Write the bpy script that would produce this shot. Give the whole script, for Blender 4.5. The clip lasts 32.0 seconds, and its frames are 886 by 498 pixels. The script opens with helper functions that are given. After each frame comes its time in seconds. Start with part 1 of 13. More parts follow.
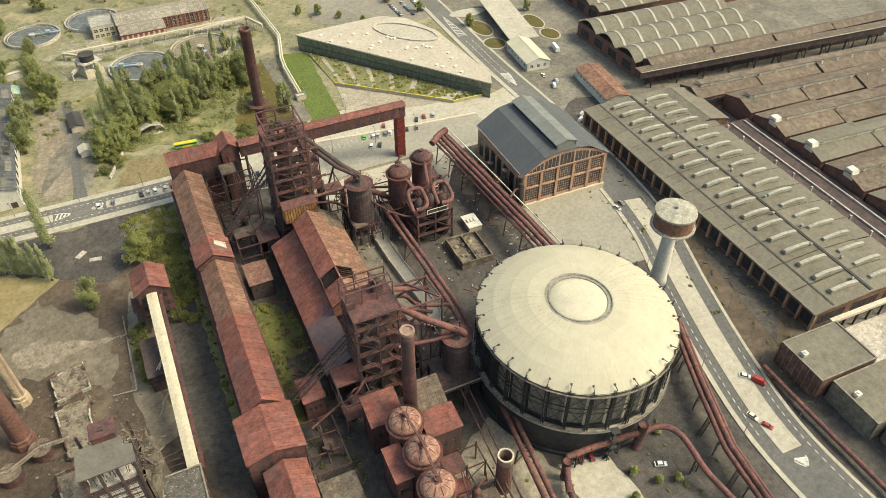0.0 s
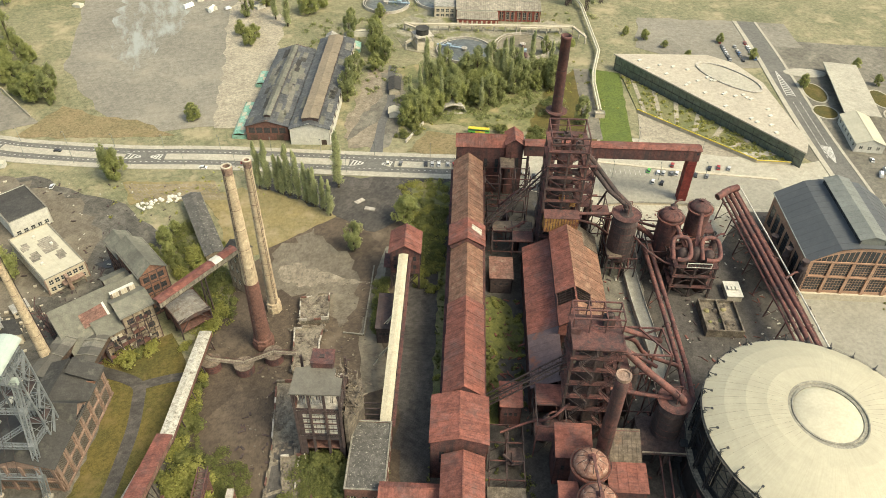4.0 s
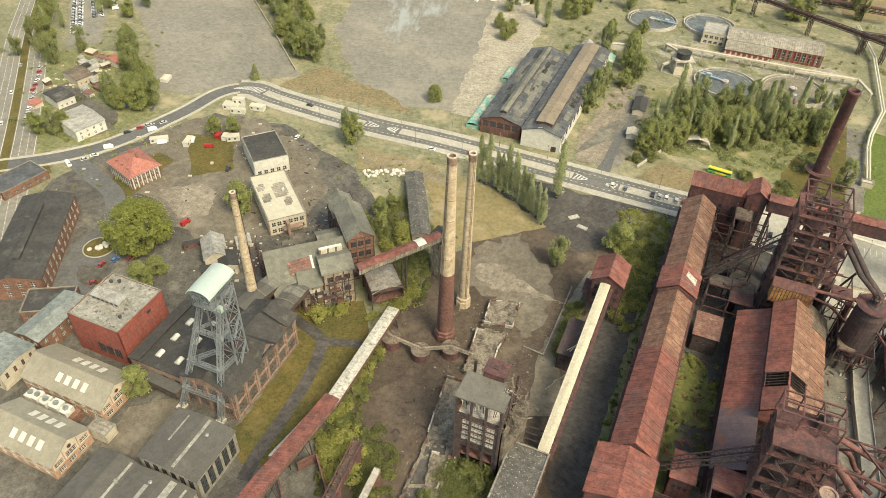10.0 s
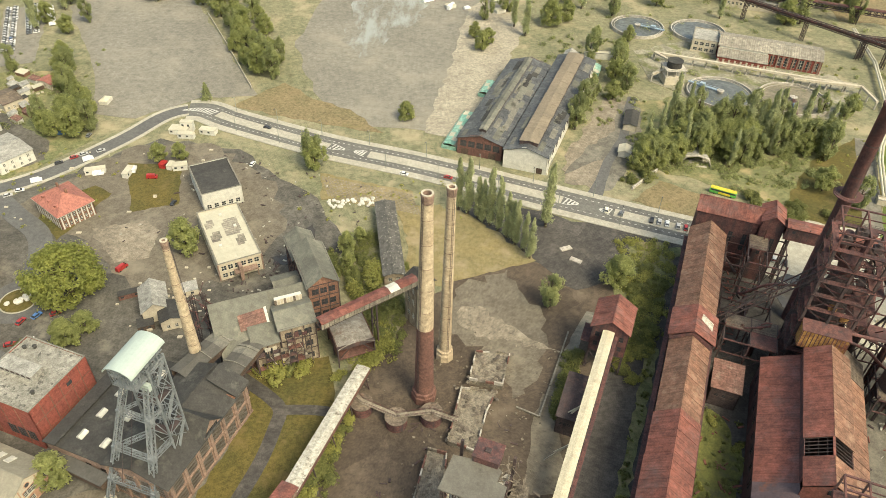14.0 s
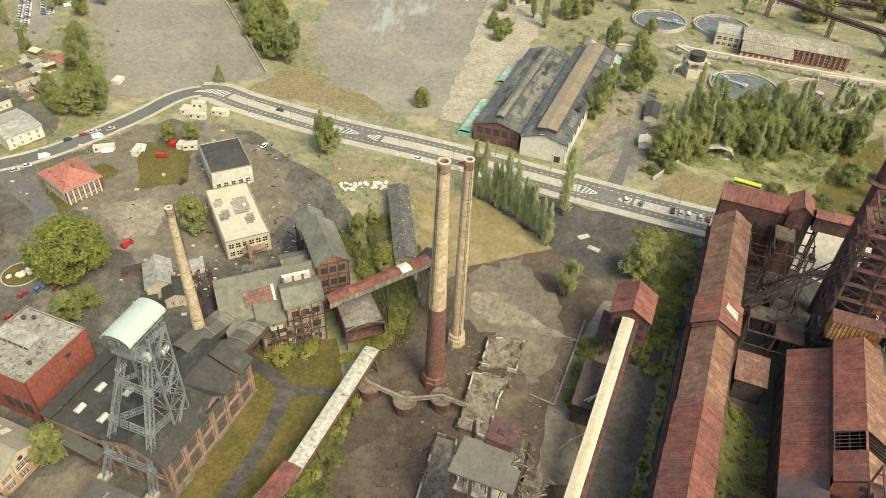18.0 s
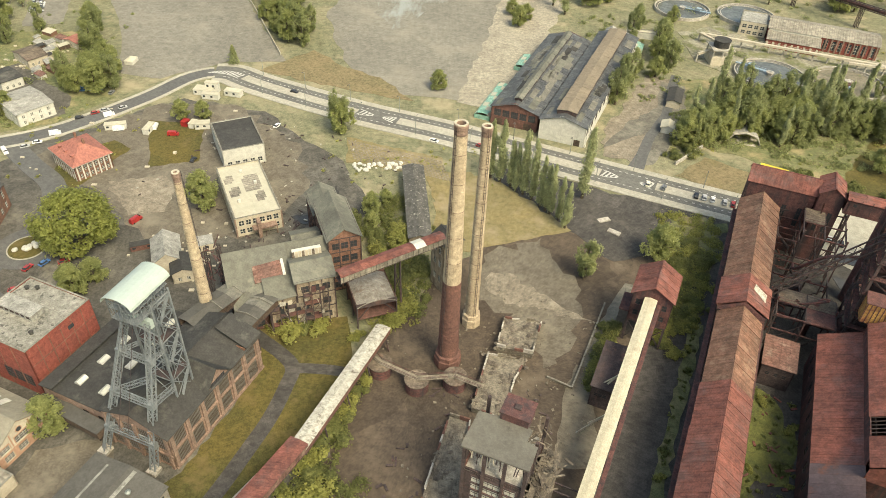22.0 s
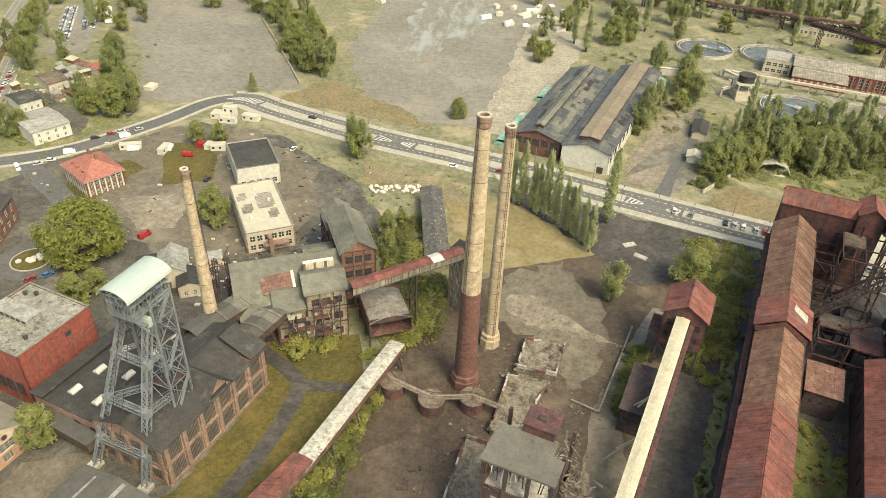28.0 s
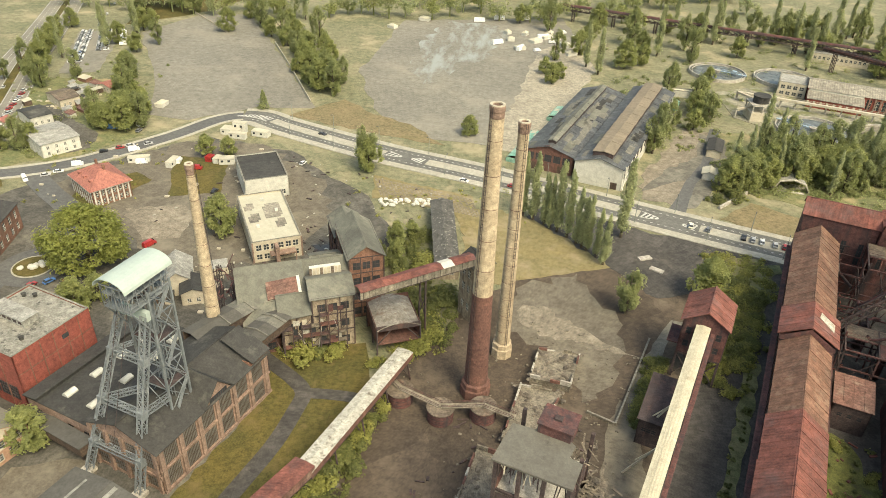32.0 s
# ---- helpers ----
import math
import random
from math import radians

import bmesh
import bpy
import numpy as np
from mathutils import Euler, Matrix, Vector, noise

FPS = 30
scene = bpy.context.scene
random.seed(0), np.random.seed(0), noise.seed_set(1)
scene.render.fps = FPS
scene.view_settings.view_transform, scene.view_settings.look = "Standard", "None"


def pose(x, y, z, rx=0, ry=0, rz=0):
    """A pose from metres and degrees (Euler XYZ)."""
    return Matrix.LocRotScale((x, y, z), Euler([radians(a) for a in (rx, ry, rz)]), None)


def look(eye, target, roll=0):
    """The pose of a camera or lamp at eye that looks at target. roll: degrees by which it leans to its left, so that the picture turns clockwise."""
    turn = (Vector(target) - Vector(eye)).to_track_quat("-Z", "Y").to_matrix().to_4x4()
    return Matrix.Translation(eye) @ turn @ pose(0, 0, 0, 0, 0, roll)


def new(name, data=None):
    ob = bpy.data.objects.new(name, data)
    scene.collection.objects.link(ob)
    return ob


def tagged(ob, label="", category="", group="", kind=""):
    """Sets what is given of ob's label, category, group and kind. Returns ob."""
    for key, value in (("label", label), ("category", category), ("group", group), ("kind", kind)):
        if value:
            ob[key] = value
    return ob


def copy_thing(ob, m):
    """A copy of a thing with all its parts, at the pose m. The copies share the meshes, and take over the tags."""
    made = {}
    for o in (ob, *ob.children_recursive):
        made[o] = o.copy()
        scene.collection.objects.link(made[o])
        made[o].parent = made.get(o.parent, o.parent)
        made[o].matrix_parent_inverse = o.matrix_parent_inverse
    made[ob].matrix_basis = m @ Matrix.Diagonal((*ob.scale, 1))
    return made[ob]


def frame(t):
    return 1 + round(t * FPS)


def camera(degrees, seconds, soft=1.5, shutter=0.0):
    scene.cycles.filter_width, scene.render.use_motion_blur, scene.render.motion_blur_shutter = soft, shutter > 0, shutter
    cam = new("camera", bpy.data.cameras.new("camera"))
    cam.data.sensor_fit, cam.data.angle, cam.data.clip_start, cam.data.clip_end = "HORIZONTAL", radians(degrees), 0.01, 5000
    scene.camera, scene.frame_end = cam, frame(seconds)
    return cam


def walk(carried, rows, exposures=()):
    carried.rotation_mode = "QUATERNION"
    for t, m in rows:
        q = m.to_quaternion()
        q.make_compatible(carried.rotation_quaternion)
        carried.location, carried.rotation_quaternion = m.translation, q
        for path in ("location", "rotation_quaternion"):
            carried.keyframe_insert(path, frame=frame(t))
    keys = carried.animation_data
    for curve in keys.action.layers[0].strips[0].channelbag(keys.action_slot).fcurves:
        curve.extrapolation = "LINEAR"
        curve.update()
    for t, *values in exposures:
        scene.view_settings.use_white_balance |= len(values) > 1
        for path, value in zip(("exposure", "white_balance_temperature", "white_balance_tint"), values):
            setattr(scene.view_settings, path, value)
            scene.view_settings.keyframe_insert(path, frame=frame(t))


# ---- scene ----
# ---- camera: seconds, place, yaw, pitch, roll ----
PATH = [
    (0, -1.14, -202.58, 220.89, -45.960, -42.148, 0.101),
    (0.5, -1.09, -202.56, 220.87, -43.765, -41.617, 0.181),
    (1, -0.85, -202.45, 220.68, -39.747, -41.502, 0.350),
    (1.5, -0.54, -202.31, 220.43, -36.165, -41.424, 0.484),
    (2, -0.07, -202.10, 220.08, -33.047, -41.377, 0.522),
    (2.5, 0.44, -201.83, 219.63, -29.669, -41.298, 0.651),
    (3, 0.95, -201.61, 219.10, -26.289, -41.207, 0.850),
    (3.5, 1.17, -201.54, 218.77, -22.949, -41.151, 1.145),
    (5.5, 1.30, -201.89, 219.08, -10.114, -41.083, 2.178),
    (6, 1.36, -201.69, 219.09, -7.083, -41.133, 2.276),
    (6.5, 1.37, -201.50, 218.83, -4.215, -41.113, 2.413),
    (7, 1.70, -201.41, 218.67, -2.178, -41.112, 2.491),
    (7.5, 1.84, -201.33, 218.71, -1.788, -41.143, 2.410),
    (8, 1.94, -201.24, 218.77, -1.452, -41.171, 2.407),
    (8.5, 2.15, -201.12, 218.82, -0.975, -41.187, 2.373),
    (9, 1.85, -196.85, 218.00, 0.536, -41.343, 2.235),
    (9.5, 1.56, -194.20, 216.59, 0.842, -41.362, 2.208),
    (10, 1.41, -191.02, 215.13, 1.164, -41.352, 2.175),
    (10.5, 1.35, -187.33, 213.65, 1.562, -41.348, 2.075),
    (11, 1.19, -183.29, 212.16, 1.749, -41.306, 2.032),
    (11.5, 0.85, -179.19, 210.74, 1.431, -41.278, 1.993),
    (12, 0.67, -174.66, 209.26, 0.915, -41.219, 1.881),
    (12.5, 0.42, -170.22, 207.79, 0.203, -41.146, 1.821),
    (13, 0.19, -165.78, 206.27, -0.431, -40.984, 1.779),
    (13.5, 0.15, -161.77, 205.09, -0.898, -40.941, 1.757),
    (14, 0.90, -152.55, 197.76, -1.158, -40.498, 2.148),
    (14.5, 0.88, -152.30, 196.01, -1.067, -40.395, 2.287),
    (16.5, 0.48, -152.07, 189.72, -0.537, -40.077, 2.710),
    (17, 0.31, -151.98, 188.22, -0.403, -40.064, 2.770),
    (17.5, 0.18, -151.97, 186.60, -0.216, -39.982, 2.812),
    (18, 0.01, -151.76, 185.03, -0.063, -39.962, 2.859),
    (18.5, -0.07, -151.64, 183.46, 0.121, -39.922, 2.866),
    (19, -0.06, -151.60, 181.85, 0.303, -39.867, 2.861),
    (19.5, -0.01, -151.60, 180.30, 0.494, -39.815, 2.863),
    (20, -0.06, -151.49, 178.79, 0.671, -39.801, 2.841),
    (20.5, -0.04, -151.42, 177.22, 0.838, -39.759, 2.843),
    (21, 0.04, -151.49, 175.59, 1.036, -39.698, 2.786),
    (21.5, 0.11, -151.44, 174.11, 1.236, -39.673, 2.759),
    (22, 0.18, -151.33, 172.44, 1.425, -39.631, 2.708),
    (22.5, 0.15, -151.35, 170.86, 1.596, -39.577, 2.700),
    (23, 0.17, -151.25, 169.35, 1.772, -39.557, 2.652),
    (23.5, 0.21, -151.15, 167.78, 1.940, -39.543, 2.614),
    (24, 0.27, -151.12, 166.20, 2.109, -39.527, 2.594),
    (24.5, 0.29, -150.99, 164.63, 2.275, -39.514, 2.579),
    (26.5, -0.13, -150.77, 158.80, 2.733, -38.550, 2.661),
    (27, -0.17, -150.80, 157.30, 2.897, -37.214, 2.653),
    (27.5, -0.16, -150.77, 155.82, 3.047, -35.895, 2.678),
    (28, -0.18, -150.85, 154.22, 3.195, -35.039, 2.653),
    (28.5, 0.03, -150.85, 152.75, 3.373, -34.290, 2.576),
    (29, 0.21, -150.95, 151.30, 3.546, -33.512, 2.569),
    (29.5, 0.33, -151.05, 149.83, 3.701, -32.744, 2.523),
    (30, 0.35, -151.05, 148.26, 3.862, -32.086, 2.489),
    (30.5, 0.31, -151.01, 146.63, 3.982, -32.090, 2.512),
    (31, 0.37, -151.13, 145.09, 4.110, -32.046, 2.476),
    (31.5, 0.31, -151.05, 143.58, 4.206, -32.033, 2.477),
    (32, 0.04, -150.89, 142.13, 4.272, -32.005, 2.492),
]


def aimed(x, y, z, yaw, pitch, roll):
    return pose(x, y, z, 90 + pitch, 0, yaw) @ pose(0, 0, 0, 0, 0, roll)


cam = camera(62.97, 32.0, soft=0.5)
walk(cam, [(t, aimed(*row)) for t, *row in PATH], [(0, 1.02, 7600, 1), (3.5, 1.04, 7600, 1), (6, 1.07, 7600, 1), (32, 1.07, 7600, 1)])

# ---- sky and sun ----
SUN_UP, SUN_TURN = 51.0, 140.0
world_sky = bpy.data.worlds.new("sky")
scene.world = world_sky
world_sky.use_nodes = True
wn = world_sky.node_tree.nodes
sky = wn.new("ShaderNodeTexSky")
sky.sky_type = 'NISHITA'
sky.sun_disc = False
sky.sun_elevation = radians(SUN_UP)
sky.sun_rotation = radians(SUN_TURN)
sky.dust_density = 4.0
sky.air_density = 1.2
world_sky.node_tree.links.new(sky.outputs[0], wn["Background"].inputs[0])
wn["Background"].inputs[1].default_value = 0.138
sun_data = bpy.data.lights.new("sun", 'SUN')
sun_data.energy = 1.7
sun_data.angle = radians(22)
sun_data.color = (1.0, 0.94, 0.84)
sun_ob = new("sun", sun_data)
sa, se = radians(SUN_TURN), radians(SUN_UP)
sun_ob.matrix_world = look((0, 0, 400), (-math.sin(sa) * math.cos(se), -math.cos(sa) * math.cos(se), 400 - math.sin(se)))

# ---- materials ----
def nodes_of(name):
    m = bpy.data.materials.new(name)
    m.use_nodes = True
    nt = m.node_tree
    return m, nt, nt.nodes["Principled BSDF"]


def add(nt, kind, **kw):
    n = nt.nodes.new(kind)
    for k, v in kw.items():
        n.inputs[k].default_value = v
    return n


def noise_of(nt, scale, detail=6.0, rough=0.6, vec=None):
    n = add(nt, "ShaderNodeTexNoise", Scale=scale, Detail=detail, Roughness=rough)
    if vec is not None:
        nt.links.new(vec, n.inputs["Vector"])
    return n.outputs["Fac"]


def ramp_of(nt, fac, stops):
    r = nt.nodes.new("ShaderNodeValToRGB")
    e = r.color_ramp.elements
    while len(e) < len(stops):
        e.new(0.5)
    for el, (p, c) in zip(e, stops):
        el.position = p
        el.color = (*c, 1) if len(c) == 3 else c
    nt.links.new(fac, r.inputs[0])
    return r.outputs[0]


def mix_of(nt, fac, a, b, blend='MIX'):
    n = nt.nodes.new("ShaderNodeMix")
    n.data_type = 'RGBA'
    n.blend_type = blend
    for sock, val in ((n.inputs[0], fac), (n.inputs[6], a), (n.inputs[7], b)):
        if isinstance(val, (int, float)):
            sock.default_value = val
        elif isinstance(val, tuple):
            sock.default_value = (*val, 1)
        else:
            nt.links.new(val, sock)
    return n.outputs[2]


def shade(c, k):
    return tuple(min(1, x * k) for x in c)


def surface(name, base, other=None, big=0.05, fine=1.2, rough=0.85, metal=0.0, bump=0.3, stain=None, stain_at=(0.55, 0.7), stain_scale=0.25,
            streak=False, per_piece=0.0, island=0.0, waves=0.0, wave_axis='X', spec=0.3, grit=0.75, see_through=0.0, stripe=0.0, deep=0.45, patches=0.0, runs=0.0, along_x=None):
    """A weathered surface: two tones in large patches, fine grain, a stain colour with edges of its own, relief."""
    m, nt, bsdf = nodes_of(name)
    other = other or shade(base, 0.72)
    co = nt.nodes.new("ShaderNodeTexCoord").outputs["Object"]
    geo = nt.nodes.new("ShaderNodeNewGeometry")
    pos = geo.outputs["Position"]
    col = ramp_of(nt, noise_of(nt, big, 8, 0.65, pos), [(0.36, base), (0.64, other)])
    grain = noise_of(nt, fine * 0.42, 6, 0.75, pos)
    col = mix_of(nt, grit, col, ramp_of(nt, grain, [(0.34, (0.5, 0.5, 0.5)), (0.66, (1.36, 1.36, 1.36))]), 'MULTIPLY')
    speck = noise_of(nt, fine * 1.7, 4, 0.75, pos)
    col = mix_of(nt, grit * 0.8, col, ramp_of(nt, speck, [(0.36, (0.6, 0.6, 0.6)), (0.64, (1.34, 1.34, 1.34))]), 'MULTIPLY')
    if stain:
        vec = pos
        if streak:
            mp = add(nt, "ShaderNodeMapping", Scale=streak if isinstance(streak, tuple) else (1.0, 1.0, 0.12))
            nt.links.new(pos, mp.inputs["Vector"])
            vec = mp.outputs[0]
        sf = ramp_of(nt, noise_of(nt, stain_scale, 9, 0.7, vec), [(stain_at[0], (0, 0, 0)), (stain_at[1], (1, 1, 1))])
        col = mix_of(nt, sf, col, stain)
    if patches:
        warp = add(nt, "ShaderNodeVectorMath")
        warp.operation = 'MULTIPLY_ADD'
        warp.inputs[1].default_value = (14, 14, 14)
        wob = add(nt, "ShaderNodeTexNoise", Scale=0.06, Detail=3.0)
        nt.links.new(pos, wob.inputs["Vector"])
        nt.links.new(wob.outputs["Color"], warp.inputs[0])
        nt.links.new(pos, warp.inputs[2])
        cell = add(nt, "ShaderNodeTexVoronoi", Scale=patches)
        nt.links.new(warp.outputs[0], cell.inputs["Vector"])
        col = mix_of(nt, 0.8, col, ramp_of(nt, cell.outputs["Color"], [(0.25, (0.84, 0.84, 0.84)), (0.75, (1.16, 1.16, 1.16))]), 'MULTIPLY')
        edge = add(nt, "ShaderNodeTexVoronoi", Scale=patches * 2.3)
        edge.feature = 'DISTANCE_TO_EDGE'
        nt.links.new(warp.outputs[0], edge.inputs["Vector"])
        col = mix_of(nt, 0.22, col, ramp_of(nt, edge.outputs["Distance"], [(0.0, (0.45, 0.45, 0.45)), (0.02, (1.0, 1.0, 1.0))]), 'MULTIPLY')
    if stripe:
        w = nt.nodes.new("ShaderNodeTexWave")
        w.bands_direction = 'Y'
        w.inputs["Scale"].default_value = 0.314 / stripe
        w.inputs["Distortion"].default_value = 0.6
        w.inputs["Detail Scale"].default_value = 0.6
        nt.links.new(co, w.inputs["Vector"])
        # corrugation shading put into the colour: grooves darkened, ridges lightened
        col = mix_of(nt, deep, col, ramp_of(nt, w.outputs["Fac"], [(0.1, (0.45, 0.45, 0.45)), (0.55, (1.12, 1.12, 1.12))]), 'MULTIPLY')
        patch = ramp_of(nt, noise_of(nt, 0.33, 9, 0.75, pos), [(0.40, (0.72, 0.70, 0.70)), (0.60, (1.22, 1.18, 1.14))])
        col = mix_of(nt, 0.8, col, patch, 'MULTIPLY')
    if runs:
        ob = nt.nodes.new("ShaderNodeObjectInfo")
        shift = add(nt, "ShaderNodeVectorMath")
        shift.operation = 'MULTIPLY_ADD'
        shift.inputs[1].default_value = (90, 90, 90)
        nt.links.new(ob.outputs["Random"], shift.inputs[0])
        nt.links.new(co, shift.inputs[2])
        mp = add(nt, "ShaderNodeMapping", Scale=along_x or (2.2, 0.07, 0.07))
        nt.links.new(shift.outputs[0], mp.inputs["Vector"])
        col = mix_of(nt, runs, col, ramp_of(nt, noise_of(nt, 1.0, 4, 0.7, mp.outputs[0]), [(0.36, (0.55, 0.52, 0.47)), (0.56, (1.04, 1.04, 1.04))]), 'MULTIPLY')
    if per_piece:
        oi = nt.nodes.new("ShaderNodeObjectInfo")
        col = mix_of(nt, 1.0, col, ramp_of(nt, oi.outputs["Random"], [(0, (1 - per_piece,) * 3), (1, (1 + per_piece,) * 3)]), 'MULTIPLY')
    if island:
        col = mix_of(nt, 1.0, col, ramp_of(nt, geo.outputs["Random Per Island"], [(0, (1 - island,) * 3), (1, (1 + island,) * 3)]), 'MULTIPLY')
    nt.links.new(col, bsdf.inputs["Base Color"])
    bsdf.inputs["Roughness"].default_value = rough
    bsdf.inputs["Metallic"].default_value = metal
    bsdf.inputs["Specular IOR Level"].default_value = spec
    b = add(nt, "ShaderNodeBump", Strength=bump, Distance=0.15)
    if waves:
        w = nt.nodes.new("ShaderNodeTexWave")
        w.bands_direction = wave_axis
        w.inputs["Scale"].default_value = waves
        w.inputs["Distortion"].default_value = 0.3
        nt.links.new(co, w.inputs["Vector"])
        nt.links.new(w.outputs["Fac"], b.inputs["Height"])
    else:
        nt.links.new(grain, b.inputs["Height"])
    nt.links.new(b.outputs[0], bsdf.inputs["Normal"])
    if see_through:
        tr = nt.nodes.new("ShaderNodeBsdfTranslucent")
        mixed = nt.nodes.new("ShaderNodeMixShader")
        mixed.inputs[0].default_value = see_through
        nt.links.new(col, tr.inputs[0])
        nt.links.new(bsdf.outputs[0], mixed.inputs[1])
        nt.links.new(tr.outputs[0], mixed.inputs[2])
        nt.links.new(mixed.outputs[0], nt.nodes["Material Output"].inputs[0])
    return m


RUST = surface("rusted_steel", (0.154, 0.068, 0.059), (0.079, 0.044, 0.043), 0.14, 1.5, 0.9, 0.0, 0.4, (0.050, 0.040, 0.041), (0.47, 0.66), 0.45, streak=True)
RUST_DARK = surface("sooty_steel", (0.084, 0.059, 0.055), (0.049, 0.040, 0.040), 0.15, 1.5, 0.9, 0.0, 0.3, (0.147, 0.077, 0.063), (0.56, 0.72), 0.35, streak=True)
RUST_ROOF = surface("rusted_sheet_roof", (0.232, 0.086, 0.065), (0.162, 0.069, 0.057), 0.09, 1.1, 0.8, 0.0, 0.5, (0.128, 0.085, 0.08), (0.50, 0.72), 0.12, per_piece=0.10, stripe=1.1, deep=0.07, runs=0.55, along_x=(0.16, 1.5, 0.16), grit=0.6)
RUST_ROOF_OLD = surface("worn_sheet_roof", (0.19, 0.10, 0.078), (0.13, 0.079, 0.066), 0.08, 1.0, 0.9, 0.0, 0.5, (0.265, 0.20, 0.155), (0.54, 0.70), 0.25, per_piece=0.07, stripe=1.1, deep=0.22)
RED_PAINT = surface("red_painted_steel", (0.165, 0.03, 0.025), (0.125, 0.028, 0.024), 0.1, 1.5, 0.7, 0.0, 0.1)
ORANGE_RUST = surface("orange_rust", (0.42, 0.25, 0.075), (0.16, 0.06, 0.035), 0.35, 2.0, 0.9, 0, 0.4)
CREAM_ROOF = surface("cream_membrane", (0.46, 0.43, 0.325), (0.41, 0.38, 0.29), 0.05, 0.6, 0.7, 0, 0.05, (0.36, 0.325, 0.245), (0.58, 0.85), 0.08, per_piece=0.03, grit=0.2)
DARK_STEEL = surface("dark_grey_steel", (0.048, 0.05, 0.052), (0.03, 0.031, 0.033), 0.1, 1.2, 0.6, 0.1, 0.2, (0.09, 0.075, 0.06), (0.6, 0.8), 0.3, streak=True)
PIPE = surface("rusty_pipe", (0.179, 0.076, 0.063), (0.118, 0.056, 0.050), 0.2, 1.5, 0.75, 0, 0.25, (0.062, 0.043, 0.043), (0.49, 0.66), 0.4)
PALE_PIPE = surface("pale_insulated_pipe", (0.55, 0.53, 0.46), (0.45, 0.43, 0.37), 0.2, 2, 0.6, 0, 0.1, (0.3, 0.22, 0.16), (0.6, 0.8), 0.3)
TEAL = surface("blue_grey_painted_steel", (0.20, 0.218, 0.222), (0.135, 0.15, 0.156), 0.2, 1.5, 0.55, 0, 0.1, (0.288, 0.324, 0.330), (0.60, 0.8), 0.5, grit=0.4)
TEAL_ROOF = surface("pale_green_sheet", (0.37, 0.43, 0.385), (0.33, 0.385, 0.35), 0.15, 1.2, 0.55, 0, 0.1, grit=0.12)
BRICK = surface("weathered_brick", (0.215, 0.115, 0.078), (0.155, 0.088, 0.063), 0.15, 2.0, 0.95, 0, 0.3, (0.10, 0.075, 0.058), (0.54, 0.72), 0.3, streak=True)
BRICK_PALE = surface("pale_brick", (0.285, 0.196, 0.15), (0.205, 0.142, 0.112), 0.15, 2.0, 0.95, 0, 0.3, (0.17, 0.125, 0.095), (0.56, 0.74), 0.3, streak=True)
BRICK_RED = surface("bright_red_brick", (0.265, 0.075, 0.055), (0.205, 0.064, 0.05), 0.1, 2.0, 0.9, 0, 0.2, (0.17, 0.06, 0.047), (0.56, 0.76), 0.3, streak=True)
BRICK_CHIM = surface("chimney_brick_cream", (0.47, 0.385, 0.265), (0.35, 0.275, 0.185), 0.12, 2.0, 0.9, 0, 0.3, (0.24, 0.17, 0.112), (0.54, 0.72), 0.25, streak=True)
BRICK_DARK = surface("chimney_brick_sooty", (0.17, 0.085, 0.065), (0.11, 0.06, 0.05), 0.2, 2.0, 0.95, 0, 0.3, (0.26, 0.14, 0.10), (0.58, 0.75), 0.3, streak=True)
PLASTER = surface("cream_plaster", (0.49, 0.44, 0.335), (0.42, 0.37, 0.285), 0.2, 1.5, 0.9, 0, 0.1, (0.26, 0.215, 0.165), (0.60, 0.8), 0.35, streak=True, grit=0.35)
WHITE = surface("white_render", (0.55, 0.535, 0.465), (0.47, 0.455, 0.395), 0.15, 1.5, 0.8, 0, 0.1, (0.32, 0.295, 0.245), (0.62, 0.8), 0.3, streak=True, grit=0.35)
FELT = surface("dark_roofing_felt", (0.057, 0.054, 0.048), (0.04, 0.039, 0.036), 0.08, 1.2, 0.85, 0, 0.2, (0.12, 0.115, 0.095), (0.56, 0.74), 0.14, per_piece=0.10, grit=0.55)
FELT_PALE = surface("pale_roofing_felt", (0.33, 0.32, 0.28), (0.25, 0.24, 0.21), 0.08, 1.2, 0.9, 0, 0.2, (0.12, 0.115, 0.10), (0.58, 0.72), 0.2)
SHEET_GREY = surface("grey_sheet_roof", (0.27, 0.25, 0.20), (0.22, 0.20, 0.16), 0.06, 1.0, 0.75, 0, 0.25, (0.15, 0.12, 0.09), (0.6, 0.78), 0.15, per_piece=0.1, stripe=1.4, deep=0.3)
SLATE = surface("dark_slate_sheet", (0.095, 0.10, 0.10), (0.068, 0.072, 0.075), 0.1, 1.0, 0.6, 0, 0.15, (0.17, 0.165, 0.145), (0.56, 0.72), 0.25, per_piece=0.12, stripe=1.2, deep=0.3)
ZINC = surface("blue_grey_zinc", (0.235, 0.252, 0.22), (0.195, 0.21, 0.188), 0.1, 1.0, 0.5, 0.2, 0.1, per_piece=0.08)
ROOF_BROWN = surface("brown_sheet_roof", (0.156, 0.126, 0.094), (0.120, 0.098, 0.077), 0.06, 1.0, 0.85, 0, 0.3, (0.186, 0.102, 0.066), (0.58, 0.78), 0.12, per_piece=0.10, stripe=1.3, deep=0.2)
TILE_RED = surface("red_clay_tile", (0.36, 0.145, 0.11), (0.30, 0.122, 0.094), 0.3, 2.5, 0.8, 0, 0.4, waves=3.0, wave_axis='Z')
CONCRETE = surface("concrete", (0.42, 0.39, 0.33), (0.35, 0.32, 0.27), 0.1, 1.5, 0.9, 0, 0.2, (0.24, 0.21, 0.17), (0.58, 0.75), 0.25, patches=0.2)
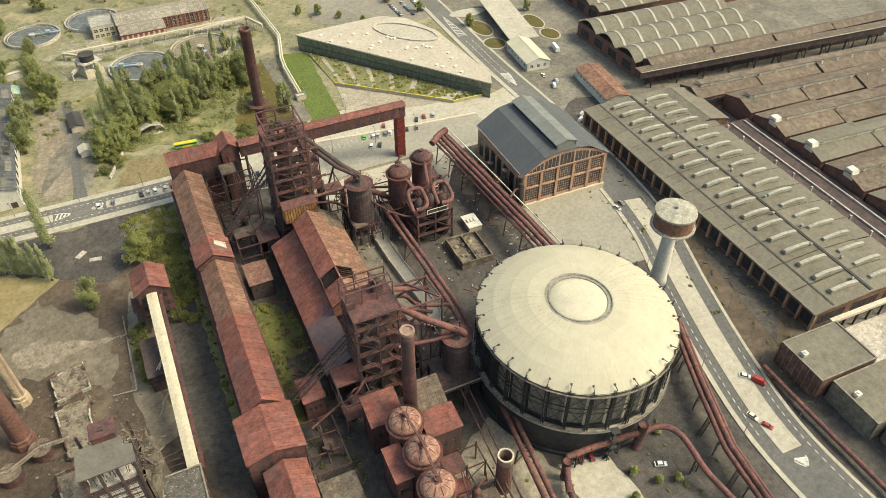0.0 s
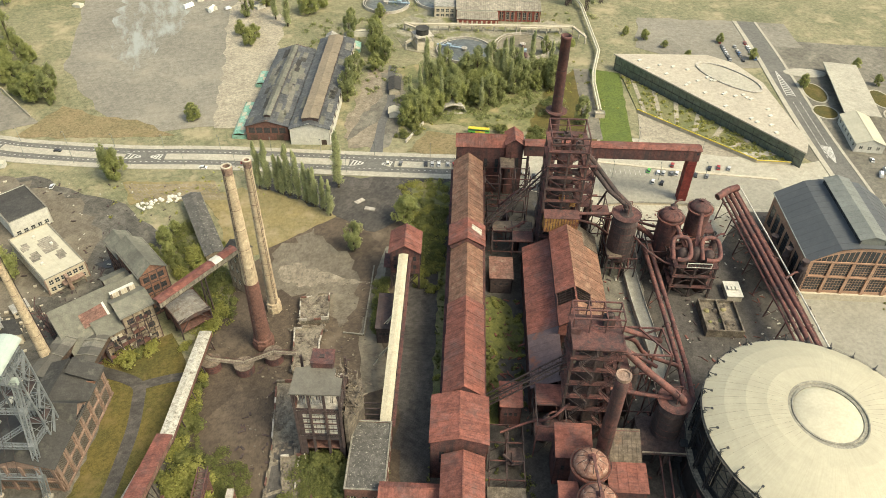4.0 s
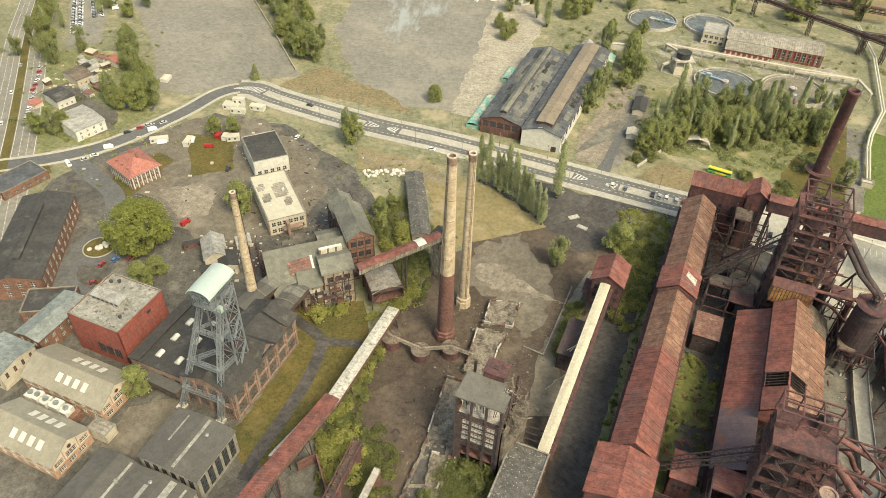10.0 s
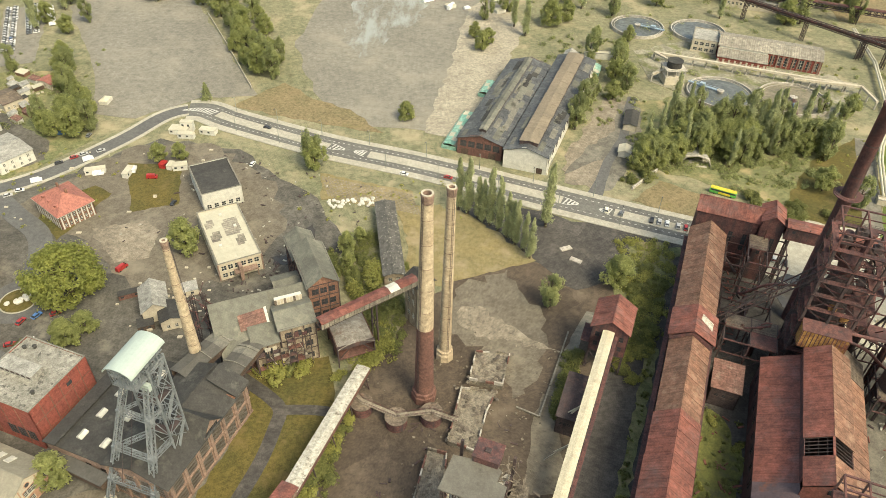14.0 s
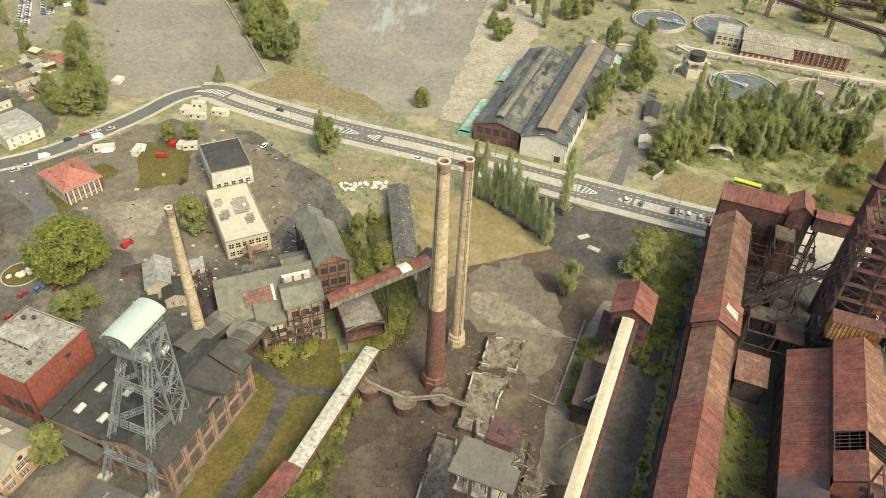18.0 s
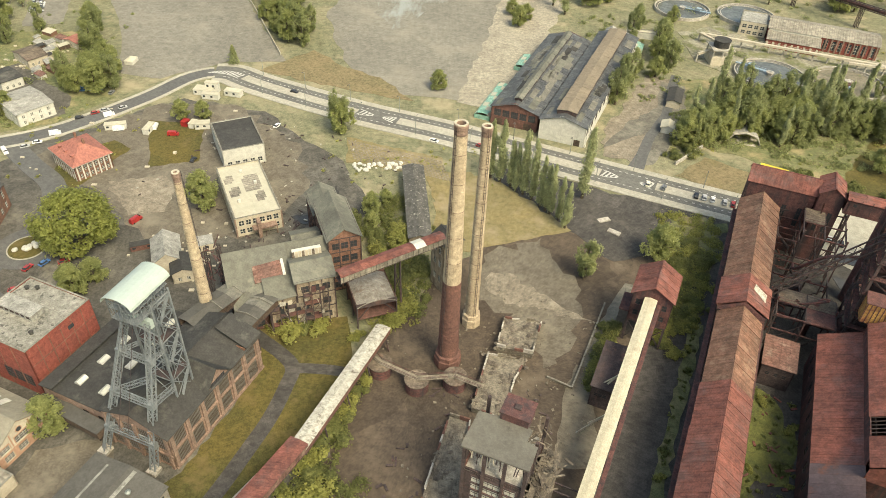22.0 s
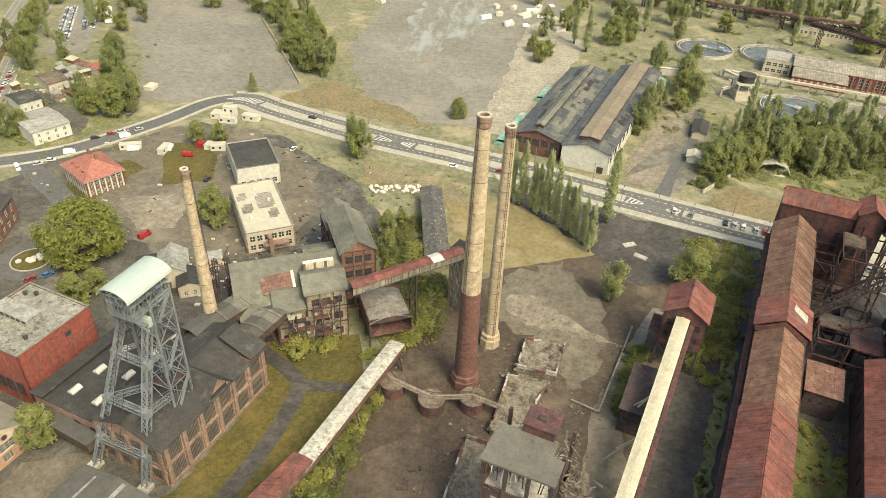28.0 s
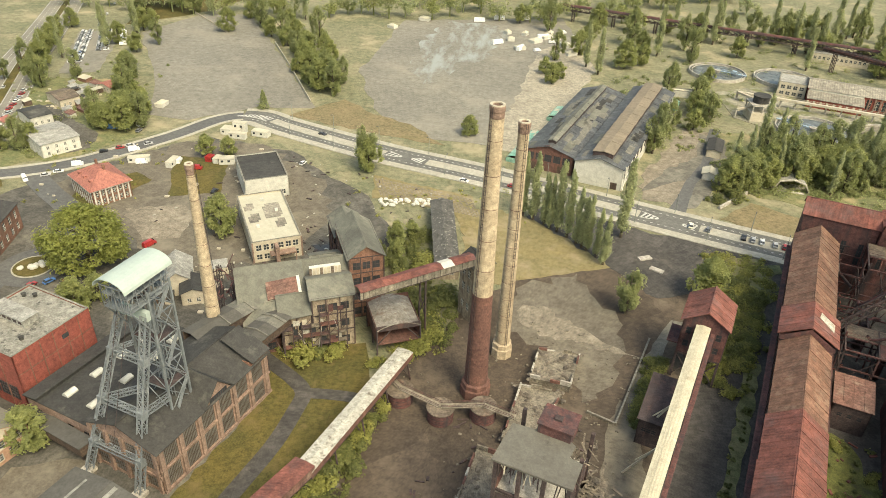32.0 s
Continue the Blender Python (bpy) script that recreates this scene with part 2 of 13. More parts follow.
PAVING = surface("pale_paving", (0.385, 0.36, 0.29), (0.325, 0.305, 0.245), 0.08, 1.2, 0.9, 0, 0.1, (0.25, 0.23, 0.185), (0.54, 0.74), 0.12, grit=0.4)
ASPHALT = surface("asphalt", (0.118, 0.116, 0.108), (0.096, 0.095, 0.09), 0.06, 1.5, 0.9, 0, 0.1, (0.15, 0.145, 0.128), (0.6, 0.8), 0.1, grit=0.5)
FORECOURT = surface("pale_forecourt_asphalt", (0.285, 0.27, 0.222), (0.245, 0.232, 0.19), 0.06, 1.2, 0.9, 0, 0.1, (0.215, 0.20, 0.163), (0.58, 0.76), 0.09, grit=0.4)
HALL_MONITOR = surface("grey_green_sheet_monitor", (0.185, 0.195, 0.175), (0.155, 0.163, 0.148), 0.1, 1.0, 0.6, 0.1, 0.1, per_piece=0.05, grit=0.3)
PUDDLE = surface("shallow_rain_water", (0.05, 0.046, 0.04), (0.065, 0.06, 0.05), 0.1, 0.8, 0.12, 0, 0.02, spec=0.5, grit=0.2)
TARMAC_OLD = surface("old_grey_tarmac", (0.175, 0.161, 0.129), (0.129, 0.120, 0.097), 0.03, 0.7, 0.92, 0, 0.2, (0.248, 0.225, 0.175), (0.55, 0.70), 0.06, grit=0.6, patches=0.07)
TARMAC_DARK = surface("dark_yard_tarmac", (0.082, 0.074, 0.064), (0.053, 0.049, 0.045), 0.04, 0.9, 0.85, 0, 0.2, (0.138, 0.123, 0.100), (0.57, 0.74), 0.07, patches=0.11)
DIRT = surface("packed_yard_dirt", (0.096, 0.073, 0.052), (0.066, 0.051, 0.038), 0.04, 0.9, 0.95, 0, 0.3, (0.137, 0.109, 0.077), (0.53, 0.70), 0.06, patches=0.06, grit=0.55)
SAND = surface("pale_gravel", (0.345, 0.31, 0.235), (0.27, 0.24, 0.185), 0.06, 1.5, 0.95, 0, 0.3, (0.19, 0.168, 0.13), (0.52, 0.70), 0.11)
SILT = surface("washed_pale_silt", (0.215, 0.20, 0.162), (0.165, 0.153, 0.125), 0.012, 0.7, 0.8, 0, 0.1, (0.262, 0.278, 0.255), (0.46, 0.6), 0.1, grit=0.5, streak=(1.0, 0.28, 1.0))
LAWN = surface("dry_lawn", (0.114, 0.089, 0.025), (0.072, 0.067, 0.021), 0.05, 2.0, 0.95, 0, 0.4, (0.155, 0.114, 0.048), (0.54, 0.70), 0.08)
LAWN_GREEN = surface("green_lawn", (0.105, 0.135, 0.03), (0.085, 0.115, 0.03), 0.1, 2.5, 0.95, 0, 0.4)
MEADOW = surface("rough_meadow", (0.19, 0.178, 0.085), (0.12, 0.135, 0.06), 0.09, 1.4, 0.95, 0, 0.5, (0.304, 0.244, 0.133), (0.53, 0.66), 0.06)
GROUND = surface("ground_cover", (0.222, 0.205, 0.125), (0.142, 0.145, 0.082), 0.03, 0.9, 0.95, 0, 0.5, (0.304, 0.262, 0.166), (0.52, 0.66), 0.04)
FIELD_BROWN = surface("bare_brown_earth", (0.215, 0.165, 0.09), (0.165, 0.138, 0.073), 0.06, 1.5, 0.95, 0, 0.4, (0.162, 0.138, 0.057), (0.56, 0.72), 0.05)
MARKING = surface("road_paint", (0.54, 0.53, 0.48), (0.42, 0.41, 0.37), 0.4, 2, 0.7, 0, 0.05)
LEAF = surface("leaves", (0.37, 0.385, 0.155), (0.27, 0.295, 0.115), 0.12, 2.0, 0.7, 0, 0.2, island=0.22, spec=0.3, see_through=0.62, grit=0.3)
LEAF_POPLAR = surface("poplar_leaves", (0.443, 0.464, 0.254), (0.335, 0.362, 0.194), 0.12, 2.0, 0.7, 0, 0.2, island=0.22, spec=0.3, see_through=0.62, grit=0.3)
LEAF_DARK = surface("dark_leaves", (0.35, 0.37, 0.165), (0.255, 0.28, 0.13), 0.12, 2.0, 0.7, 0, 0.2, island=0.22, spec=0.3, see_through=0.62, grit=0.3)
LEAF_YELLOW = surface("yellow_green_leaves", (0.345, 0.335, 0.10), (0.25, 0.255, 0.075), 0.12, 2.0, 0.7, 0, 0.2, island=0.3, spec=0.3, see_through=0.5, grit=0.35)
BARK = surface("bark", (0.12, 0.095, 0.065), (0.08, 0.065, 0.045), 0.5, 3, 0.95, 0, 0.5)
WATER = surface("dark_settling_water", (0.095, 0.10, 0.092), (0.12, 0.124, 0.11), 0.05, 0.6, 0.22, 0, 0.02, spec=0.35)
TYRE = surface("tyre_rubber", (0.02, 0.02, 0.02), (0.03, 0.03, 0.03), 1, 4, 0.9, 0, 0.1)
GREEN_SHEET = surface("green_corrugated_plastic", (0.16, 0.36, 0.27), (0.30, 0.45, 0.35), 0.25, 1.2, 0.5, 0, 0.1)
YELLOW = surface("yellow_paint", (0.62, 0.50, 0.06), (0.55, 0.44, 0.05), 0.3, 2, 0.6, 0, 0.05)
WOOD_DARK = surface("dark_timber", (0.10, 0.07, 0.05), (0.07, 0.05, 0.04), 0.3, 2, 0.9, 0, 0.3)


def glass_mat(name, tint, rough=0.06):
    m, nt, bsdf = nodes_of(name)
    pos = nt.nodes.new("ShaderNodeNewGeometry").outputs["Position"]
    col = ramp_of(nt, noise_of(nt, 0.5, 4, 0.6, pos), [(0.3, tint), (0.7, shade(tint, 1.8))])
    nt.links.new(col, bsdf.inputs["Base Color"])
    bsdf.inputs["Roughness"].default_value = rough
    bsdf.inputs["Specular IOR Level"].default_value = 0.6
    return m


GLASS = glass_mat("dark_window_glass", (0.03, 0.033, 0.035))
GLASS_GREEN = glass_mat("green_tinted_glass", (0.085, 0.10, 0.08), 0.04)
GLASS_DUSTY = glass_mat("dusty_skylight_glass", (0.34, 0.33, 0.28), 0.3)
PAINTS = {}
for key, c in {"white": (0.75, 0.75, 0.72), "silver": (0.45, 0.45, 0.44), "black": (0.025, 0.025, 0.028), "red": (0.33, 0.03, 0.03), "grey": (0.16, 0.165, 0.17),
               "blue": (0.06, 0.16, 0.38), "green": (0.10, 0.40, 0.08), "cream": (0.7, 0.66, 0.52)}.items():
    PAINTS[key] = surface(key + "_car_paint", c, shade(c, 0.92), 0.5, 3, 0.3, 0, 0.0, spec=0.5)
DEBRIS = surface("weathered_rubble", (0.21, 0.178, 0.135), (0.075, 0.062, 0.05), 0.25, 1.6, 0.95, 0, 0.4, (0.085, 0.072, 0.06), (0.50, 0.66), 0.35, patches=0.4)
SEWAGE_SLAB = surface("stained_concrete_apron", (0.27, 0.25, 0.19), (0.19, 0.18, 0.12), 0.09, 1.2, 0.95, 0, 0.3, (0.13, 0.135, 0.06), (0.5, 0.62), 0.09, patches=0.12)
ROOFLIGHT = surface("dusty_ribbed_rooflight", (0.34, 0.33, 0.27), (0.265, 0.255, 0.21), 0.2, 1.5, 0.6, 0, 0.15, (0.18, 0.165, 0.13), (0.58, 0.76), 0.4, grit=0.5)
# pale tarmac of the far lots, with distance haze lightened into its colour
LOT_PALE = surface("bleached_lot_tarmac", (0.215, 0.20, 0.162), (0.165, 0.153, 0.125), 0.012, 0.7, 0.92, 0, 0.2, (0.275, 0.25, 0.195), (0.50, 0.72), 0.02, grit=0.5)
VENT_GREY = surface("vent_ring_grey", (0.27, 0.255, 0.205), (0.21, 0.20, 0.163), 0.2, 1.5, 0.7, 0, 0.1)
HALL_ROOF = surface("olive_grey_hall_roof", (0.155, 0.143, 0.108), (0.127, 0.115, 0.088), 0.05, 1.0, 0.8, 0, 0.2, (0.094, 0.082, 0.066), (0.58, 0.76), 0.1, per_piece=0.06, grit=0.45)
TARMAC_MID = surface("patched_yard_tarmac", (0.113, 0.104, 0.085), (0.079, 0.074, 0.063), 0.035, 0.8, 0.92, 0, 0.2, (0.189, 0.171, 0.133), (0.54, 0.68), 0.06, patches=0.09)
LEAF_PLANE = surface("plane_tree_leaves", (0.315, 0.33, 0.095), (0.24, 0.26, 0.075), 0.12, 2.0, 0.7, 0, 0.2, island=0.3, spec=0.3, see_through=0.58, grit=0.3)
DOME = surface("rust_streaked_dome", (0.31, 0.185, 0.14), (0.19, 0.085, 0.06), 0.5, 2.0, 0.85, 0, 0.3, (0.42, 0.34, 0.27), (0.56, 0.68), 0.9)
BRICK_WARM = surface("restored_warm_brick", (0.40, 0.255, 0.175), (0.33, 0.20, 0.135), 0.15, 2.0, 0.9, 0, 0.3, (0.23, 0.14, 0.10), (0.62, 0.8), 0.3, grit=0.5)
TRODDEN = surface("trodden_pale_earth", (0.245, 0.21, 0.158), (0.175, 0.148, 0.112), 0.06, 1.0, 0.95, 0, 0.3, (0.32, 0.285, 0.215), (0.54, 0.72), 0.1)
BELT_CREAM = surface("cream_belt_cover", (0.50, 0.46, 0.34), (0.42, 0.385, 0.285), 0.3, 2.0, 0.7, 0, 0.1, (0.29, 0.25, 0.18), (0.58, 0.74), 0.4, grit=0.4)
FLAKY = surface("flaking_white_boards", (0.46, 0.44, 0.37), (0.36, 0.34, 0.28), 0.3, 2.5, 0.85, 0, 0.3, (0.13, 0.11, 0.085), (0.55, 0.66), 0.7)
INFILL = surface("dirty_cream_infill", (0.34, 0.285, 0.205), (0.24, 0.19, 0.135), 0.3, 2.0, 0.9, 0, 0.3, (0.11, 0.085, 0.065), (0.52, 0.68), 0.5, streak=True)
PALE_SHEET = surface("bleached_rusty_sheet", (0.27, 0.25, 0.21), (0.19, 0.165, 0.135), 0.3, 1.6, 0.8, 0, 0.3, (0.13, 0.08, 0.055), (0.54, 0.70), 0.35)
LICHEN = surface("lichen_flecked_felt", (0.105, 0.10, 0.088), (0.075, 0.072, 0.065), 0.2, 1.2, 0.9, 0, 0.3, (0.34, 0.325, 0.27), (0.58, 0.64), 1.1)
LICHEN_PALE = surface("lichen_grey_roof", (0.29, 0.275, 0.23), (0.20, 0.19, 0.158), 0.15, 1.2, 0.9, 0, 0.3, (0.085, 0.082, 0.07), (0.55, 0.62), 0.45)
TOWER_TOP = surface("stained_tank_lid", (0.36, 0.345, 0.275), (0.27, 0.255, 0.205), 0.25, 1.2, 0.85, 0, 0.1, (0.16, 0.15, 0.12), (0.55, 0.72), 0.4)
FELT_OLIVE = surface("weathered_olive_felt", (0.155, 0.152, 0.122), (0.112, 0.11, 0.09), 0.09, 1.0, 0.9, 0, 0.2, (0.21, 0.20, 0.155), (0.54, 0.68), 0.12, per_piece=0.10, grit=0.4)
SLATE_SMOOTH = surface("smooth_slate_grey_sheet", (0.088, 0.094, 0.098), (0.076, 0.081, 0.085), 0.05, 1.0, 0.6, 0, 0.1, (0.11, 0.112, 0.108), (0.6, 0.8), 0.1, per_piece=0.05, grit=0.2)
FELT_SLATE = surface("smooth_grey_felt", (0.092, 0.087, 0.075), (0.074, 0.07, 0.061), 0.06, 1.0, 0.9, 0, 0.15, (0.12, 0.113, 0.094), (0.56, 0.74), 0.12, per_piece=0.05, grit=0.35)
HOUSE_ROOF = surface("smooth_beige_roof", (0.25, 0.23, 0.175), (0.215, 0.197, 0.15), 0.06, 0.8, 0.85, 0, 0.15, (0.22, 0.195, 0.145), (0.58, 0.78), 0.12, per_piece=0.04, grit=0.3)
STREAK = surface("pale_worn_felt_strip", (0.30, 0.295, 0.255), (0.21, 0.205, 0.175), 0.3, 1.4, 0.9, 0, 0.15, (0.13, 0.125, 0.105), (0.5, 0.66), 0.4, grit=0.5)
ANNEX_WALL = surface("grey_annex_render", (0.27, 0.25, 0.205), (0.19, 0.175, 0.142), 0.3, 2.0, 0.9, 0, 0.2, (0.10, 0.085, 0.068), (0.56, 0.74), 0.5, streak=True, grit=0.4)
ROOF_TAN = surface("brown_lichened_sheet_roof", (0.225, 0.122, 0.084), (0.165, 0.097, 0.07), 0.09, 1.0, 0.9, 0, 0.5, (0.28, 0.20, 0.145), (0.53, 0.74), 0.22, per_piece=0.10, stripe=1.1, deep=0.08, runs=0.5, along_x=(0.16, 1.5, 0.16), grit=0.6)
COPING = surface("grey_coping", (0.23, 0.215, 0.175), (0.17, 0.16, 0.13), 0.2, 1.5, 0.9, 0, 0.2)
DRY_GRASS = surface("dry_grass_over_earth", (0.225, 0.18, 0.085), (0.175, 0.15, 0.075), 0.06, 1.2, 0.95, 0, 0.4, (0.29, 0.235, 0.15), (0.5, 0.7), 0.08, grit=0.5)
HOLDER_ROOF = surface("cream_holder_roof", (0.414, 0.385, 0.287), (0.376, 0.348, 0.259), 0.05, 0.6, 0.7, 0, 0.05, (0.357, 0.324, 0.249), (0.56, 0.85), 0.08, grit=0.12, runs=0.14)
YARD_GREY = surface("pale_worn_yard", (0.153, 0.132, 0.098), (0.114, 0.098, 0.075), 0.05, 0.9, 0.95, 0, 0.25, (0.202, 0.176, 0.133), (0.52, 0.70), 0.07, grit=0.55)
ROAD_WORN = surface("worn_grey_asphalt", (0.145, 0.14, 0.125), (0.115, 0.112, 0.10), 0.06, 1.2, 0.9, 0, 0.1, (0.18, 0.17, 0.145), (0.58, 0.78), 0.08, grit=0.5)
MONITOR_TAN = surface("tan_monitor_roof", (0.215, 0.175, 0.125), (0.175, 0.145, 0.105), 0.08, 1.0, 0.9, 0, 0.2, (0.13, 0.105, 0.078), (0.58, 0.78), 0.15, per_piece=0.06, grit=0.4)
PALE_DECK = surface("pale_pinkish_roof_deck", (0.40, 0.36, 0.285), (0.35, 0.315, 0.25), 0.05, 1.0, 0.9, 0, 0.1, (0.30, 0.265, 0.205), (0.58, 0.78), 0.08, grit=0.4)
LEAD_GREY = surface("mid_grey_worn_felt", (0.19, 0.18, 0.148), (0.14, 0.133, 0.11), 0.2, 1.2, 0.9, 0, 0.2, (0.10, 0.095, 0.082), (0.52, 0.7), 0.3, grit=0.5)
CAST_PURPLE = surface("purple_grey_painted_sheet", (0.125, 0.085, 0.085), (0.105, 0.078, 0.082), 0.06, 1.0, 0.8, 0, 0.2, (0.24, 0.085, 0.045), (0.55, 0.66), 0.05, per_piece=0.05, grit=0.4)
WEEDS = surface("rank_green_weeds", (0.155, 0.155, 0.045), (0.085, 0.095, 0.032), 0.15, 1.6, 0.95, 0, 0.5, (0.07, 0.065, 0.045), (0.54, 0.68), 0.2)
FOUND = surface("crumbling_pale_concrete", (0.230, 0.200, 0.151), (0.119, 0.100, 0.076), 0.3, 2.0, 0.95, 0, 0.5, (0.072, 0.061, 0.048), (0.56, 0.66), 0.5, grit=0.9)
# bright reflection of the tower's glass blocks, put into the base colour
PANE_REFLECTION = surface("limed_window_panes", (0.52, 0.50, 0.43), (0.40, 0.38, 0.32), 0.5, 2.5, 0.5, 0, 0.05, (0.12, 0.11, 0.095), (0.60, 0.66), 0.8, grit=0.3)
FELT_WORN = surface("worn_grey_felt", (0.135, 0.126, 0.104), (0.108, 0.10, 0.084), 0.15, 1.2, 0.9, 0, 0.2, (0.075, 0.07, 0.06), (0.58, 0.7), 0.25, grit=0.3)
GLASS_GREY = glass_mat("dulled_hall_glass", (0.075, 0.072, 0.064), 0.35)
LEAF_GREEN = surface("wild_green_leaves", (0.19, 0.20, 0.068), (0.135, 0.148, 0.052), 0.12, 2.0, 0.7, 0, 0.2, island=0.3, spec=0.3, see_through=0.5, grit=0.35)

# ---- building kit ----
GA = radians(23)
GC, GS = math.cos(GA), math.sin(GA)


def at(u, v, z=0.0, rot=0.0):
    """A pose on the works' own grid, which lies turned by 23 degrees."""
    return pose(u * GC + v * GS, -u * GS + v * GC, z, 0, 0, rot - 23)


def xy(u, v):
    return (u * GC + v * GS, -u * GS + v * GC)


def uv(x, y):
    return (x * GC - y * GS, x * GS + y * GC)


class Shape:
    """Vertices and faces of one part."""

    def __init__(self):
        self.v, self.f = [], []

    def poly(self, pts, faces):
        n = len(self.v)
        self.v += [tuple(p) for p in pts]
        self.f += [tuple(n + i for i in f) for f in faces]
        return self

    def box(self, x0, x1, y0, y1, z0, z1):
        return self.poly([(x0, y0, z0), (x1, y0, z0), (x1, y1, z0), (x0, y1, z0), (x0, y0, z1), (x1, y0, z1), (x1, y1, z1), (x0, y1, z1)],
                         [(3, 2, 1, 0), (4, 5, 6, 7), (0, 1, 5, 4), (1, 2, 6, 5), (2, 3, 7, 6), (3, 0, 4, 7)])

    def beam(self, a, b, w, h=None):
        a, b, h = Vector(a), Vector(b), h or w
        d = (b - a).normalized()
        s = d.cross(Vector((0, 0, 1)))
        s = s.normalized() if s.length > 1e-3 else Vector((1, 0, 0))
        t = s.cross(d)
        o = [s * (i * w / 2) + t * (j * h / 2) for i, j in ((-1, -1), (1, -1), (1, 1), (-1, 1))]
        return self.poly([a + q for q in o] + [b + q for q in o], [(0, 1, 2, 3), (7, 6, 5, 4), (4, 5, 1, 0), (5, 6, 2, 1), (6, 7, 3, 2), (7, 4, 0, 3)])

    def rings(self, rings, n, cap=True, c=(0, 0)):
        """A turned body: rings of (radius, height) round c."""
        base = len(self.v)
        for r, z in rings:
            self.v += [(c[0] + r * math.cos(2 * math.pi * i / n), c[1] + r * math.sin(2 * math.pi * i / n), z) for i in range(n)]
        for k in range(len(rings) - 1):
            for i in range(n):
                j = (i + 1) % n
                self.f.append((base + k * n + i, base + k * n + j, base + (k + 1) * n + j, base + (k + 1) * n + i))
        if cap:
            self.f.append(tuple(base + i for i in reversed(range(n))))
            self.f.append(tuple(base + (len(rings) - 1) * n + i for i in range(n)))
        return self

    def tube(self, pts, r, n=10):
        pts = [Vector(p) for p in pts]
        base = len(self.v)
        for k, p in enumerate(pts):
            d = (pts[min(k + 1, len(pts) - 1)] - pts[max(k - 1, 0)]).normalized()
            s = d.cross(Vector((0, 0, 1)))
            s = s.normalized() if s.length > 0.05 else d.cross(Vector((0, 1, 0))).normalized()
            t = s.cross(d)
            self.v += [tuple(p + (s * math.cos(a) + t * math.sin(a)) * r) for a in (2 * math.pi * i / n for i in range(n))]
        for k in range(len(pts) - 1):
            for i in range(n):
                j = (i + 1) % n
                self.f.append((base + k * n + i, base + k * n + j, base + (k + 1) * n + j, base + (k + 1) * n + i))
        self.f.append(tuple(base + i for i in range(n)))
        self.f.append(tuple(base + (len(pts) - 1) * n + i for i in reversed(range(n))))
        return self

    def grid(self, xs, zs, solid, y0, y1):
        """A pierced plate in x and z: cells (i, k) for which solid holds, in one connected piece."""
        ids = {}

        def vid(i, k, side):
            key = (i, k, side)
            if key not in ids:
                ids[key] = len(self.v)
                self.v.append((xs[i], y1 if side else y0, zs[k]))
            return ids[key]

        nx, nz = len(xs) - 1, len(zs) - 1
        full = {(i, k) for i in range(nx) for k in range(nz) if solid(i, k)}
        for i, k in full:
            self.f.append((vid(i, k, 0), vid(i + 1, k, 0), vid(i + 1, k + 1, 0), vid(i, k + 1, 0)))
            self.f.append((vid(i, k + 1, 1), vid(i + 1, k + 1, 1), vid(i + 1, k, 1), vid(i, k, 1)))
            if (i - 1, k) not in full:
                self.f.append((vid(i, k, 1), vid(i, k, 0), vid(i, k + 1, 0), vid(i, k + 1, 1)))
            if (i + 1, k) not in full:
                self.f.append((vid(i + 1, k, 0), vid(i + 1, k, 1), vid(i + 1, k + 1, 1), vid(i + 1, k + 1, 0)))
            if (i, k - 1) not in full:
                self.f.append((vid(i, k, 1), vid(i + 1, k, 1), vid(i + 1, k, 0), vid(i, k, 0)))
            if (i, k + 1) not in full:
                self.f.append((vid(i, k + 1, 0), vid(i + 1, k + 1, 0), vid(i + 1, k + 1, 1), vid(i, k + 1, 1)))
        return self

    def hollow(self, x0, x1, y0, y1, w, z0, z1):
        """A flat ring: the border of a rectangle, w wide."""
        p = [(x0, y0), (x1, y0), (x1, y1), (x0, y1)]
        q = [(x0 + w, y0 + w), (x1 - w, y0 + w), (x1 - w, y1 - w), (x0 + w, y1 - w)]
        pts = [(*a, z) for z in (z0, z1) for r in (p, q) for a in r]
        f = []
        for i in range(4):
            j = (i + 1) % 4
            f += [(8 + i, 8 + j, 12 + j, 12 + i), (j, i, 4 + i, 4 + j), (i, j, 8 + j, 8 + i), (4 + j, 4 + i, 12 + i, 12 + j)]
        return self.poly(pts, f)

    def prism(self, pts, z0, z1):
        n = len(pts)
        return self.poly([(x, y, z0) for x, y in pts] + [(x, y, z1) for x, y in pts],
                         [tuple(reversed(range(n))), tuple(range(n, 2 * n))] + [(i, (i + 1) % n, n + (i + 1) % n, n + i) for i in range(n)])

    def slab(self, a, b, c, d, t=0.2):
        """A plate of thickness t below the four corners."""
        p = [Vector(q) for q in (a, b, c, d)]
        nrm = (p[1] - p[0]).cross(p[3] - p[0]).normalized() * t
        return self.poly(p + [q - nrm for q in p], [(0, 1, 2, 3), (7, 6, 5, 4), (4, 5, 1, 0), (5, 6, 2, 1), (6, 7, 3, 2), (7, 4, 0, 3)])

    def lattice(self, a, b, w, bay, t=0.25, d=0.15):
        """A square lattice girder from a to b."""
        a, b = Vector(a), Vector(b)
        ax = (b - a).normalized()
        s = ax.cross(Vector((0, 0, 1)))
        s = s.normalized() if s.length > 0.05 else Vector((1, 0, 0))
        q = s.cross(ax)
        n = max(1, round((b - a).length / bay))
        cs = [s * (i * w / 2) + q * (j * w / 2) for i, j in ((-1, -1), (1, -1), (1, 1), (-1, 1))]
        for c in cs:
            self.beam(a + c, b + c, t)
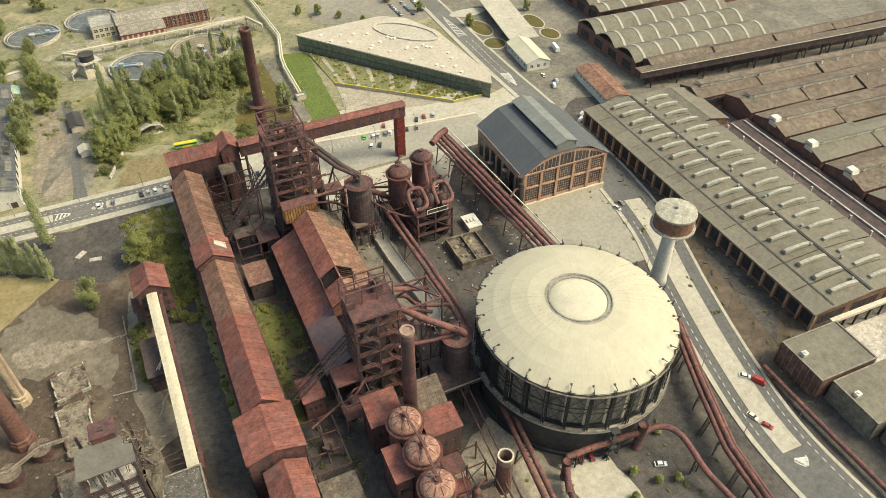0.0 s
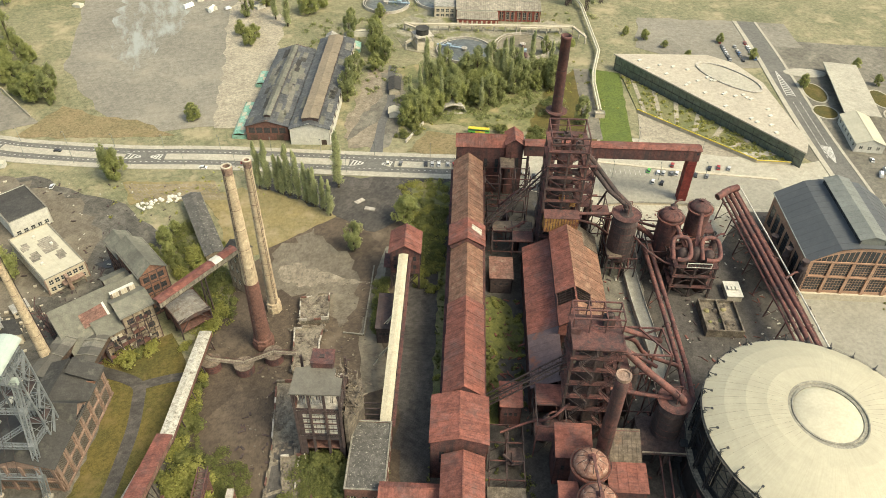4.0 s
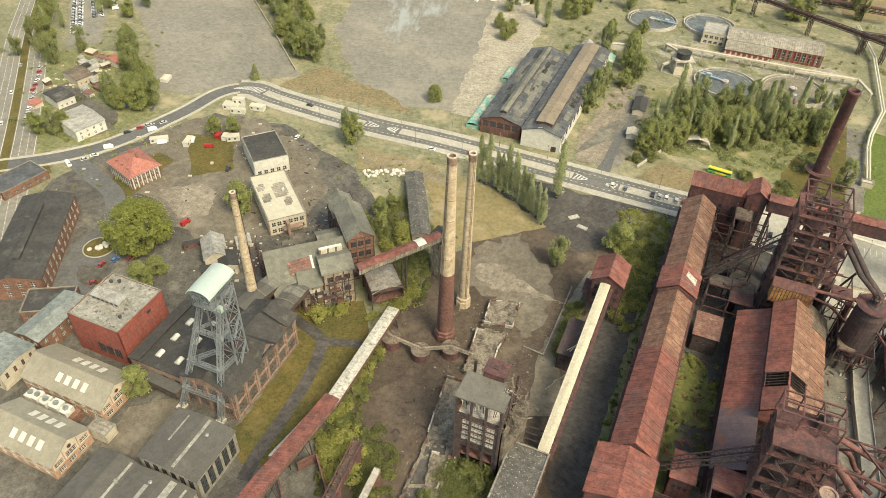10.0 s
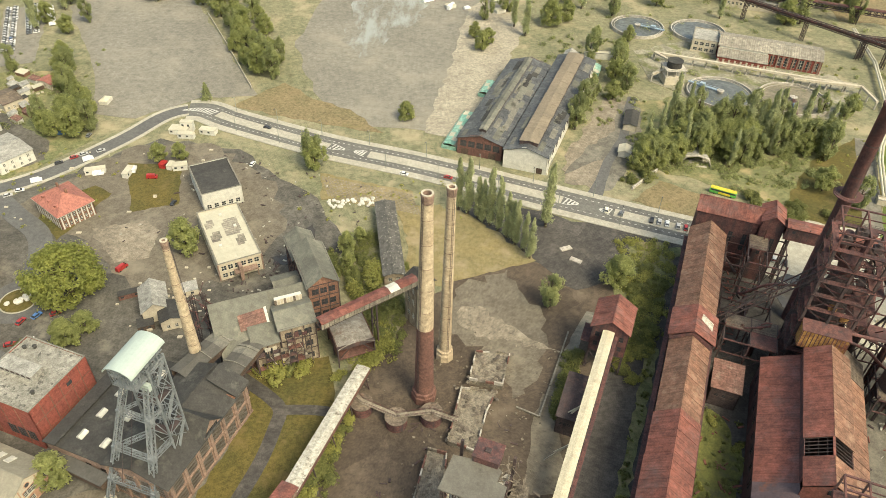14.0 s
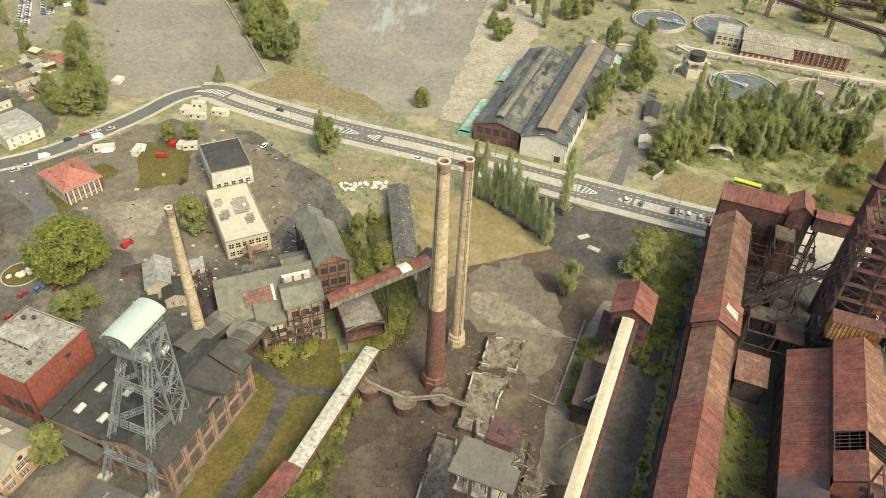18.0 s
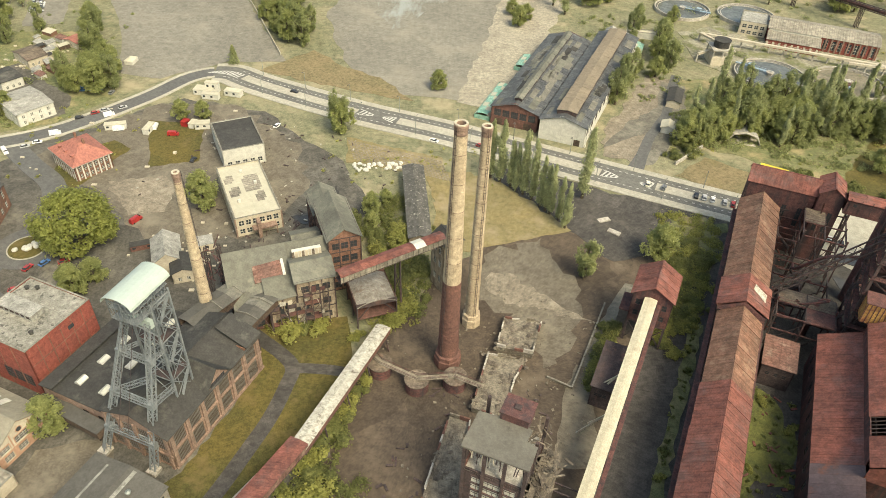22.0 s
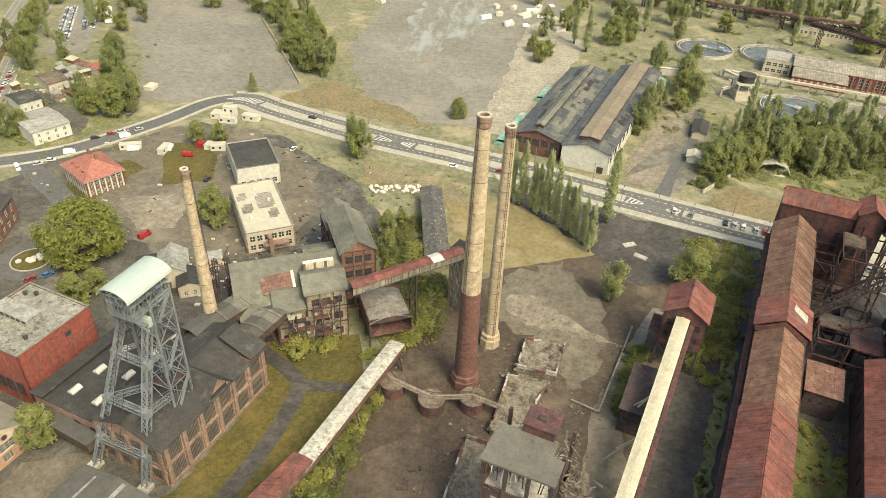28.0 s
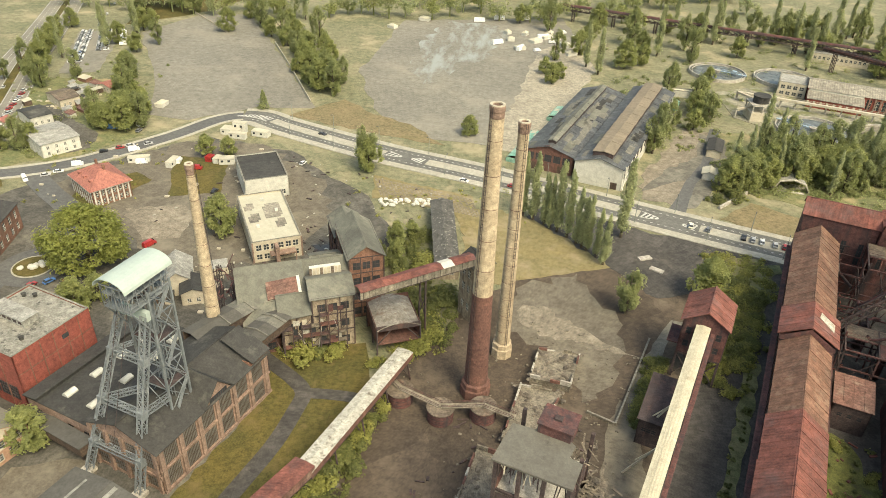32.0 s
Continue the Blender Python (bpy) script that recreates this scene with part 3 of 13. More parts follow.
        for k in range(n):
            p0, p1 = a.lerp(b, k / n), a.lerp(b, (k + 1) / n)
            for i in range(4):
                self.beam(p0 + cs[i], p1 + cs[(i + 1) % 4], d)
                self.beam(p1 + cs[i], p1 + cs[(i + 1) % 4], d)
        return self

    def mesh(self, name, mat, smooth=False):
        me = bpy.data.meshes.new(name)
        me.from_pydata(self.v, [], self.f)
        me.materials.append(mat)
        if smooth:
            me.shade_smooth()
        return me


def part(name, shape, mat, parent, label="", m=None, smooth=False):
    """One mesh object under a thing or a part. shape may be a ready mesh, shared between alike pieces."""
    me = shape if isinstance(shape, bpy.types.Mesh) else shape.mesh(name, mat, smooth)
    ob = new(name, me)
    ob.parent = parent
    if m is not None:
        ob.matrix_basis = m
    if label:
        ob["label"] = label
    return ob


def thing(name, m, label, category, group="", kind=""):
    ob = new(name)
    ob.empty_display_size = 0.5
    ob.matrix_basis = m
    return tagged(ob, label, category, group, kind)


def sheet(name, pts, z, mat, label, category, jitter=0.0, step=6.0, thick=0.3, kind="structure", seed=1):
    """A flat piece of ground with its own outline; its edge wavers a little."""
    rnd = random.Random(seed)
    out = []
    for i, p in enumerate(pts):
        q = pts[(i + 1) % len(pts)]
        n = max(1, int(math.dist(p, q) / step)) if jitter else 1
        for k in range(n):
            t = k / n
            j = jitter if k else 0
            out.append((p[0] + (q[0] - p[0]) * t + rnd.uniform(-j, j), p[1] + (q[1] - p[1]) * t + rnd.uniform(-j, j)))
    area = sum(a[0] * b[1] - b[0] * a[1] for a, b in zip(out, out[1:] + out[:1]))
    if area < 0:
        out.reverse()
    return tagged(new(name, Shape().prism(out, z - thick, z).mesh(name, mat)), label, category, kind=kind)


def ribbon(pts, w0, w1, z0, z1, shape=None):
    """A strip along a line of points, from offset w0 to w1 to its left."""
    shape = shape or Shape()
    rows = []
    for i, p in enumerate(pts):
        a, b = Vector(pts[max(i - 1, 0)]), Vector(pts[min(i + 1, len(pts) - 1)])
        d = (b - a).normalized()
        n = Vector((-d.y, d.x))
        rows.append((Vector(p) + n * w0, Vector(p) + n * w1))
    n = len(rows)
    v = [(*r[0], z1) for r in rows] + [(*r[1], z1) for r in rows] + [(*r[0], z0) for r in rows] + [(*r[1], z0) for r in rows]
    f = []
    for i in range(n - 1):
        f += [(i + 1, n + i + 1, n + i, i), (2 * n + i, 2 * n + i + 1, i + 1, i), (n + i, n + i + 1, 3 * n + i + 1, 3 * n + i)]
    if w1 < w0:
        f = [tuple(reversed(q)) for q in f]
    shape.poly(v, f)
    return shape


def smooth_line(pts, n=6):
    """Points on a curve through pts."""
    p = [Vector(q) for q in pts]
    p = [p[0] * 2 - p[1]] + p + [p[-1] * 2 - p[-2]]
    out = []
    for i in range(1, len(p) - 2):
        for k in range(n):
            t = k / n
            a, b, c, d = p[i - 1], p[i], p[i + 1], p[i + 2]
            out.append(0.5 * ((2 * b) + (c - a) * t + (2 * a - 5 * b + 4 * c - d) * t * t + (3 * b - a - 3 * c + d) * t ** 3))
    out.append(p[-2])
    return out


MESHES = {}


def window_mesh(w, h, nx, nz, bar=0.12):
    key = ("window", round(w, 2), round(h, 2), nx, nz)
    if key not in MESHES:
        xs = [x for i in range(nx + 1) for x in (w * i / nx - bar / 2, w * i / nx + bar / 2)]
        zs = [z for k in range(nz + 1) for z in (h * k / nz - bar / 2, h * k / nz + bar / 2)]
        MESHES[key] = Shape().grid(xs, zs, lambda i, k: i % 2 == 0 or k % 2 == 0, -0.05, 0.08)
    return MESHES[key]


def shared(key, build, mat, smooth=False):
    """One mesh a kind and material, built once."""
    key = (key, mat.name)
    if key not in MESHES:
        MESHES[key] = build().mesh(key[0] if isinstance(key[0], str) else key[0][0], mat, smooth)
    return MESHES[key]


FAR_GLAZING = False


def far(on):
    """Windows of distant buildings keep frame and pane in one piece."""
    global FAR_GLAZING
    FAR_GLAZING = on


def window(parent, m, w, h, nx=2, nz=3, frame_mat=None, pane_mat=None, name="window"):
    frame_mat, pane_mat = frame_mat or WHITE, pane_mat or GLASS
    size = (round(w, 2), round(h, 2))
    if FAR_GLAZING:
        key = ("glazed", *size, nx, nz, frame_mat.name, pane_mat.name)
        if key not in MESHES:
            s = window_mesh(w, h, nx, nz)
            s = Shape().poly(s.v, s.f)
            n = len(s.f)
            s.poly([(0, 0.02, 0), (w, 0.02, 0), (w, 0.02, h), (0, 0.02, h)], [(0, 1, 2, 3)])
            me = s.mesh("window", frame_mat)
            me.materials.append(pane_mat)
            me.polygons[n].material_index = 1
            MESHES[key] = me
        return part(name, MESHES[key], frame_mat, parent, m=m)
    ob = part(name, shared(("window", *size, nx, nz), lambda: window_mesh(w, h, nx, nz), frame_mat), frame_mat, parent, m=m)
    part("pane", shared(("pane", *size), lambda: Shape().box(0, w, 0.0, 0.03, 0, h), pane_mat), pane_mat, ob)
    return ob


def wall(parent, a, b, h, mat, holes=(), z0=0.0, thick=0.4, peak=None, frame_mat=None, pane_mat=None, bars=(2, 3), name="wall", arch=None):
    """A wall from a to b (outline counter-clockwise) with real openings and their windows; peak: the height of a gable."""
    a, b = Vector(a), Vector(b)
    L = (b - a).length
    ang = math.atan2(b.y - a.y, b.x - a.x)
    if FAR_GLAZING and (parent.matrix_basis.to_3x3() @ Vector((math.sin(ang), -math.cos(ang), 0))).y > 0.5:
        holes = ()  # plain rear walls
    m = Matrix.Translation((a.x, a.y, 0)) @ Matrix.Rotation(ang, 4, 'Z')
    s = Shape()
    xs = sorted({0.0, L, *(x for q in holes for x in q[:2])})
    zs = sorted({z0, h, *(z for q in holes for z in q[2:4])})
    s.grid(xs, zs, lambda i, k: not any(q[0] < (xs[i] + xs[i + 1]) / 2 < q[1] and q[2] < (zs[k] + zs[k + 1]) / 2 < q[3] for q in holes), 0, thick)
    if arch:
        n = 14
        pts = [(L * i / n, h + arch * math.sin(math.pi * i / n) ** 0.8) for i in range(n + 1)]
        s.poly([(x, 0, z) for x, z in pts] + [(x, thick, z) for x, z in pts],
               [tuple(range(n + 1)), tuple(reversed(range(n + 1, 2 * n + 2)))] + [(i + 1, i, n + 1 + i, n + 2 + i) for i in range(n)])
    elif peak:
        pts = [(0, h), (L, h), (L / 2, peak)]
        s.poly([(x, 0, z) for x, z in pts] + [(x, thick, z) for x, z in pts], [(0, 1, 2), (5, 4, 3), (0, 3, 4, 1), (1, 4, 5, 2), (2, 5, 3, 0)])
    ob = part(name, s, mat, parent, m=m)
    for q in holes:
        kind = q[4] if len(q) > 4 else "window"
        if kind == "door":
            d = part("door", Shape().box(q[0], q[1], 0.12, 0.22, q[2], q[3]), WOOD_DARK, ob)
        elif kind == "gap":
            pass
        else:
            window(ob, pose(q[0], 0.14, q[2]), q[1] - q[0], q[3] - q[2], *(q[5] if len(q) > 5 else bars), frame_mat, pane_mat)
    return ob


def row(L, n, w, z0, z1, margin=1.0, **kw):
    """n equal openings across a wall of length L."""
    gap = (L - 2 * margin) / n
    return [(margin + gap * (i + 0.5) - w / 2, margin + gap * (i + 0.5) + w / 2, z0, z1) for i in range(n)]


def slope(parent, a, b, c, d, n, mat, t=0.18, name="roof_sheet", skip=(), rib=0.0, jitter=0.0, seed=0):
    """A roof slope: eave a to b, ridge d to c, laid in n sheets side by side; rib: standing seams."""
    a, b, c, d = (Vector(q) for q in (a, b, c, d))
    rnd = random.Random(seed)
    key = (name, tuple(round(x, 2) for q in (b - a, c - b, d - a) for x in q), n, rib)
    for i in range(n):
        if i in skip:
            continue
        if key not in MESHES:
            e, f = (b - a) / n, (c - d) / n
            s = Shape().slab(Vector(), e, (d - a) + f, d - a, t)
            if rib:
                up = e.cross(d - a).normalized() * rib
                s.slab(up - e * 0.01, up + e * 0.05, (d - a) + up + f * 0.05, (d - a) + up - f * 0.01, rib)
            MESHES[key] = {}
        if mat.name not in MESHES[key]:
            if MESHES[key]:
                me = next(iter(MESHES[key].values())).copy()
                me.materials.clear()
                me.materials.append(mat)
            else:
                me = s.mesh(name, mat)
            MESHES[key][mat.name] = me
        p = a.lerp(b, i / n)
        lift = rnd.uniform(0, jitter)
        part(name, MESHES[key][mat.name], mat, parent, m=Matrix.Translation(p + Vector((0, 0, lift))))


def gable_roof(parent, w, d, h, peak, mat, n=4, over=0.6, y0=None, rib=0.0, cap=None, jitter=0.0, x=0.0, seed=0, skip=((), ())):
    """Two slopes with the ridge along y, from -d/2 to d/2."""
    lo = h - over * (peak - h) / (w / 2)
    for side, sk in ((-1, skip[0]), (1, skip[1])):
        e = [(x + side * (w / 2 + over), -d / 2 - over, lo), (x + side * (w / 2 + over), d / 2 + over, lo), (x, d / 2 + over, peak), (x, -d / 2 - over, peak)]
        if side < 0:
            e = [e[1], e[0], e[3], e[2]]
        slope(parent, *[Vector(q) + Vector((0, 0, 0.2)) for q in e], n, mat, rib=rib, jitter=jitter, seed=seed + side, skip=sk)
    part("ridge_cap", Shape().beam((x, -d / 2 - over, peak + 0.22), (x, d / 2 + over, peak + 0.22), 0.5, 0.14), cap or mat, parent)


def gabled(name, m, w, d, h, peak, wall_mat, roof_mat, label, category="building", holes_side=(), holes_end=(), n=5, over=0.5, bars=(2, 3), rib=0.0,
           frame_mat=None, pane_mat=None, group="", seed=0):
    """A plain building with a pitched roof; ridge along its y."""
    t = thing(name, m, label, category, group)
    kw = dict(frame_mat=frame_mat, pane_mat=pane_mat, bars=bars)
    wall(t, (-w / 2, -d / 2), (w / 2, -d / 2), h, wall_mat, holes_end, peak=peak, **kw)
    wall(t, (w / 2, -d / 2), (w / 2, d / 2), h, wall_mat, holes_side, **kw)
    wall(t, (w / 2, d / 2), (-w / 2, d / 2), h, wall_mat, holes_end, peak=peak, **kw)
    wall(t, (-w / 2, d / 2), (-w / 2, -d / 2), h, wall_mat, holes_side, **kw)
    gable_roof(t, w, d, h, peak, roof_mat, n, over, rib=rib, seed=seed)
    return t


def flat_block(name, m, w, d, h, wall_mat, roof_mat, label, category="building", holes_x=(), holes_y=(), parapet=0.5, bars=(2, 2), frame_mat=None, pane_mat=None, nx=2, ny=3):
    """A flat-roofed building: parapet walls, roof laid in felt sheets."""
    t = thing(name, m, label, category)
    kw = dict(frame_mat=frame_mat, pane_mat=pane_mat, bars=bars)
    c = [(-w / 2, -d / 2), (w / 2, -d / 2), (w / 2, d / 2), (-w / 2, d / 2)]
    for i in range(4):
        wall(t, c[i], c[(i + 1) % 4], h + parapet, wall_mat, holes_x if i % 2 == 0 else holes_y, **kw)
    s = shared(("roof_sheet", w, d, nx, ny), lambda: Shape().box(0.02, (w - 0.8) / nx - 0.02, 0.02, (d - 0.8) / ny - 0.02, -0.3, 0), roof_mat)
    for i in range(nx):
        for j in range(ny):
            part("roof_sheet", s, roof_mat, t, m=pose(-w / 2 + 0.4 + i * (w - 0.8) / nx, -d / 2 + 0.4 + j * (d - 0.8) / ny, h + 0.02 * ((i + j) % 2)))
    c = Shape()
    for x0, x1, y0, y1 in ((-w / 2 - .1, w / 2 + .1, -d / 2 - .1, -d / 2 + .5), (-w / 2 - .1, w / 2 + .1, d / 2 - .5, d / 2 + .1), (-w / 2 - .1, -w / 2 + .5, -d / 2 + .5, d / 2 - .5), (w / 2 - .5, w / 2 + .1, -d / 2 + .5, d / 2 - .5)):
        c.box(x0, x1, y0, y1, h + parapet, h + parapet + 0.12)
    part("coping", c, COPING, t)
    return t

# ---- ground ----
g = Shape()
R0 = 3500.0
g.poly([(-R0, -R0, -0.6), (R0, -R0, -0.6), (R0, R0, -0.6), (-R0, R0, -0.6), (-R0, -R0, -8), (R0, -R0, -8), (R0, R0, -8), (-R0, R0, -8)],
       [(0, 1, 2, 3), (7, 6, 5, 4), (4, 5, 1, 0), (5, 6, 2, 1), (6, 7, 3, 2), (7, 4, 0, 3)])
tagged(new("ground", g.mesh("ground", GROUND)), "rough ground of dry grass and earth reaching the horizon", "ground", kind="structure")


def gsheet(name, pts, z, mat, label, category, jitter=0.0, step=6.0, seed=1):
    return sheet(name, [xy(*p) for p in pts], z - 0.5, mat, label, category, jitter, step, seed=seed)


# works' yard and lots, each a few centimetres above the last
gsheet("yard", [(20, -150), (310, -170), (330, 118), (-22, 118), (-30, 70), (36, 50), (40, -20), (22, -60)], 0.0, TARMAC_DARK, "dark worn tarmac of the works yard", "yard", 2, 8)
gsheet("east_yard", [(290, -230), (640, -230), (640, 300), (300, 300), (296, 100), (290, 40)], -0.01, TARMAC_OLD, "worn grey tarmac between the factory halls", "yard", 2, 12)
sheet("west_yard", [(-245, 20), (-200, -30), (-130, -110), (-40, -120), (-20, -60), (-45, -8), (-60, 20), (-35, 80), (-50, 120), (-95, 165), (-140, 178), (-200, 125)], -0.53, TARMAC_MID, "patched grey tarmac of the western yards", "yard", 3, 8)
sheet("dirt_yard", [(-38, -62), (-30, -90), (30, -84), (46, -30), (56, -8), (74, 30), (82, 62), (62, 60), (48, 70), (20, 66), (0, 50), (-14, 22), (-26, 8), (-32, -10)], -0.45, DIRT, "packed brown earth round the tall chimneys", "yard", 2.5, 5)
sheet("grass_slope", [(-4, 112), (16, 110), (36, 88), (50, 72), (40, 68), (22, 62), (6, 56), (-8, 66)], -0.41, DRY_GRASS, "dry grass slope below the poplars", "verge", 2, 4)
sheet("dark_lot", [(56, 102), (66, 97), (92, 86), (86, 66), (78, 57), (62, 52), (50, 68), (44, 82)], -0.38, TARMAC_DARK, "dark tarmac lot by the hopper tower", "yard", 1.5, 5)
sheet("overgrown_strip", [(93, 84), (114, 78), (98, 44), (84, 20), (76, 14), (82, 34), (78, 52), (84, 66)], -0.40, MEADOW, "overgrown green strip beside the bunker", "verge", 2, 4)
gsheet("overgrown_strip", [(90, -36), (96, -36), (97, -4), (106, -2), (107, 14), (98, 30), (91, 30)], 0.05, WEEDS, "weedy strip between bunker and cast house", "verge", 1.5, 3)
gsheet("weed_strip", [(70.5, -36), (74, -36), (74, 52), (69.5, 52)], 0.06, MEADOW, "weedy strip along the bunker wall", "verge", 0.8, 3)
gsheet("hedge_bed", [(43, 7), (47.5, 7), (48, 41), (44, 42)], 0.12, MEADOW, "green bed beneath the belt conveyor", "bed", 0.6, 3)
sheet("concrete_lane", [(30, -39), (37, -11), (42, 0), (46.5, -2), (45, -12), (44, -39)], -0.39, YARD_GREY, "worn grey-brown lane beside the conveyor", "lane", 0.5, 3)
sheet("dark_lane", [(14, -50), (20, -50), (21, -86), (13, -86)], -0.40, TARMAC_DARK, "dark tarmac lane behind the thicket", "lane", 0.3, 4)
sheet("works_lane", [(41, -3), (50, 15), (58, 29), (65, 40), (69, 39), (62, 29), (54.5, 14), (46, -5)], -0.395, TARMAC_OLD, "grey tarmac lane along the hedge", "lane", 0.3, 3)
sheet("pale_yard", [(5, 31), (13, 54), (36, 66), (48, 36), (40, 6), (30, -2), (27, 18)], -0.42, YARD_GREY, "grey-brown trampled yard behind the chimneys", "yard", 2.5, 4)
sheet("villa_yard", [(-196, 118), (-150, 172), (-112, 172), (-70, 128), (-62, 96), (-78, 66), (-112, 52), (-132, 70), (-150, 92)], -0.47, YARD_GREY, "pale worn yards round the villa and offices", "yard", 3, 6)
gsheet("parking_lot_edge", [(142, -6), (158, -4), (164, 56), (166, 92), (144, 94), (143, 52)], 0.04, TARMAC_OLD, "worn concrete yard beside the cast house", "yard", 0.5, 6)
gsheet("apron", [(232, 38), (282, 40), (278, 5), (268, -16), (224, -10), (222, 20)], 0.06, FORECOURT, "pale concrete apron before the power hall", "apron", 0.6, 8)
sheet("asphalt_lane", [(78, 116), (86, 130), (94, 148), (106, 168), (113, 190), (122, 214), (127, 212), (118, 188), (110, 165), (98, 145), (91, 128), (86, 114)], -0.42, ASPHALT, "dark asphalt lane curving past the warehouses", "lane", 0.2, 6)
gsheet("pale_court", [(136, -74), (158, -60), (172, -92), (168, -132), (132, -132)], 0.04, SAND, "pale dusty court between stoves and gas holder", "yard", 1.2, 5)
gsheet("pale_court", [(172, -88), (190, -92), (194, -132), (172, -132)], 0.07, PAVING, "pale concrete strip south of the gas holder", "yard", 0.8, 5)
gsheet("verge", [(285, 20), (303, 20), (303, -78), (266, -100), (272, -60), (280, -20)], 0.05, DIRT, "brown earth verge beside the long hall", "verge", 0.8, 6)
gsheet("side_road", [(292, -20), (300, -18), (300, -60), (284, -78)], 0.09, TARMAC_DARK, "dark side road by the long hall", "road", 0.3, 6)
# north-west lots
sheet("parking_lot", [(-262, 372), (-238, 432), (-196, 440), (-95, 224), (-128, 224), (-160, 200), (-184, 206), (-215, 285)], -0.48, LOT_PALE, "large empty lot of old grey tarmac", "car park", 1.5, 10)
sheet("parking_lot", [(-82, 292), (-66, 430), (62, 446), (72, 310), (28, 222), (8, 178), (-30, 186), (-58, 218)], -0.48, LOT_PALE, "broad empty lot of grey tarmac", "car park", 2, 10, seed=2)
sheet("gravel_strip", [(2, 178), (22, 170), (40, 216), (72, 310), (66, 380), (36, 352), (22, 270)], -0.44, SAND, "pale gravel and concrete strip beside the sheds", "yard", 2, 6)
sheet("silt_patch", [(-52, 300), (-48, 370), (-28, 432), (10, 420), (16, 390), (0, 330), (-20, 300), (-38, 270)], -0.45, SILT, "washed blue-grey silt on the lot", "puddle", 5, 8)
sheet("car_storage", [(-312, 370), (-280, 382), (-248, 276), (-272, 270)], -0.5, LOT_PALE, "tarmac rows of stored cars", "car park", 1, 8)
sheet("brown_field", [(-108, 212), (-60, 192), (-20, 178), (-40, 205), (-62, 218), (-82, 240)], -0.44, FIELD_BROWN, "bare brown verge above the road", "verge", 1.5, 6)
sheet("house_plots", [(-262, 150), (-232, 132), (-196, 150), (-176, 178), (-205, 215), (-224, 262), (-262, 262), (-284, 262)], -0.5, MEADOW, "rough house plots under trees", "plot", 2, 6)
sheet("house_yard", [(-205, 152), (-196, 160), (-200, 178), (-222, 196), (-246, 216), (-258, 204), (-238, 182), (-226, 176)], -0.44, TARMAC_MID, "patched grey yards between the houses", "yard", 1.2, 4)
sheet("grass_triangle", [(-252, 128), (-232, 98), (-214, 116), (-222, 130)], -0.40, LAWN, "dry grass triangle at the junction", "lawn", 0.6, 4)
sheet("brown_slope", [(100, 112), (118, 128), (132, 118), (158, 102), (140, 92), (122, 98)], -0.40, FIELD_BROWN, "bare brown slope with a low wall", "verge", 1.5, 4)
sheet("lane", [(68, 132), (86, 158), (106, 176), (114, 206), (126, 200), (116, 156), (92, 121), (84, 122), (98, 150), (88, 146)], -0.43, TARMAC_OLD, "worn lane climbing past the warehouses", "lane", 1, 4)
sheet("wood_floor", [(110, 206), (160, 214), (214, 184), (226, 160), (200, 92), (160, 112), (132, 132), (108, 142)], -0.46, MEADOW, "grassy floor of the small wood", "wood", 2, 5)
sheet("lawn", [(205, 146), (236, 166), (228, 118), (206, 84), (168, 100), (190, 130)], -0.41, LAWN, "dry yellow-green lawn by the path", "lawn", 1, 5)
sheet("lawn", [(246, 162), (262, 150), (240, 106), (224, 74), (207, 82), (228, 118)], -0.40, LAWN_GREEN, "mown green lawn beside the path", "lawn", 0.4, 6)
sheet("path", [(236, 166), (245, 162), (210, 84), (202, 88)], -0.36, TARMAC_OLD, "grey footpath between lawns", "path", 0.2, 6)
gsheet("square", [(108, 112), (112, 160), (180, 162), (262, 142), (292, 150), (292, 100), (224, 98), (206, 72), (160, 72), (144, 86), (128, 104)], 0.06, PAVING, "pale paved square with parking bays", "square", 0.8, 10)
gsheet("car_park", [(150, 100.5), (156, 136), (205, 129.5), (250, 126), (252, 100), (208, 101)], 0.085, FORECOURT, "grey asphalt car park on the square", "car park", 0.2, 8)
t = thing("kerb", at(0, 0, -0.6), "pale raised kerb along the car park", "kerb")
for a, b in (((154, 137), (205, 130.5)), ((205, 130.5), (250, 127))):
    part("kerb_stone", Shape().beam((*a, 0.3), (*b, 0.3), 1.6, 0.4), PLASTER, t)
t = thing("low_wall", at(0, 0, -0.6), "low pale wall on the south side of the square", "wall")
for a, b in (((153, 98), (170, 100.2)), ((170, 100.4), (208, 100.6))):
    part("wall_bay", Shape().beam((*a, 0.7), (*b, 0.7), 0.6, 1.4), PLASTER, t)
    part("coping", Shape().beam((*a, 1.45), (*b, 1.45), 0.9, 0.14), COPING, t)
gsheet("plaza", [(186, 190), (238, 146), (196, 150), (182, 162)], 0.12, SAND, "patterned cobble plaza below the glass hall", "plaza", 0.4, 6)
gsheet("far_car_park", [(210, 330), (320, 330), (320, 255), (245, 256), (200, 280)], 0.0, LOT_PALE, "far grey car park", "car park", 1.5, 8)
gsheet("station_yard", [(272, 150), (300, 110), (350, 150), (352, 290), (300, 290), (280, 220)], 0.02, TARMAC_OLD, "tarmac of the bus station", "yard", 1, 8)
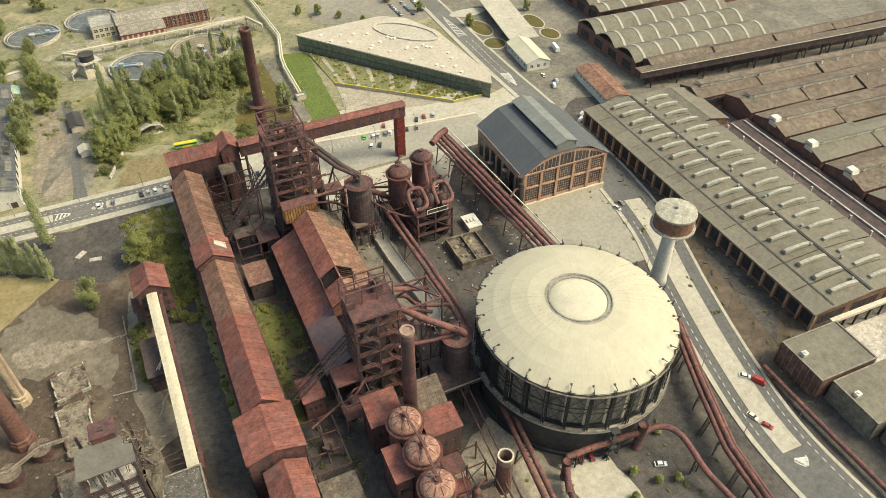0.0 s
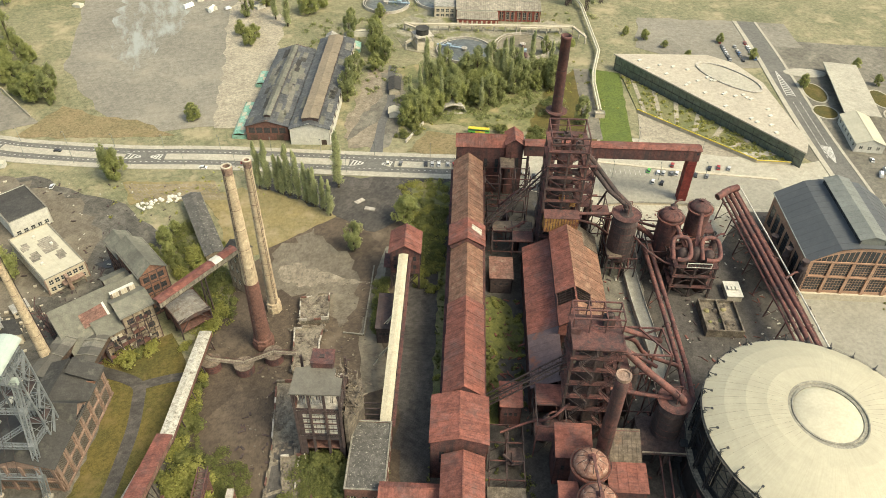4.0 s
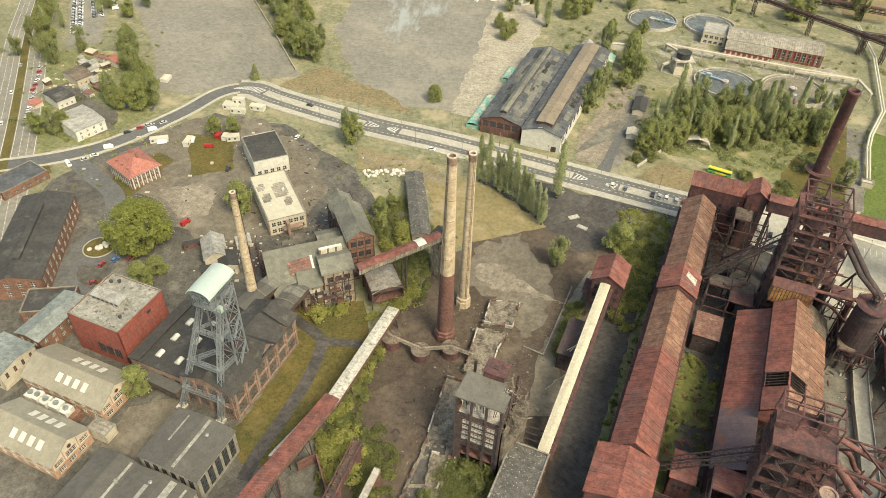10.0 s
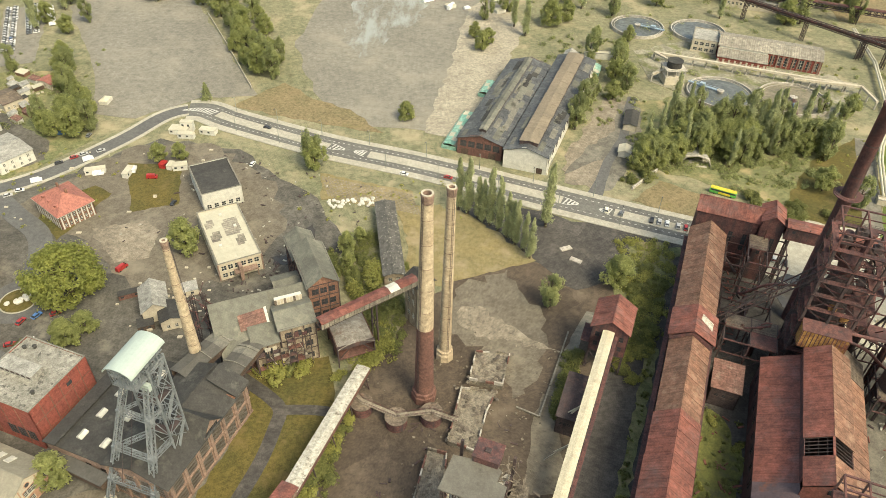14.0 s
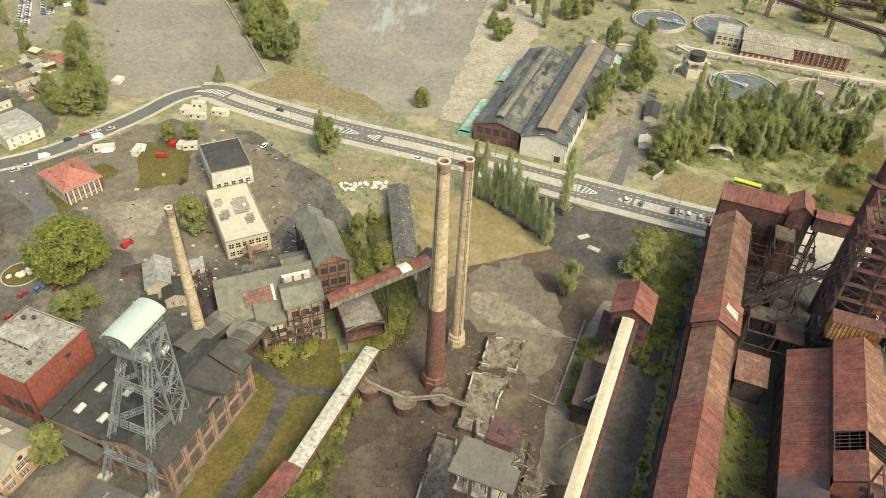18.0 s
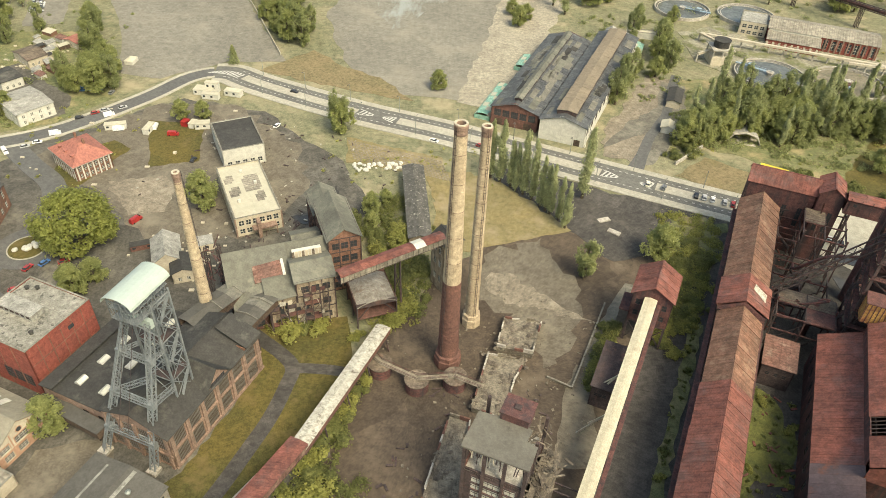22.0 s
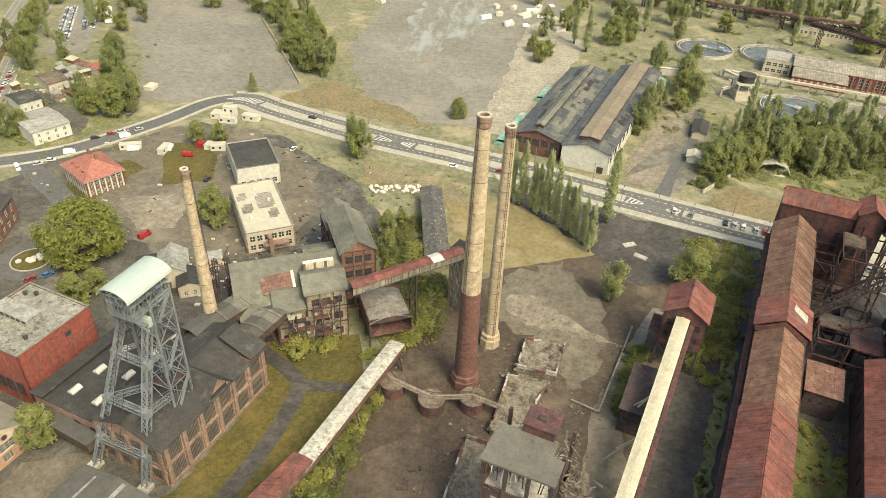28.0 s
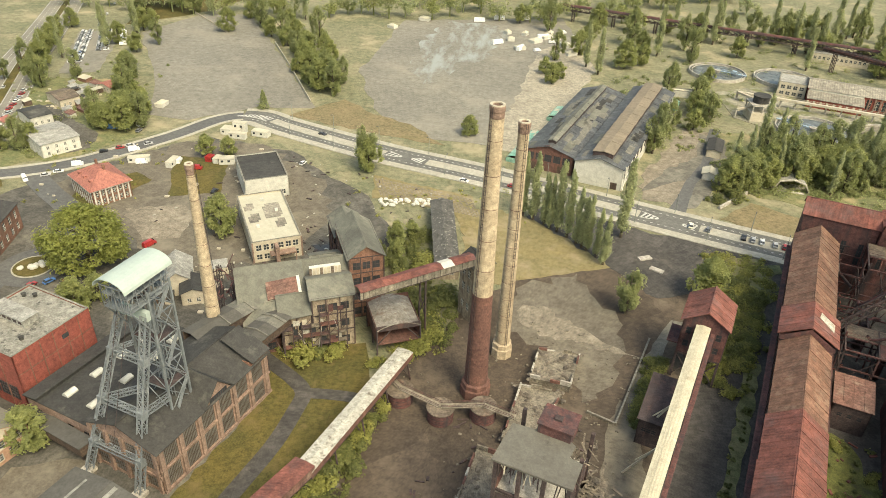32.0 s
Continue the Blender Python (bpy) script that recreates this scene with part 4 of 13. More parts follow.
# lawns between the western paths
LAWNS = [[(-150, 154), (-122, 151), (-116, 118), (-137, 112)], [(-176, 124), (-160, 135), (-150, 128), (-164, 92), (-178, 108)], [(-152, -88), (-120, -112), (-134, -122), (-160, -100)]]
for i, p in enumerate(LAWNS):
    sheet("lawn", p, -0.42, LAWN, "dry yellow-green lawn between tarmac paths", "lawn", 0.7, 3, seed=i)
sheet("court", [(-118, -36), (-98, -30), (-92, -46), (-104, -66), (-124, -58)], -0.42, YARD_GREY, "worn grey-brown court before the brick houses", "court", 0.8, 4)
sheet("lawn", [(-50, 140), (-4, 124), (-3, 70), (-12, 110), (-48, 118)], -0.42, DRY_GRASS, "dry yellow grass round the block lattice", "lawn", 0.7, 3, seed=5)
sheet("concrete_court", [(-150, 100), (-128, 106), (-118, 98), (-119, 79), (-133, 76), (-142, 86)], -0.44, TRODDEN, "cracked pale concrete court with weeds", "court", 1.2, 3)
sheet("verge", [(-262, 132), (-300, 238), (-334, 330), (-316, 336), (-290, 262), (-268, 196), (-252, 140)], -0.46, LAWN, "grass bank along the highway", "verge", 1.5, 6)
sheet("field", [(-285, 395), (-232, 448), (-210, 520), (-330, 520)], -0.45, LAWN, "yellow-green field beyond the lot", "field", 2, 8)
sheet("field", [(300, 320), (420, 300), (520, 420), (330, 460)], -0.45, FIELD_BROWN, "dry yellow-brown field beyond the viaduct", "field", 2, 8)
sheet("lane_dirt", [(70, 128), (74, 152), (92, 182), (108, 214), (120, 208), (108, 172), (104, 140), (92, 122)], -0.445, TRODDEN, "pale trodden lane beside the warehouses", "lane", 1.5, 4, seed=5)
t = thing("boundary_wall", pose(0, 0, -0.6), "long pale wall dividing the empty lots", "wall")
for a, b in (((-243, 436), (-196, 378)), ((-100, 232), (-128, 298)), ((-128, 298), (-152, 352))):
    n = max(2, int(math.dist(a, b) / 12))
    for k in range(n):
        p, q = Vector((*a, 0.9)).lerp(Vector((*b, 0.9)), k / n), Vector((*a, 0.9)).lerp(Vector((*b, 0.9)), (k + 0.97) / n)
        part("wall_bay", Shape().beam(p, q, 0.35, 1.8), PLASTER, t)
rnd = random.Random(4)
lot = Shape()
for i in range(31):
    for j in range(13):
        x, y = -49 + 1.45 * i + 0.34 * j, 137 - 0.53 * i - 1.3 * j
        if rnd.random() < 0.9:
            lot.beam((x - 0.5, y + 0.18 + rnd.uniform(-.06, .06), 0.05), (x + 0.5, y - 0.18, 0.05), 0.75, 0.22)
tb = new("paving_blocks", lot.mesh("paving_blocks", TRODDEN))
tb.location.z = -0.5
tagged(tb, "lattice of pale blocks laid out on grass", "paving", kind="stuff")
for i in range(46):
    k = rnd.uniform(0.45, 0.95)
    t = thing("boulder", pose(-46 + rnd.uniform(0, 24), 115 + rnd.uniform(-3.5, 3.5), -0.5, 0, 0, rnd.uniform(0, 360)), "pale boulder in a heap by the yard", "boulder", "boulders")
    t.scale = (k, k * 1.2, k)
    part("stone", shared(("stone", i % 3), lambda: Shape().rings([(0.7, 0), (1.1, 0.4), (0.9, 1.0), (0.2, 1.3)], 7), WHITE), WHITE, t)

# ---- roads ----
MAIN = smooth_line([uv(-256, 118), uv(-232, 124), uv(-210, 132), uv(-188, 146), uv(-160, 178), uv(-143, 203)] + [(-196, 143), (-170, 139), (-110, 134), (-58, 134), (17, 130.5), (75, 129), (114, 130)], 5)
MAIN = [xy(*p) for p in MAIN]


def along(line, u0, u1, w=0.0, step=3.0):
    """Points of a line between two grid stations, shifted w to its left."""
    out = []
    pts = [Vector(p) for p in line]
    for a, b in zip(pts, pts[1:]):
        n = max(1, int((b - a).length / step))
        nrm = (b - a).normalized()
        nrm = Vector((-nrm.y, nrm.x))
        for k in range(n):
            q = a.lerp(b, k / n) + nrm * w
            if u0 <= uv(q.x, q.y)[0] <= u1:
                out.append(q)
    return out


def on_right(v0, v1, w=0.0):
    out = []
    for a, b in zip(RIGHT, RIGHT[1:]):
        a, b = Vector(a), Vector(b)
        nrm = (b - a).normalized()
        nrm = Vector((-nrm.y, nrm.x))
        n = max(1, int((b - a).length / 3))
        for k in range(n):
            q = a.lerp(b, k / n)
            if v0 <= uv(q.x, q.y)[1] <= v1:
                out.append(q + nrm * w)
    return out


EAST = along(MAIN, -204, 999, 0, 4)
WEST = along(MAIN, -999, -202, 0, 4)
tagged(new("road", ribbon(WEST, -4.6, 4.8, -0.9, -0.35).mesh("road", ASPHALT)), "narrow asphalt road past the villa", "road", kind="structure")
for w0, w1 in ((4.8, 7.0), (-4.6, -6.6)):
    tagged(new("pavement", ribbon(WEST, w0, w1, -0.9, -0.22).mesh("pavement", PAVING)), "pale narrow pavement along the western road", "pavement", kind="structure")
road = new("road", ribbon(EAST, -7.6, 7.6, -0.9, -0.34).mesh("road", ROAD_WORN))
tagged(road, "two-way asphalt road with a pale median", "road", kind="structure")
for w0, w1, lab in ((7.6, 11.0, "far"), (-7.6, -11.8, "near")):
    tagged(new("pavement", ribbon(EAST, w0, w1, -0.9, -0.20).mesh("pavement", PAVING)), "pale concrete pavement along the " + lab + " side of the road", "pavement", kind="structure")
for u0, u1 in ((-186, -109), (-88, 17), (41, 84)):
    tagged(new("median", ribbon(along(MAIN, u0, u1), -2.9, 2.9, -0.9, -0.2).mesh("median", PAVING)), "pale paved median of the road", "median", kind="structure")


def hatch(line, label):
    """A hatched road island: white outline and cross bars."""
    t = thing("hatched_island", pose(0, 0, 0), label, "road marking", "road markings")
    n = len(line)
    half = lambda i: 2.7 * math.sin(math.pi * min(1.0, (i + 0.6) / n) * 0.5) if True else 0
    for i in range(n):
        a, b = Vector(line[i]), Vector(line[min(i + 1, n - 1)])
        if (b - a).length < 0.01:
            continue
        d = (b - a).normalized()
        s = Vector((-d.y, d.x)) * half(i)
        part("bar", Shape().beam((*(a - s * 0.9), -0.3), (*(a + s * 0.9 + d * 1.3), -0.3), 0.8, 0.06), MARKING, t)
    for sg in (-1, 1):
        pts = []
        for i in range(n):
            a, b = Vector(line[i]), Vector(line[min(i + 1, n - 1)]) if i < n - 1 else Vector(line[i])
            d = (Vector(line[min(i + 1, n - 1)]) - Vector(line[max(i - 1, 0)])).normalized()
            pts.append(a + Vector((-d.y, d.x)) * half(i) * sg)
        part("outline", ribbon(pts, -0.2, 0.2, -0.33, -0.28), MARKING, t)


def fine(line, n):
    a = [Vector(p) for p in line]
    L = sum((q - p).length for p, q in zip(a, a[1:]))
    out, k, s = [], 0, 0.0
    for p, q in zip(a, a[1:]):
        d = (q - p).length
        while k < n and s + d >= L * k / (n - 1) - 1e-6:
            out.append(p.lerp(q, min(1, (L * k / (n - 1) - s) / max(d, 1e-6))))
            k += 1
        s += d
    return out


for u0, u1, flip in ((-109, -100, True), (-95, -88, False), (17, 25, True), (35, 41, False), (-206, -186, False)):
    ln = along(MAIN, u0, u1, 0, 0.5)
    ln = fine(ln, 5 if u1 - u0 < 12 else 12)
    hatch(list(reversed(ln)) if flip else ln, "white hatched tip of the road median")
for w in (4.9, -4.9):
    s = Shape()
    pts = along(MAIN, -196, 84, w, 1.4)
    for a, b in zip(pts[::2], pts[1::2]):
        if (b - a).length < 3:
            s.beam((*a, -0.31), (*(a + (b - a) * 0.75), -0.31), 0.3, 0.05)
    t = thing("lane_dashes", pose(0, 0, 0), "white dashed line along the carriageway", "road marking", "road markings", kind="stuff")
    part("dash", s, MARKING, t)
RIGHT = [xy(*p) for p in smooth_line([(291, 330), (291, 276), (290, 240), (289, 200), (289, 160), (290, 120), (289, 80), (287, 40), (281, 0), (270, -35), (259, -75), (253, -110), (255, -150), (262, -210)], 5)]
SOUTH, NORTH = on_right(-215, 100), on_right(97, 335)
tagged(new("road", ribbon(SOUTH, -10, 10, -0.9, -0.30).mesh("road", ASPHALT)), "asphalt road with a wide pale median beside the halls", "road", kind="structure")
tagged(new("road", ribbon(NORTH, -6.5, 6.5, -0.9, -0.305).mesh("road", ROAD_WORN)), "grey asphalt road leading to the bus station", "road", kind="structure")
for line, w0, w1 in ((SOUTH, 10.0, 11.4), (SOUTH, -10.0, -12), (NORTH, 6.5, 8.3), (NORTH, -6.5, -9.5)):
    tagged(new("pavement", ribbon(line, w0, w1, -0.9, -0.14).mesh("pavement", PAVING)), "pale concrete pavement along the road", "pavement", kind="structure")
tagged(new("median", ribbon(on_right(-118, 26), -4.4, 4.4, -0.9, -0.14).mesh("median", PAVING)), "pale paved median of the road", "median", kind="structure")
hatch(fine(list(reversed(on_right(-126, -118))), 5), "white hatched tip of the road median")
for w, v0, v1, step in ((-7.4, -110, 10, 2), (7.4, -200, -70, 4)):
    s = Shape()
    pts = on_right(v0, v1, w)
    for a, b in zip(pts, pts[1:]):
        if (b - a).length < 6:
            s.beam((*a, -0.26), (*a.lerp(b, 0.5), -0.26), 0.3, 0.06)
    t = thing("lane_dashes", pose(0, 0, 0), "white dashed line along the carriageway", "road marking", "road markings", kind="stuff")
    part("dash", s, MARKING, t)
for v0, v1, lab in ((252, 216, "white hatched triangle in the station road"), (146, 164, "white hatched wedge in the station road")):
    n = 14
    hatch([Vector(xy(288.5, v0 + (v1 - v0) * i / n)) + Vector((0, 0)) for i in range(n)], lab)
for u in (286.2, 290.6):
    s = Shape()
    for i in range(14):
        a, b = xy(u, 212 - 4.6 * i), xy(u, 209.4 - 4.6 * i)
        s.beam((*a, -0.26), (*b, -0.26), 0.35, 0.06)
    t = thing("lane_dashes", pose(0, 0, 0), "white dashed line along the carriageway", "road marking", "road markings", kind="stuff")
    part("dash", s, MARKING, t)
WESTR = [Vector(p) for p in smooth_line([(-207, 128), (-190, 112), (-172, 95), (-165, 70), (-172, 48), (-170, 30), (-150, 16)], 6)]
tagged(new("road", ribbon(WESTR, -5, 5, -0.9, -0.37).mesh("road", ASPHALT)), "side road past the big tree", "road", kind="structure")
t = thing("roundabout", pose(-164, 54, -0.5), "small round island with pale stones and kerb", "roundabout")
part("kerb", Shape().rings([(7.5, 0), (7.5, 0.35), (7.0, 0.35), (7.0, 0.1)], 32, cap=False), PAVING, t)
part("bed", Shape().rings([(0.1, 0.22), (7.0, 0.2)], 32, cap=False), LAWN, t)
part("ring_road", Shape().rings([(7.5, 0.1), (13, 0.1), (13, -0.2)], 40, cap=False), ASPHALT, t)
rnd = random.Random(2)
for i in range(12):
    part("stone", shared(("stone", 0), lambda: Shape().rings([(0.7, 0), (1.1, 0.4), (0.9, 1.0), (0.2, 1.3)], 7), WHITE), WHITE, t, m=pose(rnd.uniform(-4, 4), rnd.uniform(-2.5, 2.5), 0.2))
HWY = [Vector(p) for p in smooth_line([(-214, 40), (-236, 100), (-258, 160), (-284, 226), (-311, 292), (-334, 356), (-372, 450), (-430, 580)], 5)]
tagged(new("highway", ribbon(HWY, -16, 16, -0.9, -0.42).mesh("highway", LOT_PALE)), "dual carriageway highway with white lines", "highway", kind="structure")
tagged(new("median", ribbon(HWY, -2.4, 2.4, -0.9, -0.25).mesh("median", LAWN)), "grass median of the highway", "median", kind="structure")
for w in (-15.2, -11.0, -7.0, 7.0, 11.0, 15.2, -3.0, 3.0):
    s = ribbon(HWY, w - 0.15, w + 0.15, -0.45, -0.38) if abs(w) in (15.2, 3.0) else Shape()
    if abs(w) in (7.0, 11.0):
        for a, b in zip(HWY, HWY[1:]):
            d = (b - a).normalized()
            nn = Vector((-d.y, d.x)) * w
            for k in range(3):
                p = a.lerp(b, k / 3) + nn
                s.beam((*p, -0.4), (*(p + d * 3), -0.4), 0.3, 0.05)
    t = thing("lane_lines", pose(0, 0, 0), "white lane line on the highway", "road marking", "road markings", kind="stuff")
    part("line", s, MARKING, t)
# parking bays on the square
t = thing("bay_lines", at(0, 0, 0), "white parking bay lines on the square", "road marking", "road markings")
bl = Shape().box(-0.08, 0.08, -2.5, 2.5, -0.44, -0.39).mesh("bay_line", MARKING)
for i in range(15):
    for v in (128, 142, 150):
        part("bay_line", bl, MARKING, t, m=pose(147.5 + 2.6 * i + (v - 128) * 0.2, v, 0))


# ---- street lamps ----
def street_lamp(m, h=9.0):
    key = "street_lamp"
    if key in CARRIED:
        return copy_thing(CARRIED[key], m)
    t = thing("street_lamp", m, "grey steel street lamp with a curved arm", "street lamp", "street lamps")
    part("pole", Shape().rings([(0.16, 0), (0.13, h * 0.5), (0.09, h)], 8), ZINC, t)
    part("arm", Shape().tube([(0, 0, h - 0.1), (0.6, 0, h + 0.5), (1.8, 0, h + 0.7)], 0.07, 6), ZINC, t)
    part("lamp_head", Shape().box(1.5, 2.4, -0.18, 0.18, h + 0.58, h + 0.78), SLATE, t)
    CARRIED[key] = t
    return t


CARRIED = {}
for i in range(9):
    u = -180 + 30 * i
    p = along(MAIN, u, u + 4, 8.4)
    q = along(MAIN, u + 14, u + 18, -8.6)
    if p:
        street_lamp(pose(p[0].x, p[0].y, -0.3, 0, 0, -113))
    if q:
        street_lamp(pose(q[0].x, q[0].y, -0.3, 0, 0, 67))
for v in range(-110, 30, 28):
    for w, r in ((13, -100), (-13, 80)):
        p = on_right(v, v + 4, w)
        if p:
            street_lamp(pose(p[0].x, p[0].y, -0.3, 0, 0, r))
for u, v in ((160, 122), (185, 122), (210, 124), (150, 158), (180, 156), (215, 150)):
    street_lamp(at(u, v, -0.5, 90))

# ---- gas holder ----
GASPANEL = surface("grey_beige_cladding", (0.23, 0.215, 0.175), (0.15, 0.14, 0.115), 0.15, 1.5, 0.8, 0, 0.1, (0.06, 0.055, 0.05), (0.52, 0.7), 0.3, streak=True)


def gas_holder(u, v):
    t = thing("gas_holder", at(u, v, -0.6), "huge round gas holder with cream domed roof and dark steel frame", "gas holder")
    R, ZW, ZR, N = 35.5, 16.0, 35.5, 30
    part("tank_wall", Shape().rings([(R + 0.6, 0), (R + 0.6, 1.2), (R - 0.4, 1.3), (R - 0.4, ZW)], 90), DARK_STEEL, t, "dark riveted lower tank wall", smooth=False)
    part("walkway", Shape().rings([(R - 0.6, ZW), (R + 1.6, ZW), (R + 1.6, ZW + 0.3), (R - 0.6, ZW + 0.3)], 90, cap=False), SHEET_GREY, t)
    part("drum", Shape().rings([(R - 2.2, ZW), (R - 2.2, ZR - 0.6)], 90), DARK_STEEL, t, "dark inner drum behind the columns")
    col = Shape().lattice((0, 0.3, ZW), (0, 0.3, ZR + 0.4), 0.9, 2.4, 0.28, 0.14).mesh("column", DARK_STEEL)
    panel = Shape().box(-2.7, 2.7, -0.15, 0.0, ZW + 1.0, ZR - 1.0).mesh("panel", GASPANEL)
    pane = Shape().box(-3.5, -2.5, 0.0, 0.2, ZW + 0.6, ZR - 0.8).mesh("pilaster_strip", PLASTER)
    hook = Shape().beam((0, 0, ZR), (0, 0.9, ZR + 2.4), 0.22).beam((0, 0.9, ZR + 2.4), (0, -1.6, ZR + 2.5), 0.2).beam((0, -0.6, ZR + 0.6), (0, 0.6, ZR + 1.8), 0.15).box(-0.35, 0.35, -1.9, -1.2, ZR + 2.3, ZR + 2.6).mesh("bracket", DARK_STEEL)
    chord = 2 * R * math.sin(math.pi / N)
    brace = Shape().beam((-chord / 2, 0, ZW + 0.5), (chord / 2, 0, ZR - 8), 0.16).beam((chord / 2, 0, ZW + 0.5), (-chord / 2, 0, ZR - 8), 0.16).beam((-chord / 2, 0, ZR - 8), (chord / 2, 0, ZR - 8), 0.3).beam(
        (-chord / 2, 0, ZR - 8), (chord / 2, 0, ZR), 0.16).beam((chord / 2, 0, ZR - 8), (-chord / 2, 0, ZR), 0.16).beam((-chord / 2, 0, ZR), (chord / 2, 0, ZR), 0.5).beam((-chord / 2, 0, ZW + 9), (chord / 2, 0, ZW + 9), 0.2).mesh("cross_brace", DARK_STEEL)
    for i in range(N):
        a = 360 * i / N
        spin = pose(0, 0, 0, 0, 0, a)
        part("column", col, DARK_STEEL, t, m=spin @ pose(0, R - 0.2, 0))
        part("bracket", hook, DARK_STEEL, t, m=spin @ pose(0, R, 0))
        half = pose(0, 0, 0, 0, 0, a + 180 / N)
        part("cross_brace", brace, DARK_STEEL, t, m=half @ pose(0, R * math.cos(math.pi / N) + 0.1, 0))
        if i % 15 not in (4, 5, 6, 7):
            part("panel", panel, GASPANEL, t, "dull grey-beige infill panel" if i % 2 else "", m=half @ pose(0, R - 2.0, 0))
            part("pilaster_strip", pane, PLASTER, t, m=half @ pose(0, R - 1.9, 0))
    # roof wedges
    W = 60
    r0, r1, z0, z1 = R + 0.5, 12.2, ZR + 0.1, ZR + 7.4
    s = Shape()
    h = math.pi / W
    rows = []
    for k in range(5):
        q = k / 4
        r = r0 + (r1 - r0) * q
        z = z0 + (z1 - z0) * math.sin(q * math.pi / 2) ** 0.9
        rows.append((r, z))
    for (ra, za), (rb, zb) in zip(rows, rows[1:]):
        s.poly([(-ra * math.sin(h), ra * math.cos(h), za), (ra * math.sin(h), ra * math.cos(h), za), (rb * math.sin(h), rb * math.cos(h), zb), (-rb * math.sin(h), rb * math.cos(h), zb)], [(3, 2, 1, 0)])
    s.beam((r0 * math.sin(h) * 0.99, r0 * math.cos(h), z0 + 0.02), (r1 * math.sin(h) * 0.99, r1 * math.cos(h), z1 - 0.0), 0.06, 0.03)
    wedge = s.mesh("roof_sheet", HOLDER_ROOF)
    for i in range(W):
        part("roof_sheet", wedge, HOLDER_ROOF, t, m=pose(0, 0, 0, 0, 0, 360 * i / W))
    ring = part("vent_ring", Shape().rings([(12.9, z1 - 0.9), (12.9, z1 + 0.6), (12.5, z1 + 0.9), (11.7, z1 + 0.9), (11.6, z1 + 0.5), (10.9, z1 + 0.5), (10.8, z1 + 0.8), (10.3, z1 + 0.8), (10.2, z1 + 0.3)], 72, cap=False), VENT_GREY, t, "grey raised vent ring")
    part("centre_cap", Shape().rings([(10.3, z1 + 0.3), (10.1, z1 + 0.5), (7, z1 + 0.9), (3, z1 + 1.6), (0.2, z1 + 1.7)], 72), CREAM_ROOF, t, smooth=True)
    part("gutter", Shape().rings([(R + 0.4, ZR - 0.5), (R + 1.0, ZR - 0.3), (R + 1.0, ZR + 0.15), (R + 0.4, ZR + 0.15)], 90, cap=False), SHEET_GREY, t)
    rail = Shape()
    for z in (ZR + 0.7, ZR + 1.2):
        rail.tube([(1.0 * (R + 0.9) * math.cos(2 * math.pi * i / 90), (R + 0.9) * math.sin(2 * math.pi * i / 90), z) for i in range(91)], 0.05, 4)
    part("railing", rail, DARK_STEEL, t)
    wr = Shape()
    for z in (ZW + 0.9, ZW + 1.4):
        wr.tube([((R + 1.5) * math.cos(2 * math.pi * i / 90), (R + 1.5) * math.sin(2 * math.pi * i / 90), z) for i in range(91)], 0.05, 4)
    part("railing", wr, DARK_STEEL, t)
    for a, r in ((215, 15.5), (190, 16.5), (70, 14), (140, 17), (335, 14)):
        part("roof_hatch", Shape().box(-0.9, 0.9, -1.3, 1.3, 0, 1.3).box(-0.6, 0.6, -2.6, -1.3, 0, 0.7), WHITE, t, "small white roof hatch", m=pose(0, 0, 0, 0, 0, a) @ pose(0, r, z1 - 0.9))
    st = Shape()
    for k in range(4):
        st.box(R + 0.6, R + 3.2, -1.5, 1.5, 4.5 * k + 3, 4.5 * k + 3.15)
        st.beam((R + 2, -4, 4.5 * k - 1.2), (R + 2, 1, 4.5 * k + 3), 0.9, 0.2)
        st.beam((R + 3.1, -1.4, 0), (R + 3.1, -1.4, 17), 0.2)
    part("stair_tower", st, DARK_STEEL, t, m=pose(0, 0, 0, 0, 0, -98))
    part("stair_tower", st.mesh("stair_tower", DARK_STEEL), DARK_STEEL, t, m=pose(0, 0, 0, 0, 0, 172))


gas_holder(195, -56)


# ---- water tower ----
def water_tower(u, v):
    t = thing("water_tower", at(u, v, -0.6), "cream concrete water tower with rusty tank band and flat top", "water tower")
    part("shaft", Shape().rings([(4.2, 0), (3.6, 4), (3.0, 20), (2.7, 30)], 32), WHITE, t, smooth=True)
    part("bracket_cone", Shape().rings([(2.7, 29), (4.0, 31.5), (8.2, 33.0)], 32), WHITE, t, smooth=True)
    part("gallery", Shape().rings([(6, 33), (9.2, 33), (9.2, 33.3), (6, 33.3)], 40), CONCRETE, t)
    part("tank_band", Shape().rings([(7.6, 33.2), (8.1, 33.4), (8.1, 39.8), (8.4, 40.0)], 40), BRICK, t, "rust-brown tank band")
    part("tank_top", Shape().rings([(8.5, 40.0), (8.5, 40.8), (5, 41.6), (0.3, 42.2)], 40), TOWER_TOP, t)
    s = Shape()
    for i in range(24):
        a = 2 * math.pi * i / 24
        s.beam((9.1 * math.cos(a), 9.1 * math.sin(a), 33.3), (9.1 * math.cos(a), 9.1 * math.sin(a), 34.5), 0.1)
    s.tube([(9.1 * math.cos(2 * math.pi * i / 40), 9.1 * math.sin(2 * math.pi * i / 40), 34.5) for i in range(41)], 0.06, 4)
    part("railing", s, WHITE, t)
    part("vent", Shape().rings([(0.5, 42), (0.5, 43), (0.8, 43.1), (0.1, 43.5)], 12), ZINC, t)


water_tower(260, -29)


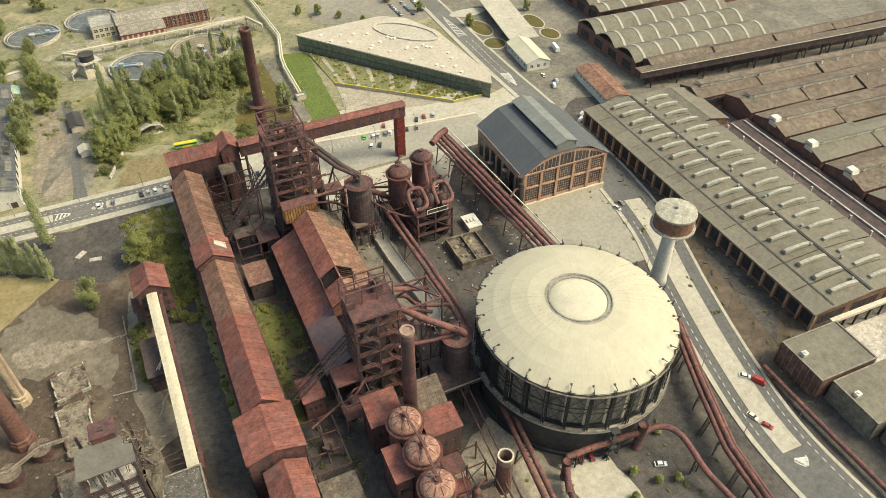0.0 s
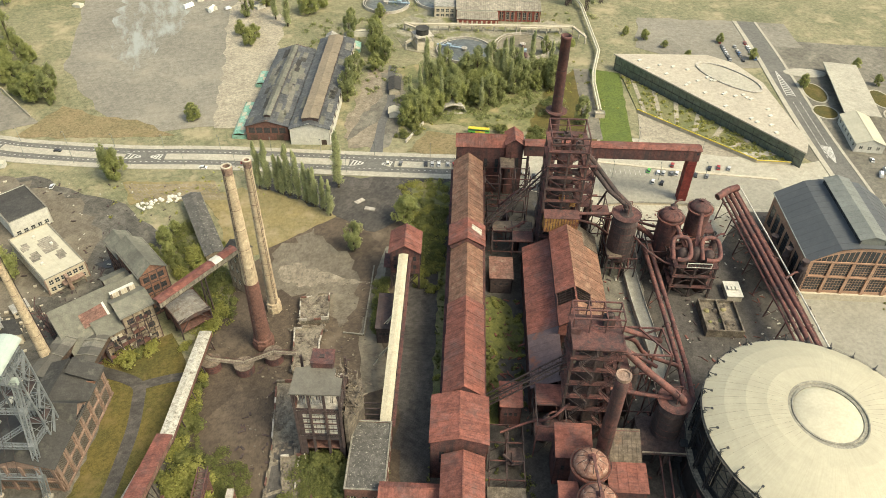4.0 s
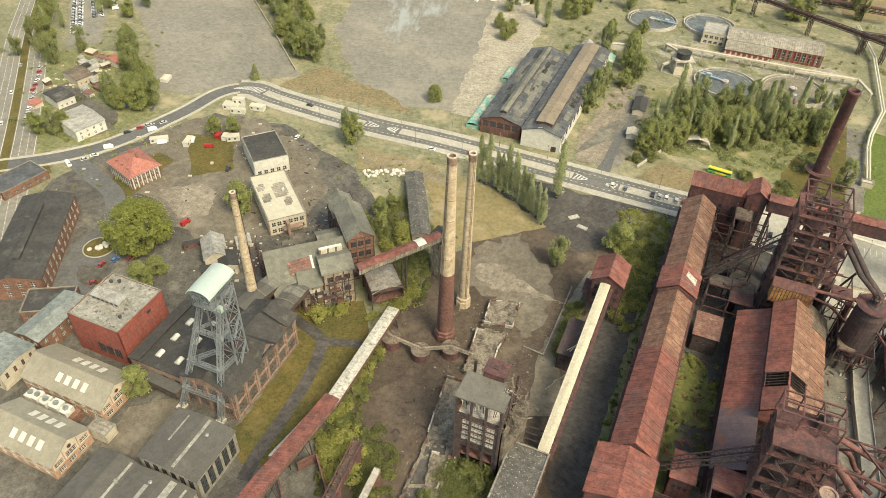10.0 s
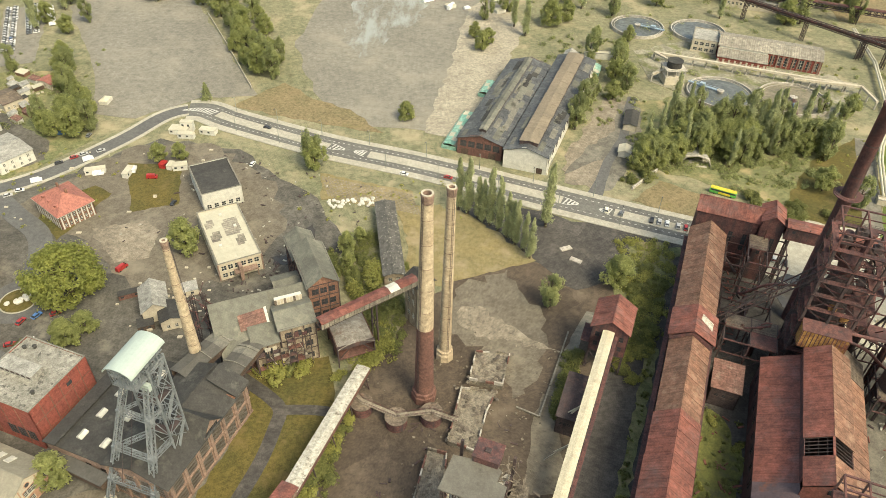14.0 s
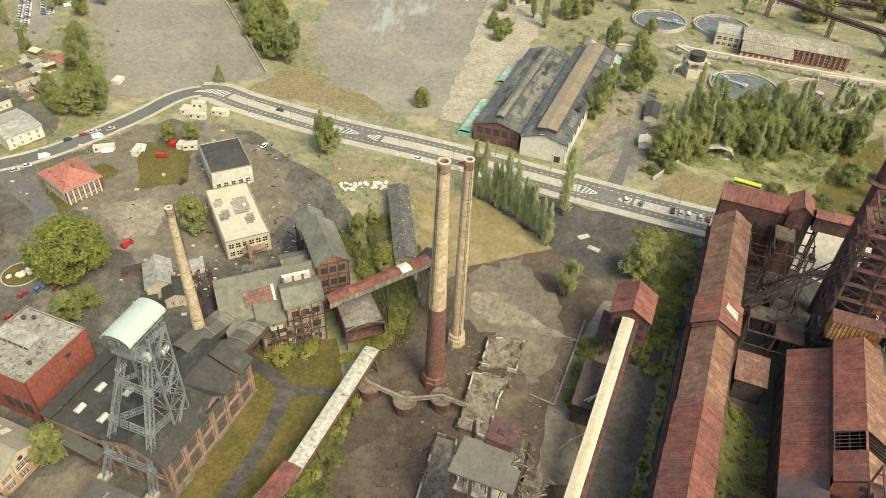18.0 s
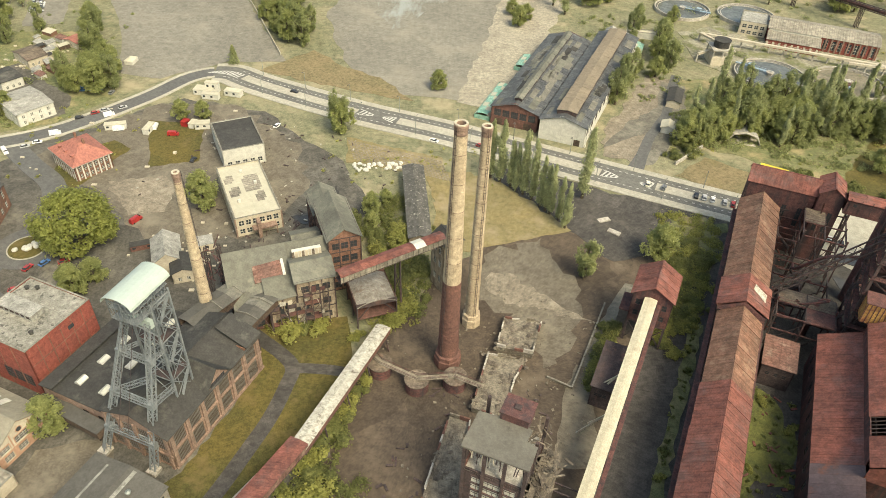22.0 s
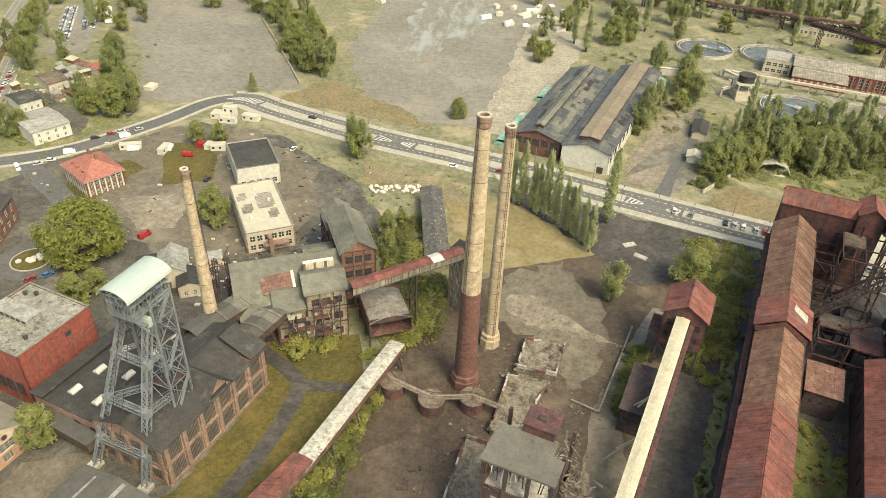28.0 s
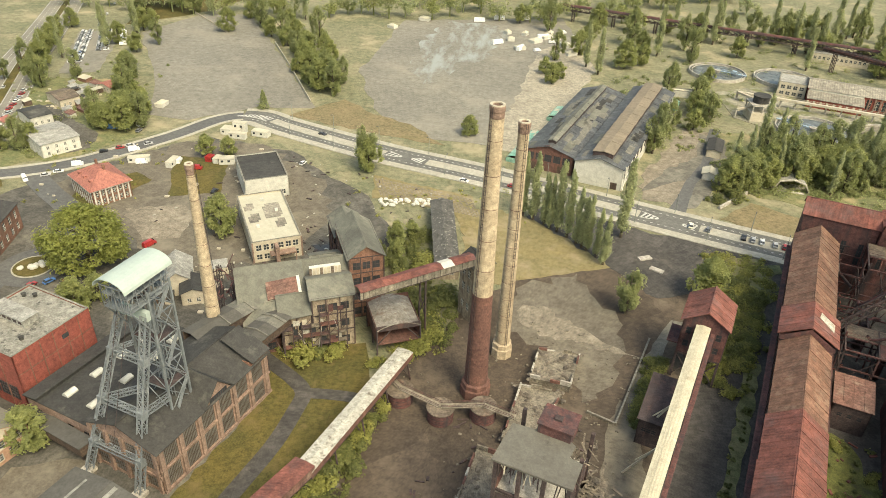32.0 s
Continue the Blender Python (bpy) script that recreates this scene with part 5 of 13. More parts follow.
# ---- round brick chimneys ----
def chimney(m, h, r0, r1, split, label, dark=None, pale=None, bands=(), plinth=True):
    t = thing("chimney", m, label, "chimney", "factory chimneys")
    dark, pale = dark or BRICK_DARK, pale or BRICK_CHIM
    rad = lambda z: r0 + (r1 - r0) * z / h
    if plinth:
        part("plinth", Shape().rings([(r0 + 1.0, 0), (r0 + 1.0, 3.2), (r0 + 0.7, 3.6), (r0 + 0.7, 5.0), (r0 + 0.15, 5.4)], 8), dark, t, "octagonal brick plinth")
    for k in range(int(split / 12)):
        z0, z1 = 12 * k, 12 * k + 12
        part("lower_course", Shape().rings([(rad(z0), z0), (rad(z1) + 0.03, z1)], 32, cap=False), dark, t)
    zs = int(split / 12) * 12
    while zs < h - 4:
        z1 = min(zs + 10, h - 3)
        part("upper_course", Shape().rings([(rad(zs), zs), (rad(z1) + 0.03, z1)], 32, cap=False), pale, t)
        zs = z1
    part("crown", Shape().rings([(rad(h), h - 3), (rad(h) + 0.1, h - 2.7), (rad(h) + 0.1, h - 1.5), (rad(h) + 0.24, h - 1.2), (rad(h) + 0.24, h - 0.2), (rad(h) + 0.15, h), (rad(h) - 0.5, h), (rad(h) - 0.55, h - 6)], 32, cap=False), BRICK_PALE, t, "corbelled brown brick crown")
    part("rim", Shape().rings([(rad(h) + 0.12, h), (rad(h) + 0.12, h + 0.25), (rad(h) - 0.4, h + 0.25), (rad(h) - 0.45, h)], 32, cap=False), PLASTER, t, "pale capping rim")
    part("flue", Shape().rings([(0.05, h - 6), (rad(h) - 0.5, h - 6)], 32, cap=False), RUST_DARK, t, "sooty black flue")
    for z in bands:
        part("iron_band", Shape().rings([(rad(z) + 0.05, z), (rad(z) + 0.05, z + 0.14)], 32, cap=False), BRICK_DARK, t)
    lad = Shape()
    for z in range(4, int(h), 1):
        lad.beam((-0.3, -rad(z) - 0.25, z), (0.3, -rad(z) - 0.25, z), 0.07)
    for x in (-0.3, 0.3):
        lad.beam((x, -rad(3) - 0.25, 3), (x, -rad(h) - 0.4, h), 0.09)
    part("ladder", lad, RUST_DARK, t)
    return t


chimney(pose(-0.6, 0.2, -0.6, 0, 0, -40), 88.5, 3.45, 1.68, 36, "tall round chimney, sooty red-brown below and cream above", BRICK_DARK, BRICK_CHIM, range(8, 86, 9))
chimney(pose(7.2, 18.2, -0.6, 0, 0, 20), 77.5, 2.3, 1.45, 0, "tall round brick chimney, weathered pale brown with iron bands", BRICK_CHIM, BRICK_CHIM, range(4, 76, 6))
chimney(pose(-80, 11, -0.6, 0, 0, 120), 65.5, 2.4, 1.05, 0, "slim cream brick chimney rising between dark roofs", BRICK_CHIM, BRICK_CHIM, range(6, 64, 7))


# ---- ore bunker with its pitched sheet roof ----
def bunker():
    t = thing("ore_bunker", at(82, 0, -0.6), "long ore bunker with rusty red corrugated pitched roof", "industrial building")
    # v0, v1, width, eave, ridge, material, sheets
    for v0, v1, w, e, r, mat, n in ((52, 104, 13.2, 21, 26, ROOF_TAN, 13), (38, 52, 14.6, 23, 27.3, RUST_ROOF, 4), (6, 38, 12.4, 20.4, 25.2, ROOF_TAN, 9),
                                    (-10, 6, 13.2, 20.4, 25.4, RUST_ROOF, 6), (-38, -10, 13.6, 20.2, 25.4, RUST_ROOF, 9)):
        roof = part("roof_section", Shape().box(-w / 2, w / 2, v0 + 0.05, v1 - 0.05, e - 1.5, e - 0.4), RUST, t)
        o = 0.7
        for sd in (-1, 1):
            q = [(sd * (w / 2 + o), v0, e - 0.3), (sd * (w / 2 + o), v1, e - 0.3), (0, v1, r), (0, v0, r)]
            if sd < 0:
                q = [q[1], q[0], q[3], q[2]]
            slope(roof, *q, n, mat, 0.16, "roof_sheet", rib=0.08, jitter=0.12, seed=int(v0) + sd)
        part("ridge_cap", Shape().beam((0, v0, r + 0.18), (0, v1, r + 0.18), 0.9, 0.16), mat, roof)
        for y in (v0 + 0.1, v1 - 0.3):
            part("gable", Shape().poly([(-w / 2, y, e - 0.5), (w / 2, y, e - 0.5), (0, y, r - 0.2), (-w / 2, y + .2, e - 0.5), (w / 2, y + .2, e - 0.5), (0, y + .2, r - 0.2)],
                                       [(0, 1, 2), (5, 4, 3), (0, 3, 4, 1), (1, 4, 5, 2), (2, 5, 3, 0)]), RUST, roof)
    part("patch", Shape().slab((1.8, 45.6, 26.95), (6.2, 43.6, 24.4), (6.4, 47.4, 24.3), (2.2, 48.6, 26.75), 0.1), FLAKY, t, "pale new sheets patching the rusty roof")
    part("bin_wall", Shape().box(-6.0, 6.0, -38, 104, 7.5, 19.2), RUST_DARK, t)
    post = Shape().box(-0.35, 0.35, -0.35, 0.35, 0, 19.3).mesh("post", RUST_DARK)
    rib = Shape().box(-0.2, 0.2, -0.15, 0.15, 7.5, 19.3).mesh("rib", RUST)
    for i in range(22):
        y = -38 + 142 * i / 21
        for sd in (-1, 1):
            part("post", post, RUST_DARK, t, m=pose(sd * 5.9, y, 0))
            part("rib", rib, RUST, t, m=pose(sd * 6.15, y + 2.4, 0))
    for i in range(14):
        y = -33 + 10 * i
        part("chute", Shape().rings([(2.2, 7.6), (0.7, 3.0)], 8).mesh("chute", RUST), RUST, t, m=pose(0, y, 0))
    for sd in (-1, 1):
        part("walkway", Shape().box(sd * 7.6 - 0.8, sd * 7.6 + 0.8, -38, 104, 15.8, 16.0).beam((sd * 8.3, -38, 17), (sd * 8.3, 104, 17), 0.1), RUST, t)
    return t


bunker()


def lean_block(name, u0, u1, v0, v1, z, rise, mat, wall_mat, label, n=4, base=0.0, over=0.5):
    """A block whose one-pitch roof climbs towards +v."""
    w, d = u1 - u0, v1 - v0
    t = thing(name, at((u0 + u1) / 2, (v0 + v1) / 2, base - 0.6), label, "industrial building")
    c = [(-w / 2, -d / 2), (w / 2, -d / 2), (w / 2, d / 2), (-w / 2, d / 2)]
    hs = (z, z, z + rise, z + rise)
    for i in range(4):
        wall(t, c[i], c[(i + 1) % 4], min(hs[i], hs[(i + 1) % 4]), wall_mat, row(math.dist(c[i], c[(i + 1) % 4]), 3, 1.2, z * 0.55, z * 0.7), bars=(1, 2), frame_mat=RUST_DARK)
    slope(t, (-w / 2 - over, -d / 2 - over, z + 0.3), (w / 2 + over, -d / 2 - over, z + 0.3), (w / 2 + over, d / 2 + over, z + rise + 0.3), (-w / 2 - over, d / 2 + over, z + rise + 0.3), n, mat, 0.2, rib=0.1)
    return t


def pitched_block(name, u0, u1, v0, v1, e, r, mat, wall_mat, label, n=4, rot=0, ridge_u=False, holes=True, category="industrial building"):
    """A pitched block on the grid; the ridge runs along v, or along u."""
    w, d = (u1 - u0, v1 - v0) if not ridge_u else (v1 - v0, u1 - u0)
    hs = row(d, max(2, int(d / 5)), 1.6, e * 0.45, e * 0.75) if holes else ()
    he = row(w, max(2, int(w / 5)), 1.6, e * 0.45, e * 0.75) if holes else ()
    return gabled(name, at((u0 + u1) / 2, (v0 + v1) / 2, -0.6, (90 if ridge_u else 0) + rot), w, d, e, r, wall_mat, mat, label, category, hs, he, n, frame_mat=RUST_DARK, rib=0.1)


pitched_block("bunker_head_house", 71.5, 90.5, -58, -39.5, 21.5, 24.5, RUST_ROOF, RUST, "wide red sheet-roofed head house at the bunker's end", 5)
pitched_block("screening_house", 76, 89.5, -122, -60, 17.5, 21, RUST_ROOF, RUST, "long red sheet-roofed screening house", 10)
pitched_block("side_gallery", 56, 75.5, -73, -68, 13, 14.5, RUST_ROOF, RUST, "low red-roofed gallery joining the screening house", 4, ridge_u=True)
pitched_block("hoist_house", 76, 100, 107, 117.5, 27.5, 31.5, RUST_ROOF, RUST, "rust-red hoist house across the bunker's end", 5, ridge_u=True)
pitched_block("hoist_house", 100.5, 109, 105.5, 117, 30, 33, RUST_ROOF, RUST, "taller rust-red box of the hoist house", 3)


# ---- skip gallery on its red leg ----
def gallery():
    t = thing("skip_gallery", at(0, 0, -0.6), "long rusty steel conveyor gallery on a red portal leg", "gallery")
    L0, L1, v0, v1, z0, z1 = 109.5, 196, 103.8, 109.2, 26.2, 31.6
    part("floor_girder", Shape().box(L0, L1, v0, v1, z0 - 0.8, z0), RUST, t)
    for v in (v0, v1):
        part("side_wall", Shape().box(L0, L1, v - 0.12, v + 0.12, z0, z1 - 0.4), RUST, t)
    win = Shape().box(0, 1.1, -0.1, 0.1, 0, 1.2).mesh("window", GLASS)
    stud = Shape().box(-0.12, 0.12, -0.12, 0.12, 0, z1 - z0).mesh("stud", RUST_DARK)
    for i in range(24):
        u = L0 + 1.2 + i * 3.58
        part("stud", stud, RUST_DARK, t, m=pose(u, v0 - 0.2, z0))
        if i % 3 != 1:
            part("window", win, GLASS, t, m=pose(u + 1.2, v0 - 0.1, z0 + 2.3))
    slope(t, (L0, v0 - 0.6, z1 - 0.6), (L1 + 0.5, v0 - 0.6, z1 - 0.6), (L1 + 0.5, (v0 + v1) / 2, z1 + 0.3), (L0, (v0 + v1) / 2, z1 + 0.3), 14, RUST_ROOF, 0.14, rib=0.08)
    slope(t, (L1 + 0.5, v1 + 0.6, z1 - 0.6), (L0, v1 + 0.6, z1 - 0.6), (L0, (v0 + v1) / 2, z1 + 0.3), (L1 + 0.5, (v0 + v1) / 2, z1 + 0.3), 14, RUST_ROOF, 0.14, rib=0.08)
    leg = part("portal_leg", Shape().box(191.2, 195.6, 104.2, 108.8, 0, z0 - 0.8), RED_PAINT, t, "bright red boxed portal leg")
    for z in (4, 9, 14, 19, 23):
        part("stiffener", Shape().box(191.0, 195.8, 104.0, 109.0, z, z + 0.3), RED_PAINT, leg)
    for u in (112, 128, 146):
        s = Shape()
        for dv in (103.8, 109.2):
            s.beam((u, dv, 0), (u, dv, z0 - 0.8), 0.6)
        for k in range(4):
            s.beam((u, 103.8, 6 * k + 0.5), (u, 109.2, 6 * k + 6.2), 0.25).beam((u, 103.8, 6 * k + 6.2), (u, 109.2, 6 * k + 6.2), 0.25)
        part("trestle", s, RUST_DARK, t)


gallery()

# ---- blast furnaces ----
def frame_tower(t, w, d, levels, mat, deck_mat, col=0.9, brace=0.3, skip_decks=(), ox=0.0, oy=0.0):
    """Steel tower: corner and middle columns, a deck, rails and cross braces on each level, each its own part."""
    xs = (ox - w / 2, ox, ox + w / 2)
    ys = (oy - d / 2, oy + d / 2)
    for x in xs:
        for y in ys:
            part("column", Shape().box(x - col / 2, x + col / 2, y - col / 2, y + col / 2, 0, levels[-1]), mat, t)
    for k, (z0, z1) in enumerate(zip(levels, levels[1:])):
        part("girder", Shape().hollow(xs[0] - 0.25, xs[2] + 0.25, ys[0] - 0.25, ys[1] + 0.25, 0.5, z1 - 0.6, z1 - 0.02), mat, t)
        if k not in skip_decks:
            part("deck", Shape().hollow(xs[0] - 0.8, xs[2] + 0.8, ys[0] - 0.8, ys[1] + 0.8, 1.9, z1, z1 + 0.25), deck_mat, t)
            for y in (ys[0] + d * 0.35, ys[0] + d * 0.65):
                part("joist", Shape().box(xs[0], xs[2], y - 0.2, y + 0.2, z1 - 0.45, z1 - 0.05), deck_mat, t)
            r = Shape()
            for y in (ys[0] - 0.6, ys[1] + 0.6):
                for q in (0.75, 1.3):
                    r.beam((xs[0] - 0.6, y, z1 + q), (xs[2] + 0.6, y, z1 + q), 0.08)
                for i in range(9):
                    x = xs[0] - 0.6 + (w + 1.2) * i / 8
                    r.beam((x, y, z1 + 0.2), (x, y, z1 + 1.3), 0.08)
            for x in (xs[0] - 0.6, xs[2] + 0.6):
                for q in (0.75, 1.3):
                    r.beam((x, ys[0] - 0.6, z1 + q), (x, ys[1] + 0.6, z1 + q), 0.08)
            part("railing", r, RUST, t)
        for y in ys:
            for i in range(2):
                p, q = (xs[i], xs[i + 1]) if (k + i) % 2 else (xs[i + 1], xs[i])
                part("brace", Shape().beam((p, y, z0), (q, y, z1), brace), mat, t)
        for x in (xs[0], xs[2]):
            part("brace", Shape().beam((x, ys[k % 2], z0), (x, ys[1 - k % 2], z1), brace), mat, t)


def stairs(t, mat, x, y, levels, run=5.0, axis=0):
    """Zigzag stairs up a tower."""
    for k, (z0, z1) in enumerate(zip(levels, levels[1:])):
        s = Shape()
        a, b = (0, run) if k % 2 == 0 else (run, 0)
        n = 10
        p, q = Vector((x + a, y, z0)), Vector((x + b, y, z1))
        if axis:
            p, q = Vector((x, y + a, z0)), Vector((x, y + b, z1))
        side = Vector((0, 0.5, 0)) if not axis else Vector((0.5, 0, 0))
        for sg in (-1, 1):
            s.beam(p + side * sg, q + side * sg, 0.12, 0.25)
            s.beam(p + side * sg + Vector((0, 0, 1)), q + side * sg + Vector((0, 0, 1)), 0.07)
        for i in range(n):
            c = p.lerp(q, (i + 0.5) / n)
            s.beam(c - side, c + side, 0.25, 0.06)
        part("stair_flight", s, mat, t)


def pipe_run(name, pts, r, mat, label, n=14, flange=0.0, category="pipe", smooth_n=0):
    """A pipe with flanges at every joint; the bends are rounded."""
    t = thing(name, at(0, 0, -0.6), label, category)
    p = smooth_line([Vector(q) for q in pts], smooth_n) if smooth_n else [Vector(q) for q in pts]
    part("pipe_body", Shape().tube(p, r, n), mat, t, smooth=True)
    if flange:
        for a, b in zip(pts, pts[1:]):
            a, b = Vector(a), Vector(b)
            k = max(1, int((b - a).length / flange))
            for i in range(k):
                c = a.lerp(b, (i + 0.5) / k)
                d = (b - a).normalized() * 0.15
                if not smooth_n:
                    part("flange", Shape().tube([c - d, c + d], r * 1.18, n), mat, t)
    return t


def furnace_one():
    t = thing("blast_furnace", at(122.5, 61, -0.6), "tall rusty blast furnace in a tower of steel platforms", "blast furnace")
    L = [0, 9, 16, 23, 30, 36, 42, 48, 54, 61]
    frame_tower(t, 15.5, 15, L, RUST_DARK, RUST, 0.8, 0.18)
    part("furnace_shell", Shape().rings([(5.5, 0), (6.2, 6), (6.2, 12), (5.6, 15), (6.4, 22), (4.6, 40), (4.2, 44), (2.6, 48)], 28), RUST_DARK, t, "round sooty furnace shell", smooth=True)
    part("bell_hopper", Shape().rings([(2.6, 48), (3.4, 51), (3.4, 54), (1.5, 56)], 20), RUST, t)
    box = part("weigh_house", Shape().box(-7.2, 7.4, -13.2, -7.9, 23.5, 31.0), ORANGE_RUST, t, "orange-rusted corrugated box on the tower")
    ribm = Shape().box(-0.12, 0.12, -0.12, 0.0, 23.6, 30.9).mesh("rib", RUST)
    for i in range(13):
        part("rib", ribm, RUST, box, m=pose(-7 + 1.18 * i, -13.2, 0))
    part("box_roof", Shape().slab((-7.5, -13.5, 31.1), (7.7, -13.5, 31.1), (7.7, -7.6, 31.6), (-7.5, -7.6, 31.6), 0.2), RUST, box)
    part("box_support", Shape().beam((-6.5, -12.8, 26.4), (-6.5, -7.8, 18), 0.5).beam((6.6, -12.8, 26.4), (6.6, -7.8, 18), 0.5), RUST_DARK, t)
    f = Shape()
    for x in (-7.7, 0, 7.7):
        for y in (-7.5, 7.5):
            f.beam((x, y, 61), (x, y, 67.5), 0.45)
    for y in (-7.5, 7.5):
        f.beam((-7.7, y, 67.5), (7.7, y, 67.5), 0.5)
        f.beam((-7.7, y, 64.5), (7.7, y, 64.5), 0.3)
    for x in (-7.7, 0, 7.7):
        f.beam((x, -7.5, 67.5), (x, 7.5, 67.5), 0.5)
    part("top_frame", f, RUST, t, "open rusty frame at the top")
    part("bleeder", Shape().rings([(1.2, 50), (1.2, 62), (1.5, 62.2), (1.5, 63)], 14, c=(3, 3)), RUST, t)
    part("bleeder", Shape().rings([(1.0, 50), (1.0, 60), (1.3, 60.2), (1.3, 61)], 14, c=(-3, 4)), RUST, t)
    for x, y, w in ((-5, -3, 3), (4, -4, 2.5), (0, 3, 3.5)):
        part("machine", Shape().box(x - w / 2, x + w / 2, y - 1.2, y + 1.2, 61.3, 63.2).rings([(0.8, 63.2), (0.8, 64.3)], 10, c=(x, y)), RUST_DARK, t)
    rnd = random.Random(77)
    for z in L[2:-1]:
        for k in range(4):
            a = rnd.uniform(0, 6.28)
            x, y, w = 6.3 * math.cos(a), 6.0 * math.sin(a), rnd.uniform(0.6, 1.4)
            part("machine", Shape().box(x - w, x + w, y - w * 0.7, y + w * 0.7, z + 0.25, z + 0.25 + rnd.uniform(0.8, 2.6)), rnd.choice((RUST, RUST_DARK, ORANGE_RUST, RUST)), t)
        part("ring_pipe", Shape().tube([(7.0 * math.cos(q * math.pi / 8), 6.8 * math.sin(q * math.pi / 8), z + 2.0) for q in range(rnd.randint(0, 6), 14)], 0.28, 6), PIPE, t, smooth=True)
    stairs(t, RUST, 9.2, -6, L, 5, 1)
    stairs(t, RUST_DARK, -9.4, -3, L[:7], 5, 1)
    # downcomers to the dust catcher
    for dx in (0, 2.4):
        part("downcomer", Shape().tube([(3 + dx, 4, 57), (9 + dx, 2, 52), (20 + dx, -6, 41), (27 + dx * 0.6, -9, 36.5), (28 + dx * 0.5, -9, 33)], 1.05, 12), RUST_DARK, t, smooth=True)
    for k in range(4):
        part("side_platform", Shape().box(8.6, 13.5, -2, 6.5, 29 + 7 * k, 29.3 + 7 * k).beam((13.4, -2, 22 + 7 * k), (13.4, -2, 29 + 7 * k), 0.4).beam((13.4, 6.4, 22 + 7 * k), (13.4, 6.4, 29 + 7 * k), 0.4).beam(
            (13.4, -2, 30.3 + 7 * k), (13.4, 6.4, 30.3 + 7 * k), 0.1).beam((8.6, -2, 22.2 + 7 * k), (13.4, -2, 29 + 7 * k), 0.25), RUST, t)
    # stack at the back
    part("smoke_shaft", Shape().rings([(2.7, 0), (2.4, 40), (2.1, 94), (2.35, 94.2), (2.35, 95.2), (1.8, 95.2), (1.8, 90)], 24, cap=False), RUST, t, "tall rusty steel smoke shaft", m=pose(-2.4, 27, 0), smooth=True)
    for z in range(8, 92, 12):
        part("shaft_band", Shape().rings([(2.75 - 0.007 * z, z), (2.75 - 0.007 * z, z + 0.4)], 24, cap=False), RUST_DARK, t, m=pose(-2.4, 27, 0))
    part("shaft_platform", Shape().rings([(2.6, 60), (4.8, 60), (4.8, 60.3), (2.6, 60.3)], 20, cap=False), RUST, t, m=pose(-2.4, 27, 0))
    rr = Shape()
    for q in (61.0, 61.6):
        rr.tube([(4.7 * math.cos(2 * math.pi * i / 20), 4.7 * math.sin(2 * math.pi * i / 20), q) for i in range(21)], 0.07, 4)
    part("shaft_railing", rr, RUST, t, m=pose(-2.4, 27, 0))
    # skip bridge down to the bunker
    sk = Shape()
    for y in (-3.5, -0.5):
        for dz in (0, 3.2):
            sk.beam((-7.5, y, 46 + dz), (-33, y, 14 + dz), 0.4)
        for i in range(12):
            p, q = Vector((-7.5, y, 46)).lerp(Vector((-33, y, 14)), i / 12), Vector((-7.5, y, 46)).lerp(Vector((-33, y, 14)), (i + 1) / 12)
            sk.beam(p, q + Vector((0, 0, 3.2)), 0.18).beam(q, q + Vector((0, 0, 3.2)), 0.18)
    part("skip_bridge", sk, RUST_DARK, t, "inclined lattice skip bridge")
    return t


furnace_one()


def dust_catcher(u, v, r, h, label, legs=True):
    t = thing("dust_catcher", at(u, v, -0.6), label, "dust catcher")
    part("shell", Shape().rings([(1.0, 4), (r, 9), (r, h - 5), (r * 0.55, h - 1), (1.3, h), (1.3, h + 2)], 26), RUST_DARK, t, smooth=False)
    for k in range(6):
        z = 9 + (h - 14) * k / 5
        part("hoop", Shape().rings([(r + 0.12, z), (r + 0.12, z + 0.35)], 26, cap=False), RUST, t)
    if legs:
        for a in range(6):
            x, y = r * math.cos(a * math.pi / 3), r * math.sin(a * math.pi / 3)
            part("leg", Shape().box(x - 0.4, x + 0.4, y - 0.4, y + 0.4, 0, 10), RUST_DARK, t)
    part("top_platform", Shape().rings([(1.3, h - 1.2), (r + 0.8, h - 1.2), (r + 0.8, h - 0.95), (1.3, h - 0.95)], 20), RUST, t)
    s = Shape()
    for q in (0, 0.6):
        s.tube([((r + 0.7) * math.cos(2 * math.pi * i / 20), (r + 0.7) * math.sin(2 * math.pi * i / 20), h - 0.3 + q) for i in range(21)], 0.07, 4)
    for x, y in ((1.8, 1.5), (-1.8, 1), (0, -2)):
        s.beam((x, y, h - 1), (x, y, h + 4.5), 0.3)
    s.beam((1.8, 1.5, h + 4.5), (-1.8, 1, h + 4.5), 0.25).beam((0, -2, h + 4.5), (-1.8, 1, h + 4.5), 0.25)
    part("railing", s, RUST, t)
    return t


dust_catcher(151, 51.5, 5.6, 33, "dark round steel dust catcher on short legs")


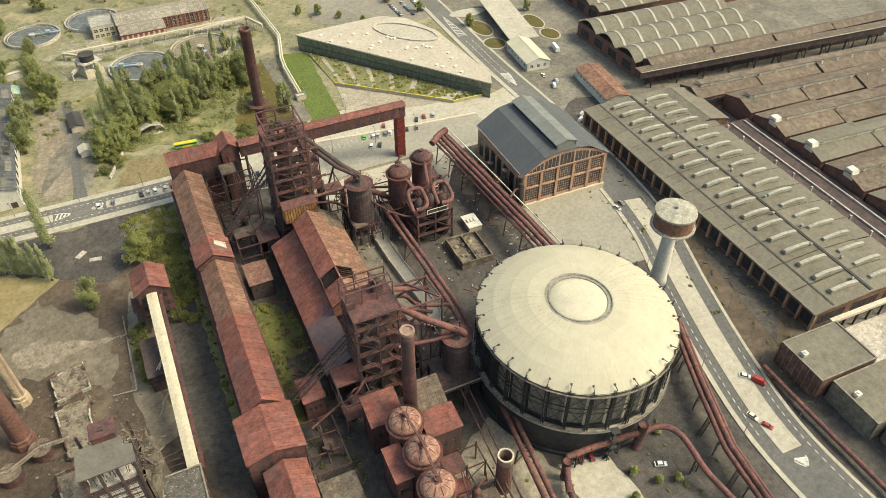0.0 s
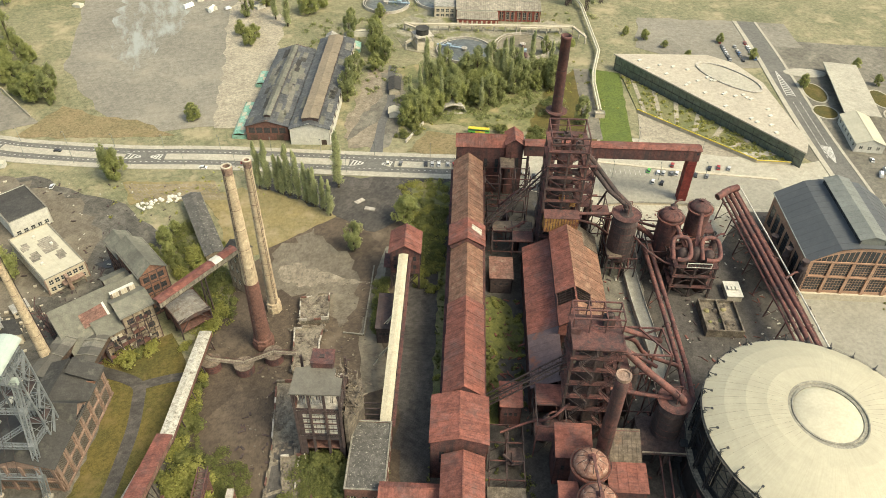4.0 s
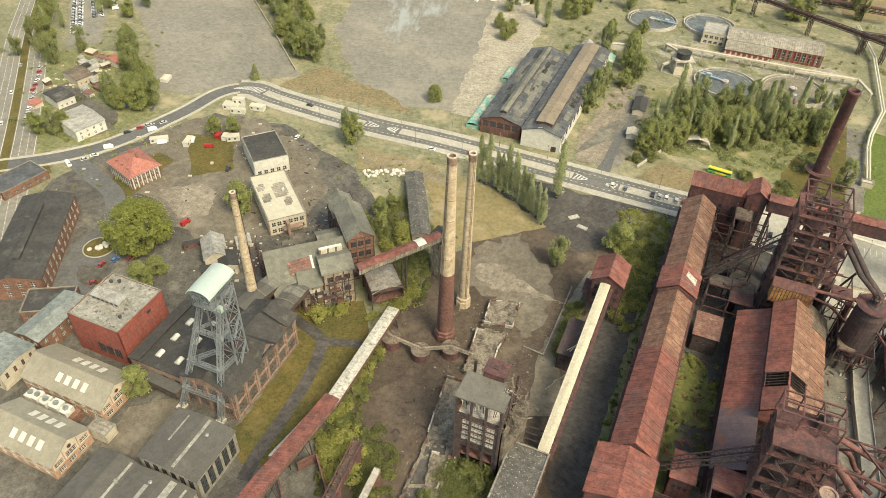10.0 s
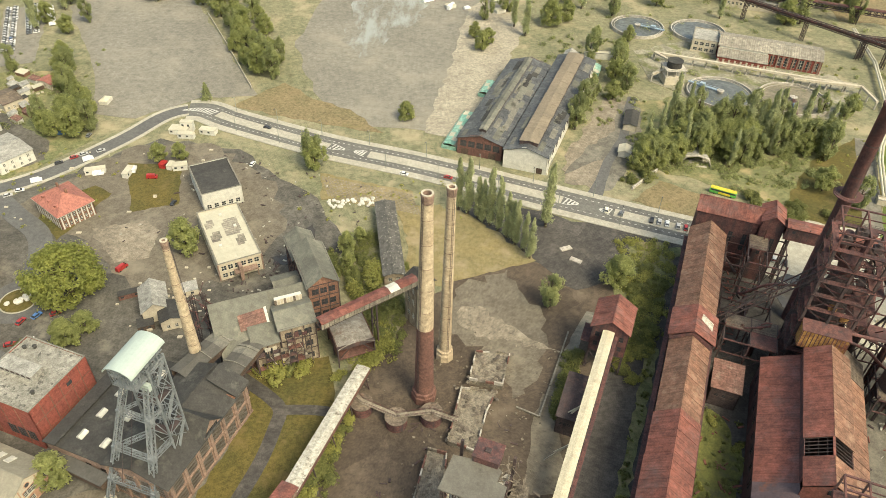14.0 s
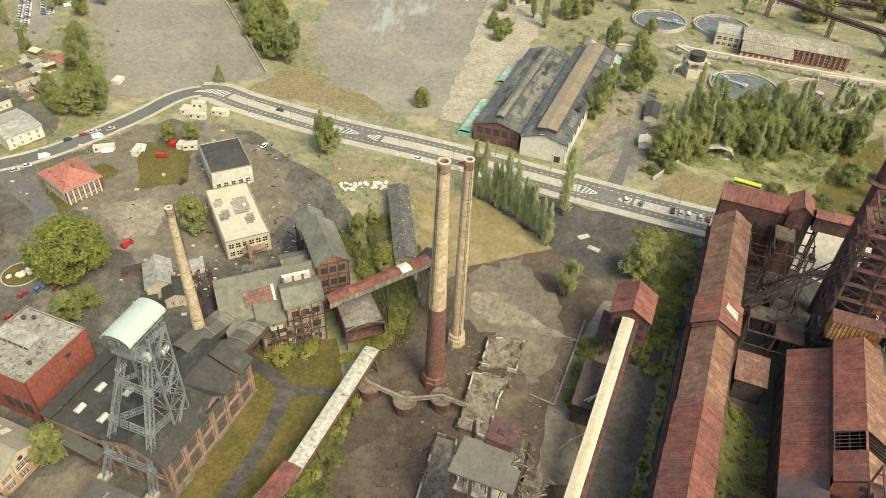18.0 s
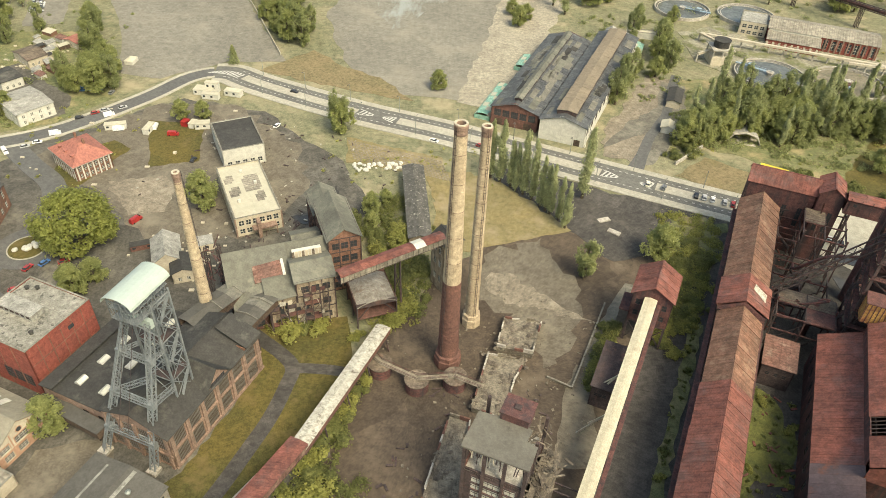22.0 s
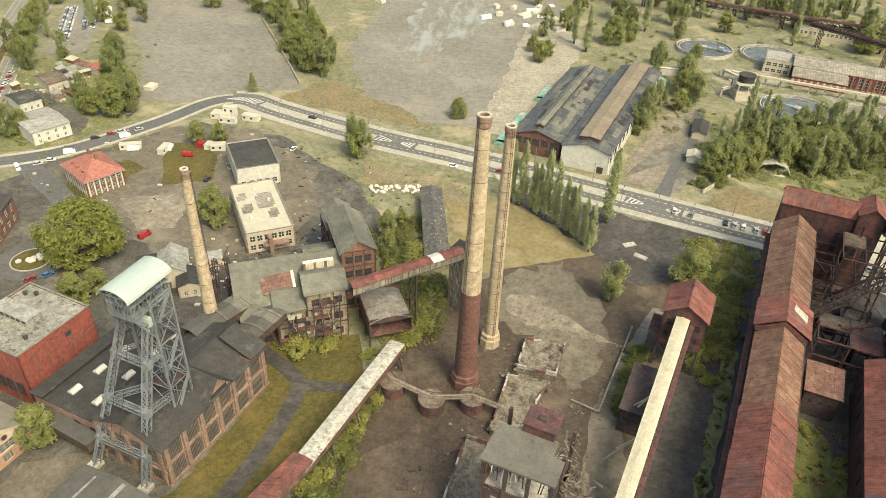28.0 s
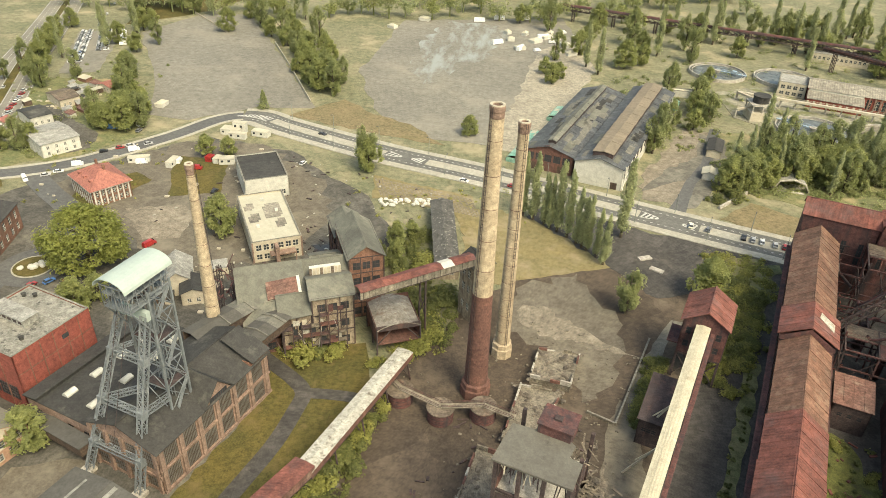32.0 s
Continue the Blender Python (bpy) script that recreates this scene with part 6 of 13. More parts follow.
def stove(u, v, r, h, label, dome=RUST):
    t = thing("hot_blast_stove", at(u, v, -0.6), label, "hot stove", "hot blast stoves")
    part("shell", Shape().rings([(r, 0), (r, h - r * 0.7)], 28, cap=False), RUST, t, smooth=True)
    zz = h - r * 0.7
    part("dome", Shape().rings([(r + 0.1, zz), (r * 0.95, zz + r * 0.25), (r * 0.75, zz + r * 0.48), (r * 0.4, zz + r * 0.64), (0.2, h)], 28), dome, t, "rust-streaked riveted dome", smooth=True)
    part("curb", Shape().rings([(r + 0.1, zz - 0.8), (r + 0.9, zz - 0.8), (r + 0.9, zz - 0.2), (r + 0.1, zz - 0.2)], 28, cap=False), RUST_ROOF, t)
    rib = Shape().tube([(0, r * 1.0, zz + 0.1), (0, r * 0.78, zz + r * 0.48), (0, r * 0.42, zz + r * 0.66)], 0.1, 4).mesh("dome_rib", RUST_DARK)
    for i in range(10):
        part("dome_rib", rib, RUST_DARK, t, m=pose(0, 0, 0, 0, 0, i * 36))
    for z in range(4, int(zz), 5):
        part("hoop", Shape().rings([(r + 0.1, z), (r + 0.1, z + 0.3)], 28, cap=False), RUST_DARK, t)
    part("manway", Shape().box(-1.2, 1.2, -1.2, 1.2, h - 0.3, h - 0.05).rings([(0.7, h), (0.7, h + 0.7), (1.0, h + 0.75), (1.0, h + 1.0)], 12).beam((-1.2, -1.2, h), (-1.2, -1.2, h + 1), .12).beam((1.2, 1.2, h), (1.2, 1.2, h + 1), .12), RUST, t)
    s = Shape()
    for q in (0.3, 0.9):
        s.tube([((r + 0.85) * math.cos(2 * math.pi * i / 24), (r + 0.85) * math.sin(2 * math.pi * i / 24), zz - 0.2 + q) for i in range(25)], 0.06, 4)
    part("railing", s, RUST_DARK, t)
    return t


for u, v, h in ((123.3, -65.5, 28), (124.2, -78.2, 28.5), (123.6, -90.8, 28)):
    stove(u, v, 5.6, h, "round hot stove with rust-streaked dome beside its twins", DOME)
for u, v, h, r in ((172.5, 57, 31, 5.2), (187, 63.5, 31, 4.8)):
    stove(u, v, r, h, "rusty hot stove with thick looping pipes", RUST)
t = thing("dome_walkway", at(0, 0, -0.6), "narrow steel walkway across the stove domes", "walkway")
part("deck", Shape().beam((123.3, -65.5, 29.6), (124.2, -78.2, 30), 0.8, 0.5), RUST, t)
part("deck", Shape().beam((124.2, -78.2, 30), (123.6, -90.8, 29.5), 0.8, 0.5), RUST, t)


def stove_block():
    t = thing("gas_cleaning_block", at(181, 41, -0.6), "dark rusty gas cleaning block with looping red pipes", "industrial plant")
    frame_tower(t, 17, 12, [0, 6, 12, 17.5], RUST_DARK, RUST, 0.8, 0.3)
    for x, y in ((-5, 0), (1, 1), (6, -1)):
        part("vessel", Shape().rings([(2.6, 0), (2.6, 20), (1.6, 22), (0.5, 22.6)], 18, c=(x, y)), RUST_DARK, t, smooth=True)
    for sx in (-1, 1):
        x = 6.2 * sx
        loop = smooth_line([Vector(p) for p in ((x - 3.2, -3, 19), (x - 3.4, 2.5, 24), (x - 1.2, 4.5, 25.2), (x + 2.6, 4.2, 25), (x + 3.6, 1, 24), (x + 3.2, -4, 22), (x + 0.5, -6, 21.5), (x - 2.6, -5.6, 21.3))], 6)
        part("loop_pipe", Shape().tube(loop, 0.95, 12), PIPE, t, "fat red-brown loop pipe", smooth=True)
    sign = part("sign_frame", Shape().box(-4.5, 6, -7.2, -7.0, 18.2, 18.5).box(-4.5, 6, -7.2, -7.0, 20.4, 20.7).box(-4.5, -4.2, -7.2, -7.0, 18.5, 20.4).box(5.7, 6, -7.2, -7.0, 18.5, 20.4), WHITE, t, "white frame across the front")
    for i in range(6):
        part("louvre", Shape().box(-4.1 + 1.65 * i, -3.1 + 1.65 * i, -7.15, -7.05, 18.6, 20.3), RUST_DARK, sign)
    for x0, y0, x1, y1, z0, z1 in ((-8, 14, -4, 3, 28, 22), (6, 20, 1, 3, 28, 22), (-8, 16, -1, 5, 24, 20)):
        part("inlet_pipe", Shape().tube([(x0, y0, z0), ((x0 + x1) / 2, (y0 + y1) / 2, (z0 + z1) / 2), (x1, y1, z1), (x1, y1, z1 - 4)], 0.9, 12), PIPE, t, smooth=True)


stove_block()


def furnace_two():
    t = thing("blast_furnace", at(125, -33, -0.6), "smaller rusty blast furnace with hoist frame and lattice stairs", "blast furnace")
    L = [0, 9, 17, 24, 31, 38, 44, 48.5]
    frame_tower(t, 15.5, 13, L, RUST_DARK, RUST, 0.8, 0.2)
    part("furnace_shell", Shape().rings([(5.5, 0), (6, 10), (5.4, 13), (6, 18), (4.3, 36), (3, 42)], 28), RUST_DARK, t, smooth=True)
    part("top_deck", Shape().box(-8.4, 8.8, -7.4, 8.2, 48.8, 49.1), RUST, t, "rust-red top deck")
    f = Shape()
    for x in (-8, -2.6, 2.8, 8.4):
        for y in (0, 8):
            f.beam((x, y, 49.3), (x, y, 55.5), 0.4)
        f.beam((x, 0, 55.5), (x, 8, 55.5), 0.4)
    for y in (0, 4, 8):
        f.beam((-8, y, 55.5), (8.4, y, 55.5), 0.45)
    for y in (0, 8):
        f.beam((-8, y, 52.4), (8.4, y, 52.4), 0.25)
    part("hoist_frame", f, RUST, t, "open rusty hoist frame")
    part("winch", Shape().box(2.5, 6, 2.5, 6, 49.3, 52.5).rings([(1.2, 52.5), (1.2, 54), (0.4, 54.5)], 12, c=(4.2, 4.2)), RUST_DARK, t)
    part("cabin", Shape().box(-8.6, -5.5, -1, 3.5, 46, 51.5), RUST, t)
    stairs(t, RUST, 2, -9.0, L, 5.5, 0)
    stairs(t, RUST_DARK, -6, -9.0, L, 5.5, 0)
    part("downcomer", Shape().tube(smooth_line([Vector(p) for p in ((6, 1, 47), (9, -2, 45), (16, -6, 40), (26, -11, 34.5), (29.5, -12, 32), (30, -12, 30))], 5), 1.25, 14), PIPE, t, "thick red-brown downcomer pipe", smooth=True)
    for x0, y0, z0, x1, y1, z1, r in ((8, 6, 46, 24, 6, 40, 0.9), (8, 2, 42, 22, -2, 36, 0.7)):
        part("gas_main", Shape().tube([(x0, y0, z0), (x1, y1, z1)], r, 12), PIPE, t, smooth=True)
    for a, b in (((8, 8, 44), (24, 8, 44)), ((24, 8, 44), (25, -4, 44)), ((25, -4, 44), (8, -4, 44)), ((24, 8, 44), (24, 8, 14)), ((25, -4, 44), (25, -4, 14)), ((16, 8, 44), (25, -4, 44)), ((8, 8, 36), (24, 8, 44))):
        part("outrigger", Shape().beam(a, b, 0.55), RUST, t)
    for k in range(5):
        part("landing", Shape().box(8.2, 12, -8, 6, 10 + 7 * k, 10.25 + 7 * k).beam((12, -8, 11.4 + 7 * k), (12, 6, 11.4 + 7 * k), 0.1).beam((11.9, -7.8, 3 + 7 * k), (11.9, -7.8, 10 + 7 * k), 0.4).beam((11.9, 5.8, 3 + 7 * k), (11.9, 5.8, 10 + 7 * k), 0.4), RUST, t)
    sk = Shape()
    for y in (-2, 1.2):
        for dz in (0, 3):
            sk.beam((-8, y, 34 + dz), (-34, y, 10 + dz), 0.4)
        for i in range(12):
            p, q = Vector((-8, y, 34)).lerp(Vector((-34, y, 10)), i / 12), Vector((-8, y, 34)).lerp(Vector((-34, y, 10)), (i + 1) / 12)
            sk.beam(p, q + Vector((0, 0, 3)), 0.18).beam(q, q + Vector((0, 0, 3)), 0.18)
    part("skip_bridge", sk, RUST_DARK, t, "inclined lattice skip bridge")
    t2 = thing("stub_chimney", at(128.6, -57.8, -0.6), "squat red-brown steel chimney with a pale lip", "chimney")
    part("shaft", Shape().rings([(2.6, 0), (2.1, 54), (2.1, 58)], 22), RUST, t2, smooth=True)
    part("lip", Shape().rings([(2.1, 57.6), (2.35, 57.8), (2.35, 59.0), (1.7, 59.0), (1.6, 56)], 22, cap=False), BRICK_PALE, t2, "dull pale chimney lip")
    part("flue_cap", Shape().rings([(0.1, 58.7), (1.7, 58.6)], 22, cap=False), BRICK_PALE, t2)
    for z in range(6, 56, 6):
        part("band", Shape().rings([(2.66 - 0.009 * z, z), (2.66 - 0.009 * z, z + 0.3)], 22, cap=False), RUST_DARK, t2)


furnace_two()
dust_catcher(153, -44, 5.0, 31, "red-brown round dust catcher on a square dark deck")
t = thing("catcher_deck", at(152, -46, -0.6), "square dark steel deck carrying the dust catcher", "platform")
part("deck", Shape().box(-8.5, 8.5, -8, 7.5, 13, 13.6), RUST_DARK, t)
for x in (-8, 0, 8):
    for y in (-7.5, 7):
        part("post", Shape().box(x - 0.4, x + 0.4, y - 0.4, y + 0.4, 0, 13), RUST_DARK, t)
part("railing", Shape().beam((-8.4, -7.9, 14.7), (8.4, -7.9, 14.7), 0.12).beam((8.4, -7.9, 14.7), (8.4, 7.4, 14.7), 0.12).beam((-8.4, -7.9, 14.2), (8.4, -7.9, 14.2), 0.1), PLASTER, t, "pale railing")


# ---- cast houses ----
def cast_house():
    t = thing("cast_house", at(0, 0, -0.6), "big cast house with worn red sheet roofs and a torn hole", "industrial building")
    # low wide roof: eaves at u 107 and 140, high side under the monitor
    wall(t, (107.5, -29), (118, -29), 14, RUST, row(10.5, 2, 1.6, 6, 9), peak=None, frame_mat=RUST_DARK)
    wall(t, (107.5, 47), (107.5, -29), 14.5, RUST, row(76, 12, 2.0, 6, 10), frame_mat=RUST_DARK)
    wall(t, (140, -2), (140, 46), 13, RUST, row(48, 8, 2.0, 5, 9), frame_mat=RUST_DARK)
    wall(t, (140, 46), (107.5, 46), 14, RUST, row(32.5, 5, 2.0, 5, 9), frame_mat=RUST_DARK)
    wall(t, (118, -29), (118, -2), 19, RUST, row(27, 4, 2.0, 6, 10), frame_mat=RUST_DARK)
    wall(t, (118, -2), (140, -2), 13, RUST, row(22, 3, 2.0, 5, 9), frame_mat=RUST_DARK)
    part("inner_floor", Shape().box(108, 139.6, -1.5, 45.6, 2, 2.3), RUST_DARK, t)
    slope(t, (106.8, 47.5, 14.4), (106.8, -4, 14.4), (118.2, -4, 20.5), (118.2, 47.5, 20.5), 16, RUST_ROOF, 0.16, rib=0.06, jitter=0.1, seed=4)
    slope(t, (106.8, -4, 14.45), (106.8, -29.6, 14.45), (118.2, -29.6, 20.55), (118.2, -4, 20.55), 8, CAST_PURPLE, 0.16, rib=0.04, jitter=0.04, seed=5)
    slope(t, (140.7, -2.5, 12.8), (140.7, 46.5, 12.8), (131.5, 46.5, 19.5), (131.5, -2.5, 19.5), 15, ROOF_TAN, 0.16, rib=0.08, jitter=0.12, seed=6)
    # monitor
    roof = part("monitor", Shape().box(118, 118.3, -4, 46, 20.4, 24.8).box(131.3, 131.6, -4, 46, 19.4, 24.8), RUST, t, "raised roof monitor")
    slope(roof, (117.6, 46.5, 24.6), (117.6, -8, 24.6), (124.8, -8, 29.3), (124.8, 46.5, 29.3), 16, RUST_ROOF, 0.15, rib=0.05, jitter=0.1, seed=7, skip=(11, 12))
    slope(roof, (132, -8, 24.6), (132, 46.5, 24.6), (124.8, 46.5, 29.3), (124.8, -8, 29.3), 16, ROOF_TAN, 0.15, rib=0.05, jitter=0.1, seed=8, skip=(3, 4))
    for y in (46, -8):
        part("gable", Shape().poly([(117.8, y, 20), (131.8, y, 20), (131.8, y, 24.5), (124.8, y, 29), (117.8, y, 24.5), (117.8, y + .2, 20), (131.8, y + .2, 20), (131.8, y + .2, 24.5), (124.8, y + .2, 29), (117.8, y + .2, 24.5)],
                                   [(0, 1, 2, 3, 4), (9, 8, 7, 6, 5), (0, 5, 6, 1), (1, 6, 7, 2), (2, 7, 8, 3), (3, 8, 9, 4), (4, 9, 5, 0)]), RUST_ROOF, roof)
    part("gable_window", Shape().box(124, 125.6, -8.25, -8.05, 25.2, 27), GLASS, roof)
    for i in range(8):
        y = 1.5 + 1.3 * i
        for x in (117.8, 131.8):
            part("rafter", Shape().beam((x, y, 24.4), (124.8, y, 29.0), 0.2), RUST_DARK, roof)
    for q in (0.2, 0.5, 0.8):
        part("purlin", Shape().beam((117.8 + 7 * q, 0, 24.4 + 4.6 * q), (117.8 + 7 * q, 12, 24.4 + 4.6 * q), 0.15), RUST_DARK, roof)
    part("ridge_cap", Shape().beam((124.8, -8, 29.5), (124.8, 46.5, 29.5), 0.7, 0.15), RUST_ROOF, roof)
    # furnace-side lean-to with strips
    slope(t, (131.5, 46.6, 19.6), (140.7, 46.6, 12.9), (142, 58, 13.5), (131.5, 58, 20), 6, ROOF_BROWN, 0.14, rib=0.1)


cast_house()
lean_block("tapping_shed", 114, 125.5, -58.5, -48, 16.5, 3.5, RUST_ROOF, RUST, "red sheet-roofed tapping shed beside the stoves", 4)
lean_block("tapping_shed", 130.5, 141.5, -60, -50, 16, 5, ROOF_BROWN, RUST, "ribbed brown-roofed shed behind the chimney", 8)
lean_block("valve_house", 129.8, 141.5, -71.5, -62.5, 19, 1.5, RUST_ROOF, RUST, "red flat-roofed valve house on dark stilts", 4)
lean_block("valve_house", 113.5, 119, -82, -69.5, 19, 0.8, RUST_ROOF, RUST, "narrow red valve house beside the stoves", 2)
lean_block("ore_shed", 93, 102.5, 33, 45, 9, 1.2, RUST_ROOF_OLD, RUST_DARK, "low rusty shed between bunker and cast house", 4)
lean_block("winch_house", 96, 103.5, -36, -26, 12, 1.0, RUST_ROOF, RUST, "small red winch house on posts", 2)
lean_block("control_house", 92, 104, -100, -64, 5, 0.5, DEBRIS, BRICK_DARK, "low concrete-roofed ruin among dark pits", 3)


# ---- trestlework, platforms and scrap round the furnaces ----
def trestlework(u0, u1, v0, v1, z, label, seed, deck=0.5, mats=None):
    """A bent steel staging: posts, beams at two levels, braces, odd platforms and short pipes."""
    t = thing("steel_staging", at(0, 0, -0.6), label, "staging", "steel stagings")
    rnd = random.Random(seed)
    nu, nv = max(1, round((u1 - u0) / 7.5)), max(1, round((v1 - v0) / 7.5))
    us = [u0 + (u1 - u0) * i / nu for i in range(nu + 1)]
    vs = [v0 + (v1 - v0) * i / nv for i in range(nv + 1)]
    for u in us:
        for v in vs:
            part("post", Shape().box(u - 0.22, u + 0.22, v - 0.22, v + 0.22, 0, z + rnd.uniform(-0.5, 2.5)), rnd.choice((RUST_DARK, RUST)), t)
    for zz in ((z * 0.55, z) if z > 12 else (z,)):
        for u in us:
            part("beam", Shape().beam((u, v0, zz), (u, v1, zz), 0.4, 0.5), RUST_DARK, t)
        for v in vs:
            part("beam", Shape().beam((u0, v, zz), (u1, v, zz), 0.35, 0.45), RUST, t)
    for i in range(nu):
        for k in range(nv):
            q = rnd.random()
            if q < deck:
                m = rnd.choice((RUST_DARK, RUST, ROOF_BROWN, RUST_ROOF))
                zz = z + 0.2 if rnd.random() < 0.7 else z * 0.55 + 0.2
                part("platform", Shape().box(us[i] + 0.2, us[i + 1] - 0.2, vs[k] + 0.2, vs[k + 1] - 0.2, zz, zz + 0.15), m, t)
                part("railing", Shape().beam((us[i], vs[k], zz + 1.2), (us[i + 1], vs[k], zz + 1.2), 0.09), RUST, t)
            if q > 0.35:
                part("brace", Shape().beam((us[i], vs[k], z * 0.1), (us[i + 1], vs[k], z * 0.9), 0.2), RUST_DARK, t)
                part("brace", Shape().beam((us[i], vs[k + 1], z * 0.9), (us[i], vs[k], z * 0.1), 0.2), RUST_DARK, t)
            if q > 0.6:
                a = Vector((rnd.uniform(u0, u1), rnd.uniform(v0, v1), z * rnd.uniform(0.4, 1.3)))
                b = Vector((rnd.uniform(u0, u1), rnd.uniform(v0, v1), z * rnd.uniform(0.4, 1.3)))
                part("pipe", Shape().tube([a, b], rnd.uniform(0.2, 0.5), 8), rnd.choice((PIPE, RUST_DARK)), t, smooth=True)
    return t


trestlework(76, 98, 92, 106, 16, "dark steel staging beneath the hoist house", 1, 0.3)
trestlework(98, 112, 88, 106, 22, "rusty open staging between hoist house and furnace", 2, 0.35)
trestlework(92, 110, 68, 86, 11, "low sooty staging with broken platforms", 3, 0.4)
trestlework(94, 112, 52, 66, 14, "rusty staging with stairs beside the furnace", 4, 0.55)
trestlework(131, 146, 60, 74, 24, "tall rusty staging behind the furnace", 5, 0.4)
trestlework(145, 158, 44, 60, 13, "dark deck and beams round the dust catcher", 6, 0.5)
trestlework(164, 196, 48, 70, 14, "sooty staging among the stoves and pipes", 7, 0.45)
trestlework(108, 118, -48, -30, 18, "rusty staging and stairs beside the smaller furnace", 8, 0.45)
trestlework(134, 150, -36, -18, 22, "rusty beams between furnace and gas mains", 9, 0.35)
trestlework(104, 120, -112, -84, 6, "dark sunken frames of demolished pits", 10, 0.25)
trestlework(132, 146, -110, -74, 9, "sooty frames behind the hot stoves", 11, 0.4)
trestlework(92, 104, -62, -40, 7, "low broken frames beside the bunker head house", 12, 0.35)
for u, v, r, h in ((101, 76, 1.6, 9), (106, 62, 1.2, 14), (137, 66, 1.8, 27), (147, 64, 1.3, 20), (112, -41, 1.5, 13), (143, -28, 1.6, 25), (137, -92, 1.4, 14), (176, 66, 1.6, 26), (193, 52, 1.7, 19)):
    t = thing("process_vessel", at(u, v, -0.6), "upright rusty vessel with flanged rim among the staging", "vessel", "process vessels")
    part("shell", Shape().rings([(r, 0), (r, h), (r * 0.6, h + 0.9), (0.2, h + 1.1)], 14), RUST_DARK if r > 1.45 else RUST, t, smooth=True)
    part("flange", Shape().rings([(r + 0.2, h - 0.4), (r + 0.2, h)], 14, cap=False), RUST, t)
    part("stub_pipe", Shape().tube([(0, 0, h), (0, 0, h + 2), (1.6, 0.5, h + 3), (3.4, 1.2, h + 2.6)], r * 0.25, 8), PIPE, t, smooth=True)
for pts, r in (([(112, 66, 34), (104, 70, 28), (98, 76, 16), (98, 84, 12)], 0.5), ([(108, 58, 20), (100, 60, 14), (92, 62, 12)], 0.4), ([(130, 66, 46), (136, 70, 40), (137, 66, 28)], 0.6), ([(132, 56, 24), (140, 58, 20), (150, 60, 12), (164, 60, 11)], 0.55),
               ([(146, 66, 21), (160, 64, 18), (172, 62, 16)], 0.6), ([(133, -26, 40), (142, -22, 34), (150, -16, 20), (164, -14, 12)], 0.8), ([(118, -44, 26), (112, -46, 20), (106, -42, 12), (96, -44, 8)], 0.45), ([(132, -40, 30), (142, -42, 30), (152, -44, 31)], 0.7)):
    pipe_run("crooked_pipe", pts, r, PIPE, "crooked rusty pipe slung between stagings", flange=0, n=10, smooth_n=4)

# ---- pipe bridges and yard pipes ----
def trestle(u, v, z, w=3.0, rot=0.0, mat=None, label="rusty steel trestle carrying pipes"):
    t = thing("pipe_trestle", at(u, v, -0.6, rot), label, "trestle", "pipe trestles")
    mat = mat or RUST_DARK
    for x in (-w / 2, w / 2):
        part("leg", Shape().beam((x * 1.25, 0, 0), (x, 0, z), 0.4), mat, t)
    part("brace", Shape().beam((-w / 2, 0, z - 0.3), (w / 2, 0, z - 0.3), 0.4).beam((-w * 0.6, 0, 0.5), (w / 2, 0, z - 1), 0.18).beam((w * 0.6, 0, 0.5), (-w / 2, 0, z - 1), 0.18), mat, t)
    return t


for k, (du, r) in enumerate(((-1.3, 0.95), (1.4, 0.95))):
    pipe_run("gas_main", [(164.5 + du, 56, 11.5), (165.6 + du, 15, 11.5), (166.4 + du, -14, 11.5), (165.5 + du, -36, 11), (163.4 + du, -60, 10), (160 + du, -92, 9), (157 + du, -125, 8)], r, PIPE, "thick rust-red gas main running on trestles", flange=12)
for u, v, z in ((165, 44, 10), (165.3, 28, 10), (165.8, 8, 10), (166.2, -10, 10), (165, -45, 9.5), (163, -64, 8.6), (161, -82, 8), (158.5, -105, 7.3)):
    trestle(u, v, z, 5.0)
BUNDLE = (((-3.0, 13.5, 0.85), (-0.9, 14.4, 1.1), (1.2, 15.3, 0.9), (3.0, 14.2, 0.8), (4.6, 16.2, 0.35), (-4.6, 12.0, 0.5)))
for du, z, r in BUNDLE:
    pipe_run("pipeline", [(212.5 + du, 97, z), (215.5 + du, 55, z), (218 + du, 16, z), (219 + du, -4, z), (219 + du, -16, z - 1)], r, PALE_PIPE if r < 0.4 else PIPE, "long pipe in the bundle beside the power hall" if r > 0.4 else "thin pale pipe along the bundle", flange=12)
for i in range(8):
    v = 90 - 13 * i
    t = trestle(213 + 0.075 * (90 - v), v, 11.5, 9.5, 0, RUST, "rusty portal under the pipe bundle")
pipe_run("pipe_header", [(203, 86, 17), (209, 90, 18.5), (214, 93, 18)], 1.7, PIPE, "short fat header pipe with an open end", flange=0)
pipe_run("cross_pipe", [(160.5, 42, 20), (150, 53, 26), (136, 54, 29), (130.5, 54, 30)], 0.45, RUST, "thin grey-brown pipe slung across the yard", flange=0)
pipe_run("cross_pipe", [(130.5, 52.5, 30.5), (149, 52, 31.5), (157, 53, 31)], 0.55, RUST, "straight pipe from furnace to dust catcher", flange=0)
pipe_run("cross_pipe", [(160.5, 42, 20), (168, 39, 16.5), (176, 38, 14.5)], 0.45, RUST, "thin grey-brown pipe slung across the yard", flange=0)
pipe_run("cross_pipe", [(155, 53, 26), (164, 58, 17), (168, 60, 12)], 1.2, PIPE, "slanting rusty pipe to the stoves", flange=0)
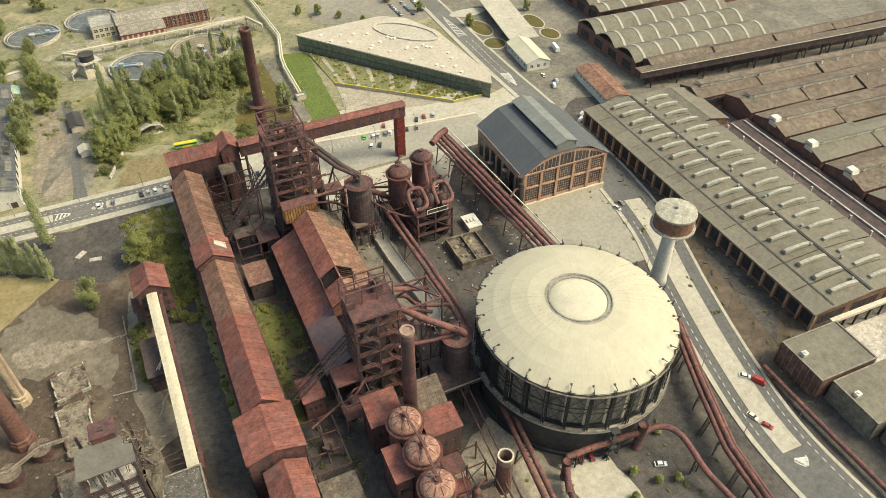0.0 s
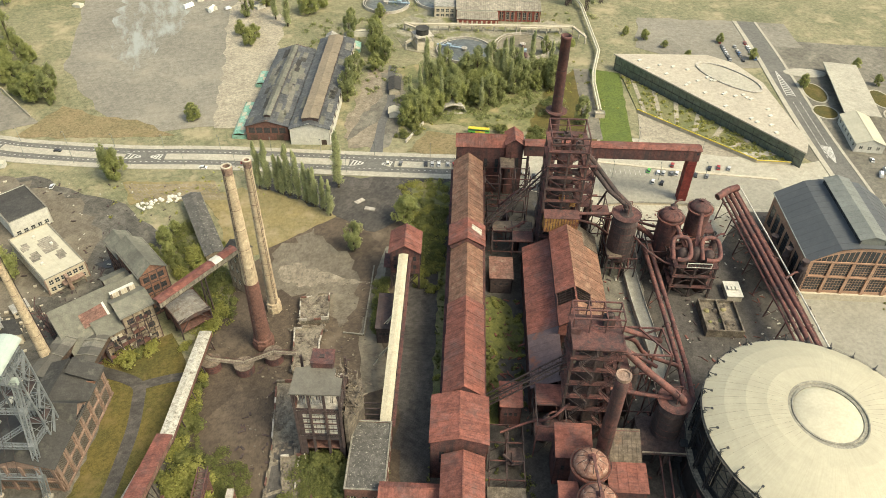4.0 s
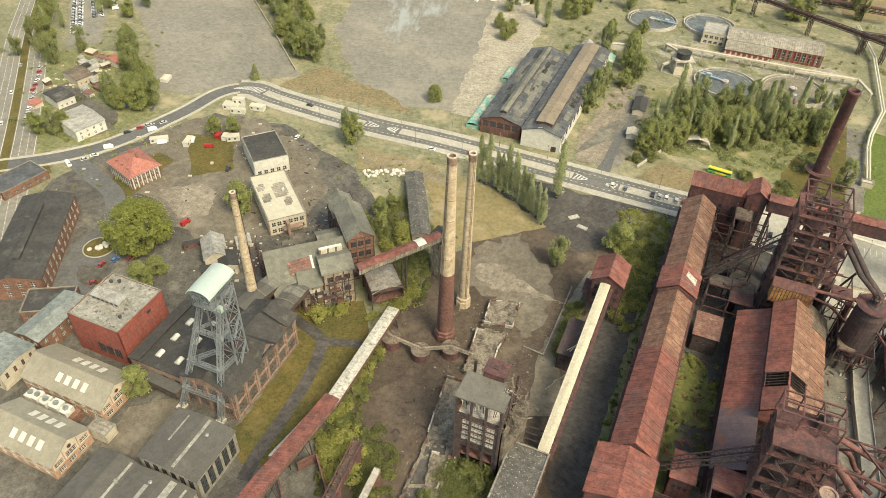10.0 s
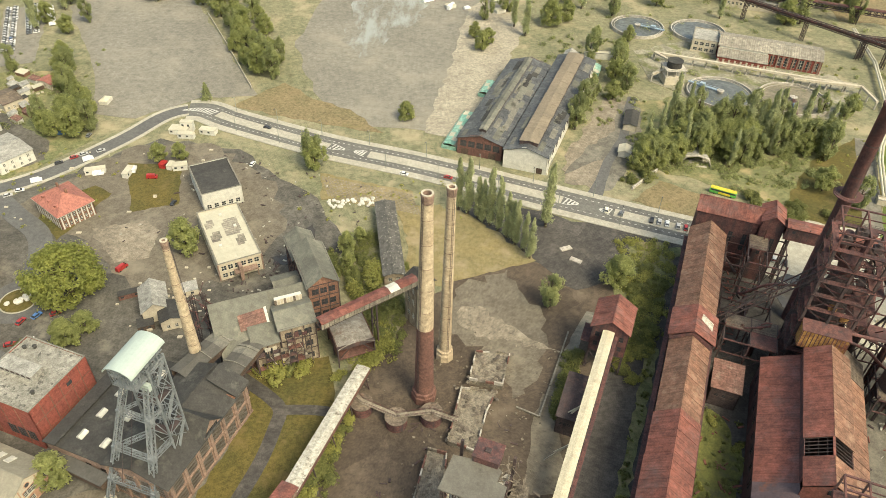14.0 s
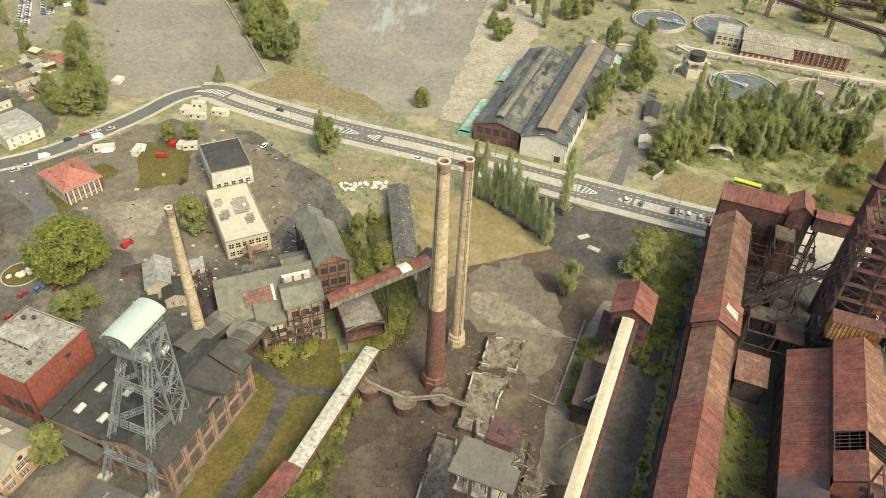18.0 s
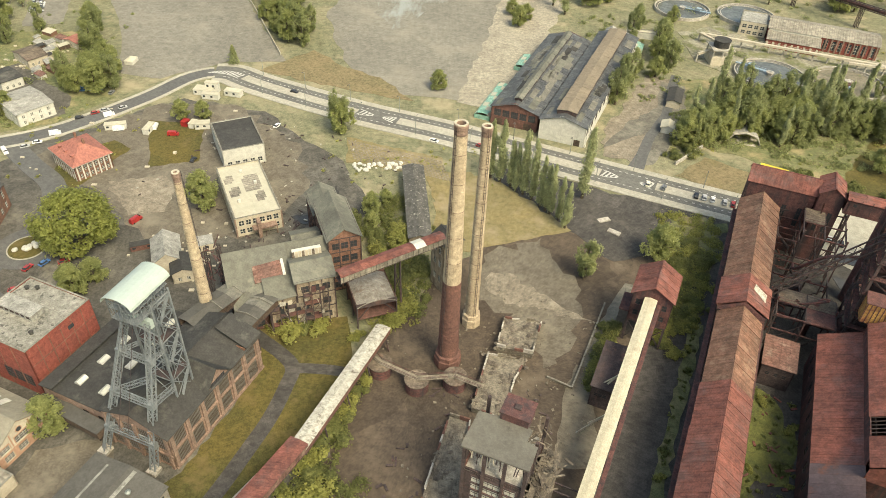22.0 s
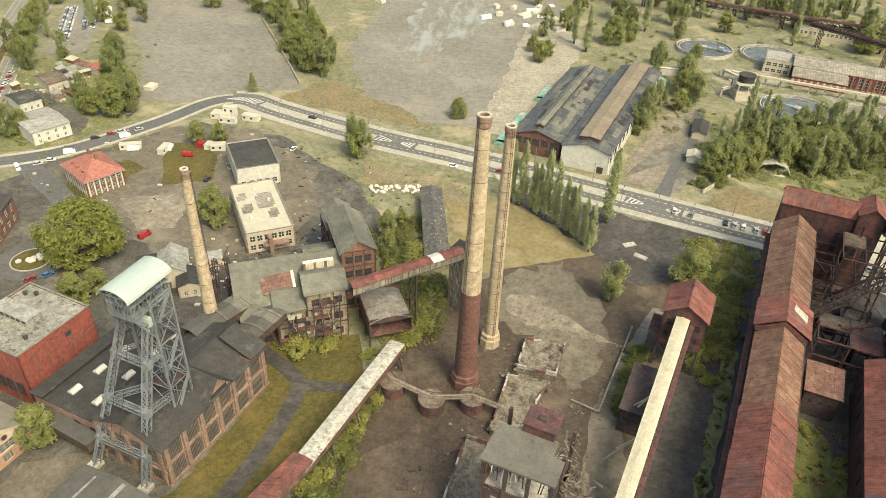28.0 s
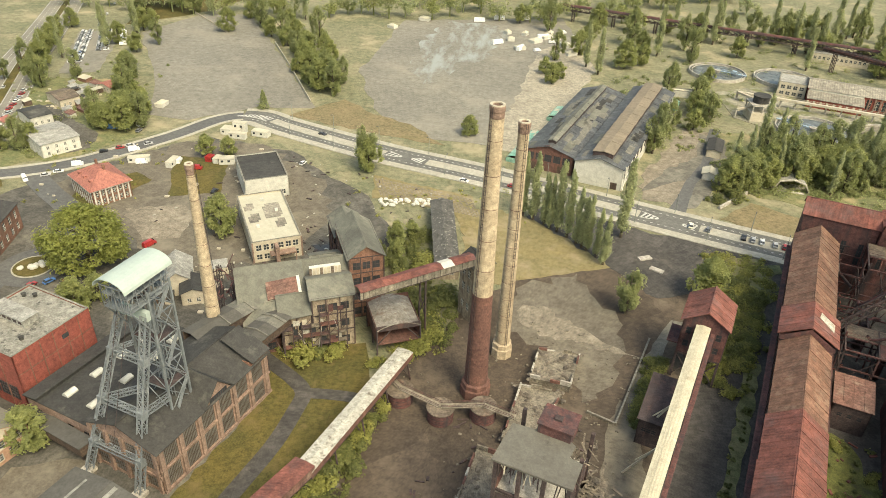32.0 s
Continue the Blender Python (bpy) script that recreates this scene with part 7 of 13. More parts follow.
# right-hand main along the road
for du, z, r in ((-1.6, 8, 0.9), (0.6, 8.6, 1.1), (2.6, 7.6, 0.8)):
    pipe_run("gas_main", [(247 + du, -40, z), (246 + du, -58, z), (235.5 + du, -85, z), (227 + du, -110, z), (224 + du, -140, z)], r, PIPE, "rust-red main following the road on trestles", flange=12)
for u, v in ((246, -52), (240, -72), (234, -88), (228, -106), (225, -124)):
    trestle(u, v, 6.8, 6.0, 20)
for i, (u, v) in enumerate(((242, -68), (231.5, -97), (226, -118))):
    t = thing("pipe_strut", at(u - 3, v, -0.6), "raking lattice strut under the mains", "strut", "pipe struts")
    part("strut", Shape().lattice((-3, -2, 0), (2.5, 0, 7), 1.4, 1.6, 0.2, 0.12), RUST_DARK, t)
pipe_run("gas_pipe", [(168, -101, 5), (170.5, -95, 8), (173, -91.3, 9), (184.4, -92.1, 9.5), (201.8, -94, 10.5)], 1.15, PIPE, "bright rust-red pipe branching by the gas holder", flange=5, n=16)
pipe_run("gas_pipe", [(201.8, -94, 10.5), (208, -95.5, 11.8), (211.5, -99, 11.8), (213, -104, 10.5), (213.8, -114, 7.5), (216.5, -124, 5), (219, -136, 3)], 1.1, PIPE, "dull red pipe bending down to the yard", smooth_n=5, n=16)
pipe_run("gas_pipe", [(201.5, -93.8, 0), (201.5, -93.8, 14)], 1.7, RUST, "upright rusty drum joining two pipes", n=16)
pipe_run("gas_pipe", [(171, -93.5, 0), (171, -93.5, 10.5)], 1.5, RUST, "upright red drum at the pipe's end", n=16)
pipe_run("gas_pipe", [(170.5, -95, 3.5), (168, -104, 3.5), (166, -118, 3.5)], 1.2, RUST, "low rusty pipe running south", n=16)
for u, v in ((178, -91.7), (192, -93), (213.5, -110)):
    trestle(u, v, 8.2, 2.4)
t = chimney(at(149.5, -88, -0.6), 20, 2.9, 2.6, 20, "squat broken round brick flue stack", BRICK_DARK, BRICK_DARK, (5, 10, 15), plinth=False)
# south yard rails of pipes
for du in (-5.5, -8.5):
    pipe_run("thin_pipe", [(160 + du, -48, 9), (158 + du, -80, 8), (155 + du, -125, 7)], 0.35, RUST, "thin rusty pipe in the yard", flange=0)

# walled basins and low yard structures
def basin(u0, u1, v0, v1, h, label, fill=None):
    t = thing("basin", at((u0 + u1) / 2, (v0 + v1) / 2, -0.6), label, "basin")
    w, d = (u1 - u0) / 2, (v1 - v0) / 2
    for x0, x1, y0, y1 in ((-w, w, -d, -d + 0.6), (-w, w, d - 0.6, d), (-w, -w + 0.6, -d + .6, d - .6), (w - 0.6, w, -d + .6, d - .6), (-0.3, 0.3, -d + .6, d - .6)):
        part("side", Shape().box(x0, x1, y0, y1, 0, h), DEBRIS, t)
    part("floor", Shape().box(-w + .6, w - .6, -d + .6, d - .6, 0, h - 1.6), fill or DEBRIS, t)


basin(184, 199.5, 12, 30.5, 4, "open concrete settling basin full of rubble")
rnd = random.Random(19)
for k in range(14):
    x, y, r = rnd.uniform(185.5, 198), rnd.uniform(13.5, 29), rnd.uniform(0.7, 1.6)
    t = thing("scrap_heap", at(x, y, 1.75, rnd.uniform(0, 360)), "heap of rubble and weeds inside the basin", "rubble", "rubble heaps")
    part("scrap_pile", Shape().rings([(r, 0), (r * 0.8, r * 0.4), (r * 0.3, r * 0.7)], 7), DEBRIS if k % 3 else MEADOW, t)
t = thing("kiosk", at(201.5, 38, -0.6), "small pale flat-roofed kiosk with roof units", "kiosk")
part("body", Shape().box(-3.2, 3.2, -4.6, 4.6, 0, 3), PLASTER, t)
part("roof", Shape().box(-3.5, 3.5, -4.9, 4.9, 3, 3.25), WHITE, t)
for i in range(3):
    part("roof_unit", Shape().box(-2.4 + 1.7 * i, -1.2 + 1.7 * i, -1 , 1.2, 3.25, 4.0), WHITE, t)
ramp = smooth_line([Vector(p) for p in ((157, 55), (158, 30), (160, 5), (160.5, -8), (156, -14))], 6)
t = thing("concrete_ramp", at(0, 0, -0.6), "curved pale concrete ramp with a kerb wall", "ramp")
part("deck", ribbon(ramp, -2.6, 2.6, 0, 2.2), PAVING, t)
for w in (-2.9, 2.6):
    part("kerb_wall", ribbon(ramp, w, w + 0.3, 0, 3.0), CONCRETE, t)


# ---- power hall with brick and glass gable ----
def power_hall():
    t = thing("power_hall", at(253, 62, -0.6) @ Matrix.Diagonal((1, 1, 1.1, 1)), "brick power hall with arched glazed gable and slate-grey roof", "industrial hall")
    W, D, E, P = 47, 48, 19.5, 28.5
    side = row(D, 7, 4.6, 4.5, 14.5)
    for a, b in (((W / 2, -D / 2), (W / 2, D / 2)), ((-W / 2, D / 2), (-W / 2, -D / 2))):
        wall(t, a, b, E, BRICK_WARM, side, bars=(4, 6), frame_mat=DARK_STEEL)
    rowA = row(W, 5, 7.6, 4.5, 11.2, 1.6)
    rowB = row(W, 5, 7.6, 12.4, 18.4, 1.6)
    for a, b in (((-W / 2, -D / 2), (W / 2, -D / 2)), ((W / 2, D / 2), (-W / 2, D / 2))):
        wall(t, a, b, E, BRICK_WARM, rowA + rowB, arch=7.2, bars=(6, 5), frame_mat=BRICK_WARM)
    n = 16
    pts = [(-W / 2 + 2.5 + (W - 5) * i / n, E + 0.2 + 5.6 * math.sin(math.pi * i / n) ** 0.8) for i in range(n + 1)]
    s = Shape().poly([(x, -D / 2 - 0.06, z) for x, z in pts] + [(x, -D / 2 - 0.02, z) for x, z in pts], [tuple(range(n + 1)), tuple(reversed(range(n + 1, 2 * n + 2)))] + [(i, i + 1, n + 2 + i, n + 1 + i) for i in range(n)])
    ag = part("arch_window", s, GLASS, t)
    bars = Shape()
    for i in range(1, 20):
        x = -W / 2 + 2.5 + (W - 5) * i / 20
        z = E + 0.2 + 5.6 * math.sin(math.pi * i / 20) ** 0.8
        bars.box(x - (0.45 if i % 4 == 0 else 0.1), x + (0.45 if i % 4 == 0 else 0.1), -D / 2 - 0.18, -D / 2 - 0.05, E + 0.1, z)
    part("glazing_bar", bars, BRICK_WARM, ag)
    for i in range(6):
        x = -W / 2 + 1.0 + (W - 2.0) * i / 5
        part("pilaster", Shape().box(x - 0.7, x + 0.7, -D / 2 - 0.45, -D / 2, 0, E), BRICK_WARM, t)
    part("cornice", Shape().box(-W / 2 - 0.4, W / 2 + 0.4, -D / 2 - 0.55, -D / 2 - 0.1, E - 0.3, E + 0.15).box(-W / 2 - 0.4, W / 2 + 0.4, -D / 2 - 0.55, -D / 2 - 0.1, 11.5, 12.1), BRICK_WARM, t)
    part("plinth", Shape().box(-W / 2 - 0.5, W / 2 + 0.5, -D / 2 - 1.2, -D / 2 - 0.02, 0, 3.2), PLASTER, t, "pale loading plinth")
    # roof: steep sides, flatter middle, glazed clerestory
    x1, z1, x2, z2 = W / 2 + 0.8, E - 0.2, 12.5, 26.0
    for sd in (-1, 1):
        q = [(sd * x1, -D / 2 - 0.6, z1), (sd * x1, D / 2 + 0.6, z1), (sd * x2, D / 2 + 0.6, z2), (sd * x2, -D / 2 - 0.6, z2)]
        p = [(sd * x2, -D / 2 - 0.6, z2), (sd * x2, D / 2 + 0.6, z2), (sd * 5.2, D / 2 + 0.6, P - 1.2), (sd * 5.2, -D / 2 - 0.6, P - 1.2)]
        for k in (q, p):
            if sd < 0:
                k[:] = [k[1], k[0], k[3], k[2]]
            slope(t, *k, 12, SLATE_SMOOTH, 0.18, rib=0.06)
    for sd in (-1, 1):
        cw = part("clerestory", Shape().box(sd * 5.2 - 0.1, sd * 5.2 + 0.1, -D / 2 + 2, D / 2 - 2, P - 1.6, P + 0.9), GLASS, t)
        mb = Shape().box(sd * 5.2 - 0.18, sd * 5.2 + 0.18, -0.12, 0.12, P - 1.6, P + 0.9).mesh("mullion", DARK_STEEL)
        for i in range(15):
            part("mullion", mb, DARK_STEEL, cw, m=pose(0, -D / 2 + 2 + 3.1 * i, 0))
    slope(t, (-5.9, D / 2 - 1.6, P + 0.9), (-5.9, -D / 2 + 1.6, P + 0.9), (0, -D / 2 + 1.6, P + 2.6), (0, D / 2 - 1.6, P + 2.6), 12, HALL_MONITOR, 0.16, rib=0.06)
    slope(t, (5.9, -D / 2 + 1.6, P + 0.9), (5.9, D / 2 - 1.6, P + 0.9), (0, D / 2 - 1.6, P + 2.6), (0, -D / 2 + 1.6, P + 2.6), 12, HALL_MONITOR, 0.16, rib=0.06)
    for y in (-D / 2 + 2, D / 2 - 2.2):
        part("clerestory_end", Shape().poly([(-5.2, y, P - 1.6), (5.2, y, P - 1.6), (5.2, y, P + 0.9), (0, y, P + 2.4), (-5.2, y, P + 0.9), (-5.2, y + .2, P - 1.6), (5.2, y + .2, P - 1.6), (5.2, y + .2, P + 0.9), (0, y + .2, P + 2.4), (-5.2, y + .2, P + 0.9)],
                                            [(0, 1, 2, 3, 4), (9, 8, 7, 6, 5), (0, 5, 6, 1), (1, 6, 7, 2), (2, 7, 8, 3), (3, 8, 9, 4), (4, 9, 5, 0)]), HALL_MONITOR, t)
    part("roof_strip", Shape().box(-5.3, 5.3, -D / 2 - 0.6, D / 2 + 0.6, P - 1.45, P - 1.2), SLATE_SMOOTH, t)
    part("gutter", Shape().box(-x1 - 0.4, -x1, -D / 2, D / 2, z1 - 0.2, z1 + 0.1), ZINC, t)
    part("gutter", Shape().box(x1, x1 + 0.4, -D / 2, D / 2, z1 - 0.2, z1 + 0.1), ZINC, t)


power_hall()
for u, v, h in ((226.5, 36.5, 22), (224, 62, 14), (225.5, 50, 17)):
    t = thing("scrubber_column", at(u, v, -0.6), "slim dark steel scrubber column beside the power hall", "column", "scrubber columns")
    part("shell", Shape().rings([(1.7, 0), (1.7, h - 3), (1.2, h - 2), (1.2, h), (1.6, h + 0.2), (1.6, h + 0.9)], 16), RUST_DARK, t)
    part("cage", Shape().lattice((0, -2.8, 0), (0, -2.8, h - 4), 1.8, 2.2, 0.16, 0.1), RUST_DARK, t)
    part("elbow", Shape().tube([(0, 0, h - 6), (-3, -1, h - 5), (-7, -3, 15)], 0.5, 10), RUST, t, smooth=True)

# ---- engine hall ----
def engine_hall():
    t = thing("engine_hall", at(0, 0, -0.6), "red-brick engine hall with dark felt roofs and tall windows", "industrial hall")
    x0, x1, y0, y1, e, r = -77, -54, -68, -26, 14.5, 19
    fac = [(2 + 6.6 * i, 6.4 + 6.6 * i, 1.0, 6.8, "window", (9, 2)) for i in range(6)] + [(2 + 6.6 * i, 6.4 + 6.6 * i, 8.2, 13.4, "window", (9, 2)) for i in range(6)]
    wall(t, (x1, y0), (x1, y1), e, BRICK_PALE, fac, frame_mat=WOOD_DARK, pane_mat=GLASS_GREY)
    south = [(1.5 + 5.4 * i, 5.6 + 5.4 * i, 7.6, 13.2, "window", (6, 4)) for i in range(4)] + [(1.5 + 5.4 * i, 5.6 + 5.4 * i, 1.2, 4.6, "window", (5, 2)) for i in range(4)]
    wall(t, (x0, y0), (x1, y0), e, BRICK_PALE, south, frame_mat=WOOD_DARK, pane_mat=GLASS_GREY, peak=r)
    wall(t, (x1, y1), (x0, y1), e, BRICK, row(23, 4, 3, 7, 12), frame_mat=RUST_DARK, peak=r)
    wall(t, (x0, y1), (x0, y0), e, BRICK, row(42, 6, 3, 10, 13), frame_mat=RUST_DARK)
    pil = Shape().box(-0.0, 0.5, -0.55, 0.55, 0, e - 0.4).mesh("pilaster", BRICK_PALE)
    for i in range(7):
        part("pilaster", pil, BRICK_PALE, t, m=pose(x1, y0 + 0.9 + 6.6 * i, 0))
    pil2 = Shape().box(-0.5, 0.5, -0.5, 0.0, 0, e - 0.4).mesh("pilaster", BRICK_PALE)
    for i in range(5):
        part("pilaster", pil2, BRICK, t, m=pose(x0 + 0.8 + 5.35 * i, y0, 0))
    part("string_course", Shape().box(x1, x1 + 0.35, y0, y1, 7.1, 7.8).box(x0, x1 + 0.35, y0 - 0.35, y0, 5.4, 6.2).box(x1, x1 + 0.45, y0, y1, 0, 0.9), BRICK_PALE, t, "pale brick string course")
    mid = (x0 + x1) / 2
    slope(t, (x1 + 0.8, y0 - 0.8, e), (x1 + 0.8, y1 + 0.8, e), (mid, y1 + 0.8, r), (mid, y0 - 0.8, r), 9, FELT, 0.2)
    slope(t, (x0 - 0.8, y1 + 0.8, e), (x0 - 0.8, y0 - 0.8, e), (mid, y0 - 0.8, r), (mid, y1 + 0.8, r), 9, FELT, 0.2)
    part("ridge_cap", Shape().beam((mid, y0 - 0.8, r + 0.15), (mid, y1 + 0.8, r + 0.15), 0.6, 0.15), FELT, t)
    # cross gable in the long front
    g0, g1 = -51.5, -41
    d = part("cross_gable", Shape().poly([(x1 + 0.15, g0, e - 0.3), (x1 + 0.15, g1, e - 0.3), (x1 + 0.15, (g0 + g1) / 2, e + 5.6), (x1 - 0.3, g0, e - 0.3), (x1 - 0.3, g1, e - 0.3), (x1 - 0.3, (g0 + g1) / 2, e + 5.6)],
                                         [(0, 1, 2), (5, 4, 3), (0, 3, 4, 1), (1, 4, 5, 2), (2, 5, 3, 0)]), BRICK_PALE, t, "brick cross gable with arched window")
    gm = (g0 + g1) / 2
    part("roof_slope", Shape().slab((x1 + 0.8, g0 - 0.6, e), (x1 + 0.8, gm, e + 6.0), (mid, gm, e + 6.0), (mid, g0 - 0.6, e), 0.2).slab((x1 + 0.8, gm, e + 6.0), (x1 + 0.8, g1 + 0.6, e), (mid, g1 + 0.6, e), (mid, gm, e + 6.0), 0.2), FELT, d)
    part("arched_window", Shape().box(x1 + 0.16, x1 + 0.2, gm - 3.2, gm + 3.2, e - 0.3, e + 1.6), GLASS, d)
    for i in range(9):
        part("glazing_bar", Shape().box(x1 + 0.2, x1 + 0.28, gm - 3.2 + 0.8 * i - 0.05, gm - 3.2 + 0.8 * i + 0.05, e - 0.3, e + 1.7), RUST_DARK, d)
    # corner tower roof at the north end
    part("raised_roof", Shape().slab((x1 + 1.0, -33, e + 1.6), (x1 + 1.0, -25.5, e + 1.6), (mid + 2, -25.5, r + 1.5), (mid + 2, -33, r + 1.5), 0.3), FELT, t)
    part("raised_wall", Shape().box(x1 - 0.3, x1 + 0.1, -33, -26, e, e + 1.3).box(mid + 2, x1, -33.2, -32.8, e, e + 1.3), BRICK, t)
    # flat-roofed rear hall with skylights
    f = thing("rear_hall", at(0, 0, -0.6), "low rear hall with dark flat roof and white skylights", "industrial hall")
    a0, a1, b0, b1, h = -103, -77.6, -66.5, -24, 9.5
    cs = [(a0, b0), (a1, b0), (a1, b1), (a0, b1)]
    for i in range(4):
        L = math.dist(cs[i], cs[(i + 1) % 4])
        wall(f, cs[i], cs[(i + 1) % 4], h, BRICK_PALE, row(L, int(L / 6), 2.4, 3.5, 7), frame_mat=RUST_DARK)
    sh = shared(("roof_sheet", "rear"), lambda: Shape().box(0.01, (a1 - a0) / 5 - 0.01, 0, b1 - b0, 0, 0.25), FELT)
    for i in range(5):
        part("roof_sheet", sh, FELT, f, m=pose(a0 + i * (a1 - a0) / 5, b0, h))
    part("raised_edge", Shape().slab((a0 - 0.6, b0 - 0.6, h + 1.2), (a0 + 4.6, b0 - 0.6, h + 1.8), (a0 + 4.6, b1 + 0.6, h + 1.8), (a0 - 0.6, b1 + 0.6, h + 1.2), 0.25).box(a0, a0 + 4, b0, b1, h, h + 1.1), FELT, f)
    sk = Shape().box(-1.1, 1.1, -1.7, 1.7, 0, 0.5).mesh("skylight_curb", WHITE)
    gl = Shape().poly([(-1.1, -1.7, 0.5), (1.1, -1.7, 0.5), (1.1, 1.7, 0.5), (-1.1, 1.7, 0.5), (0, -1.7, 1.1), (0, 1.7, 1.1)], [(0, 3, 2, 1), (0, 4, 5, 3), (1, 2, 5, 4), (0, 1, 4), (2, 3, 5)]).mesh("glazing", GLASS_DUSTY)
    for u, v in ((-94, -60), (-94, -51), (-94, -42), (-94, -33), (-85, -60), (-85, -49), (-85, -38), (-86, -30)):
        s = part("skylight", sk, WHITE, f, m=pose(u, v, h + 0.25))
        part("glazing", gl, GLASS_DUSTY, s)


engine_hall()
far(True)


def low_roofed(name, u, v, w, d, e, r, label, ends, sides, streaks, wall_mat):
    """A broad low building with a shallow felt roof, ridge along v, and worn pale strips on the felt."""
    t = gabled(name, at(u, v, -0.6), w, d, e, r, wall_mat, FELT_SLATE, label, "building", sides, ends, 4, 0.4, (2, 5), frame_mat=DARK_STEEL)
    for x, y0, y1, b in streaks:
        z = r + 0.24 - (r - e) * abs(x) / (w / 2)
        k = (r - e) / (w / 2) * b / 2 * (1 if x > 0 else -1)
        part("worn_strip", Shape().slab((x - b / 2, y0, z + k), (x + b / 2, y0, z - k), (x + b / 2, y1, z - k), (x - b / 2, y1, z + k), 0.06), STREAK, t, "pale worn strip of felt")
    return t


low_roofed("pump_house", -57, -88.5, 23.5, 21, 12, 13.6, "annex with smooth grey felt roof and tall windows", row(23.5, 6, 2.2, 1.5, 10.5), row(21, 5, 2.6, 1.5, 10.5), ((2.2, -10, 10.2, 1.1), (-6, -2, 9, 0.7)), ANNEX_WALL)
low_roofed("workshop", -57, -111, 24, 22, 8, 9.8, "low workshop with patched grey felt roof", row(24, 4, 2.4, 2.5, 6), row(22, 4, 2.4, 2.5, 6), ((-3.5, -10, 6, 1.6), (4, -3, 10.5, 2.4), (9, -10, 10, 0.8)), ANNEX_WALL)
low_roofed("workshop", -77, -112, 17, 25, 7.4, 9.4, "dark-roofed low workshop beside the courtyard", row(17, 3, 2.4, 2.5, 5.5), row(25, 4, 2.4, 2.5, 5.5), ((5.5, -12, 12, 0.9),), ANNEX_WALL)
for k, (u, v) in enumerate(((-52, -84), (-71, -108), (-60, -104))):
    r_ = thing("roof_vent", at(u, v, 12.3 if k == 0 else 8.0), "small grey vent cowl on the felt roof", "vent", "roof vents")
    part("cowl", Shape().rings([(0.5, -0.6), (0.5, 0.9), (0.8, 1.0), (0.15, 1.4)], 12), ZINC, r_)
t = flat_block("store_shed", at(-94.5, -92, -0.6, 0), 8.6, 5.6, 4.6, PLASTER, SHEET_GREY, "small pale metal-clad shed beside the brick houses", "shed", (), (), 0.2)
# covered passage
t = thing("covered_passage", at(0, 0, -0.6), "raised covered passage with grey felt roof", "passage")
part("body", Shape().beam((-103, -67.5, 4.2), (-77.5, -69.5, 6.2), 3.4, 3.0), WOOD_DARK, t)
part("roof", Shape().beam((-103.5, -67.4, 6.0), (-77, -69.5, 8.0), 4.4, 0.3), FELT_SLATE, t)
for k in range(4):
    q = (k + 0.5) / 4
    part("post", Shape().box(-0.2, 0.2, -0.2, 0.2, 0, 3.2 + 2 * q), RUST_DARK, t, m=pose(-103 + 25.5 * q, -67.5 - 2 * q, 0))


def red_cube():
    t = flat_block("gym_block", at(-120.5, -51.7, -0.6), 25, 25.2, 20, BRICK_RED, LICHEN_PALE, "red-brick block with lichen-grey flat roof", "building", (), (), 0.4)
    for x in (-6.3, 0, 6.3):
        part("panel_joint", Shape().box(x - 0.12, x + 0.12, -12.72, -12.6, 0.5, 20), BRICK, t)
    for y in (-8.4, -4.2, 0, 4.2, 8.4):
        part("panel_joint", Shape().box(12.5, 12.62, y - 0.12, y + 0.12, 0.5, 20), BRICK, t)
    for z in (7, 13.5):
        part("panel_joint", Shape().box(12.5, 12.6, -12.5, 12.5, z - 0.1, z + 0.1), BRICK, t)
    for x in (2, 6, 10):
        window(t, pose(x - 3, -12.75, 4), 3.2, 4.5, 3, 4, RUST_DARK)
    p = part("roof_box", Shape().box(-9.5, 4.5, -2.4, 2.4, 20.2, 22.4), FELT_PALE, t, "long low roof box")
    part("box_lid", Shape().box(-9.8, 4.8, -2.7, 2.7, 22.4, 22.6), FELT_PALE, p)
    for i in range(6):
        part("vent_slot", Shape().box(-8.6 + 2.2 * i, -7.2 + 2.2 * i, -2.46, -2.38, 20.9, 21.8), RUST_DARK, p)
    for x, y in ((-9, 8), (-6, 9.5), (8, -6)):
        part("roof_vent", Shape().rings([(0.6, 20), (0.6, 20.9), (0.8, 21.0), (0.1, 21.3)], 10, c=(x, y)), FELT, t)
    hole = part("vent_grille", Shape().box(12.5, 12.66, 2.5, 4.6, 15.8, 17.2), GLASS, t)


red_cube()


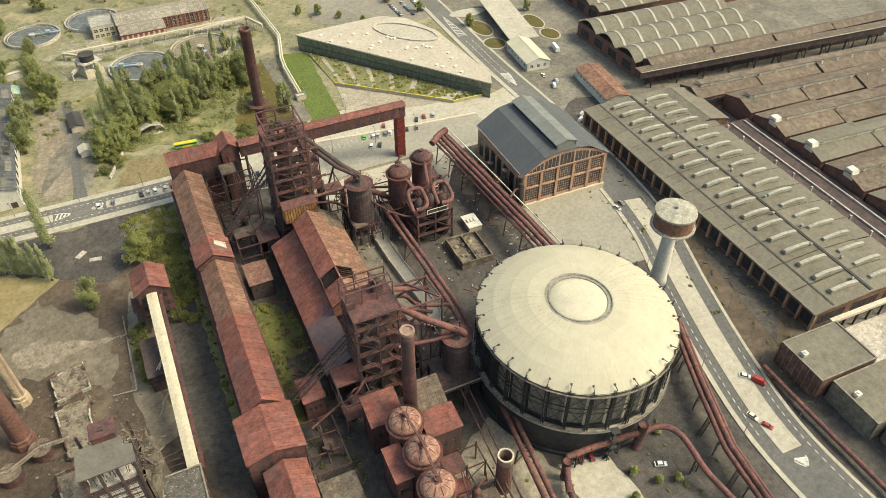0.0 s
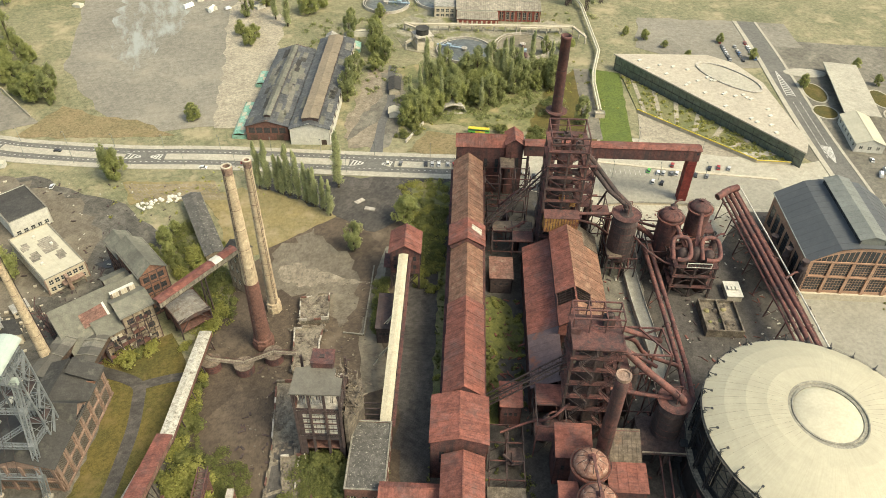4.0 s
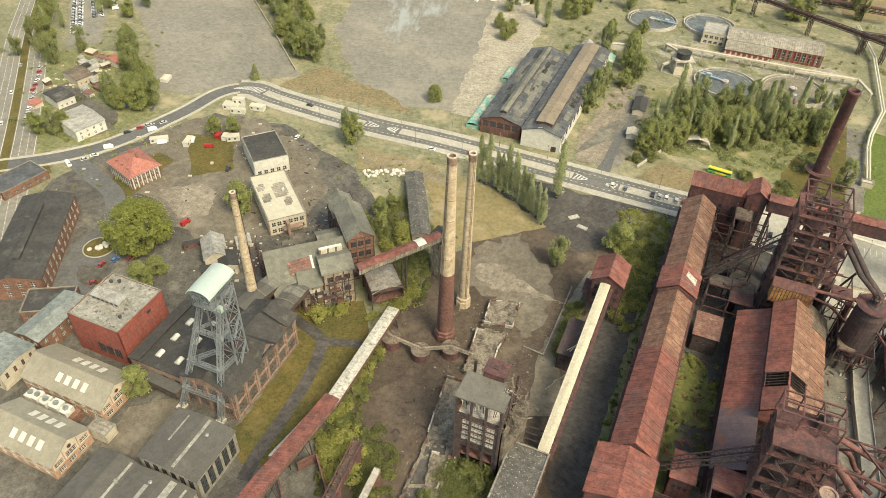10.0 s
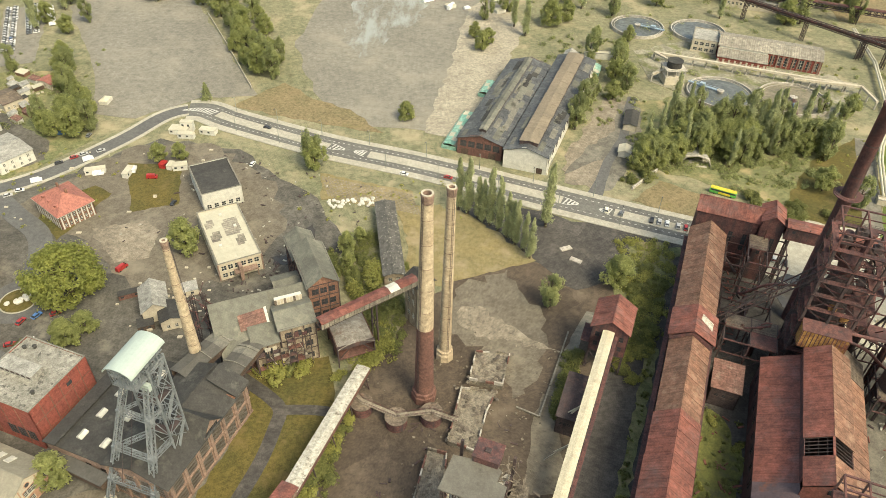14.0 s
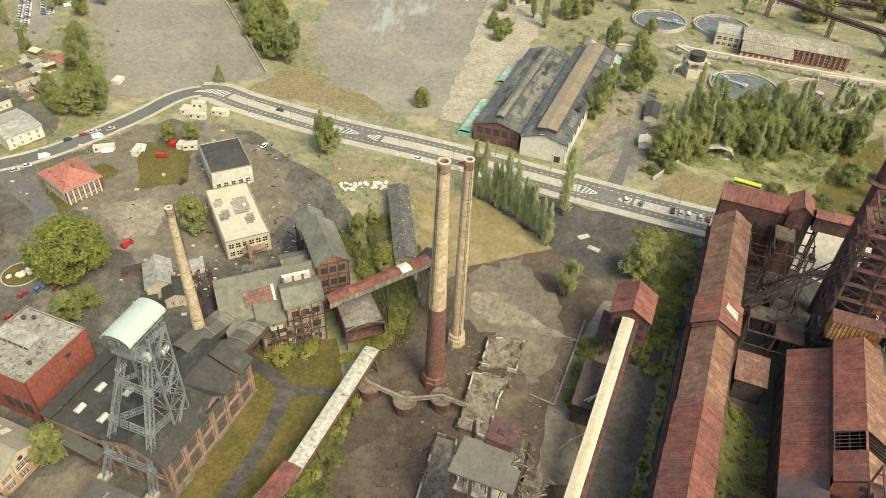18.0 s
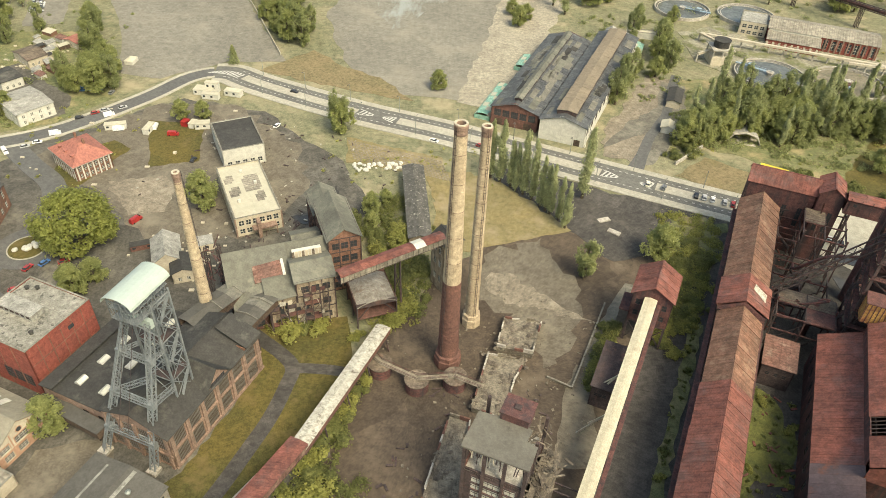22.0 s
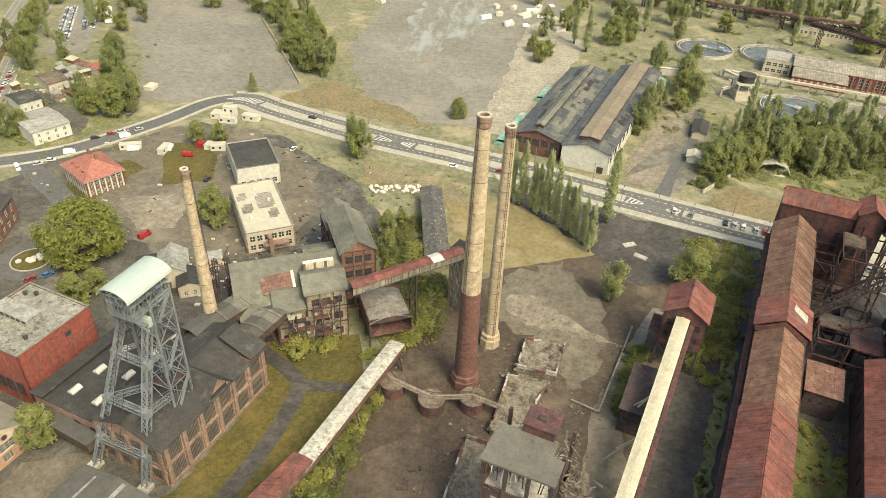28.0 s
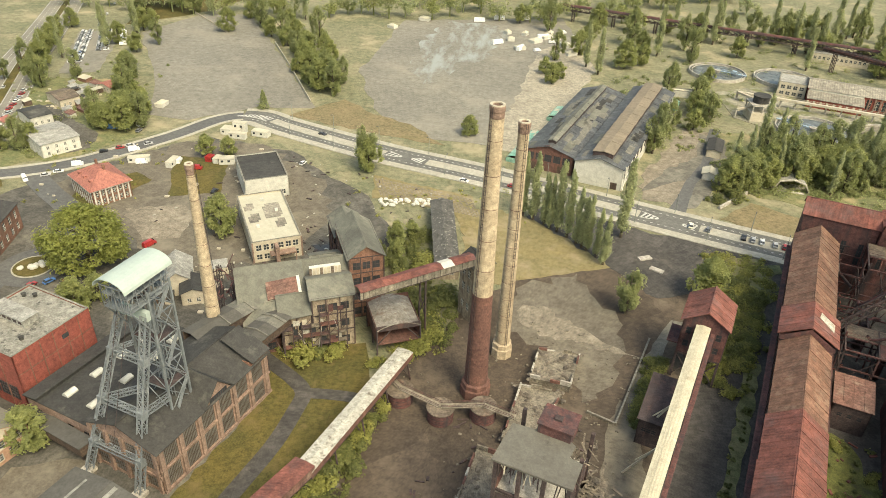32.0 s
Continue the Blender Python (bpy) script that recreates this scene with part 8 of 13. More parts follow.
def brick_house(m, w, d, label):
    """A long house, ridge along y, with cream-panelled brick gables and skylights."""
    e, r = 7.6, 12.4
    t = thing("brick_house", m, label, "house", "brick workshops")
    low = [(1.6 + i * (w - 3.2) / 3 + 0.2, 1.6 + (i + 1) * (w - 3.2) / 3 - 1.6, 1.2, 3.4) for i in range(3)]
    up = [(w * 0.08, w * 0.26, 4.8, 6.8), (w * 0.38, w * 0.62, 4.8, 7.2), (w * 0.74, w * 0.92, 4.8, 6.8)]
    for a, b in (((-w / 2, -d / 2), (w / 2, -d / 2)), ((w / 2, d / 2), (-w / 2, d / 2))):
        wl = wall(t, a, b, e, PLASTER, low + up, peak=r, bars=(3, 3))
        part("brick_base", Shape().box(0, w, -0.1, 0, 0, 1.1).box(0, w, -0.1, 0, 3.5, 4.3), BRICK_WARM, wl, "warm brick bands")
        for x0, x1 in [(0, low[0][0] - 0.05)] + [(low[i][1] + 0.05, low[i + 1][0] - 0.05) for i in range(2)] + [(low[2][1] + 0.05, w)]:
            part("brick_pier", Shape().box(x0, x1, -0.1, 0, 1.1, 3.5), BRICK_WARM, wl)
        for x0, x1, z1 in ((0, 0.4, e - 0.2), (w * 0.305, w * 0.325, 9.6), (w * 0.675, w * 0.695, 9.6), (w - 0.4, w, e - 0.2)):
            part("brick_pilaster", Shape().box(x0, x1, -0.14, 0, 4.3, z1), BRICK_WARM, wl)
        for x0, x1, z0, z1 in up:
            part("brick_surround", Shape().box(x0 - 0.3, x0 - 0.04, -0.09, 0, z0 - 0.2, z1 + 0.3).box(x1 + 0.04, x1 + 0.3, -0.09, 0, z0 - 0.2, z1 + 0.3).box(x0 - 0.3, x1 + 0.3, -0.1, 0, z1 + 0.05, z1 + 0.4), BRICK_WARM, wl)
        for x0, x1 in ((0, w / 2), (w, w / 2)):
            part("rake_band", Shape().beam((x0, -0.1, e - 0.25), (x1, -0.1, r - 0.25), 0.2, 0.28), BRICK_WARM, wl)
        part("window_ring", Shape().rings([(1.05, 0), (1.05, 0.1)], 16), BRICK_WARM, wl, m=pose(w / 2, 0, 9.0, 90, 0, 0))
        part("round_window", Shape().rings([(0.75, 0), (0.75, 0.16)], 16), GLASS, wl, m=pose(w / 2, 0, 9.0, 90, 0, 0))
    n = max(3, int(d / 5))
    for a, b in (((w / 2, -d / 2), (w / 2, d / 2)), ((-w / 2, d / 2), (-w / 2, -d / 2))):
        wl = wall(t, a, b, e, BRICK_WARM, row(d, n, 2.2, 1.2, 3.4) + row(d, n, 2.4, 4.6, 6.6), bars=(3, 3))
        part("plaster_band", Shape().box(0, d, -0.06, 0, 3.7, 4.4).box(0, d, -0.06, 0, 6.7, 7.5), PLASTER, wl)
    gable_roof(t, w, d, e, r, HOUSE_ROOF, 6, 0.5)
    for sd in (-1, 1):
        for k in range(4):
            y = -d * 0.1 + 4.0 * k - 5
            x = sd * w * 0.26
            z = r - (r - e) * 0.52 + 0.42
            tilt = math.degrees(math.atan2(r - e, w / 2)) * sd
            s = part("roof_light", Shape().box(-1.7, 1.7, -1.1, 1.1, 0, 0.25), WHITE, t, m=pose(x, y, z, 0, tilt, 0))
            part("glazing", Shape().box(-1.5, 1.5, -0.95, 0.95, 0.25, 0.29), GLASS_DUSTY, s)
    return t


brick_house(at(-117, -79.5, -0.6, 90), 17.5, 38, "brick workshop with cream plaster gable panels and roof lights")
brick_house(at(-112, -104, -0.6, 90), 17, 32, "brick workshop with cream panels beside a dry lawn")
t = thing("roof_plant", at(0, 0, -0.6), "white ventilation plant between two brick houses", "ventilation unit")
for i, (u, w, h) in enumerate(((-129, 3.2, 3.0), (-125, 2.6, 3.6), (-121.5, 2.8, 2.8), (-117, 4.2, 3.4), (-112, 3, 2.6))):
    part("unit", Shape().box(u, u + w, -94, -90, 4, 4 + h), WHITE, t)
    part("fan_cowl", Shape().rings([(0.9, 4 + h), (0.9, 4.5 + h), (1.1, 4.5 + h), (1.1, 4.7 + h)], 14, c=(u + w / 2, -92)), ZINC, t)
part("duct", Shape().tube([(-129, -93, 6), (-118, -92.4, 6.4), (-108, -92.4, 6)], 0.7, 10), WHITE, t)
part("base", Shape().box(-131, -107, -95, -88.8, 0, 4), BRICK, t)
gabled("office_wing", at(-149, -61, -0.6, 0), 12, 26, 9, 10.4, BRICK, ZINC, "brick wing with flat green-grey metal roof", "building", row(26, 6, 1.6, 2, 4) + row(26, 6, 1.6, 5.4, 7.6), row(12, 3, 1.6, 5.4, 7.6), 6)
gabled("office_wing", at(-151, -84, -0.6, 90), 17, 16, 9, 10.6, PLASTER, ZINC, "cream-and-brick wing with green-grey metal roof", "building", row(16, 4, 1.2, 1.5, 3.6) + row(16, 4, 1.2, 4.8, 7.6), row(17, 4, 1.2, 4.8, 7.6), 5, frame_mat=BRICK)


def world_at(x, y, z=0.0, rot=0.0):
    return pose(x, y, z, 0, 0, rot)


far(True)


def long_brick():
    t = thing("long_brick_building", world_at(-191, 50, -0.6, 8), "long dark-roofed red brick building by the roundabout", "building")
    W, D, E, R = 24, 62, 11, 13.5
    holes = row(D, 12, 2.0, 1.5, 4.5) + row(D, 12, 2.0, 6.2, 9.6)
    he = row(W, 4, 2.0, 1.5, 4.5) + row(W, 4, 2.0, 6.2, 9.6)
    for a, b, q, p in (((-W / 2, -D / 2), (W / 2, -D / 2), he, R), ((W / 2, -D / 2), (W / 2, D / 2), holes, None), ((W / 2, D / 2), (-W / 2, D / 2), he, R), ((-W / 2, D / 2), (-W / 2, -D / 2), holes, None)):
        wall(t, a, b, E, BRICK, q, peak=p)
    gable_roof(t, W, D, E, R, FELT, 10, 0.5)
    part("ridge_monitor", Shape().box(-1.5, 1.5, -20, 20, R, R + 1.2), FELT, t)
    flat_block("brick_wing", world_at(-166, 11, -0.6, 8), 20, 14, 9, BRICK, FELT, "lower red-brick wing with flat dark roof", "building", row(20, 4, 2, 4.5, 7), row(14, 3, 2, 4.5, 7))


long_brick()

# ---- coal washery ruin ----


def washery():
    M = world_at(-50, 25, -0.6, 20)

    def block(x0, x1, y0, y1, e, r, roof_mat, wall_mat, label, ridge_x=True, n=5, infill=None, cat="washery building"):
        w, d = (x1 - x0, y1 - y0)
        m = M @ pose((x0 + x1) / 2, (y0 + y1) / 2, 0, 0, 0, 90 if ridge_x else 0)
        a, b = (d, w) if ridge_x else (w, d)
        hs = []
        nf = max(1, int(e / 5))
        for k in range(nf):
            hs += row(b, max(2, int(b / 3.6)), 2.5, 1.2 + k * e / nf, 4.0 + k * e / nf)
        he = []
        for k in range(nf):
            he += row(a, max(2, int(a / 3.6)), 2.5, 1.2 + k * e / nf, 4.0 + k * e / nf)
        t = gabled("washery_block", m, a, b, e, r, wall_mat, roof_mat, label, cat, hs, he, n, 0.7, (2, 2), frame_mat=RUST_DARK)
        # timber and steel frame lines on the faces
        fr = Shape()
        for sx in (-1, 1):
            for i in range(int(b / 3.6) + 1):
                y = -b / 2 + b * i / max(1, int(b / 3.6))
                fr.box(sx * (a / 2 + 0.08) - 0.12, sx * (a / 2 + 0.08) + 0.12, y - 0.16, y + 0.16, 0, e)
            for k in range(nf + 1):
                fr.box(sx * (a / 2 + 0.08) - 0.12, sx * (a / 2 + 0.08) + 0.12, -b / 2, b / 2, k * e / nf - 0.15, k * e / nf + 0.15)
        for sy in (-1, 1):
            for i in range(int(a / 3.6) + 1):
                x = -a / 2 + a * i / max(1, int(a / 3.6))
                fr.box(x - 0.16, x + 0.16, sy * (b / 2 + 0.08) - 0.12, sy * (b / 2 + 0.08) + 0.12, 0, e)
            for k in range(nf + 1):
                fr.box(-a / 2, a / 2, sy * (b / 2 + 0.08) - 0.12, sy * (b / 2 + 0.08) + 0.12, k * e / nf - 0.15, k * e / nf + 0.15)
        part("exposed_frame", fr, RUST_DARK, t, "dark exposed frame in the wall")
        return t

    block(9, 20.5, 5, 28, 23.5, 27.5, FELT_OLIVE, BRICK, "tall brick washery tower with grey pitched roof", ridge_x=False, n=5)
    block(8.5, 19, 28.2, 43, 18.5, 22, FELT_OLIVE, BRICK, "rear washery hall under a rounded grey felt roof", ridge_x=False, n=4)
    block(-1, 8.8, 15.2, 25, 15, 17, FELT_OLIVE, BRICK_DARK, "low annex between washery and office block", n=3)
    block(-4.5, 8.3, -8.2, 4.6, 19.5, 22.5, FELT_OLIVE, INFILL, "washery front with cream brick infill and broken windows")
    block(-14, -4.7, -7.5, 4.5, 14, 18, FELT_OLIVE, INFILL, "lower washery wing with dark frame and broken walls")
    block(-25, 8.8, 4.8, 15, 18, 22.5, FELT_OLIVE, BRICK_DARK, "broad washery roof of dark grey felt", n=7)
    block(-24, -14.2, -6, 4.5, 11.5, 15, FELT_OLIVE, BRICK_DARK, "low western washery wing under grey felt", n=3)
    t = thing("roof_apron", M, "wide sagging grey felt roof joining the washery wings", "roof")
    part("felt_slope", Shape().slab((-26, -1.5, 15.2), (-4.8, -1.5, 17.6), (-4.8, 9.9, 23.0), (-26, 9.9, 22.9), 0.25), FELT_OLIVE, t)
    part("felt_slope", Shape().slab((-25, -8, 11.4), (-13.9, -8, 12.4), (-13.9, -1.5, 16.4), (-25, -1.5, 15.4), 0.25), FELT_OLIVE, t)
    part("felt_slope", Shape().slab((-14.4, -8.6, 13.6), (-4.6, -8.6, 14.4), (-4.6, -1.5, 17.8), (-14.4, -1.5, 16.8), 0.25), FELT_OLIVE, t)
    t = thing("roof_lantern", M, "rust-red and white lantern strip on the washery roof", "roof lantern")
    part("red_sheet", Shape().slab((-17, -1.6, 16.9), (-7.6, -1.6, 18.1), (-7.6, 3.6, 20.9), (-17, 3.6, 20.0), 0.5), RUST_ROOF_OLD, t, "rust-red corrugated panel")
    part("white_edge", Shape().slab((-7.5, -1.6, 18.2), (-6.6, -1.6, 18.3), (-6.6, 3.8, 21.1), (-7.5, 3.8, 21.0), 0.6), WHITE, t)
    part("lantern_box", Shape().box(-3.2, 6.6, 3.6, 5.0, 20.0, 23.0), WHITE, t, "peeling white boards")
    for i in range(9):
        part("board", Shape().box(-3.4 + 1.15 * i, -2.5 + 1.15 * i, 3.5, 3.6, 20.3, 22.8), (ROOF_BROWN if i % 3 == 0 else PLASTER), t)
    rf = random.Random(8)
    t = thing("steel_gallery", M @ pose(0, 0, 0), "rusted open galleries and braces before the washery front", "gallery")
    cols = [-13.5 + 2.75 * k for k in range(8)]
    for k, x in enumerate(cols):
        top = 13.2 if x < -4 else 18.6
        part("column", Shape().box(x - 0.16, x + 0.16, -10.2, -9.9, 0, top - rf.uniform(0, 1.5)), RUST_DARK, t)
        part("bracket", Shape().beam((x, -10, top * 0.55), (x, -8.2, top * 0.55 + 1.5), 0.16), RUST_DARK, t)
    for z in (3.4, 6.9, 10.4, 13.9):
        for x0, x1 in zip(cols, cols[1:]):
            if x0 < -4.6 and z > 11:
                continue
            if rf.random() < 0.75:
                part("gallery_floor", Shape().box(x0, x1, -10.2, -8.4, z, z + 0.16), rf.choice((RUST_DARK, BRICK_DARK, FOUND)), t)
            if rf.random() < 0.6:
                part("handrail", Shape().beam((x0, -10.1, z + 1.1), (x1, -10.1, z + 1.1 + rf.uniform(-0.3, 0.2)), 0.09), RUST, t)
            if rf.random() < 0.45:
                part("brace", Shape().beam((x0, -10.05, z), (x1, -10.05, z + 3.3), 0.12), RUST_DARK, t)
            if rf.random() < 0.35:
                part("loose_panel", Shape().box(x0 + 0.3, x0 + rf.uniform(1.0, 2.4), -8.55, -8.45, z + 0.3, z + rf.uniform(1.4, 3.0)), rf.choice((FLAKY, PLASTER, RUST, GLASS)), t)
    part("hanging_debris", Shape().beam((-9, -9.8, 9), (-7, -9.4, 3), 0.25).beam((2, -9.9, 12), (3.4, -9.6, 6), 0.2).beam((-2, -9.8, 10), (-3.5, -9.9, 1), 0.22), FLAKY, t)
    # arched shed on stilts
    t = thing("arched_shed", M @ Matrix.Translation((20.6, -9.6, 0)) @ Matrix.Diagonal((0.88, 0.88, 1.15, 1)), "open shed with a rusty arched sheet roof", "shed")
    n = 8
    for i in range(n):
        a0, a1 = -1 + 2 * i / n, -1 + 2 * (i + 1) / n
        part("roof_sheet", Shape().slab((8 * a0, -8, 8.4 + 1.7 * (1 - a0 * a0)), (8 * a1, -8, 8.4 + 1.7 * (1 - a1 * a1)), (8 * a1, 10, 8.4 + 1.7 * (1 - a1 * a1)), (8 * a0, 10, 8.4 + 1.7 * (1 - a0 * a0)), 0.15), PALE_SHEET, t)
    for x in (-7.8, 7.8):
        for y in (-7.5, 0, 9.5):
            part("post", Shape().box(x - 0.25, x + 0.25, y - 0.25, y + 0.25, 0, 9), RUST_DARK, t)
        part("side_wall", Shape().box(x - 0.1, x + 0.1, -7.5, 9.5, 4, 9), BRICK_DARK, t)
    part("back_wall", Shape().box(-7.8, 7.8, 9.4, 9.7, 0, 10), BRICK_DARK, t)
    part("front_beam", Shape().box(-7.8, 7.8, -7.7, -7.4, 8, 9.6).beam((-7.8, -7.6, 3.5), (-3, -7.6, 8), 0.3).beam((7.8, -7.6, 3.5), (3, -7.6, 8), 0.3), RUST_DARK, t)
    part("floor", Shape().box(-7.8, 7.8, -7.6, 9.4, 3.4, 3.8), BRICK_DARK, t)
    # steel ruin frame at the west end
    t = thing("collapsed_gantry", M @ pose(-29, 22, 0), "tangled rusty steel gantry fallen in on itself", "gantry")
    rnd = random.Random(3)
    for k in range(4):
        part("tower_leg", Shape().lattice((k % 2 * 5 - 2.5, k // 2 * 14 - 7, 0), (k % 2 * 4 - 2, k // 2 * 13 - 6.5, 13), 1.2, 1.8, 0.18, 0.1), RUST_DARK, t)
    for k in range(26):
        a = Vector((rnd.uniform(-3.5, 3.5), rnd.uniform(-9, 9), rnd.uniform(6, 14)))
        b = a + Vector((rnd.uniform(-3, 3), rnd.uniform(-6, 6), rnd.uniform(-2.5, 2.5)))
        part("loose_beam", Shape().beam(a, b, 0.28), RUST, t)
    # two roofed conveyors to the engine hall
    for (x0, y0, z0), (x1, y1, z1), w, lab in (((-68.5, 23, 12), (-83, 0, 13), 7.6, "covered conveyor with grey felt roof beside the chimney"), ((-60, 17.5, 11), (-69, -3, 12), 7.6, "covered conveyor on steel legs to the engine hall")):
        t = thing("covered_conveyor", pose(0, 0, -0.6), lab, "conveyor", "covered conveyors")
        a, b = Vector((x0, y0, z0)), Vector((x1, y1, z1))
        part("floor", Shape().beam(a, b, w - 0.4, 0.5), RUST_DARK, t)
        s = (b - a).cross(Vector((0, 0, 1))).normalized()
        for sg in (-1, 1):
            part("side_wall", Shape().beam(a + s * sg * (w / 2 - 0.3) + Vector((0, 0, 1.6)), b + s * sg * (w / 2 - 0.3) + Vector((0, 0, 1.6)), 0.25, 2.8), WOOD_DARK, t)
        for k in range(5):
            p, q = a.lerp(b, k / 5), a.lerp(b, (k + 1) / 5)
            up = Vector((0, 0, 3.1))
            part("roof_sheet", Shape().slab(p - s * w * 0.56 + up, p + up + Vector((0, 0, 0.9)), q + up + Vector((0, 0, 0.9)), q - s * w * 0.56 + up, 0.15).slab(p + up + Vector((0, 0, 0.9)), p + s * w * 0.56 + up, q + s * w * 0.56 + up, q + up + Vector((0, 0, 0.9)), 0.15), FELT_SLATE if k != 1 else LEAD_GREY, t)
        for k in (0.25, 0.6):
            c = a.lerp(b, k)
            part("trestle", Shape().beam(c - s * 2.8 - Vector((0, 0, 0.3)), Vector((c.x, c.y, 0)) - s * 3.2, 0.35).beam(c + s * 2.8 - Vector((0, 0, 0.3)), Vector((c.x, c.y, 0)) + s * 3.2, 0.35).beam(Vector((c.x, c.y, 1)) - s * 3.1, c + s * 2.8 - Vector((0, 0, 0.5)), 0.2), RUST_DARK, t)
            part("roof_rib", Shape().beam(c - s * w * 0.56 + Vector((0, 0, 3.35)), c + Vector((0, 0, 4.25)), 0.35).beam(c + Vector((0, 0, 4.25)), c + s * w * 0.56 + Vector((0, 0, 3.35)), 0.35), LEAD_GREY, t)
    # bridge to the brick tower behind the chimneys
    t = thing("footbridge", pose(0, 0, -0.6), "long covered bridge with red roof and ribbed grey sides", "bridge")
    a, b = Vector((-37, 13.5, 22.5)), Vector((-3.5, 35.5, 22.5))
    ax = (b - a).normalized()
    s = ax.cross(Vector((0, 0, 1))).normalized()
    part("floor", Shape().beam(a, b, 3.6, 0.5), RUST_DARK, t)
    n = 10
    for k in range(n):
        p, q = a.lerp(b, k / n), a.lerp(b, (k + 1) / n)
        for sg in (-1, 1):
            part("side_panel", Shape().beam(p + s * sg * 1.8 + Vector((0, 0, 1.5)) + ax * 0.05, q + s * sg * 1.8 + Vector((0, 0, 1.5)) - ax * 0.05, 0.12, 2.8), SHEET_GREY, t)
        part("roof_sheet", Shape().slab(p - s * 2.3 + Vector((0, 0, 2.9)), p + Vector((0, 0, 3.6)), q + Vector((0, 0, 3.6)), q - s * 2.3 + Vector((0, 0, 2.9)), 0.12).slab(p + Vector((0, 0, 3.6)), p + s * 2.3 + Vector((0, 0, 2.9)), q + s * 2.3 + Vector((0, 0, 2.9)), q + Vector((0, 0, 3.6)), 0.12), WHITE if k == 7 else RUST_ROOF, t, "pale roof strip" if k == 7 else "")
    for i in range(20):
        p = a.lerp(b, (i + 0.5) / 20)
        for sg in (-1, 1):
            part("rib", Shape().beam(p + s * sg * 1.9 + Vector((0, 0, 0.1)), p + s * sg * 1.9 + Vector((0, 0, 2.9)), 0.1), FELT, t)
    c = a.lerp(b, 0.55)
    part("trestle", Shape().beam(c - s * 1.6, Vector((c.x, c.y, 0)) - s * 2.2, 0.5).beam(c + s * 1.6, Vector((c.x, c.y, 0)) + s * 2.2, 0.5).beam(Vector((c.x, c.y, 8)) - s * 2, Vector((c.x, c.y, 16)) + s * 1.8, 0.25).beam(Vector((c.x, c.y, 16)) - s * 1.8, Vector((c.x, c.y, 8)) + s * 2, 0.25), RUST_DARK, t)
    gabled("brick_tower", pose(-2, 38, -0.6, 0, 0, 33), 8, 8, 22, 24.5, INFILL, FELT, "narrow pale masonry tower with empty windows behind the chimneys", "tower", row(8, 2, 1.6, 4, 7) + row(8, 2, 1.6, 11, 14) + row(8, 2, 1.6, 17, 20), row(8, 2, 1.6, 4, 7) + row(8, 2, 1.6, 11, 14) + row(8, 2, 1.6, 17, 20), 2)
    gabled("long_shed", pose(-15, 83, -0.6, 0, 0, 5), 8.5, 50, 5.5, 6.6, INFILL, LICHEN, "long narrow pale-walled shed with dark patched roof", "shed", row(50, 11, 2.0, 2, 4), row(8.5, 2, 1.6, 2, 4), 8)


washery()


# ---- office block and houses along the west road ----
far(True)


def office_block():
    t = flat_block("office_block", world_at(-84.5, 84.5, -0.6, 24), 18.5, 39, 8.5, PLASTER, CREAM_ROOF, "white flat-roofed office block with weathered roof", "building",
                   row(18.5, 6, 2.0, 1.2, 3.4) + row(18.5, 6, 2.0, 5, 7.4), row(39, 10, 2.0, 1.2, 3.4) + row(39, 10, 2.0, 5, 7.4), 0.5, nx=2, ny=4)
    for x0, x1, y0, y1 in ((-1, 6, -2, 10), (-7.5, -3, -4, 3), (-8, -4, 6, 12), (2, 6, -10, -3)):
        part("felt_patch", Shape().prism([(x0, y0), (x1 - 1, y0), (x1 - 1, y0 + 1.5), (x1, y0 + 1.5), (x1, y1), (x0 + 1.2, y1), (x0 + 1.2, y1 - 2), (x0, y1 - 2)], 8.5, 8.56), SHEET_GREY, t, "grey worn roof patch")
    for x, y in ((4, 3), (-5, -8), (0, 13)):
        part("roof_vent", Shape().box(x - .6, x + .6, y - .6, y + .6, 8.5, 9.6), WHITE, t)
    part("portico", Shape().box(-1.2, 0.2, -23.2, -19.5, 0, 7.5).box(-3, 6.5, -22.5, -19.5, 3.6, 4.2).box(6.1, 6.5, -22.5, -22.1, 0, 3.6), BRICK_PALE, t)
    for x in (-9.45, 8.9):
        part("corner_pier", Shape().box(x, x + 0.55, -19.8, -19.4, 0, 8.6), BRICK_PALE, t)
    flat_block("office_wing", world_at(-99, 127, -0.6, 24), 19, 27, 9.5, WHITE, FELT, "taller white block with dark flat roof", "building", row(19, 5, 2.0, 1.2, 3.4), row(27, 7, 2.0, 1.2, 3.4) + row(27, 7, 2.0, 5, 7.4), 0.4, nx=1, ny=3)


office_block()


